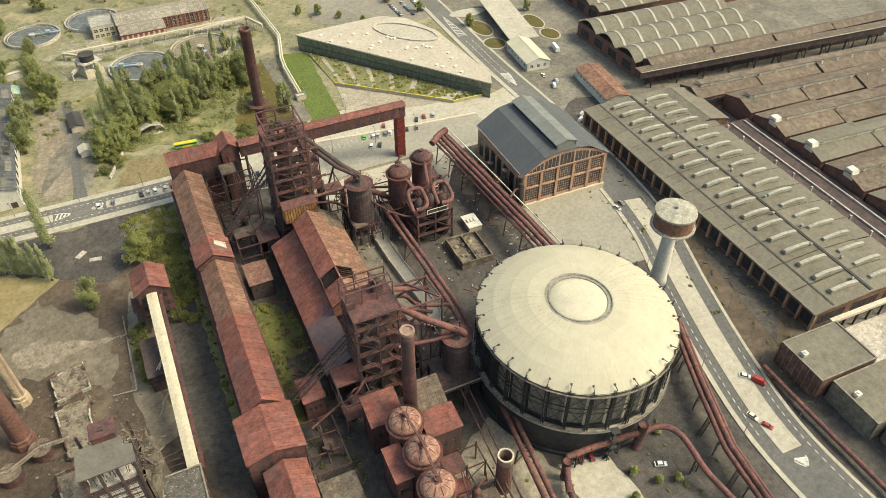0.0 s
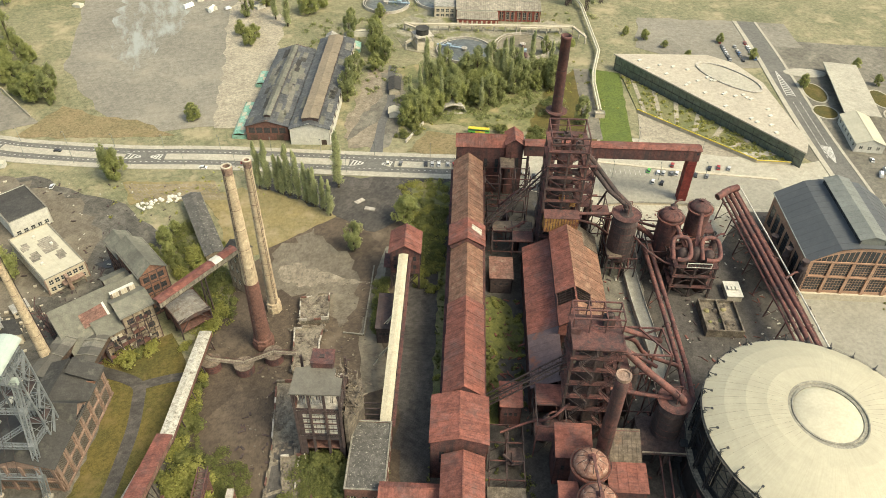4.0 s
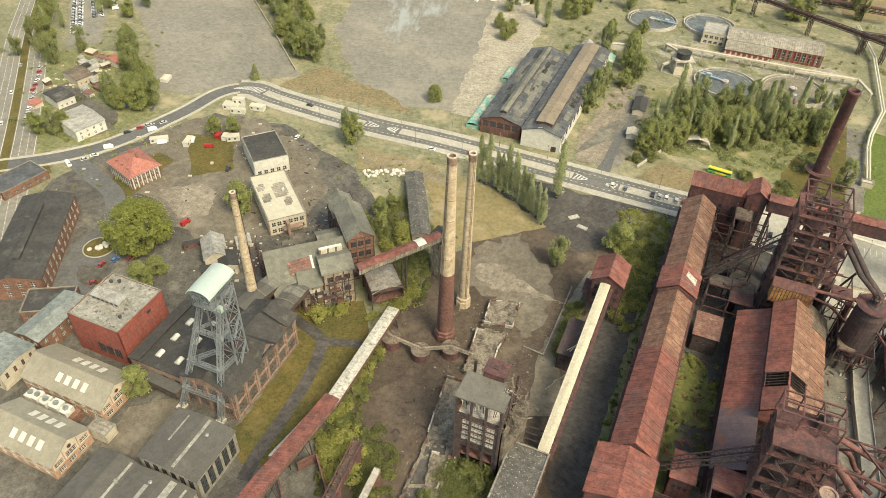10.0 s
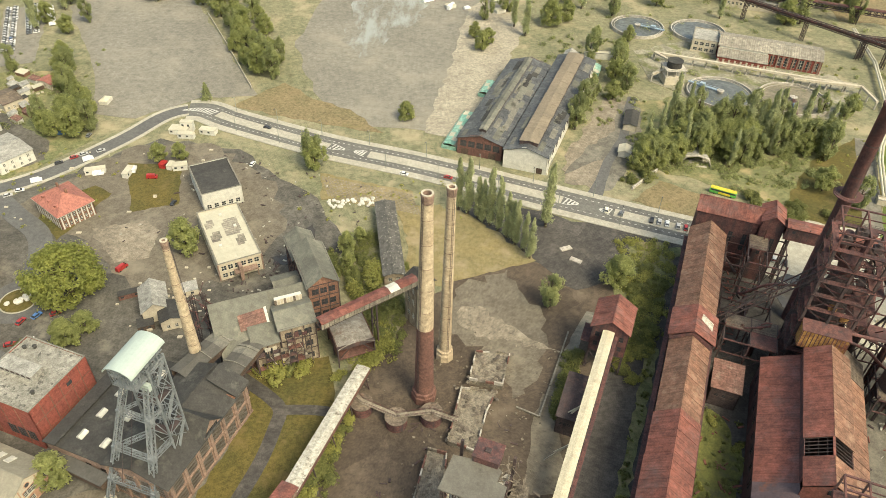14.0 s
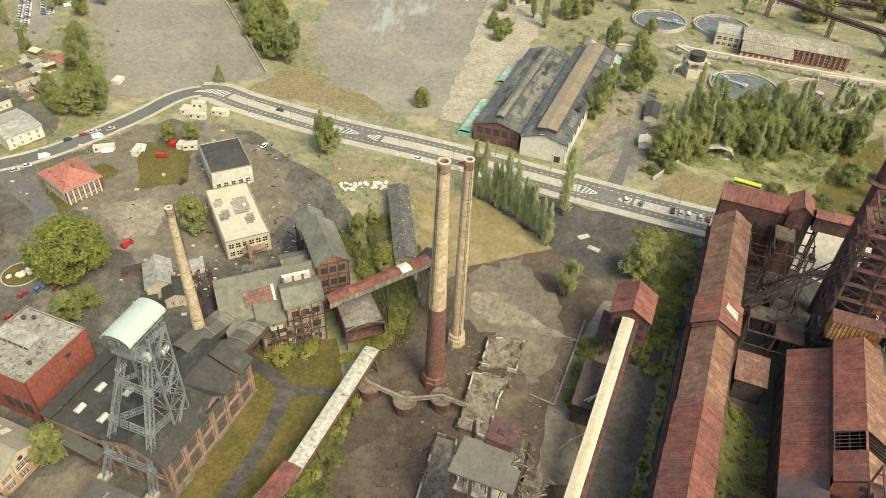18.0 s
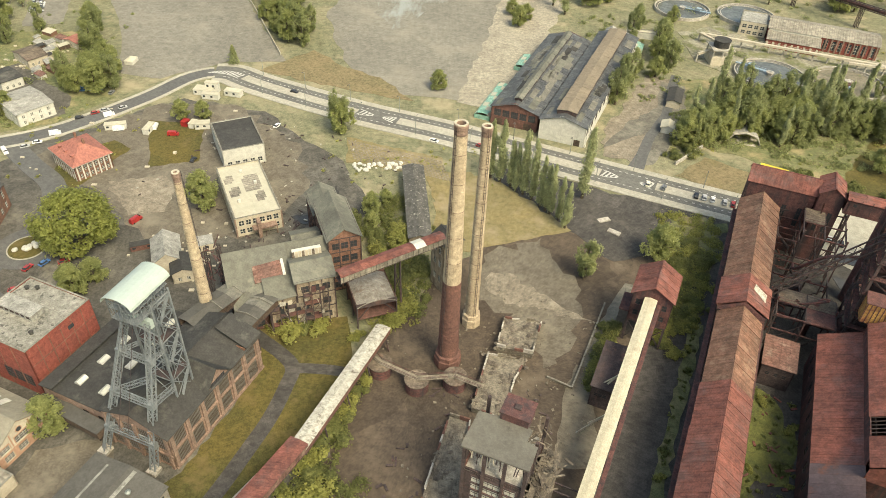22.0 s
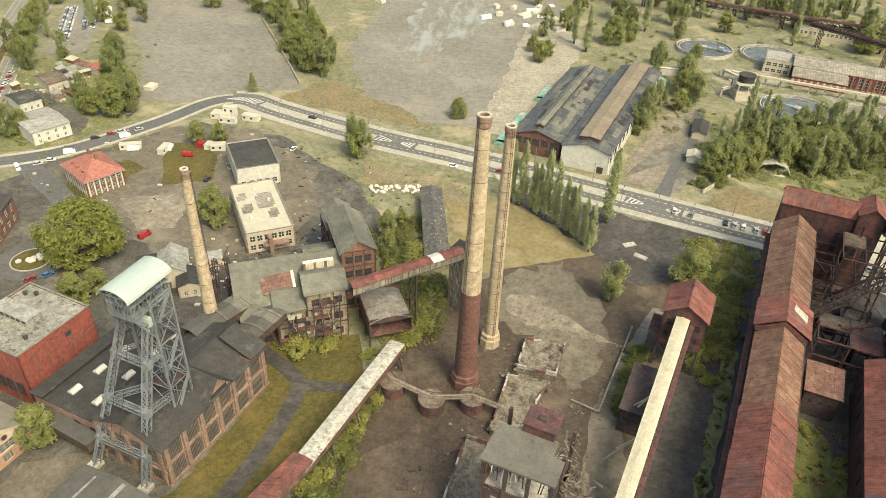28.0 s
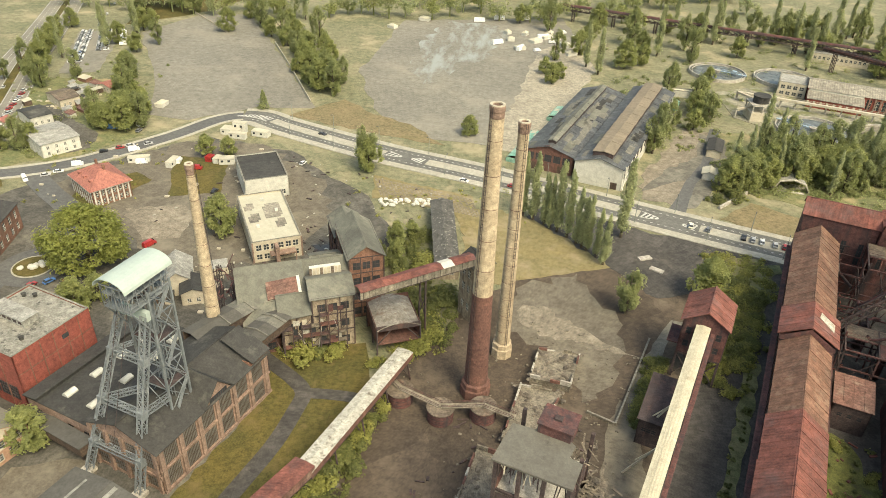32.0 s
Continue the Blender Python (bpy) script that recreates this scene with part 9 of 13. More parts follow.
def hip_house():
    t = thing("red_roofed_villa", world_at(-166, 113, -0.6, -42), "brick and cream villa with a bright red hipped roof", "house")
    W, D, E, R = 22, 17, 8, 13.5
    c = [(-W / 2, -D / 2), (W / 2, -D / 2), (W / 2, D / 2), (-W / 2, D / 2)]
    for i in range(4):
        L = math.dist(c[i], c[(i + 1) % 4])
        n = int(L / 2.6)
        wl = wall(t, c[i], c[(i + 1) % 4], E, BRICK, row(L, n, 1.1, 0.9, 3.2) + row(L, n, 1.1, 4.4, 7.0), bars=(2, 3))
        for k in range(n + 1):
            x = 1.0 + (L - 2) * k / n
            part("pier", Shape().box(x - 0.32, x + 0.32, -0.18, 0, 0, E), WHITE, wl)
    o = 0.9
    A, B, C, Dp = ((-W / 2 - o, -D / 2 - o, E), (W / 2 + o, -D / 2 - o, E), (W / 2 + o, D / 2 + o, E), (-W / 2 - o, D / 2 + o, E))
    r0, r1 = (-W / 2 + D / 2, 0, R), (W / 2 - D / 2, 0, R)
    for q in ((A, B, r1, r0), (C, Dp, r0, r1)):
        part("roof_slope", Shape().slab(*q, 0.25), TILE_RED, t)
    for q in ((B, C, r1), (Dp, A, r0)):
        part("roof_slope", Shape().poly([*q, *[(p[0], p[1], p[2] - 0.25) for p in q]], [(0, 1, 2), (5, 4, 3), (0, 3, 4, 1), (1, 4, 5, 2), (2, 5, 3, 0)]), TILE_RED, t)
    part("eaves_board", Shape().box(-W / 2 - o, W / 2 + o, -D / 2 - o, D / 2 + o, E - 0.35, E - 0.1), WHITE, t)
    for x in (-4, 3.5):
        part("chimney", Shape().box(x - 0.5, x + 0.5, 0.8, 1.8, R - 1.5, R + 1.4), BRICK, t)
    for x in (-5.5, 0, 5.5):
        part("dormer", Shape().box(x - 0.8, x + 0.8, -6.6, -4.4, E + 0.8, E + 2.6), TILE_RED, t)


hip_house()
HOUSES = ((-215, 160, -40, 25, 19, 7, 8.2, WHITE, FELT_PALE, "white two-storey house with shallow grey roof"), (-241, 191, -40, 17, 12, 5.5, 6.5, WHITE, FELT, "low white house with flat grey roof"),
          (-241, 220, -40, 18, 12, 5, 6.6, PLASTER, ROOF_BROWN, "low house with rusty red-brown roof"), (-107, 48, 20, 10, 15, 6, 9.5, PLASTER, FELT_PALE, "pale gabled house with worn grey roof"),
          (-99, 41, 20, 8, 10, 5, 6.5, PLASTER, FELT, "small lean house with boarded walls"), (-224, 243, -30, 12, 9, 4, 5.2, PLASTER, TILE_RED, "small cottage with faded red roof"))
for x, y, rot, w, d, e, r, wm, rm, lab in HOUSES:
    gabled("house", world_at(x, y, -0.6, rot), w, d, e, r, wm, rm, lab, "house", row(d, max(2, int(d / 4)), 1.3, 1, 2.6) + (row(d, max(2, int(d / 4)), 1.3, 4.0, 5.6) if e > 6 else []),
           row(w, max(2, int(w / 4)), 1.3, 1, 2.6) + (row(w, max(2, int(w / 4)), 1.3, 4.0, 5.6) if e > 6 else []), 4)
flat_block("petrol_kiosk", world_at(-226, 104, -0.6, -35), 16, 26, 5, BRICK, SLATE, "low block with blue-grey flat roof by the junction", "building", row(16, 4, 2, 1, 3), row(26, 6, 2, 1, 3), 0.3)


# ---- cabins, sheds and clutter on the western plots ----
def cabin(x, y, rot, w, d, h, mat, roof, label, name="site_cabin"):
    t = thing(name, world_at(x, y, -0.55, rot), label, name.replace("_", " "), "site cabins")
    part("body", Shape().box(-w / 2, w / 2, -d / 2, d / 2, 0.15, h), mat, t)
    part("roof", Shape().box(-w / 2 - 0.15, w / 2 + 0.15, -d / 2 - 0.15, d / 2 + 0.15, h, h + 0.18), roof, t)
    for k in range(2):
        part("window", Shape().box(-w / 2 + 0.8 + k * w * 0.45, -w / 2 + 2.0 + k * w * 0.45, -d / 2 - 0.04, -d / 2 + 0.02, h * 0.45, h * 0.8), GLASS, t)
    return t


for x, y, rot, w, d, h in ((-131, 184, -8, 10, 6, 3), (-126, 178, -8, 9, 3, 3), (-127, 186, -8, 7, 3, 5.6), (-115, 182, -14, 9, 4, 3), (-164, 146, 14, 10, 3.2, 2.8), (-147, 144, 82, 8, 3, 2.8), (-122, 148, 10, 7, 4, 3), (-127, 149, 80, 5, 2.6, 2.6)):
    cabin(x, y, rot, w, d, h, WHITE, CREAM_ROOF, "white metal site cabin with flat cream roof")
cabin(-131, 150, 75, 4, 3, 2.6, PAINTS["red"], PAINTS["red"], "small red site container on grass")
cabin(-193, 186, 8, 13, 4, 2.6, PAINTS["blue"], PAINTS["blue"], "long blue tarpaulin shelter under the trees")
rnd = random.Random(31)
for i, (x, y) in enumerate(((-251, 248), (-239, 240), (-231, 205), (-244, 236), (-236, 232), (-228, 214), (-232, 222), (-226, 199), (-260, 214), (-255, 186), (-247, 242), (-222, 207), (-248, 258), (-236, 248), (-230, 238))):
    w, d = rnd.uniform(3.5, 8), rnd.uniform(3, 6)
    t = thing("garden_shed", world_at(x, y, -0.55, -40 + rnd.uniform(-15, 15)), "small patched shed on a cluttered plot", "shed", "plot sheds")
    h = rnd.uniform(2.2, 3.2)
    part("body", Shape().box(-w / 2, w / 2, -d / 2, d / 2, 0, h), rnd.choice((WHITE, PLASTER, WOOD_DARK, BRICK)), t)
    part("roof", Shape().slab((-w / 2 - 0.3, -d / 2 - 0.3, h), (w / 2 + 0.3, -d / 2 - 0.3, h), (w / 2 + 0.3, d / 2 + 0.3, h + 0.7), (-w / 2 - 0.3, d / 2 + 0.3, h + 0.7), 0.12), rnd.choice((FELT_PALE, CREAM_ROOF, RUST_ROOF_OLD, FELT, TILE_RED)), t)
junk = Shape()
for i in range(168):
    if i < 90:
        x, y = -240 + rnd.gauss(0, 9), 228 + rnd.gauss(0, 14)
    elif i < 150:
        x, y = -100 + rnd.gauss(0, 7), 50 + rnd.gauss(0, 9)
    else:
        x, y = rnd.uniform(-200, -110), rnd.uniform(95, 165)
    a = rnd.uniform(0.3, 1.1)
    junk.box(x - a, x + a * rnd.uniform(0.5, 1.5), y - a * 0.7, y + a * 0.6, -0.55, -0.5 + a * rnd.uniform(0.3, 1.2))
tagged(new("yard_junk", junk.mesh("yard_junk", PLASTER)), "scattered pallets, boxes and scrap about the yards", "clutter", kind="stuff")
for x, y, rot, w, d, h, m, rm, lab in ((-96, 57, 20, 7, 6, 3, PLASTER, FELT_PALE, "low boarded annex beside the pale house"), (-108, 38, 20, 6, 5, 2.6, WOOD_DARK, FELT, "small dark hut beside the pale house"), (-118, 56, 22, 12, 3, 2.5, BRICK_DARK, FELT, "long dark garage wall by the court")):
    cabin(x, y, rot, w, d, h, m, rm, lab, "outbuilding")
# ---- chimney yard: tanks, conveyors, towers, ruins ----
def tank(x, y, r, h):
    t = thing("round_tank", pose(x, y, -0.6), "low round rusty tank with a flat brown lid", "tank", "low tanks")
    part("shell", Shape().rings([(r, 0), (r, h)], 28, cap=False), RUST, t, smooth=True)
    part("lid", Shape().rings([(r + 0.25, h), (r + 0.25, h + 0.3), (r - 0.4, h + 0.32), (0.2, h + 0.5)], 28), ROOF_BROWN, t)
    for z in (1.2, 2.6):
        part("hoop", Shape().rings([(r + 0.08, z), (r + 0.08, z + 0.18)], 28, cap=False), RUST_DARK, t)


TANKS = [(-22, -4.6), (-10, -11), (1.9, -9.6)]
for x, y in TANKS:
    tank(x, y, 3.7, 4.2)
t = thing("catwalk", pose(0, 0, -0.6), "rusty catwalk linking the low tanks", "catwalk")
stops = [(-24, -2), *TANKS, (10.5, -13.5)]
for a, b in zip(stops, stops[1:]):
    a, b = Vector((*a, 4.75)), Vector((*b, 4.75))
    s = (b - a).cross(Vector((0, 0, 1))).normalized()
    part("deck", Shape().beam(a, b, 1.8, 0.2), TRODDEN, t)
    for sg in (-1, 1):
        part("railing", Shape().beam(a + s * sg * 0.85 + Vector((0, 0, 1.1)), b + s * sg * 0.85 + Vector((0, 0, 1.1)), 0.09).beam(a + s * sg * 0.85 + Vector((0, 0, 0.6)), b + s * sg * 0.85 + Vector((0, 0, 0.6)), 0.07), RUST, t)


def conveyor(name, a, b, w, label, roof, side, n, trestles, z_extra=2.4):
    t = thing(name, pose(0, 0, -0.6), label, "conveyor")
    a, b = Vector(a), Vector(b)
    s = (b - a).cross(Vector((0, 0, 1))).normalized()
    ax = (b - a).normalized()
    up = Vector((0, 0, 1))
    part("floor", Shape().beam(a, b, w, 0.4), RUST_DARK, t)
    for k in range(n):
        p, q = a.lerp(b, k / n), a.lerp(b, (k + 1) / n)
        for sg in (-1, 1):
            part("side_panel", Shape().beam(p + s * sg * w / 2 + up * z_extra / 2 + ax * 0.04, q + s * sg * w / 2 + up * z_extra / 2 - ax * 0.04, 0.12, z_extra - 0.3), side, t)
        m = roof[k % len(roof)] if isinstance(roof, (list, tuple)) else roof
        part("roof_sheet", Shape().slab(p - s * w * 0.55 + up * z_extra, p + up * (z_extra + 0.35), q + up * (z_extra + 0.35), q - s * w * 0.55 + up * z_extra, 0.1).slab(p + up * (z_extra + 0.35), p + s * w * 0.55 + up * z_extra, q + s * w * 0.55 + up * z_extra, q + up * (z_extra + 0.35), 0.1), m, t)
    for k in trestles:
        c = a.lerp(b, k)
        f = Vector((c.x, c.y, 0))
        part("trestle", Shape().beam(c - s * w * 0.4, f - s * w * 0.65, 0.35).beam(c + s * w * 0.4, f + s * w * 0.65, 0.35).beam(f - s * w * 0.6 + up, c + s * w * 0.4 - up, 0.2).beam(f + s * w * 0.6 + up, c - s * w * 0.4 - up, 0.2), RUST_DARK, t)
    return t, a, b, s


# cream belt conveyor up to the hopper tower
ca, cb = Vector((*xy(54.0, -43), 7.0)), Vector((*xy(55.2, 36), 19.4))
t, a, b, s = conveyor("belt_conveyor", ca, cb, 3.7, "cream-covered belt conveyor rising to the hopper tower", BELT_CREAM, RUST_DARK, 18, (0.12, 0.3, 0.5, 0.68, 0.85), 1.8)
for off in (-1.1, -0.35, 0.35, 1.1):
    part("cover_rib", Shape().beam(a + s * off + Vector((0, 0, 2.25 - abs(off) * 0.2)), b + s * off + Vector((0, 0, 2.25 - abs(off) * 0.2)), 0.14, 0.1), PLASTER, t)
part("walkway", Shape().beam(a + s * 2.9, b + s * 2.9, 1.2, 0.15).beam(a + s * 3.5 + Vector((0, 0, 1.1)), b + s * 3.5 + Vector((0, 0, 1.1)), 0.09), RUST, t)
for k in (0.42, 0.6):
    c = a.lerp(b, k)
    part("strut", Shape().beam(c - s * 2, Vector((c.x, c.y, 0)) - s * 8.5, 0.45).beam(c - s * 2, Vector((c.x, c.y, c.z - 6)) - s * 6, 0.3), PLASTER, t, "pale raking strut")


def hopper_tower():
    t = thing("hopper_tower", at(55.3, 40.5, -0.6), "square hopper tower with red pitched roof on steel legs", "tower")
    W, D = 12.5, 13.5
    for z in (17.5,):
        for a, b, n in (((-W / 2, -D / 2), (W / 2, -D / 2), 4), ((W / 2, -D / 2), (W / 2, D / 2), 4), ((W / 2, D / 2), (-W / 2, D / 2), 4), ((-W / 2, D / 2), (-W / 2, -D / 2), 4)):
            L = math.dist(a, b)
            wall(t, a, b, 22, RUST, row(L, 5, 1.5, 12.4, 14.6) + row(L, 5, 1.5, 17, 19.4), z0=10, peak=26 if a[1] == b[1] else None, bars=(1, 2), frame_mat=RUST_DARK)
    gable_roof(t, W, D, 22, 26, RUST_ROOF, 5, 0.8, rib=0.08)
    part("floor", Shape().box(-W / 2, W / 2, -D / 2, D / 2, 9.4, 10), RUST_DARK, t)
    part("bin", Shape().poly([(-5, -5, 9.4), (5, -5, 9.4), (5, 5, 9.4), (-5, 5, 9.4), (-2, -2, 3), (2, -2, 3), (2, 2, 3), (-2, 2, 3)], [(0, 1, 2, 3), (7, 6, 5, 4), (4, 5, 1, 0), (5, 6, 2, 1), (6, 7, 3, 2), (7, 4, 0, 3)]), RUST_DARK, t)
    for x in (-6, 0, 6):
        for y in (-6.4, 6.4):
            part("leg", Shape().box(x - 0.35, x + 0.35, y - 0.35, y + 0.35, 0, 10), RUST_DARK, t)
    for y in (-6.4, 6.4):
        part("brace", Shape().beam((-6, y, 1), (0, y, 9), 0.25).beam((0, y, 1), (-6, y, 9), 0.25).beam((6, y, 1), (0, y, 9), 0.25).beam((0, y, 1), (6, y, 9), 0.25), RUST_DARK, t)
    bal = Shape().box(-9.5, -6.3, -5, 4, 11.2, 11.5)
    for q in (0.6, 1.2):
        bal.beam((-9.4, -5, 11.4 + q), (-9.4, 4, 11.4 + q), 0.09)
    for i in range(5):
        bal.beam((-9.4, -5 + 2.25 * i, 11.4), (-9.4, -5 + 2.25 * i, 12.6), 0.1)
    part("balcony", bal, RUST, t)
    for i in range(7):
        part("wall_rib", Shape().box(6.28, 6.5, -6.4 + 2.1 * i, -6.2 + 2.1 * i, 10, 21.9), RUST_DARK, t)


hopper_tower()
lean_block("loading_bunker", 46, 52, 2, 21, 9, 0.6, RUST_DARK, RUST_DARK, "dark loading bunker under the belt conveyor", 3)
flat_block("ash_house", at(50.2, -56, -0.6), 13.5, 27, 10, BRICK_DARK, LICHEN, "brick ash house with flaking lichen-grey roof", "building", row(13.5, 3, 2, 3, 6), row(27, 6, 2, 3, 6), 0.4, nx=2, ny=6)
t = thing("conveyor_pit", at(49, -38, -0.6), "open framed pit at the conveyor's foot", "pit")
for i in range(5):
    part("pit_beam", Shape().box(-5, 5, -5 + 2.5 * i, -4.6 + 2.5 * i, 7, 7.4), RUST_DARK, t)
for x in (-5, 5):
    part("pit_wall", Shape().box(x - 0.3, x + 0.3, -5, 5.5, 0, 7.4), RUST_DARK, t)

# white-roofed conveyor and its red continuation, west
conveyor("old_conveyor", (-21.5, 8, 6.2), (-41, -42, 10.0), 4.6, "old conveyor with flaking white board roof", FLAKY, BRICK_DARK, 14, (0.05, 0.3, 0.55, 0.8), 2.4)
conveyor("old_conveyor", (-40, -40, 10.6), (-66, -98, 21), 5.2, "rusty red-roofed conveyor gallery climbing south", RUST_ROOF, RUST_ROOF_OLD, 14, (0.3, 0.6, 0.85), 3.0)
conveyor("old_conveyor", (-44.2, -41, 8.2), (-57, -66, 13), 2.6, "narrow concrete chute beside the gallery", CONCRETE, CONCRETE, 5, (0.3, 0.8), 1.4)


def ruin_tower():
    t = thing("ruined_tower", at(33.4, -44.3, -0.6), "ruined concrete tower with collapsed roof and glazed front", "ruin")
    W, D, H = 15.0, 16, 37
    for x in (-W / 2, -W / 6, W / 6, W / 2):
        for y in (-D / 2, 0, D / 2):
            part("column", Shape().box(x - 0.4, x + 0.4, y - 0.4, y + 0.4, 0, H), RUST_DARK, t)
    for k, z in enumerate((7, 14, 21, 28)):
        part("floor_slab", Shape().box(-W / 2, W / 2, -D / 2, D / 2, z, z + 0.4), CONCRETE if k % 2 else BRICK_DARK, t)
    wall(t, (-W / 2, -D / 2), (W / 2, -D / 2), 29, RUST_DARK, [(2.2, 13.4, 15.5, 27, "window", (8, 8)), (2.2, 13.4, 2, 12, "gap")], frame_mat=RUST_DARK, pane_mat=PANE_REFLECTION)
    for k in range(5):
        part("sill_band", Shape().box(-5.6, 5.8, -D / 2 - 0.25, -D / 2 - 0.02, 15.3 + 2.85 * k, 15.7 + 2.85 * k), RUST_DARK, t)
    wall(t, (W / 2, -D / 2), (W / 2, D / 2), 30, RUST_DARK, row(16, 3, 3, 8, 12) + row(16, 3, 3, 15, 19) + row(16, 3, 3, 22, 26), frame_mat=RUST_DARK)
    wall(t, (-W / 2, D / 2), (-W / 2, -D / 2), 30, BRICK_DARK, row(16, 3, 3, 8, 12) + row(16, 3, 3, 15, 19) + row(16, 3, 3, 22, 26), frame_mat=RUST_DARK)
    part("roof_slab", Shape().prism([(-8.4, -8.6), (8.2, -8.4), (8.0, -1.5), (5.2, -1.0), (5.4, 2.4), (4, 3.2), (4.2, 7.6), (-3.4, 7.9), (-3.2, 3), (-8.2, 2.4)], H, H + 0.5), FELT_WORN, t, "broken flat roof slab")
    rnd = random.Random(11)
    for k in range(34):
        x, y = rnd.uniform(-8, 8), -D / 2 + rnd.uniform(-0.4, 0.6)
        part("hanging_strip", Shape().beam((x, y, H - 0.1), (x + rnd.uniform(-0.8, 0.8), y + rnd.uniform(-0.5, 0.5), H - rnd.uniform(1.5, 5)), 0.25, 0.1), (PLASTER if k % 4 == 0 else RUST_DARK), t)
    heap = Shape()
    for k in range(46):
        a = Vector((rnd.uniform(-2, 9), rnd.uniform(-2, 9), rnd.uniform(28.5, 35)))
        b = a + Vector((rnd.uniform(-3, 3), rnd.uniform(-3, 3), rnd.uniform(-2, 2)))
        heap.beam(a, b, rnd.uniform(0.15, 0.45), rnd.uniform(0.08, 0.3))
    p = part("penthouse", Shape().box(-2.8, 4.2, 2.4, 8.2, 36, 40.0), RUST, t, "rust-red penthouse box")
    part("penthouse_roof", Shape().box(-3.1, 4.5, 2.1, 8.5, 40.0, 40.3), RUST, p)
    part("roof_hatch", Shape().box(-0.2, 1.4, 4.4, 5.8, 40.3, 40.8), RUST_DARK, p)
    # leaning plaster wall to the east
    part("broken_wall", Shape().prism([(8.2, -7), (9.2, -7), (12.8, 6), (12.4, 9), (8.4, 9)], 0, 24), DEBRIS, t)
    for k in range(40):
        a = Vector((rnd.uniform(8, 13.5), rnd.uniform(-5, 10), rnd.uniform(22, 27)))
        b = a + Vector((rnd.uniform(-3, 3), rnd.uniform(-3, 3), rnd.uniform(-2, 1)))
        heap.beam(a, b, rnd.uniform(0.2, 0.6), rnd.uniform(0.1, 0.3))
    for k in range(120):
        a = Vector((rnd.uniform(7, 15), rnd.uniform(-8, 12), 0.3))
        a.z = 24.4 if a.x < 11 and a.y < 8 else rnd.uniform(0.2, 1.5)
        heap.beam(a, a + Vector((rnd.uniform(-2, 2), rnd.uniform(-2, 2), rnd.uniform(-0.3, 0.8))), rnd.uniform(0.2, 0.5), 0.2)
    db = part("debris", heap, DEBRIS, t, "tangle of fallen boards and slabs")
    db["kind"] = "stuff"


ruin_tower()


def foundation(pts, z, label, seed):
    t = thing("foundation_ruin", pose(0, 0, -0.6), label, "ruin")
    rnd = random.Random(seed)
    part("slab", Shape().prism(pts, 0, z), FOUND, t)
    for a, b in zip(pts, pts[1:] + pts[:1]):
        n = max(1, int(math.dist(a, b) / 2.5))
        for k in range(n):
            if rnd.random() < 0.3:
                continue
            p, q = Vector((*a, z)).lerp(Vector((*b, z)), k / n), Vector((*a, z)).lerp(Vector((*b, z)), (k + 1) / n)
            h = rnd.uniform(0.3, 1.6)
            part("wall_stub", Shape().beam(p + Vector((0, 0, h / 2)), q + Vector((0, 0, h / 2)), 0.5, h), rnd.choice((FOUND, CONCRETE, BRICK_DARK)), t)
    cx, cy = sum(p[0] for p in pts) / len(pts), sum(p[1] for p in pts) / len(pts)
    rub = Shape()
    for k in range(70):
        p = rnd.choice(pts)
        q = rnd.random() ** 0.5 * 0.95
        x, y = cx + (p[0] - cx) * q + rnd.uniform(-2, 2), cy + (p[1] - cy) * q + rnd.uniform(-2, 2)
        s = rnd.uniform(0.25, 0.9)
        c, sn = math.cos(k), math.sin(k)
        one = Shape().rings([(0.8, -0.3), (1.0, 0.2), (0.6, 0.7), (0.1, 0.8)], 5)
        rub.poly([(x + s * (a * c - b * sn * 1.4), y + s * (a * sn + b * c * 1.4), z + s * 0.7 * q3) for a, b, q3 in one.v], one.f)
    rb = part("rubble", rub, DEBRIS, t, "scattered broken rubble")
    rb["kind"] = "stuff"


foundation([(15.5, 5), (19, 18), (31.5, 17), (27, 2)], 2.6, "roofless concrete foundation with broken edges", 1)
foundation([(7, -20), (13, 2), (25, 0), (21, -8), (16, -24)], 1.8, "low broken concrete foundation", 2)
foundation([(-17, -80), (-7, -52), (1, -22), (7, -24), (4, -52), (-6, -80)], 1.2, "long strip of crumbling foundations", 3)
t = thing("tarred_slab", pose(0, 0, 0.6), "dark tarred slabs sunk in the crumbling foundations", "slab")
for q in ([(-15.2, -78), (-12, -69), (-5, -69), (-7.6, -78)], [(-11.5, -67.5), (-8, -58), (-0.5, -58), (-4, -67.5)], [(-7, -56), (-5, -50), (1.5, -50), (0.5, -56)]):
    part("slab", Shape().prism(q, 0, 0.14), TARMAC_DARK, t)
foundation([(-8, -78), (-4, -56), (4, -58), (2, -80)], 2.0, "roofless cellar walls in dark rubble", 4)
for i, (a, b) in enumerate((((-29, -58, 12), (-40, -94, 16)), ((-22, -66, 8), (-30, -88, 9)))):
    t = thing("gantry_ruin", pose(0, 0, -0.6), "bare rusty lattice gantry standing among bushes" if i == 0 else "fallen pale concrete beam on posts", "gantry")
    if i == 0:
        part("girder", Shape().lattice(a, b, 3.0, 2.4, 0.4, 0.2), RUST, t)
        part("deck", Shape().beam(a, b, 2.4, 0.3), ROOF_BROWN, t)
    else:
        part("girder", Shape().beam(a, b, 2.2, 1.2), CONCRETE, t)
    for k in (0.05, 0.5, 0.95):
        c = Vector(a).lerp(Vector(b), k)
        part("pier", Shape().box(c.x - 1.4, c.x + 1.4, c.y - 0.8, c.y + 0.8, 0, c.z - 1.4), BRICK_DARK, t)
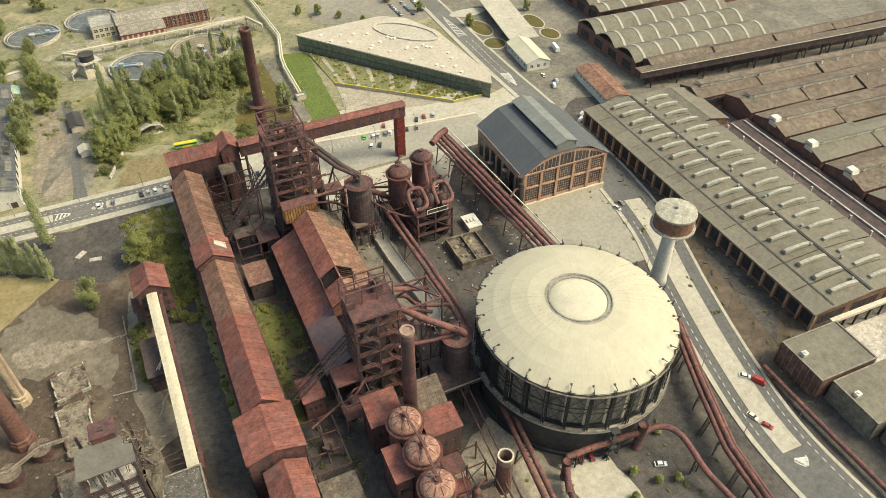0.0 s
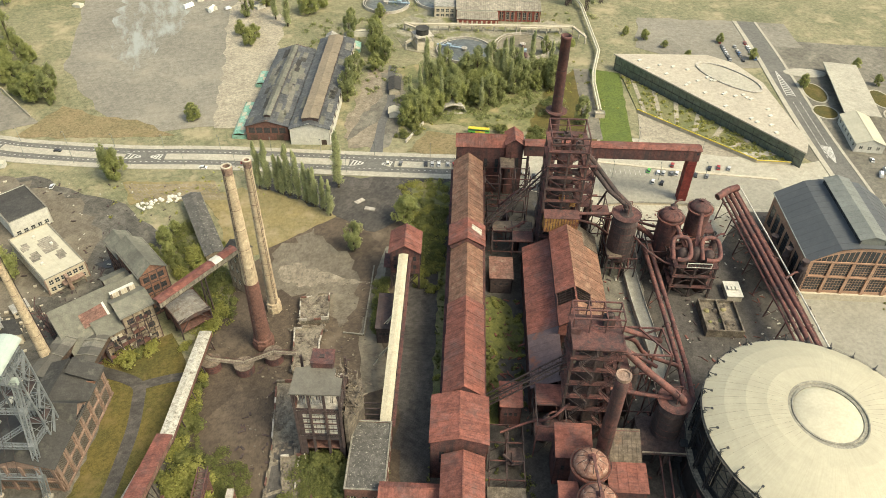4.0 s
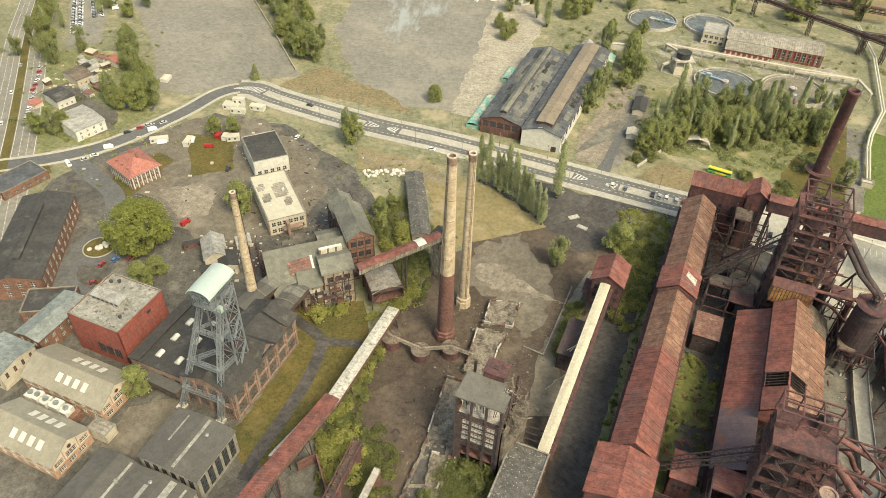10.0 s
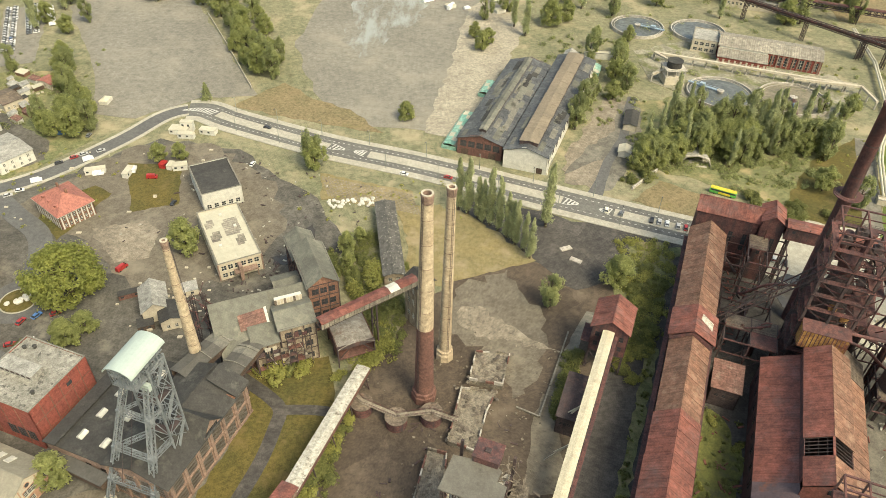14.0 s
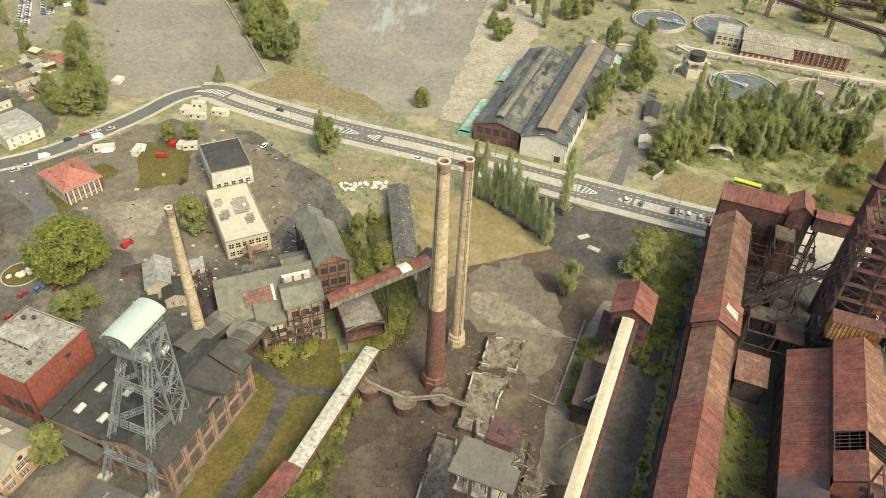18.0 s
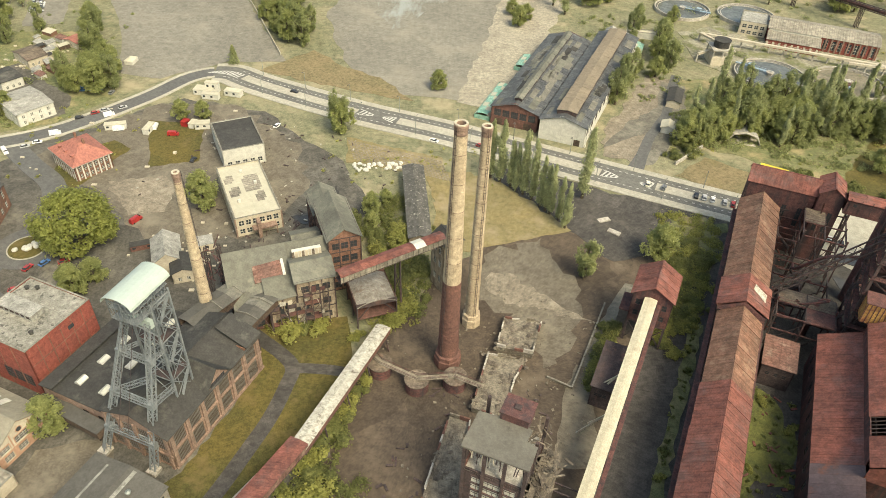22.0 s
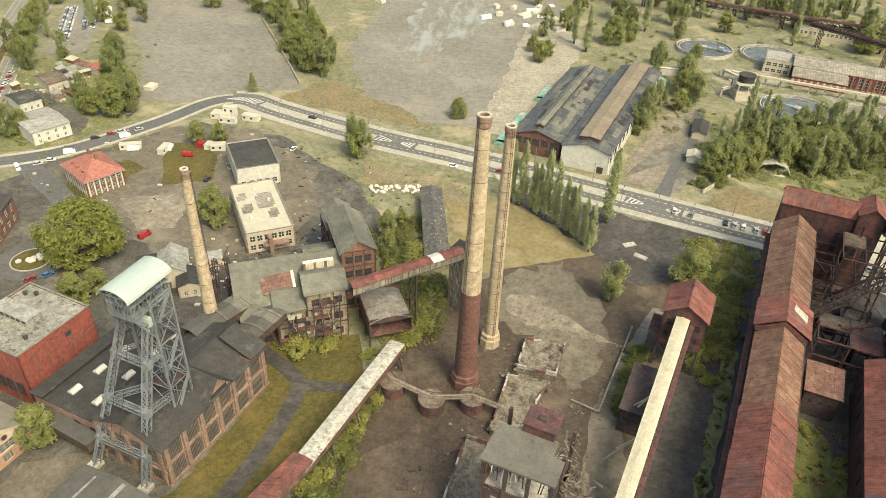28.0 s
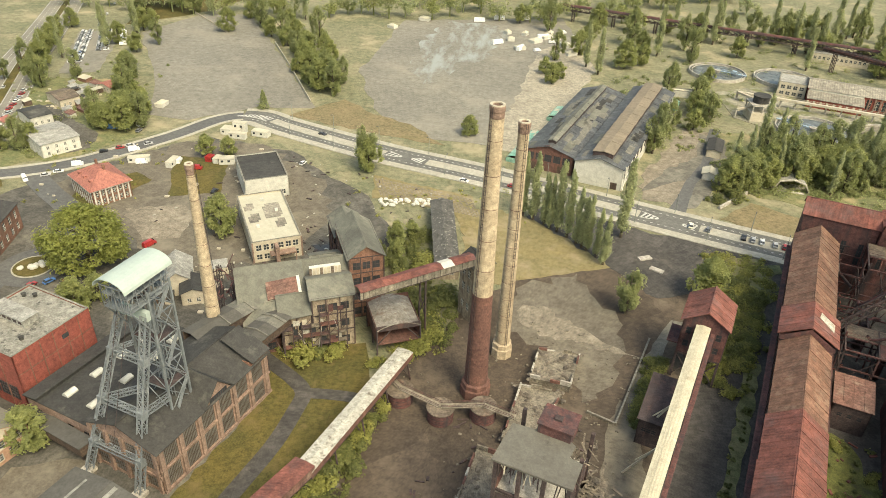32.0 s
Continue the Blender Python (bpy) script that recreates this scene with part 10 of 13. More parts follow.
t = thing("pit_wall", pose(0, 0, -0.6), "sunken yard walls beneath the old gallery", "wall")
for a, b in (((-44, -58), (-34, -84)), ((-56, -66), (-46, -92)), ((-44, -58), (-50, -62))):
    part("wall", Shape().beam((*a, 2.5), (*b, 2.5), 0.6, 5), BRICK_DARK, t)
far(True)
# ---- warehouses north of the road ----
def warehouse(u, v, w, d, e, r, wall_mat, roof_mat, mon_mat, label, front, half=2.8, worn=0):
    t = thing("warehouse", at(u, v, -0.6), label, "warehouse")
    hs = row(d, int(d / 8), 4.2, 4.5, e - 1.5)
    he = front
    wall(t, (-w / 2, -d / 2), (w / 2, -d / 2), e, wall_mat, he, peak=r, bars=(4, 2), frame_mat=RUST_DARK)
    wall(t, (w / 2, -d / 2), (w / 2, d / 2), e, wall_mat, hs, bars=(4, 2), frame_mat=RUST_DARK)
    wall(t, (w / 2, d / 2), (-w / 2, d / 2), e, wall_mat, he, peak=r, bars=(4, 2), frame_mat=RUST_DARK)
    wall(t, (-w / 2, d / 2), (-w / 2, -d / 2), e, wall_mat, hs, bars=(4, 2), frame_mat=RUST_DARK)
    for sd in (-1, 1):
        for k in range(2):
            x0, x1 = w / 2 + 0.7 - k * (w / 2 + 0.7) / 2, (w / 2 + 0.7) / 2 * (1 - k)
            z0, z1 = e - 0.1 + k * (r - e) / 2, e - 0.1 + (k + 1) * (r - e) / 2
            q = [(sd * x0, -d / 2 - 0.7, z0), (sd * x0, d / 2 + 0.7, z0), (sd * x1, d / 2 + 0.7, z1), (sd * x1, -d / 2 - 0.7, z1)]
            if sd < 0:
                q = [q[1], q[0], q[3], q[2]]
            slope(t, *q, 12, roof_mat, 0.2, jitter=0.06, seed=k + sd)
    m = part("roof_monitor", Shape().box(-half, half, -d / 2 + 4, d / 2 - 4, r - 1.4, r + 0.9), RUST_DARK, t)
    slope(m, (-half - 0.4, d / 2 - 3.6, r + 0.9), (-half - 0.4, -d / 2 + 3.6, r + 0.9), (0, -d / 2 + 3.6, r + 1.7), (0, d / 2 - 3.6, r + 1.7), 8, mon_mat, 0.14)
    slope(m, (half + 0.4, -d / 2 + 3.6, r + 0.9), (half + 0.4, d / 2 - 3.6, r + 0.9), (0, d / 2 - 3.6, r + 1.7), (0, -d / 2 + 3.6, r + 1.7), 8, mon_mat, 0.14)
    rnd = random.Random(worn)
    for k in range(worn):
        sd = rnd.choice((-1, 1, 1))
        x0 = rnd.uniform(half + 0.6, w / 2 - 3.5)
        x1, y0, dy = x0 + rnd.uniform(1.5, 3.6), rnd.uniform(-d / 2 + 1, d / 2 - 15), rnd.uniform(4, 14)
        z = lambda x: r + 0.06 - (r - e) * x / (w / 2 + 0.7)
        q = [(sd * x0, y0, z(x0)), (sd * x1, y0, z(x1)), (sd * x1, y0 + dy, z(x1)), (sd * x0, y0 + dy, z(x0))]
        if sd < 0:
            q = [q[1], q[0], q[3], q[2]]
        part("felt_patch", Shape().slab(*q, 0.05), (FELT_OLIVE, LEAD_GREY, FELT_OLIVE, FELT)[k % 4], t, "weathered roof patch")
    return t


warehouse(-32.5, 200, 24, 96, 9.5, 13.2, BRICK_DARK, SLATE, FELT_OLIVE, "brick warehouse with patched dark slate roof", [(1.5 + 4.4 * i, 5 + 4.4 * i, 4.8, 8.4) for i in range(5)] + [(2, 6, 0, 3.6, "door"), (17, 21, 0, 3.6, "door")], 1.8, 46)
warehouse(-7.2, 205, 22.5, 114, 10.5, 14, WHITE, SLATE, MONITOR_TAN, "warehouse with white gable and weathered dark roof", [(17.5, 20.5, 0, 3.4, "door")], 4.6, 10)
pipe_run("drain_pipe", [(5.5, 150, 6), (6.5, 148.5, 9.5), (5, 147.4, 12.5), (5, 147.2, 1)], 0.3, PALE_PIPE, "white drainpipe on the warehouse corner")


def green_shed(u, v, w, d, rot=0):
    t = thing("green_shed", at(u, v, -0.6, rot), "arched shed of green and white corrugated plastic", "shed", "green sheds")
    n = 4
    for j in range(max(3, int(d / 4))):
        y0, y1 = -d / 2 + j * 4, -d / 2 + (j + 1) * 4 - 0.15
        for i in range(n):
            a0, a1 = math.pi * i / n, math.pi * (i + 1) / n
            part("roof_sheet", Shape().slab((-w / 2 * math.cos(a0), y0, 2 + 1.8 * math.sin(a0)), (-w / 2 * math.cos(a1), y0, 2 + 1.8 * math.sin(a1)), (-w / 2 * math.cos(a1), y1, 2 + 1.8 * math.sin(a1)), (-w / 2 * math.cos(a0), y1, 2 + 1.8 * math.sin(a0)), 0.08), GREEN_SHEET if (i + j) % 3 else CREAM_ROOF, t)
    for x in (-w / 2, w / 2):
        part("side", Shape().box(x - 0.08, x + 0.08, -d / 2, d / 2, 0, 2.1), GREEN_SHEET, t)
    part("end", Shape().box(-w / 2, w / 2, -d / 2, -d / 2 + 0.1, 0, 2.4), GREEN_SHEET, t)
    part("end", Shape().box(-w / 2, w / 2, d / 2 - 0.1, d / 2, 0, 2.4), GREEN_SHEET, t)


green_shed(-50, 172, 8, 38)
green_shed(-50, 222, 8, 18)
green_shed(-4, 268, 22, 9)
gabled("gatehouse", at(-14, 276, -0.6), 7, 8, 6, 8, WHITE, FELT_PALE, "small white gatehouse behind the warehouse", "house", row(8, 2, 1.2, 1, 2.5) + row(8, 2, 1.2, 3.6, 5), row(7, 2, 1.2, 1, 2.5), 2)
gabled("white_shed", pose(105.5, 152.5, -0.6, 0, 0, -20), 6, 7, 3.2, 4.4, WHITE, CREAM_ROOF, "small white shed by the lane", "shed", (), (), 2)
gabled("white_shed", pose(116, 183, -0.6, 0, 0, -20), 7, 16, 3.6, 4.6, PLASTER, FELT, "narrow grey shed beside the trees", "shed", (), (), 3)
flat_block("storage_trailer", at(2, 290, -0.6, 10), 18, 5, 3.5, WHITE, CREAM_ROOF, "long white storage trailer", "trailer")


def pavilion():
    t = thing("pavilion", pose(140, 142, -0.6, 0, 0, -15), "pale concrete pavilion with an angular arched roof", "pavilion")
    for a, b in (((-8, 0, 0.2), (-5.5, 0, 4.6)), ((-5.5, 0, 4.6), (0, 0, 6)), ((0, 0, 6), (5.5, 0, 4.6)), ((5.5, 0, 4.6), (8, 0, 0.2))):
        part("rib", Shape().beam(a, b, 3.0, 0.4), CONCRETE, t)
        part("rib", Shape().beam((a[0] * 0.8, 7, a[2]), (b[0] * 0.8, 7, b[2]), 1.2, 0.4), CONCRETE, t)
    part("roof", Shape().slab((-5.5, 0, 4.9), (0, 0, 6.3), (0, 7, 6.3), (-4.4, 7, 4.9), 0.2).slab((0, 0, 6.3), (5.5, 0, 4.9), (4.4, 7, 4.9), (0, 7, 6.3), 0.2), FELT_PALE, t)
    part("floor", Shape().box(-8, 8, -2, 7.5, 0, 0.4), CONCRETE, t)
    part("back_wall", Shape().box(-5, 5, 6.6, 6.9, 0.4, 4.8), PLASTER, t)


pavilion()
t = thing("festival_bus", pose(145.5, 116, -0.6, 0, 0, -29), "green and yellow painted bus parked on brown earth", "bus")
part("body", Shape().box(-6.2, 6.2, -1.3, 1.3, 0.5, 2.9), PAINTS["green"], t)
part("roof", Shape().box(-6.0, 6.0, -1.2, 1.2, 2.9, 3.15), YELLOW, t)
part("panel", Shape().box(-2, 3.5, -1.34, -1.3, 0.7, 1.8), YELLOW, t)
part("windows", Shape().box(-5.8, 5.8, -1.33, -1.31, 1.9, 2.7).box(-5.8, 5.8, 1.31, 1.33, 1.9, 2.7), GLASS, t)
for x in (-4, 4):
    for y in (-1.15, 1.15):
        part("wheel", Shape().tube([(x, y - 0.15, 0.5), (x, y + 0.15, 0.5)], 0.5, 14), TYRE, t)
t = thing("boundary_wall", pose(0, 0, -0.6), "low pale concrete wall along the verge", "wall")
part("wall", Shape().beam((102, 121, 0.8), (119, 137, 0.8), 0.8, 1.6), CONCRETE, t)


# ---- sewage works ----
def clarifier(x, y, r, label, fill=None, turn=200):
    t = thing("settling_tank", pose(x, y, -0.6), label, "settling tank", "settling tanks")
    part("rim", Shape().rings([(r, 0), (r, 2.2), (r - 0.6, 2.2), (r - 0.6, 0.4)], 56, cap=False), CONCRETE, t)
    part("water", Shape().rings([(0.1, 1.2), (r - 0.6, 1.2)], 56, cap=False), fill or WATER, t, "dried silty floor" if fill else "dark still water")
    part("weir", Shape().rings([(r - 2.0, 0.5), (r - 2.0, 1.5), (r - 2.3, 1.5), (r - 2.3, 0.5)], 56, cap=False), CONCRETE, t)
    part("pier", Shape().rings([(1.6, 0), (1.6, 2.4), (2.2, 2.5), (2.2, 3)], 14), CONCRETE, t)
    b = part("scraper_bridge", Shape().box(-1.0, r + 0.5, -0.8, 0.8, 2.4, 2.7).beam((-1, -0.8, 3.6), (r, -0.8, 3.6), 0.12).beam((-1, 0.8, 3.6), (r, 0.8, 3.6), 0.12), RUST if fill else CAR_BLUE, t, "rusty scraper bridge" if fill else "blue-grey scraper bridge", m=pose(0, 0, 0, 0, 0, turn))
    part("drive_box", Shape().box(r * 0.5, r * 0.5 + 3, -1.2, 1.2, 2.7, 4.2), CAR_BLUE, b)


SILT_FLOOR = surface("dried_tank_silt", (0.20, 0.175, 0.125), (0.14, 0.125, 0.09), 0.1, 1.2, 0.95, 0, 0.3, (0.12, 0.125, 0.06), (0.54, 0.66), 0.2)
CAR_BLUE = surface("faded_blue_paint", (0.22, 0.32, 0.40), (0.30, 0.36, 0.40), 0.4, 2, 0.6, 0, 0.1)
clarifier(151.4, 311, 18.2, "round settling tank with blue scraper bridge", turn=-30)
clarifier(191.4, 302.2, 18.4, "round settling tank with blue scraper bridge", turn=-40)
clarifier(177.2, 214.6, 19.4, "old round settling tank, half drained and dark", turn=140)
clarifier(218, 206, 19.8, "weed-grown disused settling tank", SILT_FLOOR, 250)
t = gabled("filter_house", at(104, 328, -0.6, 90), 22, 62, 8.5, 11, BRICK_RED, SHEET_GREY, "long red-brick filter house with grey roof", "building", row(62, 14, 2.6, 1.6, 7.2), row(22, 4, 2.2, 2, 6.5), 10)
part("lean_roof", Shape().slab((-21, 0.5, 5.2), (-21, 31, 5.2), (-11.2, 31, 7.2), (-11.2, 0.5, 7.2), 0.25), SHEET_GREY, t, "grey lean-to roof")
part("lean_wall", Shape().box(-20.6, -20.2, 0.8, 30.6, 0, 5.0), BRICK_RED, t)
for k in range(9):
    part("wall_pier", Shape().box(-21.0, -20.6, 1.4 + 3.5 * k, 2.6 + 3.5 * k, 1.2, 4.2), PLASTER, t)
for k in range(10):
    part("wall_pier", Shape().box(-11.5, -11.0, -30.5 + 3.1 * k, -29.7 + 3.1 * k, 0, 8.4), BRICK_PALE, t)
part("clerestory", Shape().box(-11.3, -11.05, 1, 30.5, 7.4, 8.3), GLASS_DUSTY, t)
flat_block("station_block", pose(244, 345, -0.6, 0, 0, -22), 36, 9, 6, PLASTER, FELT_PALE, "long low cream block with a grey roof", "building", row(36, 12, 1.6, 2.5, 4.4), row(9, 2, 1.6, 2.5, 4.4), 0.3)
flat_block("filter_wing", at(64, 332, -0.6), 16, 20, 8, PLASTER, FELT_PALE, "cream concrete filter wing with open bays", "building", row(16, 4, 2.4, 1, 3) + row(16, 4, 2.4, 4.6, 6.8), row(20, 4, 2.4, 1, 3) + row(20, 4, 2.4, 4.6, 6.8))
t = thing("sludge_tower", pose(153, 233, -0.6), "concrete sludge tower with round dark tank on top", "tower")
part("base", Shape().box(-6, 6, -6, 6, 0, 5), PLASTER, t)
for x in (-5.5, 0, 5.5):
    for y in (-5.5, 5.5):
        part("post", Shape().box(x - 0.3, x + 0.3, y - 0.3, y + 0.3, 5, 9), CONCRETE, t)
part("deck", Shape().box(-6.3, 6.3, -6.3, 6.3, 9, 9.4), CONCRETE, t)
part("drum", Shape().rings([(4.4, 9.4), (4.4, 13), (4.8, 13.1), (4.8, 13.5), (3.6, 13.5)], 24), FELT, t)
for y in (-6.2, 6.2):
    part("railing", Shape().beam((-6.2, y, 10.5), (6.2, y, 10.5), 0.1).beam((-6.2, y, 10), (6.2, y, 10), 0.08), PLASTER, t)
for pts, w in (([(150, 262), (262, 214)], 4), ([(140, 232), (160, 244), (150, 262)], 3), ([(225, 224), (262, 214), (262, 196)], 3)):
    t = thing("pipe_channel", pose(0, 0, -0.6), "raised concrete channel on posts at the sewage works", "channel", "raised channels")
    for a, b in zip(pts, pts[1:]):
        part("trough", Shape().beam((*a, 5), (*b, 5), w * 0.5, 1.2), PLASTER, t)
        part("railing", Shape().beam((*a, 6.6), (*b, 6.6), 0.12), PLASTER, t)
        L = math.dist(a, b)
        for k in range(int(L / 8) + 1):
            q = Vector((*a, 0)).lerp(Vector((*b, 0)), k / max(1, int(L / 8)))
            part("post", Shape().box(q.x - 0.35, q.x + 0.35, q.y - 0.35, q.y + 0.35, 0, 4.6), CONCRETE, t)
sheet("sewage_yard", [(140, 275), (215, 305), (270, 215), (232, 184), (170, 196), (140, 232)], -0.40, SEWAGE_SLAB, "pale concrete aprons of the sewage works", "yard", 1.5, 8)
# rusty pipe bridge over the sewage works
for a, b in (((225, 330, 14), (281, 262, 14)), ((281, 262, 14), (300, 236, 14)), ((281, 262, 14), (330, 250, 13))):
    t = thing("pipe_bridge", pose(0, 0, -0.6), "rusty lattice pipe bridge crossing the sewage works", "pipe bridge")
    part("girder", Shape().lattice(a, b, 2.6, 3, 0.4, 0.22), RUST_DARK, t)
    part("pipe", Shape().tube([a, b], 0.9, 10), RUST, t)
    for k in (0.1, 0.6):
        c = Vector(a).lerp(Vector(b), k)
        part("pier", Shape().lattice((c.x, c.y, 0), (c.x, c.y, c.z - 1.3), 2.0, 3, 0.3, 0.18), RUST_DARK, t)
# twin pale heating pipes
hp = [(300, 300), (289, 249), (262, 178), (243, 152), (236, 140), (222, 109)]
for off in (-0.8, 0.8):
    t = thing("heating_pipe", pose(0, 0, -0.6), "pale insulated heating pipe on low posts", "pipe", "heating pipes")
    part("pipe", Shape().tube([(x + off, y, 3.4) for x, y in hp] + [(222 + off, 108, 0)], 0.6, 10), CREAM_ROOF, t)
    for x, y in hp[1:]:
        part("post", Shape().box(x + off - 0.2, x + off + 0.2, y - 0.2, y + 0.2, 0, 3), CONCRETE, t)
flat_block("valve_house", pose(221, 107, -0.6, 0, 0, -23), 6, 4, 2.6, PLASTER, CREAM_ROOF, "small cream pipe chamber on the lawn", "building")
# far railway viaduct
va, vb = Vector((60, 444, 10)), Vector((330, 305, 10))
t = thing("pipe_viaduct", pose(0, 0, -0.6), "long rusty steel viaduct carrying pipes", "viaduct")
part("girder", Shape().lattice(va, vb, 3.2, 4, 0.5, 0.3), RUST_DARK, t)
part("deck_pipe", Shape().tube([va + Vector((0, 0, 2)), vb + Vector((0, 0, 2))], 1.1, 8), RUST, t)
for k in range(9):
    c = va.lerp(vb, (k + 0.3) / 9)
    part("pier", Shape().lattice((c.x, c.y, 0), (c.x, c.y, 8.6), 2.0, 3, 0.4, 0.2), RUST_DARK, t)


# ---- glass visitor hall ----
def glass_hall():
    t = thing("glass_hall", at(0, 0, -0.6), "low glass-fronted hall with a pale triangular roof", "building")
    roof = [(178, 247), (266, 137.5), (271, 149), (266, 215), (255, 240), (240, 250)]
    part("roof_slab", Shape().prism(roof, 10.0, 10.8), PALE_DECK, t, "pale flat roof")
    part("inner_core", Shape().prism([(196, 238), (256, 165), (262, 180), (258, 214), (244, 238)], 0, 9.9), PLASTER, t)
    a, b = Vector((179.5, 245, 0)), Vector((266, 139, 0))
    n = 26
    s = (b - a).normalized()
    pane = Shape().box(0.05, (b - a).length / n - 0.05, -0.04, 0.04, 0.4, 9.9).mesh("pane", GLASS_GREEN)
    post = Shape().box(-0.09, 0.09, -0.12, 0.2, 0.2, 10).mesh("mullion", DARK_STEEL)
    ang = math.degrees(math.atan2(s.y, s.x))
    fr = part("front_glazing", Shape().box(0, (b - a).length, -0.15, 0.15, 0, 0.4).box(0, (b - a).length, -0.12, 0.12, 4.9, 5.1), DARK_STEEL, t, "long green-tinted glass front", m=pose(a.x, a.y, 0, 0, 0, ang))
    for i in range(n):
        part("pane", pane, GLASS_GREEN, fr, m=pose((b - a).length * i / n, 0, 0))
        part("mullion", post, DARK_STEEL, fr, m=pose((b - a).length * i / n, 0, 0))
    for p, q in (((266, 139), (270.5, 149)), ((270.5, 149), (265.5, 215)), ((265.5, 215), (254.5, 239.5)), ((254.5, 239.5), (240, 249)), ((240, 249), (179.5, 246.5))):
        part("pane", Shape().beam((*p, 5), (*q, 5), 0.1, 9.8), GLASS_GREEN, t)
    part("roof_oval", Shape().rings([(9, 10.8), (9, 11.6), (8.4, 11.6), (8.4, 10.9)], 40, cap=False), CONCRETE, t, m=pose(246, 220, 0, 0, 0, -48) @ Matrix.Diagonal((2.6, 1.15, 1, 1)))
    part("oval_bed", Shape().rings([(0.2, 10.95), (8.4, 10.9)], 40, cap=False), PAVING, t, m=pose(246, 220, 0, 0, 0, -48) @ Matrix.Diagonal((2.6, 1.15, 1, 1)))
    rnd = random.Random(5)
    for k in range(26):
        q, w = rnd.random(), rnd.uniform(0.05, 0.9)
        x, y = 180 + 84 * q, 244 - 104 * q
        x, y = x + (256 - x) * w * 0.7, y + (215 - y) * w * 0.7
        part("roof_light", Shape().box(-1.2, 1.2, -0.8, 0.8, 10.8, 11.5), WHITE, t, m=pose(x, y, 0, 0, 0, 30))
    # terraced green bank
    gr = thing("green_bank", at(0, 0, -0.6), "planted bank with gravel strips below the glass hall", "planting")
    part("bank", Shape().poly([(183, 238, 0.9), (262, 143, 0.9), (243, 143, 0.4), (186, 192, 0.4), (183, 238, 0), (262, 143, 0), (243, 143, 0), (186, 192, 0)], [(3, 2, 1, 0), (0, 1, 5, 4), (1, 2, 6, 5), (2, 3, 7, 6), (3, 0, 4, 7)]), MEADOW, gr)
    for k in range(7):
        q = (k + 0.5) / 7
        part("gravel_strip", Shape().slab((186 + 57 * q - 1.2, 192 - 49 * q + 1, 0.5), (186 + 57 * q + 1.2, 192 - 49 * q - 1, 0.5), (184 + 77 * q + 1.2, 236 - 92 * q - 1, 1.05), (184 + 77 * q - 1.2, 236 - 92 * q + 1, 1.05), 0.1), SAND, gr)
    part("retaining_edge", Shape().beam((185.5, 191.5, 0.9), (243, 142.5, 0.9), 0.9, 2.0).beam((243, 142.5, 0.9), (262, 142.2, 0.9), 0.9, 2.0), PLASTER, gr)
    part("yellow_rail", Shape().beam((185.2, 191.2, 2.3), (243, 142.1, 2.3), 0.5, 0.35).beam((243, 142.1, 1.9), (262, 141.8, 1.9), 0.5, 0.35), YELLOW, gr, "bright yellow coping")
    part("path", Shape().slab((234, 150.5, 0.6), (237, 148, 0.6), (256, 150, 1.05), (253, 153, 1.05), 0.1), PAVING, gr)


glass_hall()

# ---- long halls east of the road ----
def arched_light(w=7.0, d=3.2, n=8):
    """A curved rooflight: one bowed box, open edge high, falling back to the roof."""
    s = Shape()
    pts = []
    for i in range(n + 1):
        a = i / n
        x, z = -w / 2 + w * a, 1.1 * math.sin(math.pi * (0.1 + 0.8 * a))
        pts.append([(x, 0, z - 1.0), (x, 0, z + 0.75), (x, d * 0.55, z + 0.75), (x, d, z - 1.0)])
    f = []
    for i in range(n):
        for k in range(3):
            f.append((4 * i + k, 4 * i + k + 1, 4 * i + k + 5, 4 * i + k + 4))
    f += [(3, 2, 1, 0), (4 * n, 4 * n + 1, 4 * n + 2, 4 * n + 3)]
    return s.poly([p for q in pts for p in q], f)


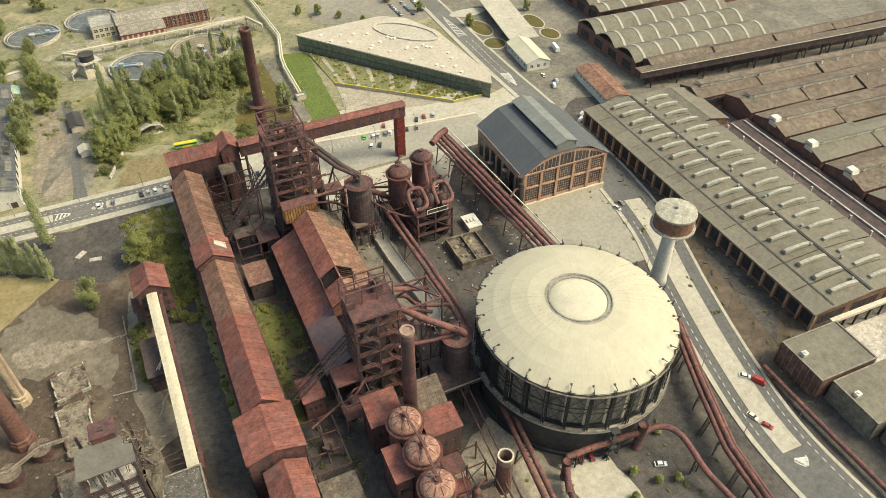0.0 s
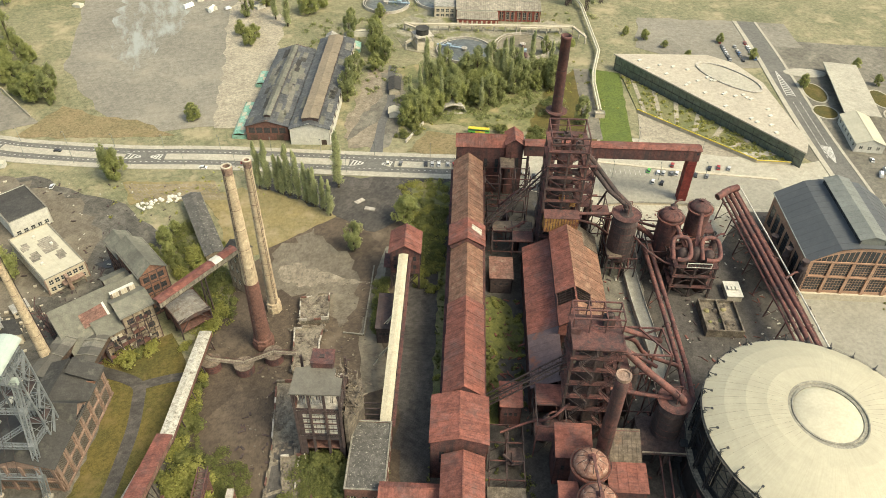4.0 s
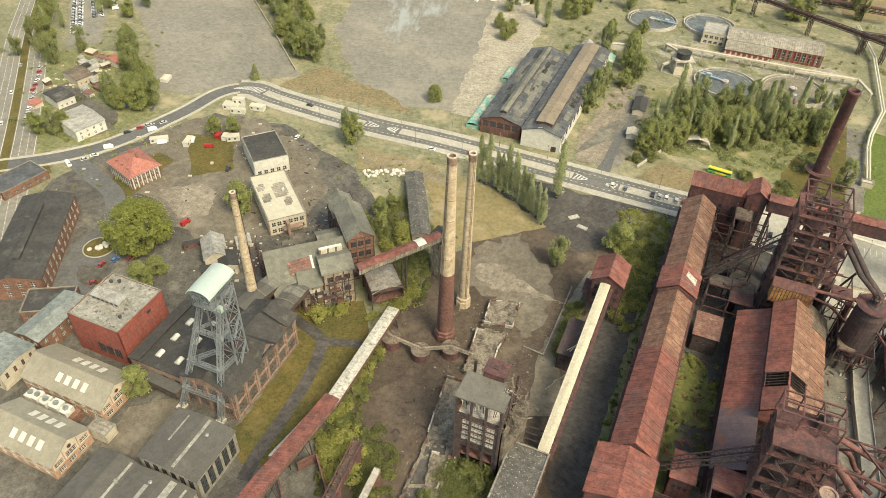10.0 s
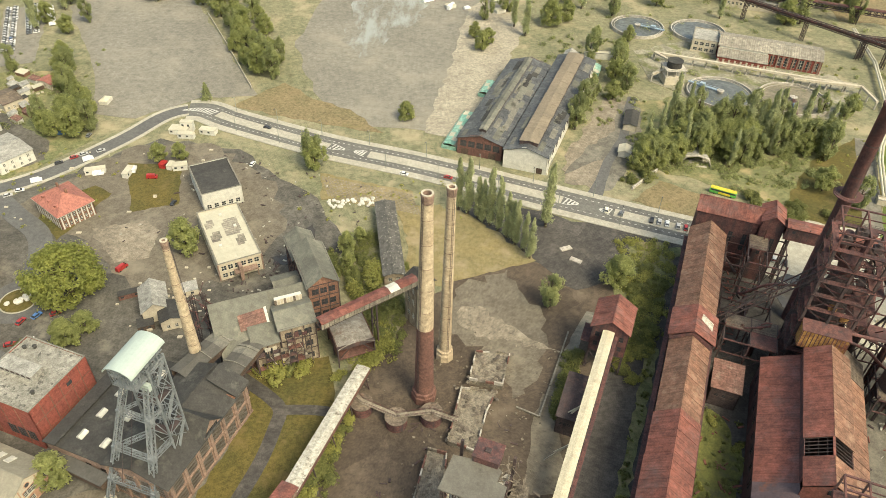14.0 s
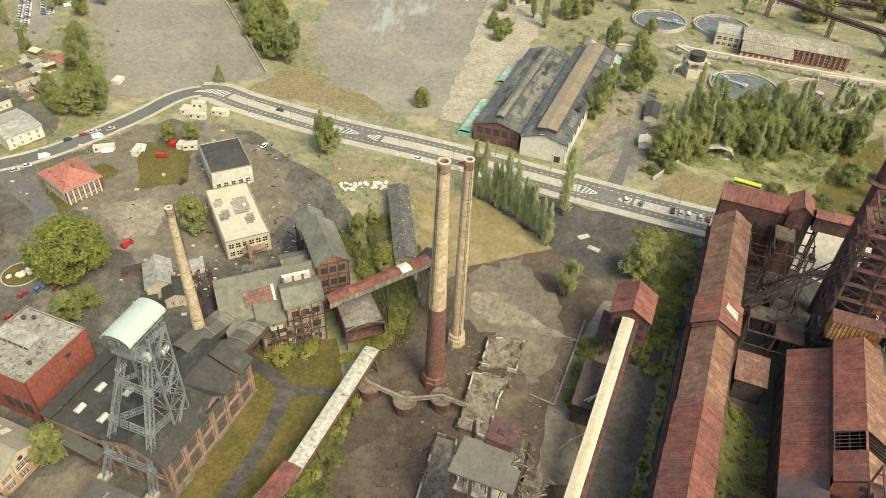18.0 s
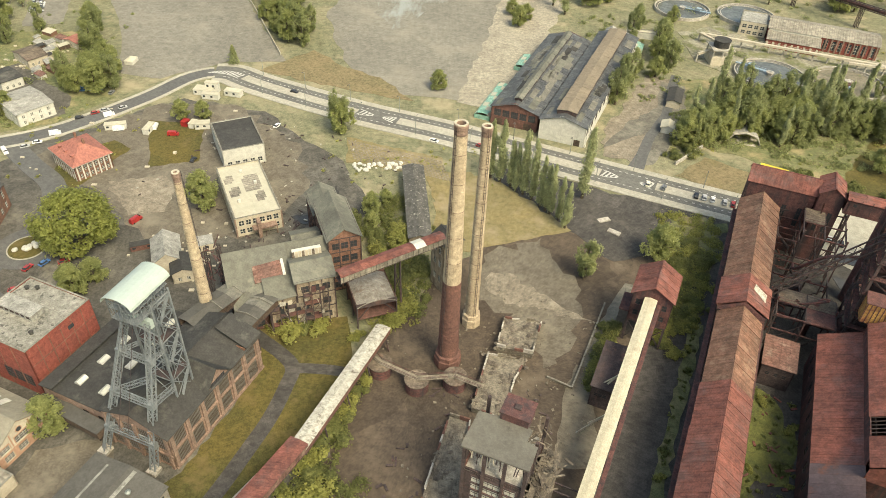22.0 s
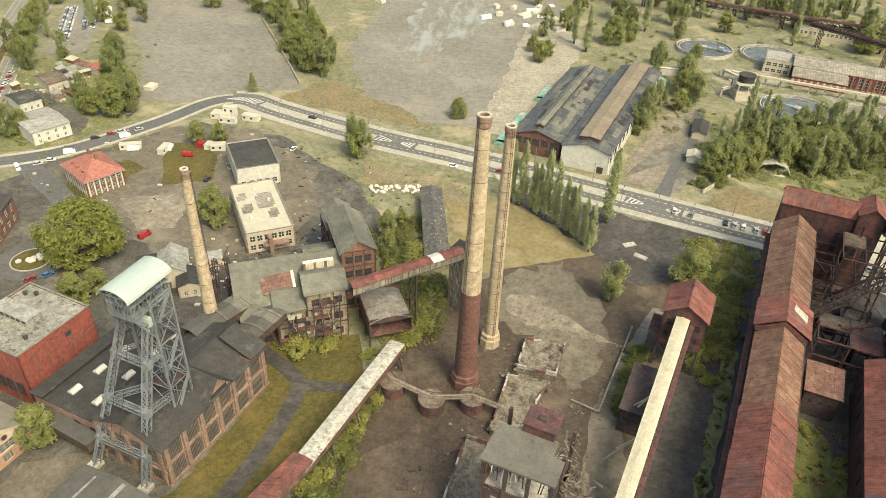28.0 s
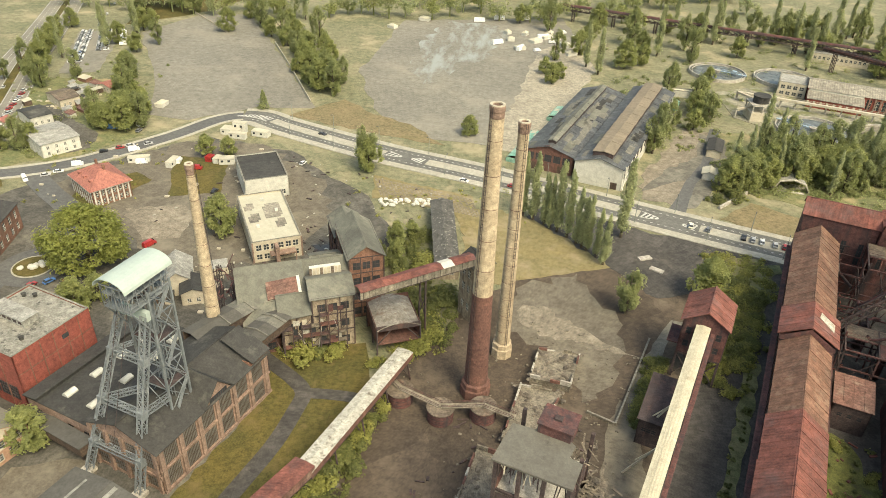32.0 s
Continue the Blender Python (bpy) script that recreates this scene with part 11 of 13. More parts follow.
def long_hall():
    t = thing("long_hall", at(0, 0, -0.6), "long factory hall with curved rooflights and brick-piered wall", "factory hall")
    u0, u1, v0, v1, e = 301.5, 361, -76, 92, 9.5
    holes = [(1.2 + 7.0 * i, 6.4 + 7.0 * i, 1.2, 7.6, "window", (6, 4)) for i in range(24)]
    wall(t, (u0, v1), (u0, v0), e, BRICK, holes, frame_mat=RUST_DARK)
    wall(t, (u0, v0), (u1, v0), e, BRICK, row(59, 3, 15, 1.2, 7), frame_mat=RUST_DARK, bars=(5, 4))
    wall(t, (u1, v0), (u1, v1), e, BRICK, row(168, 6, 24, 1.2, 7), frame_mat=RUST_DARK, bars=(5, 4))
    wall(t, (u1, v1), (u0, v1), e, BRICK, row(59, 3, 15, 1.2, 7), frame_mat=RUST_DARK, bars=(5, 4))
    pier = Shape().box(-0.9, 0.0, -0.55, 0.55, 0, e + 0.2).mesh("pier", BRICK_WARM)
    for i in range(25):
        part("pier", pier, BRICK_WARM, t, m=pose(u0, v1 - 0.3 - 7.0 * i, 0))
    part("fascia", Shape().box(u0 - 1.6, u0 + 0.1, v0 - 1, v1 + 1, e + 0.1, e + 0.9), HALL_ROOF, t)
    # two shallow bays of roof
    um = (u0 + u1) / 2
    for k, (a, b, za, zb) in enumerate(((u0 - 1.6, u0 + 9, 10.0, 11.0), (u0 + 9, um, 11.0, 12.2), (um, u1 - 9, 12.2, 11.2), (u1 - 9, u1 + 1, 11.2, 10.0))):
        if zb > za:
            slope(t, (a, v1 + 1, za), (a, v0 - 1, za), (b, v0 - 1, zb), (b, v1 + 1, zb), 12, HALL_ROOF, 0.2)
        else:
            slope(t, (b, v0 - 1, zb), (b, v1 + 1, zb), (a, v1 + 1, za), (a, v0 - 1, za), 12, HALL_ROOF, 0.2)
    part("ridge_walk", Shape().box(um - 0.7, um + 0.7, v0, v1, 12.2, 12.7), FELT, t)
    lw = shared(("rooflight",), lambda: arched_light(14.5, 2.7), ROOFLIGHT)
    for i in range(19):
        for x, z in ((u0 + 20, 11.7), (u1 - 17, 11.6)):
            part("rooflight", lw, ROOFLIGHT, t, m=pose(x, v0 + 5 + 8.6 * i, z + 0.5))
    vent = Shape().rings([(0.5, 0), (0.5, 1.4), (0.9, 1.5), (0.1, 2.0)], 8).mesh("roof_vent", ZINC)
    for i in range(14):
        part("roof_vent", vent, ZINC, t, m=pose(um + (3 if i % 2 else -3), v0 + 8 + 11.5 * i, 12))
    part("gutter_walk", Shape().box(u0 + 8.6, u0 + 9.6, v0, v1, 11.0, 11.3), FELT, t)


long_hall()


def mill_row(u0, u1, v0, v1, e, r, roof, wall_mat, label, monitor=True, n=14, ridge_u=True):
    """A pitched hall with a ridge monitor and glazed ends."""
    t = pitched_block("rolling_mill", u0, u1, v0, v1, e, r, roof, wall_mat, label, n // 3, ridge_u=ridge_u, holes=False, category="factory hall")
    d = (u1 - u0) if ridge_u else (v1 - v0)
    if monitor:
        part("roof_monitor", Shape().box(-2.2, 2.2, -d / 2 + 5, d / 2 - 5, r - 0.3, r + 1.6), GLASS_DUSTY, t)
        for i in range(int(d / 12)):
            part("vent_post", shared(("vent_post",), lambda: Shape().box(-2.95, -2.7, -0.5, 0.5, -0.2, 1.5), WHITE), WHITE, t, m=pose(0, -d / 2 + 8 + 12 * i, r))
        part("monitor_roof", Shape().box(-2.8, 2.8, -d / 2 + 4.5, d / 2 - 4.5, r + 1.6, r + 1.9), roof, t)
    w = (v1 - v0) if ridge_u else (u1 - u0)
    for sd in (-1, 1):
        strip = part("window_strip", Shape().box(sd * w / 2 - 0.45, sd * w / 2 + 0.45, -d / 2 + 3, d / 2 - 3, e * 0.45, e * 0.75), GLASS, t, "long glazed strip under the eaves")
        for i in range(int(d / 40)):
            part("mullion", Shape().box(sd * w / 2 - 0.6, sd * w / 2 + 0.6, -d / 2 + 20 + 40 * i, -d / 2 + 20.6 + 40 * i, e * 0.45, e * 0.75), RUST_DARK, strip)
    return t


# dark sunken railway court between the halls
t = thing("rail_court", at(0, 0, -0.6), "dark roofed strip with concrete pillars between the halls", "factory hall")
part("roof", Shape().box(363, 386, -110, 56, 6.0, 6.4), RUST_DARK, t)
part("side", Shape().box(363, 386, -110, -109.6, 0, 6).box(363, 363.4, -110, 56, 0, 6), BRICK_DARK, t)
for i in range(10):
    part("pillar", Shape().box(-0.5, 0.5, -0.5, 0.5, 0, 3.4).mesh("pillar", CONCRETE), CONCRETE, t, m=pose(366, 50 - 12 * i, 6.4))
for u in (372, 381):
    part("gutter_wall", Shape().box(u, u + 0.8, -108, 54, 6.4, 7.3), CONCRETE, t)
rows = ((56, 78, ROOF_BROWN, "rust-brown"), (30, 54, ROOF_BROWN, "dark brown"), (5, 28, HALL_ROOF, "grey-olive"), (-22, 3, ROOF_BROWN, "dark brown"), (-48, -24, HALL_ROOF, "grey-olive"), (-76, -50, FELT, "dark grey"), (-104, -78, HALL_ROOF, "grey-olive"))
for a, b, mat, word in rows:
    t = mill_row(388, 560, a, b, 10, 13.2, mat, BRICK_DARK, word + " pitched rolling mill hall with white gable end", True, 14)
for i, v in enumerate((42, 16, -10, -36)):
    t = thing("gable_hood", at(389, v, -0.6), "white hooded gable at the mill hall's end", "gable", "white gable hoods")
    part("hood", Shape().poly([(-1, -4, 10), (3.5, -4, 10), (3.5, 4, 10), (-1, 4, 10), (-1, -2, 14.8), (3.5, -2, 14.8), (3.5, 2, 14.8), (-1, 2, 14.8)], [(3, 2, 1, 0), (4, 5, 6, 7), (0, 1, 5, 4), (1, 2, 6, 5), (2, 3, 7, 6), (3, 0, 4, 7)]), WHITE, t)
mill_row(345, 372, 56, 92, 9, 12, HALL_ROOF, BRICK, "low hall with brown-grey roof beside the mills", False, 6, False)
mill_row(372, 560, 80, 98, 9, 12, ROOF_BROWN, BRICK, "brown mill hall along the conveyor", True, 14)


def arch_hall(u0, u1, v0, v1, label, vaults=3, rise=4.5):
    t = thing("arched_hall", at((u0 + u1) / 2, (v0 + v1) / 2, -0.6), label, "factory hall")
    w, d, e = u1 - u0, v1 - v0, 10.5
    c = [(-w / 2, -d / 2), (w / 2, -d / 2), (w / 2, d / 2), (-w / 2, d / 2)]
    for i in range(4):
        L = math.dist(c[i], c[(i + 1) % 4])
        wall(t, c[i], c[(i + 1) % 4], e, BRICK_DARK, row(L, int(L / 15), 9, 2, 7.5), frame_mat=RUST_DARK, bars=(4, 3))
    part("roof_deck", Shape().box(-w / 2 - 0.5, w / 2 + 0.5, -d / 2 - 0.5, d / 2 + 0.5, e, e + 0.4), ROOF_BROWN, t)
    span = d / vaults
    n = 10
    arc = [(-span / 2 + span * k / n, rise * math.sin(math.pi * k / n)) for k in range(n + 1)]
    def bent(x0, x1, lift, thick):
        """One curved sheet over the arc, from x0 to x1."""
        m = len(arc)
        rim = [(y, z + lift) for y, z in arc] + [(y, z + lift - thick) for y, z in reversed(arc)]
        c = 2 * m
        return Shape().poly([(x0, y, z) for y, z in rim] + [(x1, y, z) for y, z in rim],
                            [tuple(reversed(range(c))), tuple(range(c, 2 * c))] + [(k, (k + 1) % c, c + (k + 1) % c, c + k) for k in range(c)])

    vault = bent(-w / 2 - 0.4, w / 2 + 0.4, 0.2, 0.6).mesh("vault", HALL_ROOF)
    hoop = bent(-0.9, 0.9, 0.5, 0.4).mesh("hoop_rib", ROOFLIGHT)
    for j in range(vaults):
        v_ = part("vault", vault, HALL_ROOF, t, "barrel vault of brown-grey sheet", m=pose(0, -d / 2 + span * (j + 0.5), e + 0.4))
        for i in range(int(w / 13.5)):
            part("hoop_rib", hoop, ROOFLIGHT, v_, m=pose(-w / 2 + 7.5 + 13.5 * i, 0, 0))
    return t


arch_hall(362, 470, 128, 192, "wide factory hall with rows of arched roof vaults")
arch_hall(385, 520, 200, 262, "wide far factory hall with low ribbed roof vaults", 5, 2.0)
mill_row(366, 560, 118, 127, 13, 15, ROOF_BROWN, RUST_DARK, "long brown-roofed crane hall", False, 14)
t = thing("gas_conveyor", at(0, 0, -0.6), "huge rusty conveyor gallery with pale roof edge", "gallery")
A, B = Vector((354, 116, 10)), Vector((620, 103, 16))
part("gallery_body", Shape().beam(A, B, 6, 4.5), RUST_DARK, t)
part("roof_edge", Shape().beam(A + Vector((0, -3.2, 2.4)), B + Vector((0, -3.2, 2.4)), 0.8, 0.3), CREAM_ROOF, t)
part("roof", Shape().beam(A + Vector((0, 0, 2.5)), B + Vector((0, 0, 2.5)), 6.4, 0.3), ROOF_BROWN, t)
for k in range(14):
    c = A.lerp(B, (k + 0.5) / 14)
    part("trestle", Shape().beam((c.x, c.y - 2.6, 0), (c.x, c.y - 2.6, c.z - 2), 0.6).beam((c.x, c.y + 2.6, 0), (c.x, c.y + 2.6, c.z - 2), 0.6).beam((c.x, c.y - 2.6, 1), (c.x, c.y + 2.6, c.z - 2.4), 0.3), RUST_DARK, t)
gabled("signal_house", at(333.5, 121.5, -0.6, -5), 16, 40, 6.2, 8.0, WHITE, ROOF_TAN, "white house with faded red-brown pitched roof", "house", row(40, 9, 2.4, 3.6, 5.0), row(16, 4, 1.8, 3.5, 5.0), 6)
gabled("white_hall", at(312.5, 174, -0.6, -4), 16, 32, 5.5, 8.5, WHITE, CREAM_ROOF, "small white hall with cream pitched roof", "hall", row(32, 6, 2, 2, 4), row(16, 3, 2, 2, 4), 6)
t = thing("bus_canopy", at(325, 224, -0.6, -8), "long flat concrete bus canopy on thin posts", "canopy")
part("roof", Shape().box(-10.5, 10.5, -35, 33, 5.6, 6.2), PAVING, t)
for i in range(7):
    for x in (-6, 6):
        part("post", Shape().box(x - 0.2, x + 0.2, -31 + 10 * i, -30.6 + 10 * i, 0, 5.6), DARK_STEEL, t)
part("kiosk", Shape().box(-5, 5, -28, -10, 0, 4), GLASS, t)
for u, v, a, b, mat, lab in ((305.2, 225, 6.5, 12, LAWN, "dry grass"), (303, 201, 7, 7.5, LAWN, "dry grass"), (308, 251.5, 13, 5, PAVING, "paved"), (345, 221.5, 6, 11, LAWN, "dry grass"), (345.5, 200, 6, 8, LAWN, "dry grass")):
    ring = [(math.cos(k * math.pi / 10), math.sin(k * math.pi / 10)) for k in range(20)]
    sheet("traffic_island", [xy(u + (a + 1.1) * c, v + (b + 1.1) * d) for c, d in ring], -0.11, PAVING, "pale kerbed rim of a traffic island", "traffic island", thick=0.5)
    sheet("traffic_island", [xy(u + a * c, v + b * d) for c, d in ring], -0.06, mat, lab + " traffic island at the bus station", "traffic island", thick=0.5)

# slate-roofed halls to the south-east
for u0, u1, v0, v1, z in ((276, 304, -104, -83, 11.5), (281, 312, -126, -105, 10.5), (286, 318, -150, -127, 10.5)):
    t = flat_block("storage_hall", at((u0 + u1) / 2, (v0 + v1) / 2, -0.6), u1 - u0, v1 - v0, z, RUST_ROOF_OLD if v0 > -105 else SHEET_GREY, HALL_ROOF, "grey flat-roofed storage hall with ribbed walls", "hall", (), (), 0.3, nx=2, ny=2)
    w, d = u1 - u0, v1 - v0
    rib = Shape().box(-0.1, 0.0, -0.12, 0.12, 0, z).mesh("wall_rib", SHEET_GREY)
    for i in range(int(d / 2.8)):
        part("wall_rib", rib, SHEET_GREY, t, m=pose(-w / 2, -d / 2 + 0.7 + 2.8 * i, 0))
    part("roof_unit", Shape().box(-1.2, 1.2, -1, 1, z, z + 1.6).rings([(0.6, z + 1.6), (0.6, z + 2)], 10), WHITE, t, m=pose(-w / 2 + 3, 2, 0))
pipe_run("low_pipe", [(268.5, -85, 2.6), (268.6, -110, 2.6), (270, -150, 2.6), (276, -200, 2.6)], 0.9, PIPE, "rusty pipe beside the storage halls", flange=6)
t = thing("rail_siding_hall", at(360, -92, -0.6), "open hall front with pale beam and blue doors", "hall")
part("beam", Shape().box(-55, 30, 10, 12, 8, 9.5), PLASTER, t)
part("floor", Shape().box(-50, 40, -14, 10, 0, 0.8), CONCRETE, t)
for i in range(12):
    part("post", Shape().box(-54 + 7.5 * i, -53.4 + 7.5 * i, 10.5, 11.2, 0, 8), RUST_DARK, t)

# ---- trees ----
def leaf_cloud(rnd, blobs, count, size, squash=1.0):
    """Many small tilted leaf sprays on the skin and inside of a set of lobes."""
    s = Shape()
    for _ in range(count):
        cx, cy, cz, r, rz = rnd.choice(blobs)
        d = Vector((rnd.gauss(0, 1), rnd.gauss(0, 1), rnd.gauss(0, 1))).normalized()
        q = rnd.uniform(0.45, 1.0) ** 0.5 if rnd.random() < 0.8 else rnd.uniform(1.0, 1.5)
        p = Vector((cx + d.x * r * q, cy + d.y * r * q, cz + d.z * rz * q))
        n = (d + Vector((rnd.uniform(-.5, .5), rnd.uniform(-.5, .5), rnd.uniform(0.7, 2.0)))).normalized()
        a = n.orthogonal().normalized()
        b = n.cross(a)
        th = rnd.uniform(0, 6.28)
        a, b = a * math.cos(th) + b * math.sin(th), b * math.cos(th) - a * math.sin(th)
        k = size * rnd.uniform(0.6, 1.4)
        s.poly([p - a * k, p - b * k * 0.6 - n * k * 0.15, p + a * k, p + b * k * 0.7 - n * k * 0.15], [(0, 1, 2, 3)])
    return s


def trunk_shape(rnd, h, r, limbs, spread, top):
    s = Shape().rings([(r * 1.4, 0), (r, h * 0.12), (r * 0.75, h * 0.45), (r * 0.25, top)], 8)
    for k in range(limbs):
        z = h * rnd.uniform(0.3, 0.65)
        a = rnd.uniform(0, 6.28)
        e = Vector((math.cos(a) * spread, math.sin(a) * spread, z + h * rnd.uniform(0.12, 0.3)))
        s.tube([(0, 0, z), tuple(e * 0.5 + Vector((0, 0, z * 0.55))), tuple(e)], r * 0.22, 5)
    return s


TREES = {}


def tree_kind(kind, seed):
    """Meshes of trunk and crown of one tree form."""
    key = (kind, seed)
    if key in TREES:
        return TREES[key]
    rnd = random.Random(seed * 13 + len(kind))
    if kind == "poplar":
        blobs = [(rnd.uniform(-.5, .5), rnd.uniform(-.5, .5), 2.6 + 0.63 * k, 1.4 * (0.75 + 0.3 * math.sin(k * 1.7)) * (1.0 - (k / 26) ** 2.4 * 0.85), 1.3) for k in range(25)]
        crown, leaf, tr = leaf_cloud(rnd, blobs, 4300, 0.26), LEAF_POPLAR, trunk_shape(rnd, 18, 0.3, 4, 0.9, 16)
    elif kind == "round":
        blobs = []
        for k in range(46):
            a, z = rnd.uniform(0, 6.28), rnd.random()
            w = 4.3 * math.sin(math.pi * min(0.97, 0.2 + 0.78 * z)) * rnd.uniform(0.35, 1.0)
            blobs.append((w * math.cos(a), w * math.sin(a), 1.6 + 8.6 * z, rnd.uniform(0.55, 1.45), rnd.uniform(0.6, 1.5)))
        crown, leaf, tr = leaf_cloud(rnd, blobs, 5000, 0.3), LEAF, trunk_shape(rnd, 9, 0.3, 6, 2.8, 8)
    elif kind == "plane":
        blobs = []
        for k in range(110):
            a, z = rnd.uniform(0, 6.28), rnd.random()
            w = 9.6 * math.sin(math.pi * min(0.96, 0.22 + 0.76 * z)) * rnd.uniform(0.3, 1.0) ** 0.5
            blobs.append((w * math.cos(a), w * math.sin(a), 2.6 + 12.5 * z, rnd.uniform(1.2, 2.3), rnd.uniform(1.0, 1.8)))
        crown, leaf, tr = leaf_cloud(rnd, blobs, 16000, 0.33), LEAF_PLANE, trunk_shape(rnd, 15, 0.7, 9, 5.5, 13)
    elif kind == "conifer":
        blobs = [(0, 0, 1.2 + 0.8 * k, 2.4 * (1 - k / 10.5), 0.5) for k in range(10)]
        crown, leaf, tr = leaf_cloud(rnd, blobs, 900, 0.35), LEAF_DARK, trunk_shape(rnd, 9, 0.25, 3, 0.8, 9)
    elif kind == "loose":
        blobs = []
        for k in range(30):
            a, z = rnd.uniform(0, 6.28), rnd.random()
            w = 3.4 * math.sin(math.pi * min(0.95, 0.12 + 0.8 * z)) * rnd.uniform(0.4, 1.0)
            blobs.append((w * math.cos(a) + 0.8 * math.sin(3 * z), w * math.sin(a), 1.8 + 11.5 * z, rnd.uniform(0.5, 1.2), rnd.uniform(0.8, 1.9)))
        crown, leaf, tr = leaf_cloud(rnd, blobs, 3600, 0.29), LEAF_DARK, trunk_shape(rnd, 12, 0.28, 7, 2.4, 12)
    else:  # bush
        blobs = [(rnd.gauss(0, 1.2), rnd.gauss(0, 1.2), 0.9 + rnd.uniform(-.3, .8), rnd.uniform(0.8, 1.5), rnd.uniform(0.7, 1.2)) for k in range(7)]
        crown, leaf, tr = leaf_cloud(rnd, blobs, 1400, 0.25), LEAF_GREEN if seed else LEAF_YELLOW, trunk_shape(rnd, 2, 0.1, 4, 0.9, 1.6)
    TREES[key] = (tr.mesh("trunk", BARK), crown.mesh("crown", leaf))
    return TREES[key]


LABELS = {"poplar": "tall slender poplar with grey-green leaves", "round": "broad leafy tree with a rounded uneven crown", "plane": "very large spreading tree with dense green crown",
          "conifer": "dark green conical fir standing alone", "loose": "loose-crowned dark green tree with open branches", "bush": "low green bush growing wild on rough ground"}


def plant(kind, x, y, scale=1.0, seed=None, group="", z=-0.6, tall=1.0):
    rnd = random.Random(int(x * 31 + y * 17) & 0xffff)
    seed = rnd.randrange(3) if seed is None else seed
    tr, cr = tree_kind(kind, seed)
    k = scale * rnd.uniform(0.88, 1.12)
    name = "bush" if kind == "bush" else "tree"
    t = thing(name, pose(x, y, z, 0, 0, rnd.uniform(0, 360)), LABELS[kind], "bush" if kind == "bush" else "tree", group or {"bush": "bushes"}.get(kind, "trees"))
    t.scale = (k, k, k * tall * rnd.uniform(0.92, 1.08))
    if kind != "bush":
        part("trunk", tr, BARK, t)
    part("crown", cr, LEAF, t)


plant("plane", -143, 56, 1.55)
plant("loose", -56, 148, 1.7, 1)
plant("round", -54, 146, 1.6, 0)
plant("conifer", -124, 220, 1.6, 0)
plant("loose", 49.5, 42, 1.5)
for x, y, k in ((79, 53, 1.1), (-117.5, -29, 1.15), (-33, 80, .75), (-32, 70, .6), (-28, 88, .6), (-103, 83, 1.15), (-134, 154, .8), (-124, 157, .75), (-135, 30, 1.0), (-130, 36, .8), (-8, 192, .8), (41, 280, .9), (46, 290, .95), (38, 300, .8)):
    plant("round", x, y, k * 1.3)
rnd = random.Random(21)
# a dense small wood in a crescent between the lane and the lawn
for i in range(56):
    q = (i * 0.618) % 1
    w = (i * 0.414) % 1
    x, y = 112 + 104 * q, 150 + 34 * q * (1 - q) * 1.4 + (w - 0.5) * (20 + 44 * q * (1 - q) * 3) + 6 * q
    if 128 < x < 168 and y < 140:
        continue
    plant(("round", "poplar", "loose", "round", "loose")[i % 5], x + rnd.uniform(-2, 2), y + rnd.uniform(-2, 2), rnd.uniform(0.95, 1.6), group="wood by the sewage works")
for x, y in ((126, 234), (127, 259), (112, 211), (84, 178), (86, 186), (90, 196), (122, 222), (120, 245), (130, 270), (118, 232), (108, 262), (115, 280), (140, 290), (96, 205), (228, 190), (236, 182), (196, 118), (206, 104), (244, 190)):
    plant(rnd.choice(("round", "loose")), x, y, rnd.uniform(1.1, 1.5))
NWT = ((-320, 348), (-324, 364), (-306, 318), (-243, 322), (-236, 342), (-324, 381), (-303, 311), (-277, 251), (-189, 183), (-199, 182), (-280, 400), (-196, 382), (-272, 460), (-243, 436), (-310, 330), (-290, 280), (-270, 245), (-192, 196), (-205, 190), (-208, 192), (-198, 194), (-188, 192), (-180, 188), (-200, 202), (-213, 238), (-206, 228), (-196, 216), (-188, 205), (-216, 250), (-222, 262), (-280, 264), (-256, 262), (-228, 275), (-240, 155), (-230, 153), (-225, 158),
       (-92, 252), (-96, 262), (-100, 270), (-105, 280), (-88, 246), (-112, 292), (-118, 302), (-125, 314), (-100, 255), (-108, 268), (-132, 330), (-140, 345), (-118, 288), (-150, 360), (-128, 340), (-95, 275), (-86, 268), (-120, 318), (-160, 372), (-170, 395), (-145, 378), (-135, 362), (-180, 410), (-192, 425), (-165, 425), (-120, 350), (-110, 330), (-105, 312))
for i, (x, y) in enumerate(NWT):
    plant(("round", "loose", "round")[i % 3], x + rnd.uniform(-2, 2), y + rnd.uniform(-2, 2), rnd.uniform(1.3, 1.8), group="trees round the car parks")
FAR = [(-300 + 14 * i + rnd.uniform(-5, 5), 440 + 10 * math.sin(i) + rnd.uniform(-6, 14)) for i in range(26)] + [(40 + 16 * i + rnd.uniform(-5, 5), 455 - 6 * i + rnd.uniform(-20, 25)) for i in range(18)] + \
      [(60 + rnd.uniform(-15, 120), 300 + rnd.uniform(0, 110)) for i in range(18)] + [(230 + rnd.uniform(-30, 90), 330 + rnd.uniform(-20, 110)) for i in range(30)] + [(-340 + rnd.uniform(-60, 80), 440 + rnd.uniform(0, 90)) for i in range(24)] + \
      [(-100 + rnd.uniform(0, 330), 475 + rnd.uniform(0, 90)) for i in range(50)] + [(-270 + rnd.uniform(-10, 10), 330 + 12 * i) for i in range(6)] + [(-300 + 4 * i, 255 + 16 * i) for i in range(4)]
woods = {k: Shape() for k in range(3)}
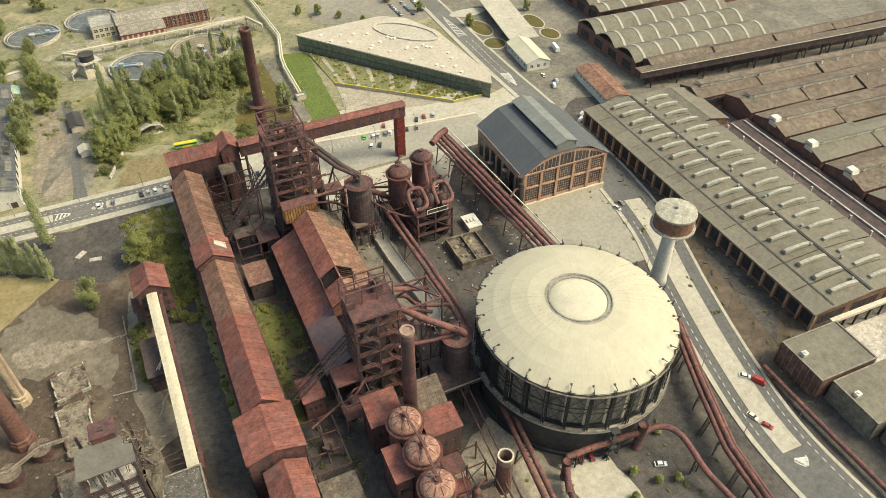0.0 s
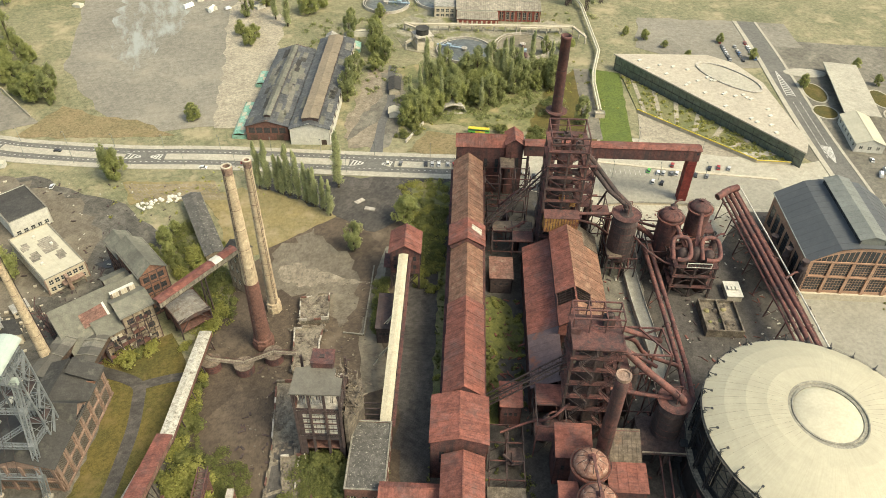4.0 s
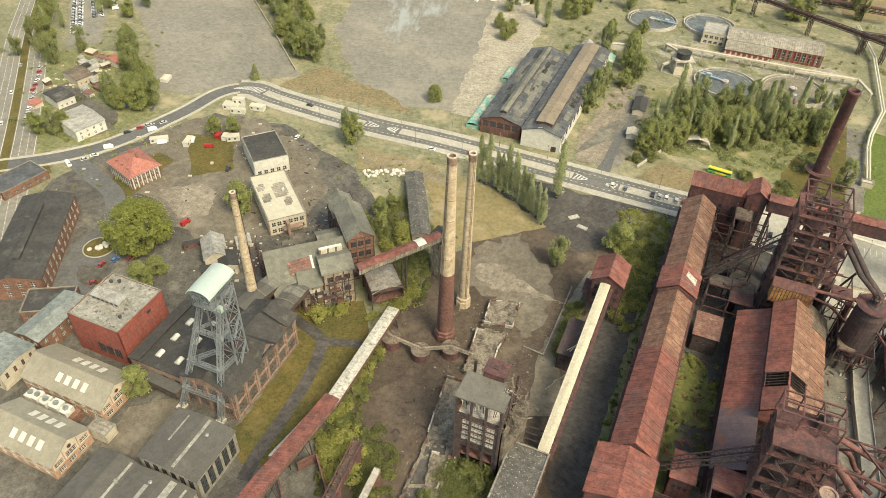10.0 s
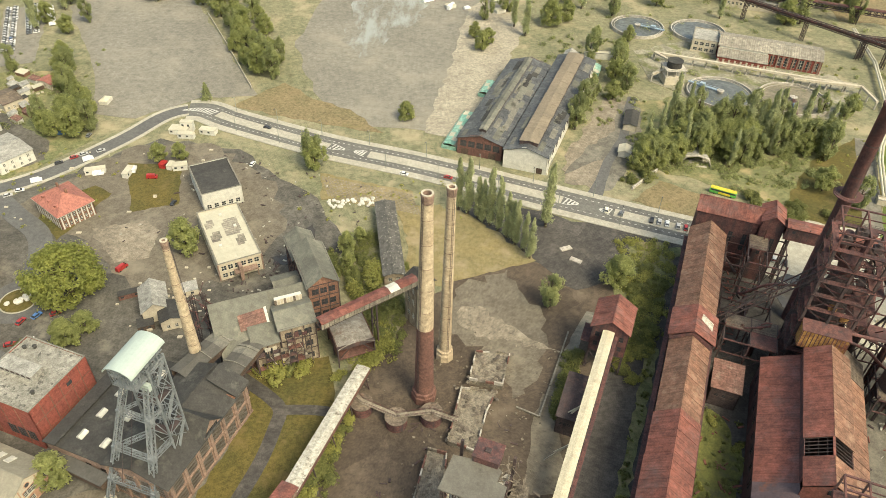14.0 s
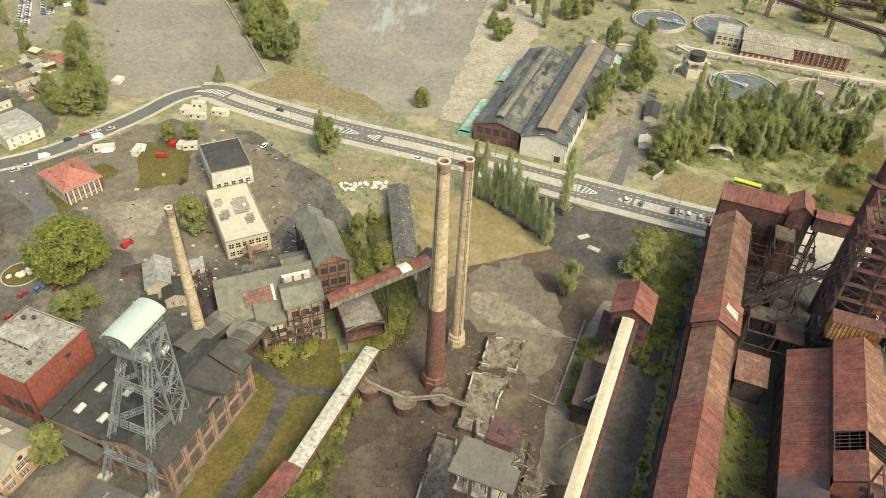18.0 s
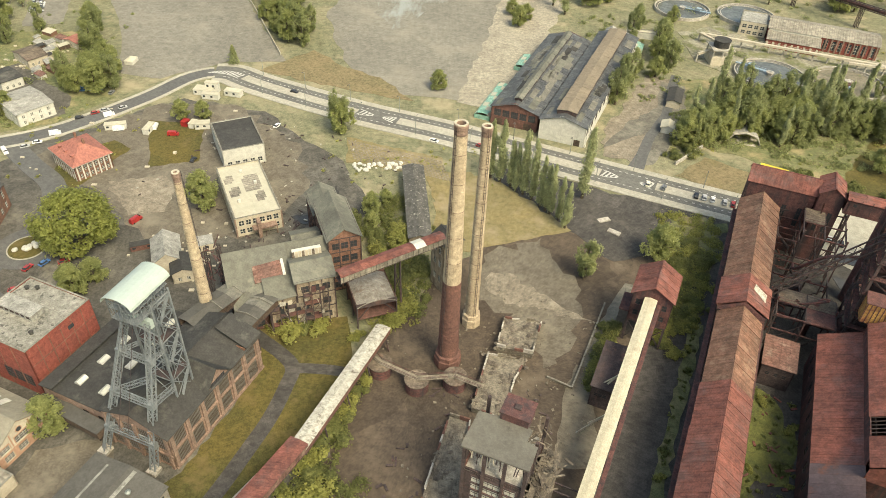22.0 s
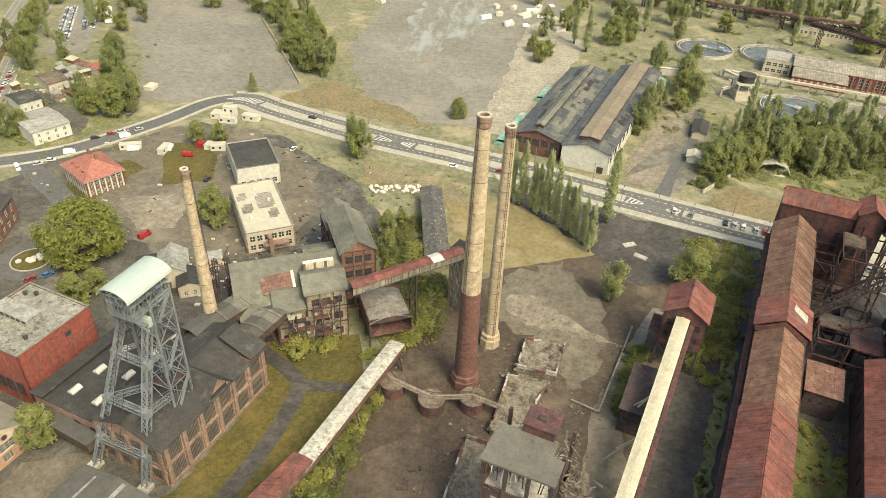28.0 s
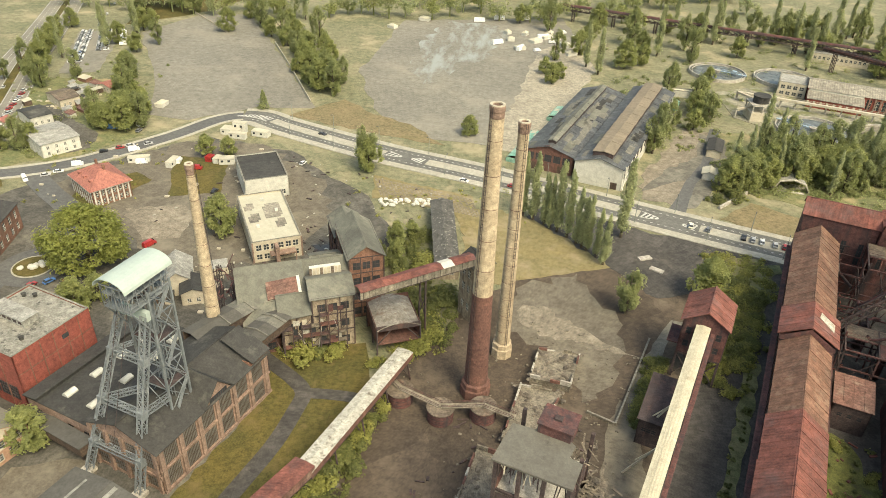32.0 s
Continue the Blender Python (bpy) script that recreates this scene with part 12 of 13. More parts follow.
for i, (x, y) in enumerate(FAR):
    k = rnd.uniform(1.3, 2.0)
    tall = rnd.choice((0, 0, 1))
    if y < 430:
        plant("poplar" if tall else rnd.choice(("round", "loose")), x, y, k, group="far trees")
        continue
    lobes = [(x + k * rnd.gauss(0, 0.8 if tall else 2.6), y + k * rnd.gauss(0, 0.8 if tall else 2.6), k * (rnd.uniform(2, 14) if tall else rnd.uniform(3.5, 9)), k * rnd.uniform(1.6, 2.8), k * rnd.uniform(1.4, 2.6)) for _ in range(12)]
    c = leaf_cloud(rnd, lobes, 900, 0.7)
    woods[i % 3].poly(c.v, c.f)
    woods[i % 3].tube([(x, y, -0.6), (x, y, 5 * k)], 0.35 * k, 5)
for k, leaf in enumerate((LEAF, LEAF_DARK, LEAF_POPLAR)):
    tagged(new("far_wood", woods[k].mesh("far_wood", leaf)), "belt of far leafy trees beyond the lots", "wood", kind="stuff")
for u, v in ((262, 292), (278, 268), (300, 232), (232, 262), (220, 280), (345, 262), (350, 240), (208, 292), (196, 300)):
    plant("round", *xy(u, v), rnd.uniform(0.6, 0.9))
BUSH = [(-40, -34), (-38, -39), (-45, -49), (-34, -31), (-31, -59), (-25, -65), (-36, -45), (-33, -26), (-30, -20), (-28, -14), (-26, -8), (-38, -52), (-42, -56), (-28, -70), (-35, -66), (-7, -74), (5, -68), (14, -68), (10, -74), (3, -76), (16, -74), (8, -64), (12, -80), (0, -72), (6, -82), (14, -62),
        (-21, 14), (-31, 10), (-50, 13), (-60, 14), (-45, 14), (-55, 12), (-20, 30), (-24, 40), (-28, 55), (-22, 62), (-16, 50), (-12, 44), (-14, 26), (-26, 24), (-18, 20), (-38, 66), (-30, 62), (-26, 74), (-8, 68), (-40, 76),
        (178, 105), (172, 96), (158, 110), (190, 96), (108, 138), (104, 128), (112, 132), (-152, 30), (-140, 24)]
for x, y in BUSH:
    plant("bush", x, y, rnd.uniform(0.9, 2.2))
for i in range(34):
    v = 30 + 62 * (i / 34)
    plant("bush", *xy(66 + rnd.uniform(-6.5, 4.5) - (v - 60) * 0.02, v + 3), rnd.uniform(0.6, 1.3))
for i in range(16):
    plant("bush", *xy(45.2 + rnd.uniform(-1.2, 1.2), 9 + 2 * i), rnd.uniform(0.8, 1.3))
for i in range(18):
    plant("bush", *xy(rnd.choice((92, 95, 104, 105.5)) + rnd.uniform(-1.5, 1.5), rnd.uniform(-34, 28)), rnd.uniform(0.35, 0.7))
for i in range(12):
    plant("bush", *xy(72 + rnd.uniform(-1, 1), rnd.uniform(-36, 40)), rnd.uniform(0.3, 0.55))
for u, v in ((189, -110), (194, -102), (200, -108), (207, -110), (183, -118), (196, -116), (212, -92)):
    plant("round", *xy(u, v), 0.36, 1, group="young yard trees")

# ---- scrub and weeds ----
def scrub(name, label, leaf, spots, seed, size=0.5, per=16):
    rnd = random.Random(seed)
    s = Shape()
    for x, y, r in spots:
        k = rnd.uniform(0.5, 1.3) * r
        c = leaf_cloud(rnd, [(x, y, -0.4 + 0.4 * k, k, 0.7 * k), (x + rnd.uniform(-k, k), y + rnd.uniform(-k, k), -0.4 + 0.3 * k, 0.7 * k, 0.5 * k)], int(per * (0.6 + k)), size)
        s.poly(c.v, c.f)
    tagged(new(name, s.mesh(name, leaf)), label, "scrub", kind="stuff")


def spread(n, seed, *boxes):
    rnd = random.Random(seed)
    out = []
    for k in range(n):
        x0, x1, y0, y1, r = boxes[k % len(boxes)]
        out.append((rnd.uniform(x0, x1), rnd.uniform(y0, y1), r * rnd.uniform(0.5, 1.5)))
    return out


scrub("wild_scrub", "low wild scrub scattered over rough ground", LEAF_DARK, spread(520, 5, (120, 330, 230, 420, 2.2), (80, 130, 180, 300, 1.8), (-330, -200, 140, 300, 1.8), (110, 220, 150, 210, 1.4), (80, 330, 330, 460, 2.6)), 6, 0.42, 30)
scrub("wild_scrub", "yellow-green weeds scattered over rough ground", LEAF_YELLOW, spread(190, 15, (160, 240, 110, 210, 1.0), (-28, -12, 14, 70, 1.1), (-60, 20, 100, 140, 0.8), (-210, -150, 90, 170, 0.8), (104, 124, 128, 160, 1.4), (180, 300, 120, 260, 1.3)), 7, 0.34, 22)
grid_spots = [(*xy(u, v), r) for u, v, r in spread(420, 25, (90, 107, -36, 30, 1.0), (70, 74, -100, 60, 0.5), (60, 72, 44, 70, 1.3), (90, 108, -110, -36, 0.8), (266, 300, -100, 60, 0.7), (140, 230, -130, -80, 0.5), (20, 60, -110, -50, 1.2))]
scrub("works_weeds", "green weeds growing between the works' sheds", LEAF_GREEN, grid_spots, 8, 0.4)
# thickets: dense growth round the ruins
scrub("thicket", "dense green thicket at the ruin's foot", LEAF_GREEN, spread(150, 41, (0, 14, -86, -60, 2.6)), 9, 0.3, 110)
scrub("thicket", "dense yellow-green growth between bunker and lot", LEAF_YELLOW, spread(230, 42, (86, 108, 56, 84, 1.5), (80, 96, 34, 58, 1.5), (77, 86, 16, 34, 1.3)), 10, 0.3, 60)
scrub("thicket", "wild green growth behind the washery", LEAF_GREEN, spread(150, 43, (-30, -19, 44, 92, 2.0), (-24, -8, 20, 46, 1.6)), 11, 0.28, 70)
scrub("thicket", "green growth along the old conveyor", LEAF_GREEN, [(a + (b - a) * q + c, d + (e - d) * q, r) for a, b, d, e in ((-31, -41, -12, -72),) for q, c, r in [(k / 70, 3.2 * math.sin(k * 2.3), 1.0 + 0.7 * math.sin(k * 1.3) ** 2) for k in range(70)]], 12, 0.28, 60)
scrub("undergrowth", "dark leafy undergrowth below the small wood", LEAF_DARK, spread(240, 44, (112, 170, 138, 172, 2.4), (150, 206, 120, 165, 2.2)), 13, 0.4, 40)
for i in range(20):
    q = (i * 0.618) % 1
    plant(("loose", "round", "round", "poplar")[i % 4], 114 + 80 * q + rnd.uniform(-3, 3), 142 + 20 * ((i * 0.414) % 1) + 4 * q, rnd.uniform(1.2, 1.7), group="wood by the sewage works")
bank = Shape()
rb = random.Random(77)
for k in range(150):
    q, w = rb.random(), rb.random() ** 0.8
    lo, hi = Vector((186 + 57 * q, 192 - 49 * q, 0.2)), Vector((183 + 79 * q, 238 - 95 * q, 0.8))
    p = lo.lerp(hi, w)
    x, y = xy(p.x, p.y)
    r = rb.uniform(0.5, 1.5)
    c = leaf_cloud(rb, [(x, y, p.z - 0.1, r, 0.6 * r)], int(90 * r), 0.3)
    bank.poly(c.v, c.f)
tagged(new("bank_planting", bank.mesh("bank_planting", LEAF_YELLOW)), "yellow-green planting on the bank below the glass hall", "planting", kind="stuff")
scrub("thicket", "rank weeds and brambles beside the earth yard", LEAF_GREEN, spread(90, 45, (-26, -17, -80, -52, 1.6), (-30, -22, -66, -44, 1.4)), 14, 0.28, 60)

# ---- vehicles ----
def car_parts(kind):
    if ("car", kind) in MESHES:
        return MESHES[("car", kind)]
    L, W, H, hood = {"car": (4.4, 1.8, 1.45, 0.9), "van": (5.4, 2.0, 2.3, 1.6), "truck": (9.0, 2.5, 3.4, 2.6)}[kind]
    body = Shape()
    x0, x1 = -L / 2, L / 2
    for y0, y1, grow in ((-W / 2, W / 2, 0),):
        body.poly([(x0, y0, .35), (x1, y0, .35), (x1, y1, .35), (x0, y1, .35), (x0 + .05, y0, hood), (x1 - .05, y0, hood * 0.9), (x1 - .05, y1, hood * 0.9), (x0 + .05, y1, hood)],
                  [(3, 2, 1, 0), (4, 5, 6, 7), (0, 1, 5, 4), (1, 2, 6, 5), (2, 3, 7, 6), (3, 0, 4, 7)])
    a, b, c, d = {"car": (-1.9, -1.3, 0.5, 1.2), "van": (-2.65, -2.5, 1.4, 2.1), "truck": (-4.45, -4.4, 4.2, 4.3)}[kind]
    w = W / 2 - 0.08
    cabin = Shape().poly([(a, -w, hood), (d, -w, hood * .92), (d, w, hood * .92), (a, w, hood), (b, -w * .86, H), (c, -w * .86, H), (c, w * .86, H), (b, w * .86, H)], [(3, 2, 1, 0), (4, 5, 6, 7), (0, 1, 5, 4), (1, 2, 6, 5), (2, 3, 7, 6), (3, 0, 4, 7)])
    roof = Shape().box(b + .02, c - .02, -w * .84, w * .84, H - 0.02, H + 0.05)
    wheel = Shape().tube([(0, -0.12, 0.33), (0, 0.12, 0.33)], 0.34, 12)
    lamp = Shape().box(-0.06, 0.06, -0.25, 0.25, 0, 0.18)
    MESHES[("car", kind)] = (body, cabin, roof, wheel, lamp, L, W, hood)
    return MESHES[("car", kind)]


WORDS = {"white": "white", "silver": "silver-grey", "black": "black", "red": "bright red", "grey": "dark grey", "blue": "blue", "green": "green", "cream": "cream"}
CARS = {}


def car(x, y, rot, colour="white", kind="car", where="parked on the tarmac", group="parked cars", z=-0.46):
    distant = math.hypot(x, y) > 210
    key = (colour, kind, distant)
    m = pose(x, y, z, 0, 0, rot)
    if key in CARS:
        ob = copy_thing(CARS[key], m)
        return tagged(ob, WORDS[colour] + " " + {"car": "passenger car", "van": "delivery van", "truck": "box truck"}[kind] + " " + where, group=group)
    body, cabin, roof, wheel, lamp, L, W, hood = car_parts(kind)
    t = thing(kind, m, WORDS[colour] + " " + {"car": "passenger car", "van": "delivery van", "truck": "box truck"}[kind] + " " + where, kind, group)
    paint = PAINTS[colour]
    if distant:
        whole = Shape().poly(body.v, body.f).poly(roof.v, roof.f)
        n = len(whole.f)
        whole.box(-L * 0.4, L * 0.4, -W / 2 + 0.1, W / 2 - 0.1, 0.02, 0.4)
        me = whole.mesh("body", paint)
        me.materials.append(TYRE)
        for f in me.polygons[n:]:
            f.material_index = 1
        part("body", me, paint, t)
    else:
        part("body", body, paint, t)
    cab = part("cabin", cabin, GLASS if kind == "car" else paint, t)
    if not distant:
        part("roof", roof, paint, t)
    if kind != "car":
        part("windscreen", Shape().box(L / 2 - 0.75, L / 2 - 0.7, -W / 2 + 0.2, W / 2 - 0.2, hood, hood + 0.6), GLASS, t)
    wm = shared(("wheel",), lambda: wheel, TYRE)
    for sx in (-1, 1):
        for sy in (-1, 1):
            if not distant:
                part("wheel", wm, TYRE, t, m=pose(sx * L * 0.31, sy * (W / 2 - 0.08), 0))
    CARS[key] = t
    return t


rnd = random.Random(8)
MIX = ("white", "silver", "white", "grey", "black", "red", "silver", "white", "blue")
# bays in the median by the bunker
for u, c, rot in ((38.5, "cream", 95), (45.5, "grey", 85), (59.5, "black", 92), (63, "silver", 92), (66.5, "white", 92), (71.5, "silver", 92), (75, "red", 92)):
    car(*xy(u, 129.6), rot - 23, c, where="parked in the pale median", group="cars in the median", z=-0.2)
for x, y, rot, c, k in ((-84, 186, -24, "black", "car"), (-9, 138, -22, "white", "car"), (13, 134, -22, "red", "car"), (-86, 150, 70, "white", "car"), (-182, 190, 60, "white", "van"), (-180, 182, 80, "grey", "car"), (-207, 122, -50, "white", "van"),
                        (-162, 144, 15, "white", "van"), (-145, 147, 95, "white", "van"), (-125, 149, 20, "cream", "van"), (-180, 160, 35, "red", "car"), (-176, 163, 35, "silver", "car"), (-172, 158, 35, "white", "van"), (-168, 166, 35, "silver", "car"), (-186, 155, 35, "black", "car"),
                        (-191, 139, 25, "white", "van"), (-196, 131, 20, "white", "car"), (-200, 127, 30, "silver", "car"), (-158, 42, 70, "red", "car"), (-153, 45, 60, "blue", "car"), (-146, 46, 30, "red", "car"), (-160, 20, 20, "white", "car"), (-157, 30, 15, "red", "car"), (-151, 32, 20, "white", "car"),
                        (-118, 118, 80, "black", "car"), (-128, 72, 60, "red", "van"), (-134, 140, 0, "red", "van")):
    car(x, y, rot, c, k)
for u, v, rot, c, k in ((249, -100.5, -70, "cream", "car"), (251.2, -106, -60, "red", "car"), (262.5, -89, -60, "red", "van"), (259.5, -85, -40, "white", "car"), (274, 20.5, -80, "silver", "car"), (278, 23, -80, "grey", "car"), (180, -89.5, 80, "red", "car"), (184, -90.5, 80, "red", "car"), (176, -88.5, 85, "black", "car"), (186, -87, 0, "blue", "van"),
                        (205, -103, -20, "white", "car"), (140, -99, 30, "black", "car"), (310, 150, 80, "white", "car"), (313, 140, 80, "silver", "van"), (309, 136, 70, "white", "van"), (336, 178, 80, "white", "truck"), (302, 96, 30, "white", "van"), (306, 101, 30, "silver", "van"), (96, 122, 0, "white", "van"), (104, 121, 85, "white", "van"), (111, 124, 85, "grey", "car")):
    car(*xy(u, v), rot - 23, c, k)
for (u, v), c in zip(((215.2, 133.9), (220.4, 135), (226, 134.5), (206, 127), (211.9, 126.3), (181.2, 129.4), (186, 127.8), (188.8, 127.8), (193.2, 127.7), (196, 127.7), (195.3, 135.6), (181.5, 119.5), (186.2, 118.6)),
                     ("black", "red", "silver", "black", "grey", "green", "white", "silver", "grey", "white", "red", "white", "black")):
    car(*xy(u, v), 70 - 23 + rnd.uniform(-6, 6), c, where="parked on the pale square", group="cars on the square", z=-0.42)
for i in range(5):
    car(*xy(100 + 4.5 * i, 121 + (i % 2)), 62 + rnd.uniform(-8, 8), rnd.choice(MIX), where="parked beside the hoist house", group="cars by the hoist house", z=-0.42)
# rows at the far car parks
for (x0, y0), (x1, y1), n in (((-306, 372), (-274, 294), 27), ((-293, 377), (-269, 323), 19)):
    d = Vector((x1 - x0, y1 - y0)).normalized()
    for i in range(n):
        for sd in (-2.5, 2.5):
            if rnd.random() < 0.93:
                q = i / (n - 1)
                car(x0 + (x1 - x0) * q - d.y * sd, y0 + (y1 - y0) * q + d.x * sd, math.degrees(math.atan2(d.y, d.x)) + 90, rnd.choice(("white", "silver", "white", "silver", "grey")), where="parked in a long row", group="car storage rows")
for i in range(7):
    car(-276 + 2.6 * i, 371 - 5.6 * i, 24, "white", "van", "parked in a short row", "stored vans")
for i in range(9):
    for j in range(3):
        if rnd.random() < 0.8:
            p = xy(262 + 9 * j, 265 + 3.4 * i)
            car(*p, 60, rnd.choice(MIX), where="in the far car park", group="far parked cars")
for i in range(13):
    car(-276 + 2.1 * i + rnd.uniform(-1, 1), 236 - 6.0 * i, 75, rnd.choice(MIX), where="parked beside the highway", group="cars by the highway")
for i in range(10):
    car(-330 + 6.2 * i + (8 if i % 2 else 0), 335 - 19 * i + (0 if i % 2 else 130), 108 if i % 2 else -72, rnd.choice(MIX), where="driving on the highway", group="highway traffic")
for x, y, rot, k in ((8, 366, 30, "truck"), (24, 352, 60, "truck"), (42, 384, 10, "truck"), (58, 400, 20, "van"), (48, 372, 0, "van"), (66, 388, 40, "van"), (-6, 430, 0, "truck"), (10, 438, 0, "truck"), (30, 440, 10, "truck"), (36, 350, 20, "van")):
    car(x, y, rot, "white", k, "standing at the lot's edge")
for i, (x, y) in enumerate(((18, 376), (24, 354), (44, 386), (29, 393), (52, 379), (57, 364), (16, 396), (-73, 405), (-50, 432), (8, 469), (59, 343), (36, 374), (48, 396), (-183, 220))):
    t = thing("event_tent", pose(x, y, -0.5, 0, 0, 20 * i), "white event tent standing on the lot", "tent", "event tents")
    w, h = 2.6 + (i % 3), 2.2
    part("skirt", Shape().box(-w, w, -w * 0.7, w * 0.7, 0, h), WHITE, t)
    part("canopy", Shape().poly([(-w - .2, -w * .7 - .2, h), (w + .2, -w * .7 - .2, h), (w + .2, w * .7 + .2, h), (-w - .2, w * .7 + .2, h), (-w * .3, 0, h + 1.4), (w * .3, 0, h + 1.4)], [(3, 2, 1, 0), (0, 1, 5, 4), (1, 2, 5), (2, 3, 4, 5), (3, 0, 4)]), CREAM_ROOF, t)
for (x, y), rot in (((62.5, 78), 20), ((65.5, 70), -35)):
    t = thing("concrete_slab", pose(x, y, -0.4, 0, 0, rot), "pale loose slab lying on the dark lot", "slab", "loose slabs")
    part("slab", Shape().box(-2.6, 2.6, -1.2, 1.2, 0, 0.5), CONCRETE, t)

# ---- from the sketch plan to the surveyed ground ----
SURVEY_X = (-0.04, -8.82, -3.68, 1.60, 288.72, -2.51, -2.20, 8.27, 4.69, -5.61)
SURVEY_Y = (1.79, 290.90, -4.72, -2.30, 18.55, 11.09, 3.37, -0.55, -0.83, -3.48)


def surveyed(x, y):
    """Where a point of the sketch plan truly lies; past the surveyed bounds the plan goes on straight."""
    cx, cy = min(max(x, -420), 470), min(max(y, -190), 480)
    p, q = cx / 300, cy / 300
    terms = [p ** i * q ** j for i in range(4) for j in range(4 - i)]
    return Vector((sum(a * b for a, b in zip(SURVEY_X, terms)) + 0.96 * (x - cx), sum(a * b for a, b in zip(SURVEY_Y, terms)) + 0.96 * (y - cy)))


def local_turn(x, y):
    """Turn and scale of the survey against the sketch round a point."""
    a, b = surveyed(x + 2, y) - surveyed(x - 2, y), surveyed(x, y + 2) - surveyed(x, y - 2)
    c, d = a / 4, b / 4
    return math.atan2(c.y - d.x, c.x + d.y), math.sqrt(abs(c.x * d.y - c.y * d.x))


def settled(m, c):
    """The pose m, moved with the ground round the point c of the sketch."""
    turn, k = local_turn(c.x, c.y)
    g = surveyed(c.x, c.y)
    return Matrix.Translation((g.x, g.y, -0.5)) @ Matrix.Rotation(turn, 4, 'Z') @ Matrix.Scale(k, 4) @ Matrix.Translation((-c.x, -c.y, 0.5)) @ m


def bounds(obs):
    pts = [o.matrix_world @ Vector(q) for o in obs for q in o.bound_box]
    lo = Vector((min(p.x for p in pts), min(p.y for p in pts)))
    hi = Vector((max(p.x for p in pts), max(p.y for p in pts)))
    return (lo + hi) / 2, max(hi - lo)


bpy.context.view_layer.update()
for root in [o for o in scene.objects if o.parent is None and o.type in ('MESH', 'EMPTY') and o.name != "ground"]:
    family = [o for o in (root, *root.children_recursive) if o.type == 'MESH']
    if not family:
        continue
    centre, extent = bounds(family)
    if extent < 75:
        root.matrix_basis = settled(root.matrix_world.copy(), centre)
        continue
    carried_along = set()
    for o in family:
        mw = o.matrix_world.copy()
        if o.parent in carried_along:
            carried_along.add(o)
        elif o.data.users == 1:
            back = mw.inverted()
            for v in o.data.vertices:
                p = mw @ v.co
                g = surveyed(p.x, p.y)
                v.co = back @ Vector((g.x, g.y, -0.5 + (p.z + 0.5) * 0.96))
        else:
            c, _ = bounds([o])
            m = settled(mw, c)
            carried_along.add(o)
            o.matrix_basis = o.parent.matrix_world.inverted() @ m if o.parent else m


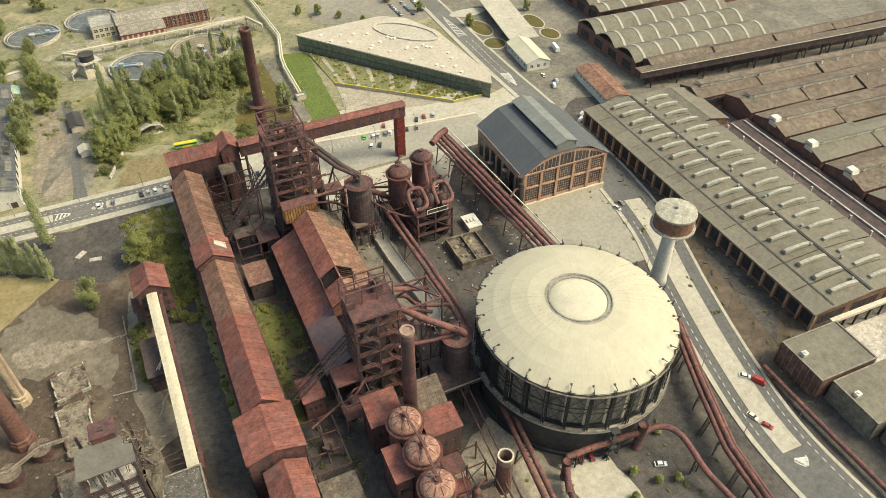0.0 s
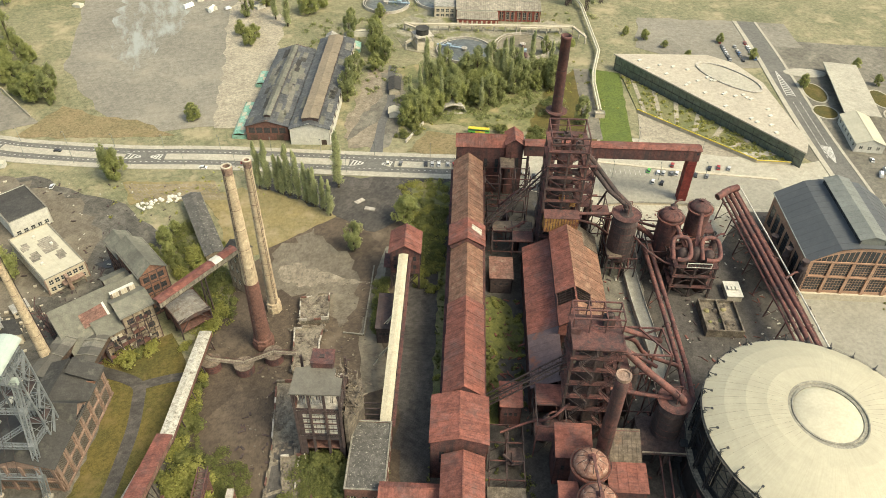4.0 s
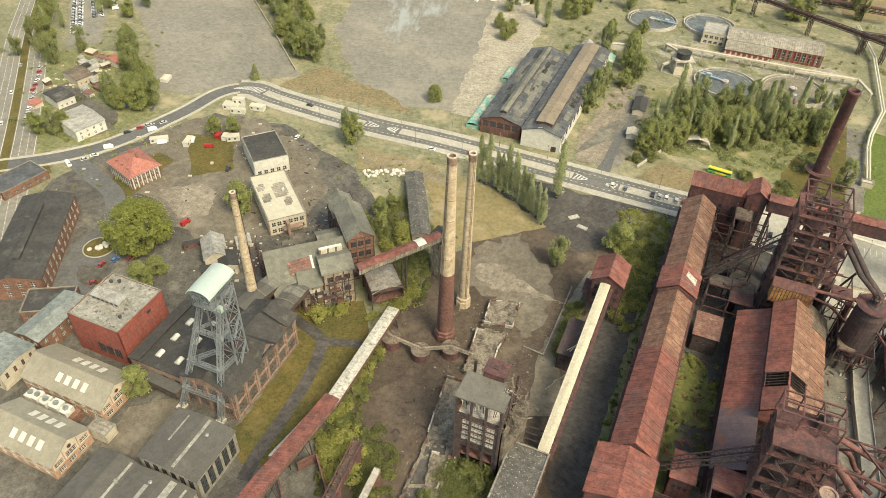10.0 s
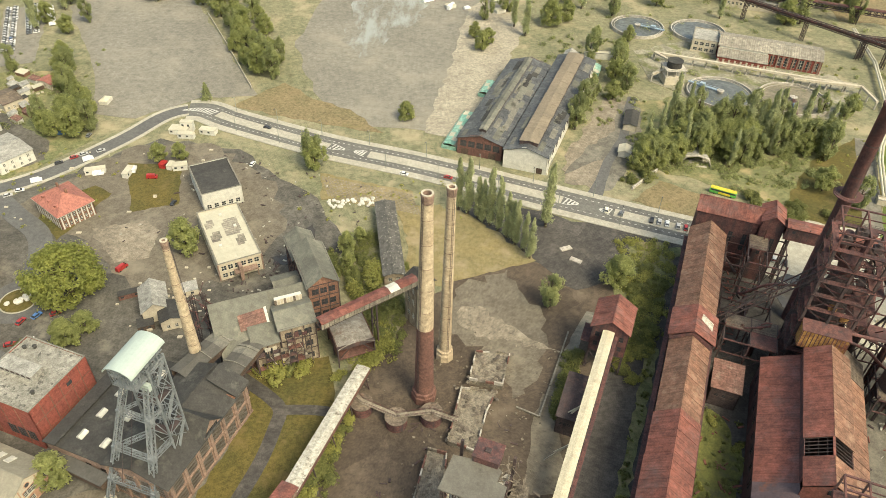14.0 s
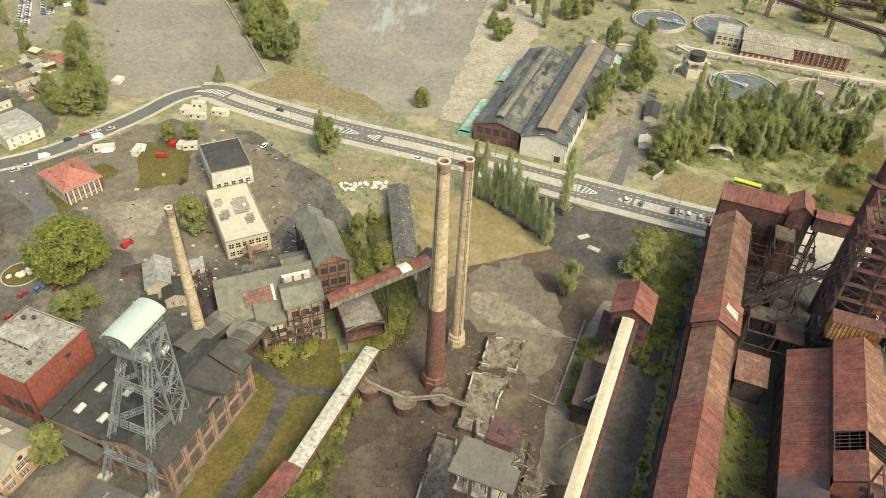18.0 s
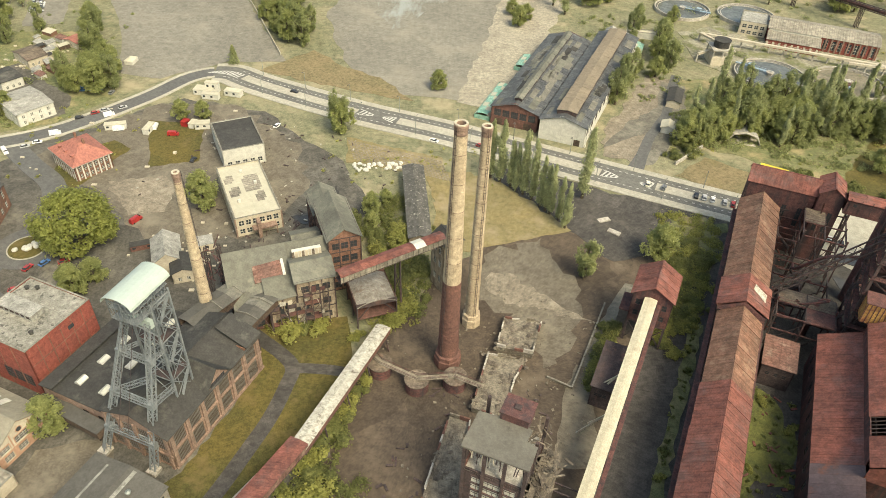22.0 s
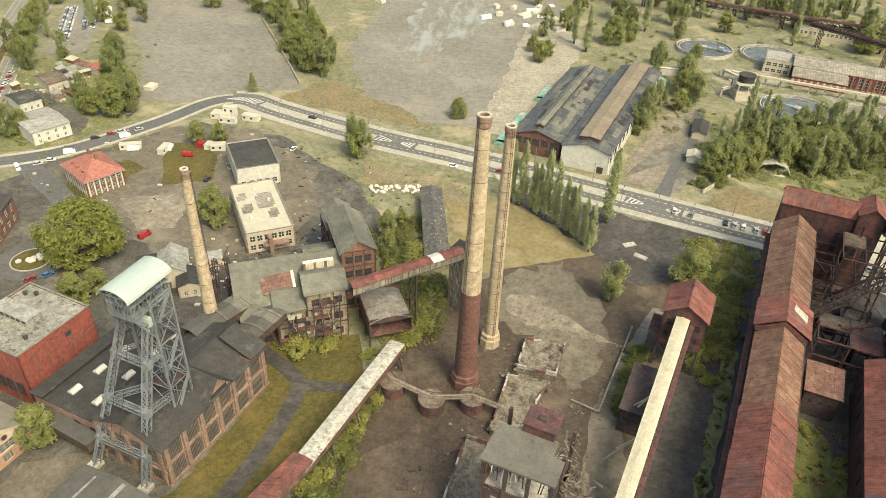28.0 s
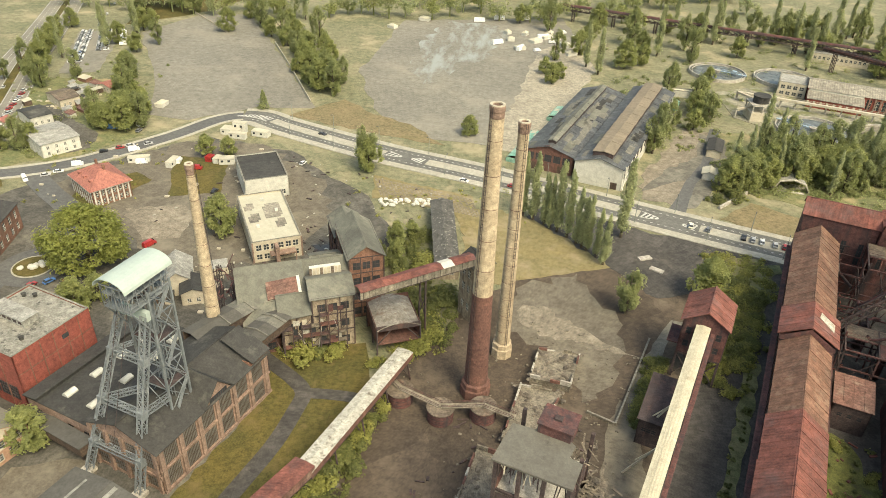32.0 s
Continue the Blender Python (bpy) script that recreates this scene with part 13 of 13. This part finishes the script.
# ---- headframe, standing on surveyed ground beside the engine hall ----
def headframe():
    t = thing("headframe", pose(-70.8, -43.5, -0.5, 0, 0, -18.4), "blue-grey lattice steel mining headframe with an arched roof", "headframe")
    x0, x1, y0, y1 = -12.6, -5.4, 11.6, 18.2
    lv = [0, 8, 15, 22, 29, 36, 43, 49]
    for x, y in ((x0, y0), (x1, y0), (x0, y1), (x1, y1)):
        part("tower_leg", Shape().beam((x, y, 0), (x, y, 50), 0.5), TEAL, t)
    sides = (((x0, y0), (x1, y0)), ((x1, y0), (x1, y1)), ((x1, y1), (x0, y1)), ((x0, y1), (x0, y0)))
    for z0, z1 in zip(lv, lv[1:]):
        for a, c in sides:
            part("tower_brace", Shape().beam((*a, z0), (*c, z1), 0.17), TEAL, t)
            part("tower_brace", Shape().beam((*c, z0), (*a, z1), 0.17), TEAL, t)
            part("tower_tie", Shape().beam((*a, z1), (*c, z1), 0.26), TEAL, t)
    for z in (22.2, 36.2):
        part("landing", Shape().box(x0, x1, y0, y0 + 2.2, z, z + 0.12).box(x1 - 2.0, x1, y0 + 2.2, y1, z, z + 0.12), RUST_DARK, t, "rusty landing plates")
    feet = [Vector((-22.2, -2.2, 0)), Vector((-5.9, -2.4, 0))]
    tops = [Vector((-13.6, 11.0, 44)), Vector((-6.4, 10.8, 44))]
    for a, b in zip(feet, tops):
        part("raking_leg", Shape().lattice(a, b, 1.5, 2.3, 0.3, 0.13), TEAL, t, "raking lattice leg")
        part("footing", Shape().box(a.x - 1.5, a.x + 1.5, a.y - 1.5, a.y + 1.5, 0, 1.1), CONCRETE, t)
    for q in (0.2, 0.47, 0.76):
        part("cross_tie", Shape().lattice(feet[0].lerp(tops[0], q), feet[1].lerp(tops[1], q), 1.3, 2.0, 0.24, 0.12), TEAL, t)
        for i in (0, 1):
            part("gusset", Shape().box(-0.95, 0.95, -0.85, 0.85, -1.0, 1.0), TEAL, t, m=Matrix.Translation(feet[i].lerp(tops[i], q)))
    part("portal_girder", Shape().box(-14.6, -5.4, 10.2, 11.4, 43, 45.4), TEAL_ROOF, t, "pale plated portal girder")
    for i, x in enumerate((x0, x1)):
        part("back_tie", Shape().lattice(feet[i].lerp(tops[i], 0.47), (x, y0, 20), 1.2, 1.8, 0.18, 0.1), TEAL, t)
        part("back_tie", Shape().lattice(feet[i].lerp(tops[i], 0.76), (x, y0, 34), 0.8, 1.8, 0.15, 0.09), TEAL, t)
    for x in (-10.6, -7.6):
        part("cage_guide", Shape().beam((x - 0.5, 15, 0), (x - 0.5, 15, 50), 0.18).beam((x + 0.5, 15, 0), (x + 0.5, 15, 50), 0.18), TEAL, t)
    for k in range(6):
        z0, z1, ya, yb = lv[k + 1], lv[k + 2], *((y0 + 1, y1 - 1) if k % 2 else (y1 - 1, y0 + 1))
        part("stair", Shape().beam((x1 + 0.7, ya, z0), (x1 + 0.7, yb, z1), 0.8, 0.16).beam((x1 + 1.1, ya, z0 + 1), (x1 + 1.1, yb, z1 + 1), 0.08), TEAL, t)
    # head house: open framed sheave floors under a barrel roof, overhanging to the south
    u0, u1, v0, v1, zf, ze = -12.6, -5.4, 6.4, 18.6, 47.5, 53.4
    part("sheave_deck", Shape().hollow(u0, u1, v0, v1, 2.0, zf, zf + 0.3).box(u0 + 2, u1 - 2, 11, 12, zf, zf + 0.3), TEAL, t)
    part("sheave_deck", Shape().hollow(u0, u1, v0, v1, 1.5, zf + 3.6, zf + 3.8), TEAL, t)
    xs, ys = [u0 + (u1 - u0) * k / 4 for k in range(5)], [v0 + (v1 - v0) * k / 5 for k in range(6)]
    edges = [((xs[k], y), (xs[k + 1], y)) for y in (v0, v1) for k in range(4)] + [((x, ys[k]), (x, ys[k + 1])) for x in (u0, u1) for k in range(5)]
    for k, (a, c) in enumerate(edges):
        part("head_post", Shape().beam((*a, zf), (*a, ze + 0.3), 0.18), TEAL, t)
        part("head_brace", Shape().beam((*a, zf if k % 2 else ze), (*c, ze if k % 2 else zf), 0.12), TEAL, t)
        part("head_rail", Shape().beam((*a, zf + 1.2), (*c, zf + 1.2), 0.1), TEAL, t)
        part("head_rail", Shape().beam((*a, ze), (*c, ze), 0.26), TEAL, t)
    for sx in (u0, u1):
        part("knee_brace", Shape().beam((sx, v0 + 0.3, zf), (max(min(sx, x1), x0), y0, 39), 0.3), TEAL, t)
    for x in (-10.6, -7.8):
        ring = [(x, 12 + 2.6 * math.cos(2 * math.pi * i / 24), zf + 3.2 + 2.6 * math.sin(2 * math.pi * i / 24)) for i in range(25)]
        part("sheave_wheel", Shape().tube(ring, 0.2, 6).beam((x, 9.5, zf + 3.2), (x, 14.5, zf + 3.2), 0.16).beam((x, 12, zf + 0.6), (x, 12, zf + 5.8), 0.16), RUST_DARK, t)
        part("winding_rope", Shape().beam((x, 9.5, zf + 4), (x - 3, -2, 14), 0.09), RUST_DARK, t)
    n, mid, half = 12, (u0 + u1) / 2, (u1 - u0) / 2 + 0.8
    for i in range(n):
        a0, a1 = math.pi * i / n, math.pi * (i + 1) / n
        xa, za, xb, zb = mid - half * math.cos(a0), ze - 0.1 + 2.6 * math.sin(a0), mid - half * math.cos(a1), ze - 0.1 + 2.6 * math.sin(a1)
        part("roof_sheet", Shape().slab((xa, v0 - 1.0, za), (xb, v0 - 1.0, zb), (xb, v1 + 0.8, zb), (xa, v1 + 0.8, za), 0.14), TEAL_ROOF, t)


headframe()
for x, y, k in ((12.5, 107, 1.38), (16.4, 104.6, 1.45), (20.8, 101, 1.45), (25.8, 96.5, 1.45), (29.4, 92.8, 1.3), (32.6, 88.4, 1.3), (36.3, 83.7, 1.2), (39.6, 80, 1.12), (41.8, 75, 1.1), (50.5, 96.1, 1.62), (23, 98.6, 1.2), (34.6, 86, 1.1)):
    plant("poplar", x, y, k, group="row of poplars", z=-0.5)

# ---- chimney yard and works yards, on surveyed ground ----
sheet("lawn", [(-57.5, -6), (-70, -43.5), (-75, -49), (-66, -60), (-49.6, -60), (-38, -32.5), (-29, -10), (-31.8, 6.5), (-35, 19), (-57, 15), (-66, 12.5)], -0.43, LAWN, "dry yellow-green lawn beside the engine hall", "lawn", 0.5, 3)
PATHS = (([(-70, 13.5), (-62, 7.2), (-52.4, 0.1), (-48.2, -5), (-48.6, -11.8), (-50.7, -24), (-54.8, -37), (-58.2, -47), (-61.6, -56), (-64, -66)], 2.3), ([(-48.6, -5), (-42, -4.6), (-35, -4.8), (-28, -6)], 2.0))
for k, (p, w) in enumerate(PATHS):
    tagged(new("path", ribbon(smooth_line([Vector(q) for q in p], 6), -w, w, -0.8, -0.36 + 0.012 * k).mesh("path", TARMAC_DARK)), "dark asphalt path curving between dry lawns", "path", kind="structure")
sheet("gravel_fan", [(13, 46), (20, 46), (39, 29), (48, 24), (30, 28), (18, 30), (11, 37)], -0.385, TRODDEN, "pale gravel and broken concrete behind the chimneys", "yard", 1.4, 3)
sheet("curved_path", [(71, 17), (66, 6), (62, -5), (58, -4), (62, 8), (67, 18)], -0.375, TARMAC_DARK, "dark curved path beside the belt conveyor", "path", 0.3, 3)
t = thing("yard_wall", pose(0, 0, -0.5), "low crumbling wall round the chimney yard", "wall")
for a, b in (((52.5, 32.7), (47.8, 20.2)), ((47.7, 19.8), (42.9, 7.2)), ((42.8, 6.8), (37.9, -5.9)), ((37.6, -5.7), (30.5, -2.2))):
    part("wall_bay", Shape().beam((*a, 0.5), (*b, 0.5), 0.4, 1.0), FOUND, t)
    part("coping", Shape().beam((*a, 1.06), (*b, 1.06), 0.55, 0.12), COPING, t)
scrub("hedge", "unkempt green hedge below the belt conveyor", LEAF_GREEN, [(54.5 + (46 - 54.5) * k / 60 + 1.4 * math.sin(k * 2.7), 24 - 29 * k / 60, 0.8 + 0.5 * math.sin(k * 1.9) ** 2) for k in range(60)], 51, 0.28, 50)
for x, y, a, b, turn in ((83, 44, 5, 2, 0.5), (92, 30, 3, 7, 1.2), (150, 66, 6, 3, 0.2), (141, 52, 3, 4, 0.9), (208, 8, 6, 4, 0.4), (197, 20, 4, 6, 1.0), (88, 12, 2.4, 6, 0.3), (-60, 70, 5, 3, 0.4), (-52, 88, 3, 5, 0.9)):
    pr = random.Random(int(x * 7 + y))
    ring = [(x + a * math.cos(k * 0.45 + turn) * pr.uniform(0.6, 1.25), y + b * math.sin(k * 0.45 + turn) * pr.uniform(0.6, 1.25)) for k in range(14)]
    sheet("puddle", ring, -0.335, PUDDLE, "shallow rain puddle on the worn yard", "puddle", thick=0.15)


def litter(label, mat, areas, seed, long=1.2, thick=0.35):
    """Loose bits lying about: short slabs, planks and blocks, each turned its own way."""
    rnd = random.Random(seed)
    s = Shape()
    for x0, x1, y0, y1, n in areas:
        for _ in range(n):
            x, y = rnd.uniform(x0, x1), rnd.uniform(y0, y1)
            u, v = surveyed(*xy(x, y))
            turn, k = rnd.uniform(0, 6.28), rnd.uniform(0.3, 1.0) ** 1.5 * long
            d = Vector((math.cos(turn), math.sin(turn), 0)) * k
            z = -0.42 + rnd.uniform(0.05, thick)
            s.beam((u - d.x, v - d.y, z - 0.1), (u + d.x, v + d.y, z + rnd.uniform(-.1, .2)), rnd.uniform(0.2, 0.8), rnd.uniform(0.15, thick))
    tagged(new("litter", s.mesh("litter", mat)), label, "debris", kind="stuff")


litter("rusty scrap lying about the works yard", RUST_ROOF, ((76, 88, -30, 60, 60), (108, 230, -60, 95, 260), (90, 108, -40, 30, 60), (84, 100, 60, 110, 50)), 61, 1.5)
litter("pale rubble and boards lying about the works yard", FLAKY, ((76, 88, -30, 60, 30), (140, 235, -40, 95, 170), (200, 300, -20, 30, 40)), 62, 0.9)
litter("dark scrap and sleepers lying about the works yard", RUST_DARK, ((76, 88, -30, 60, 50), (140, 235, -60, 95, 220), (286, 304, -70, 60, 60), (0, 40, -60, 0, 60)), 63, 1.6)
litter("crumbs of rubble scattered over the chimney yard", FOUND, ((2, 48, -60, 40, 200), (-40, 0, -10, 40, 40)), 64, 0.5, 0.3)
litter("pale odds and ends lying about the western yards", FLAKY, ((-165, -60, 30, 110, 50), (-110, -70, 20, 60, 50)), 65, 0.8)
litter("dark timber and scrap in the western yards", RUST_DARK, ((-165, -60, 30, 110, 80), (-100, -60, 20, 60, 90)), 66, 1.4)
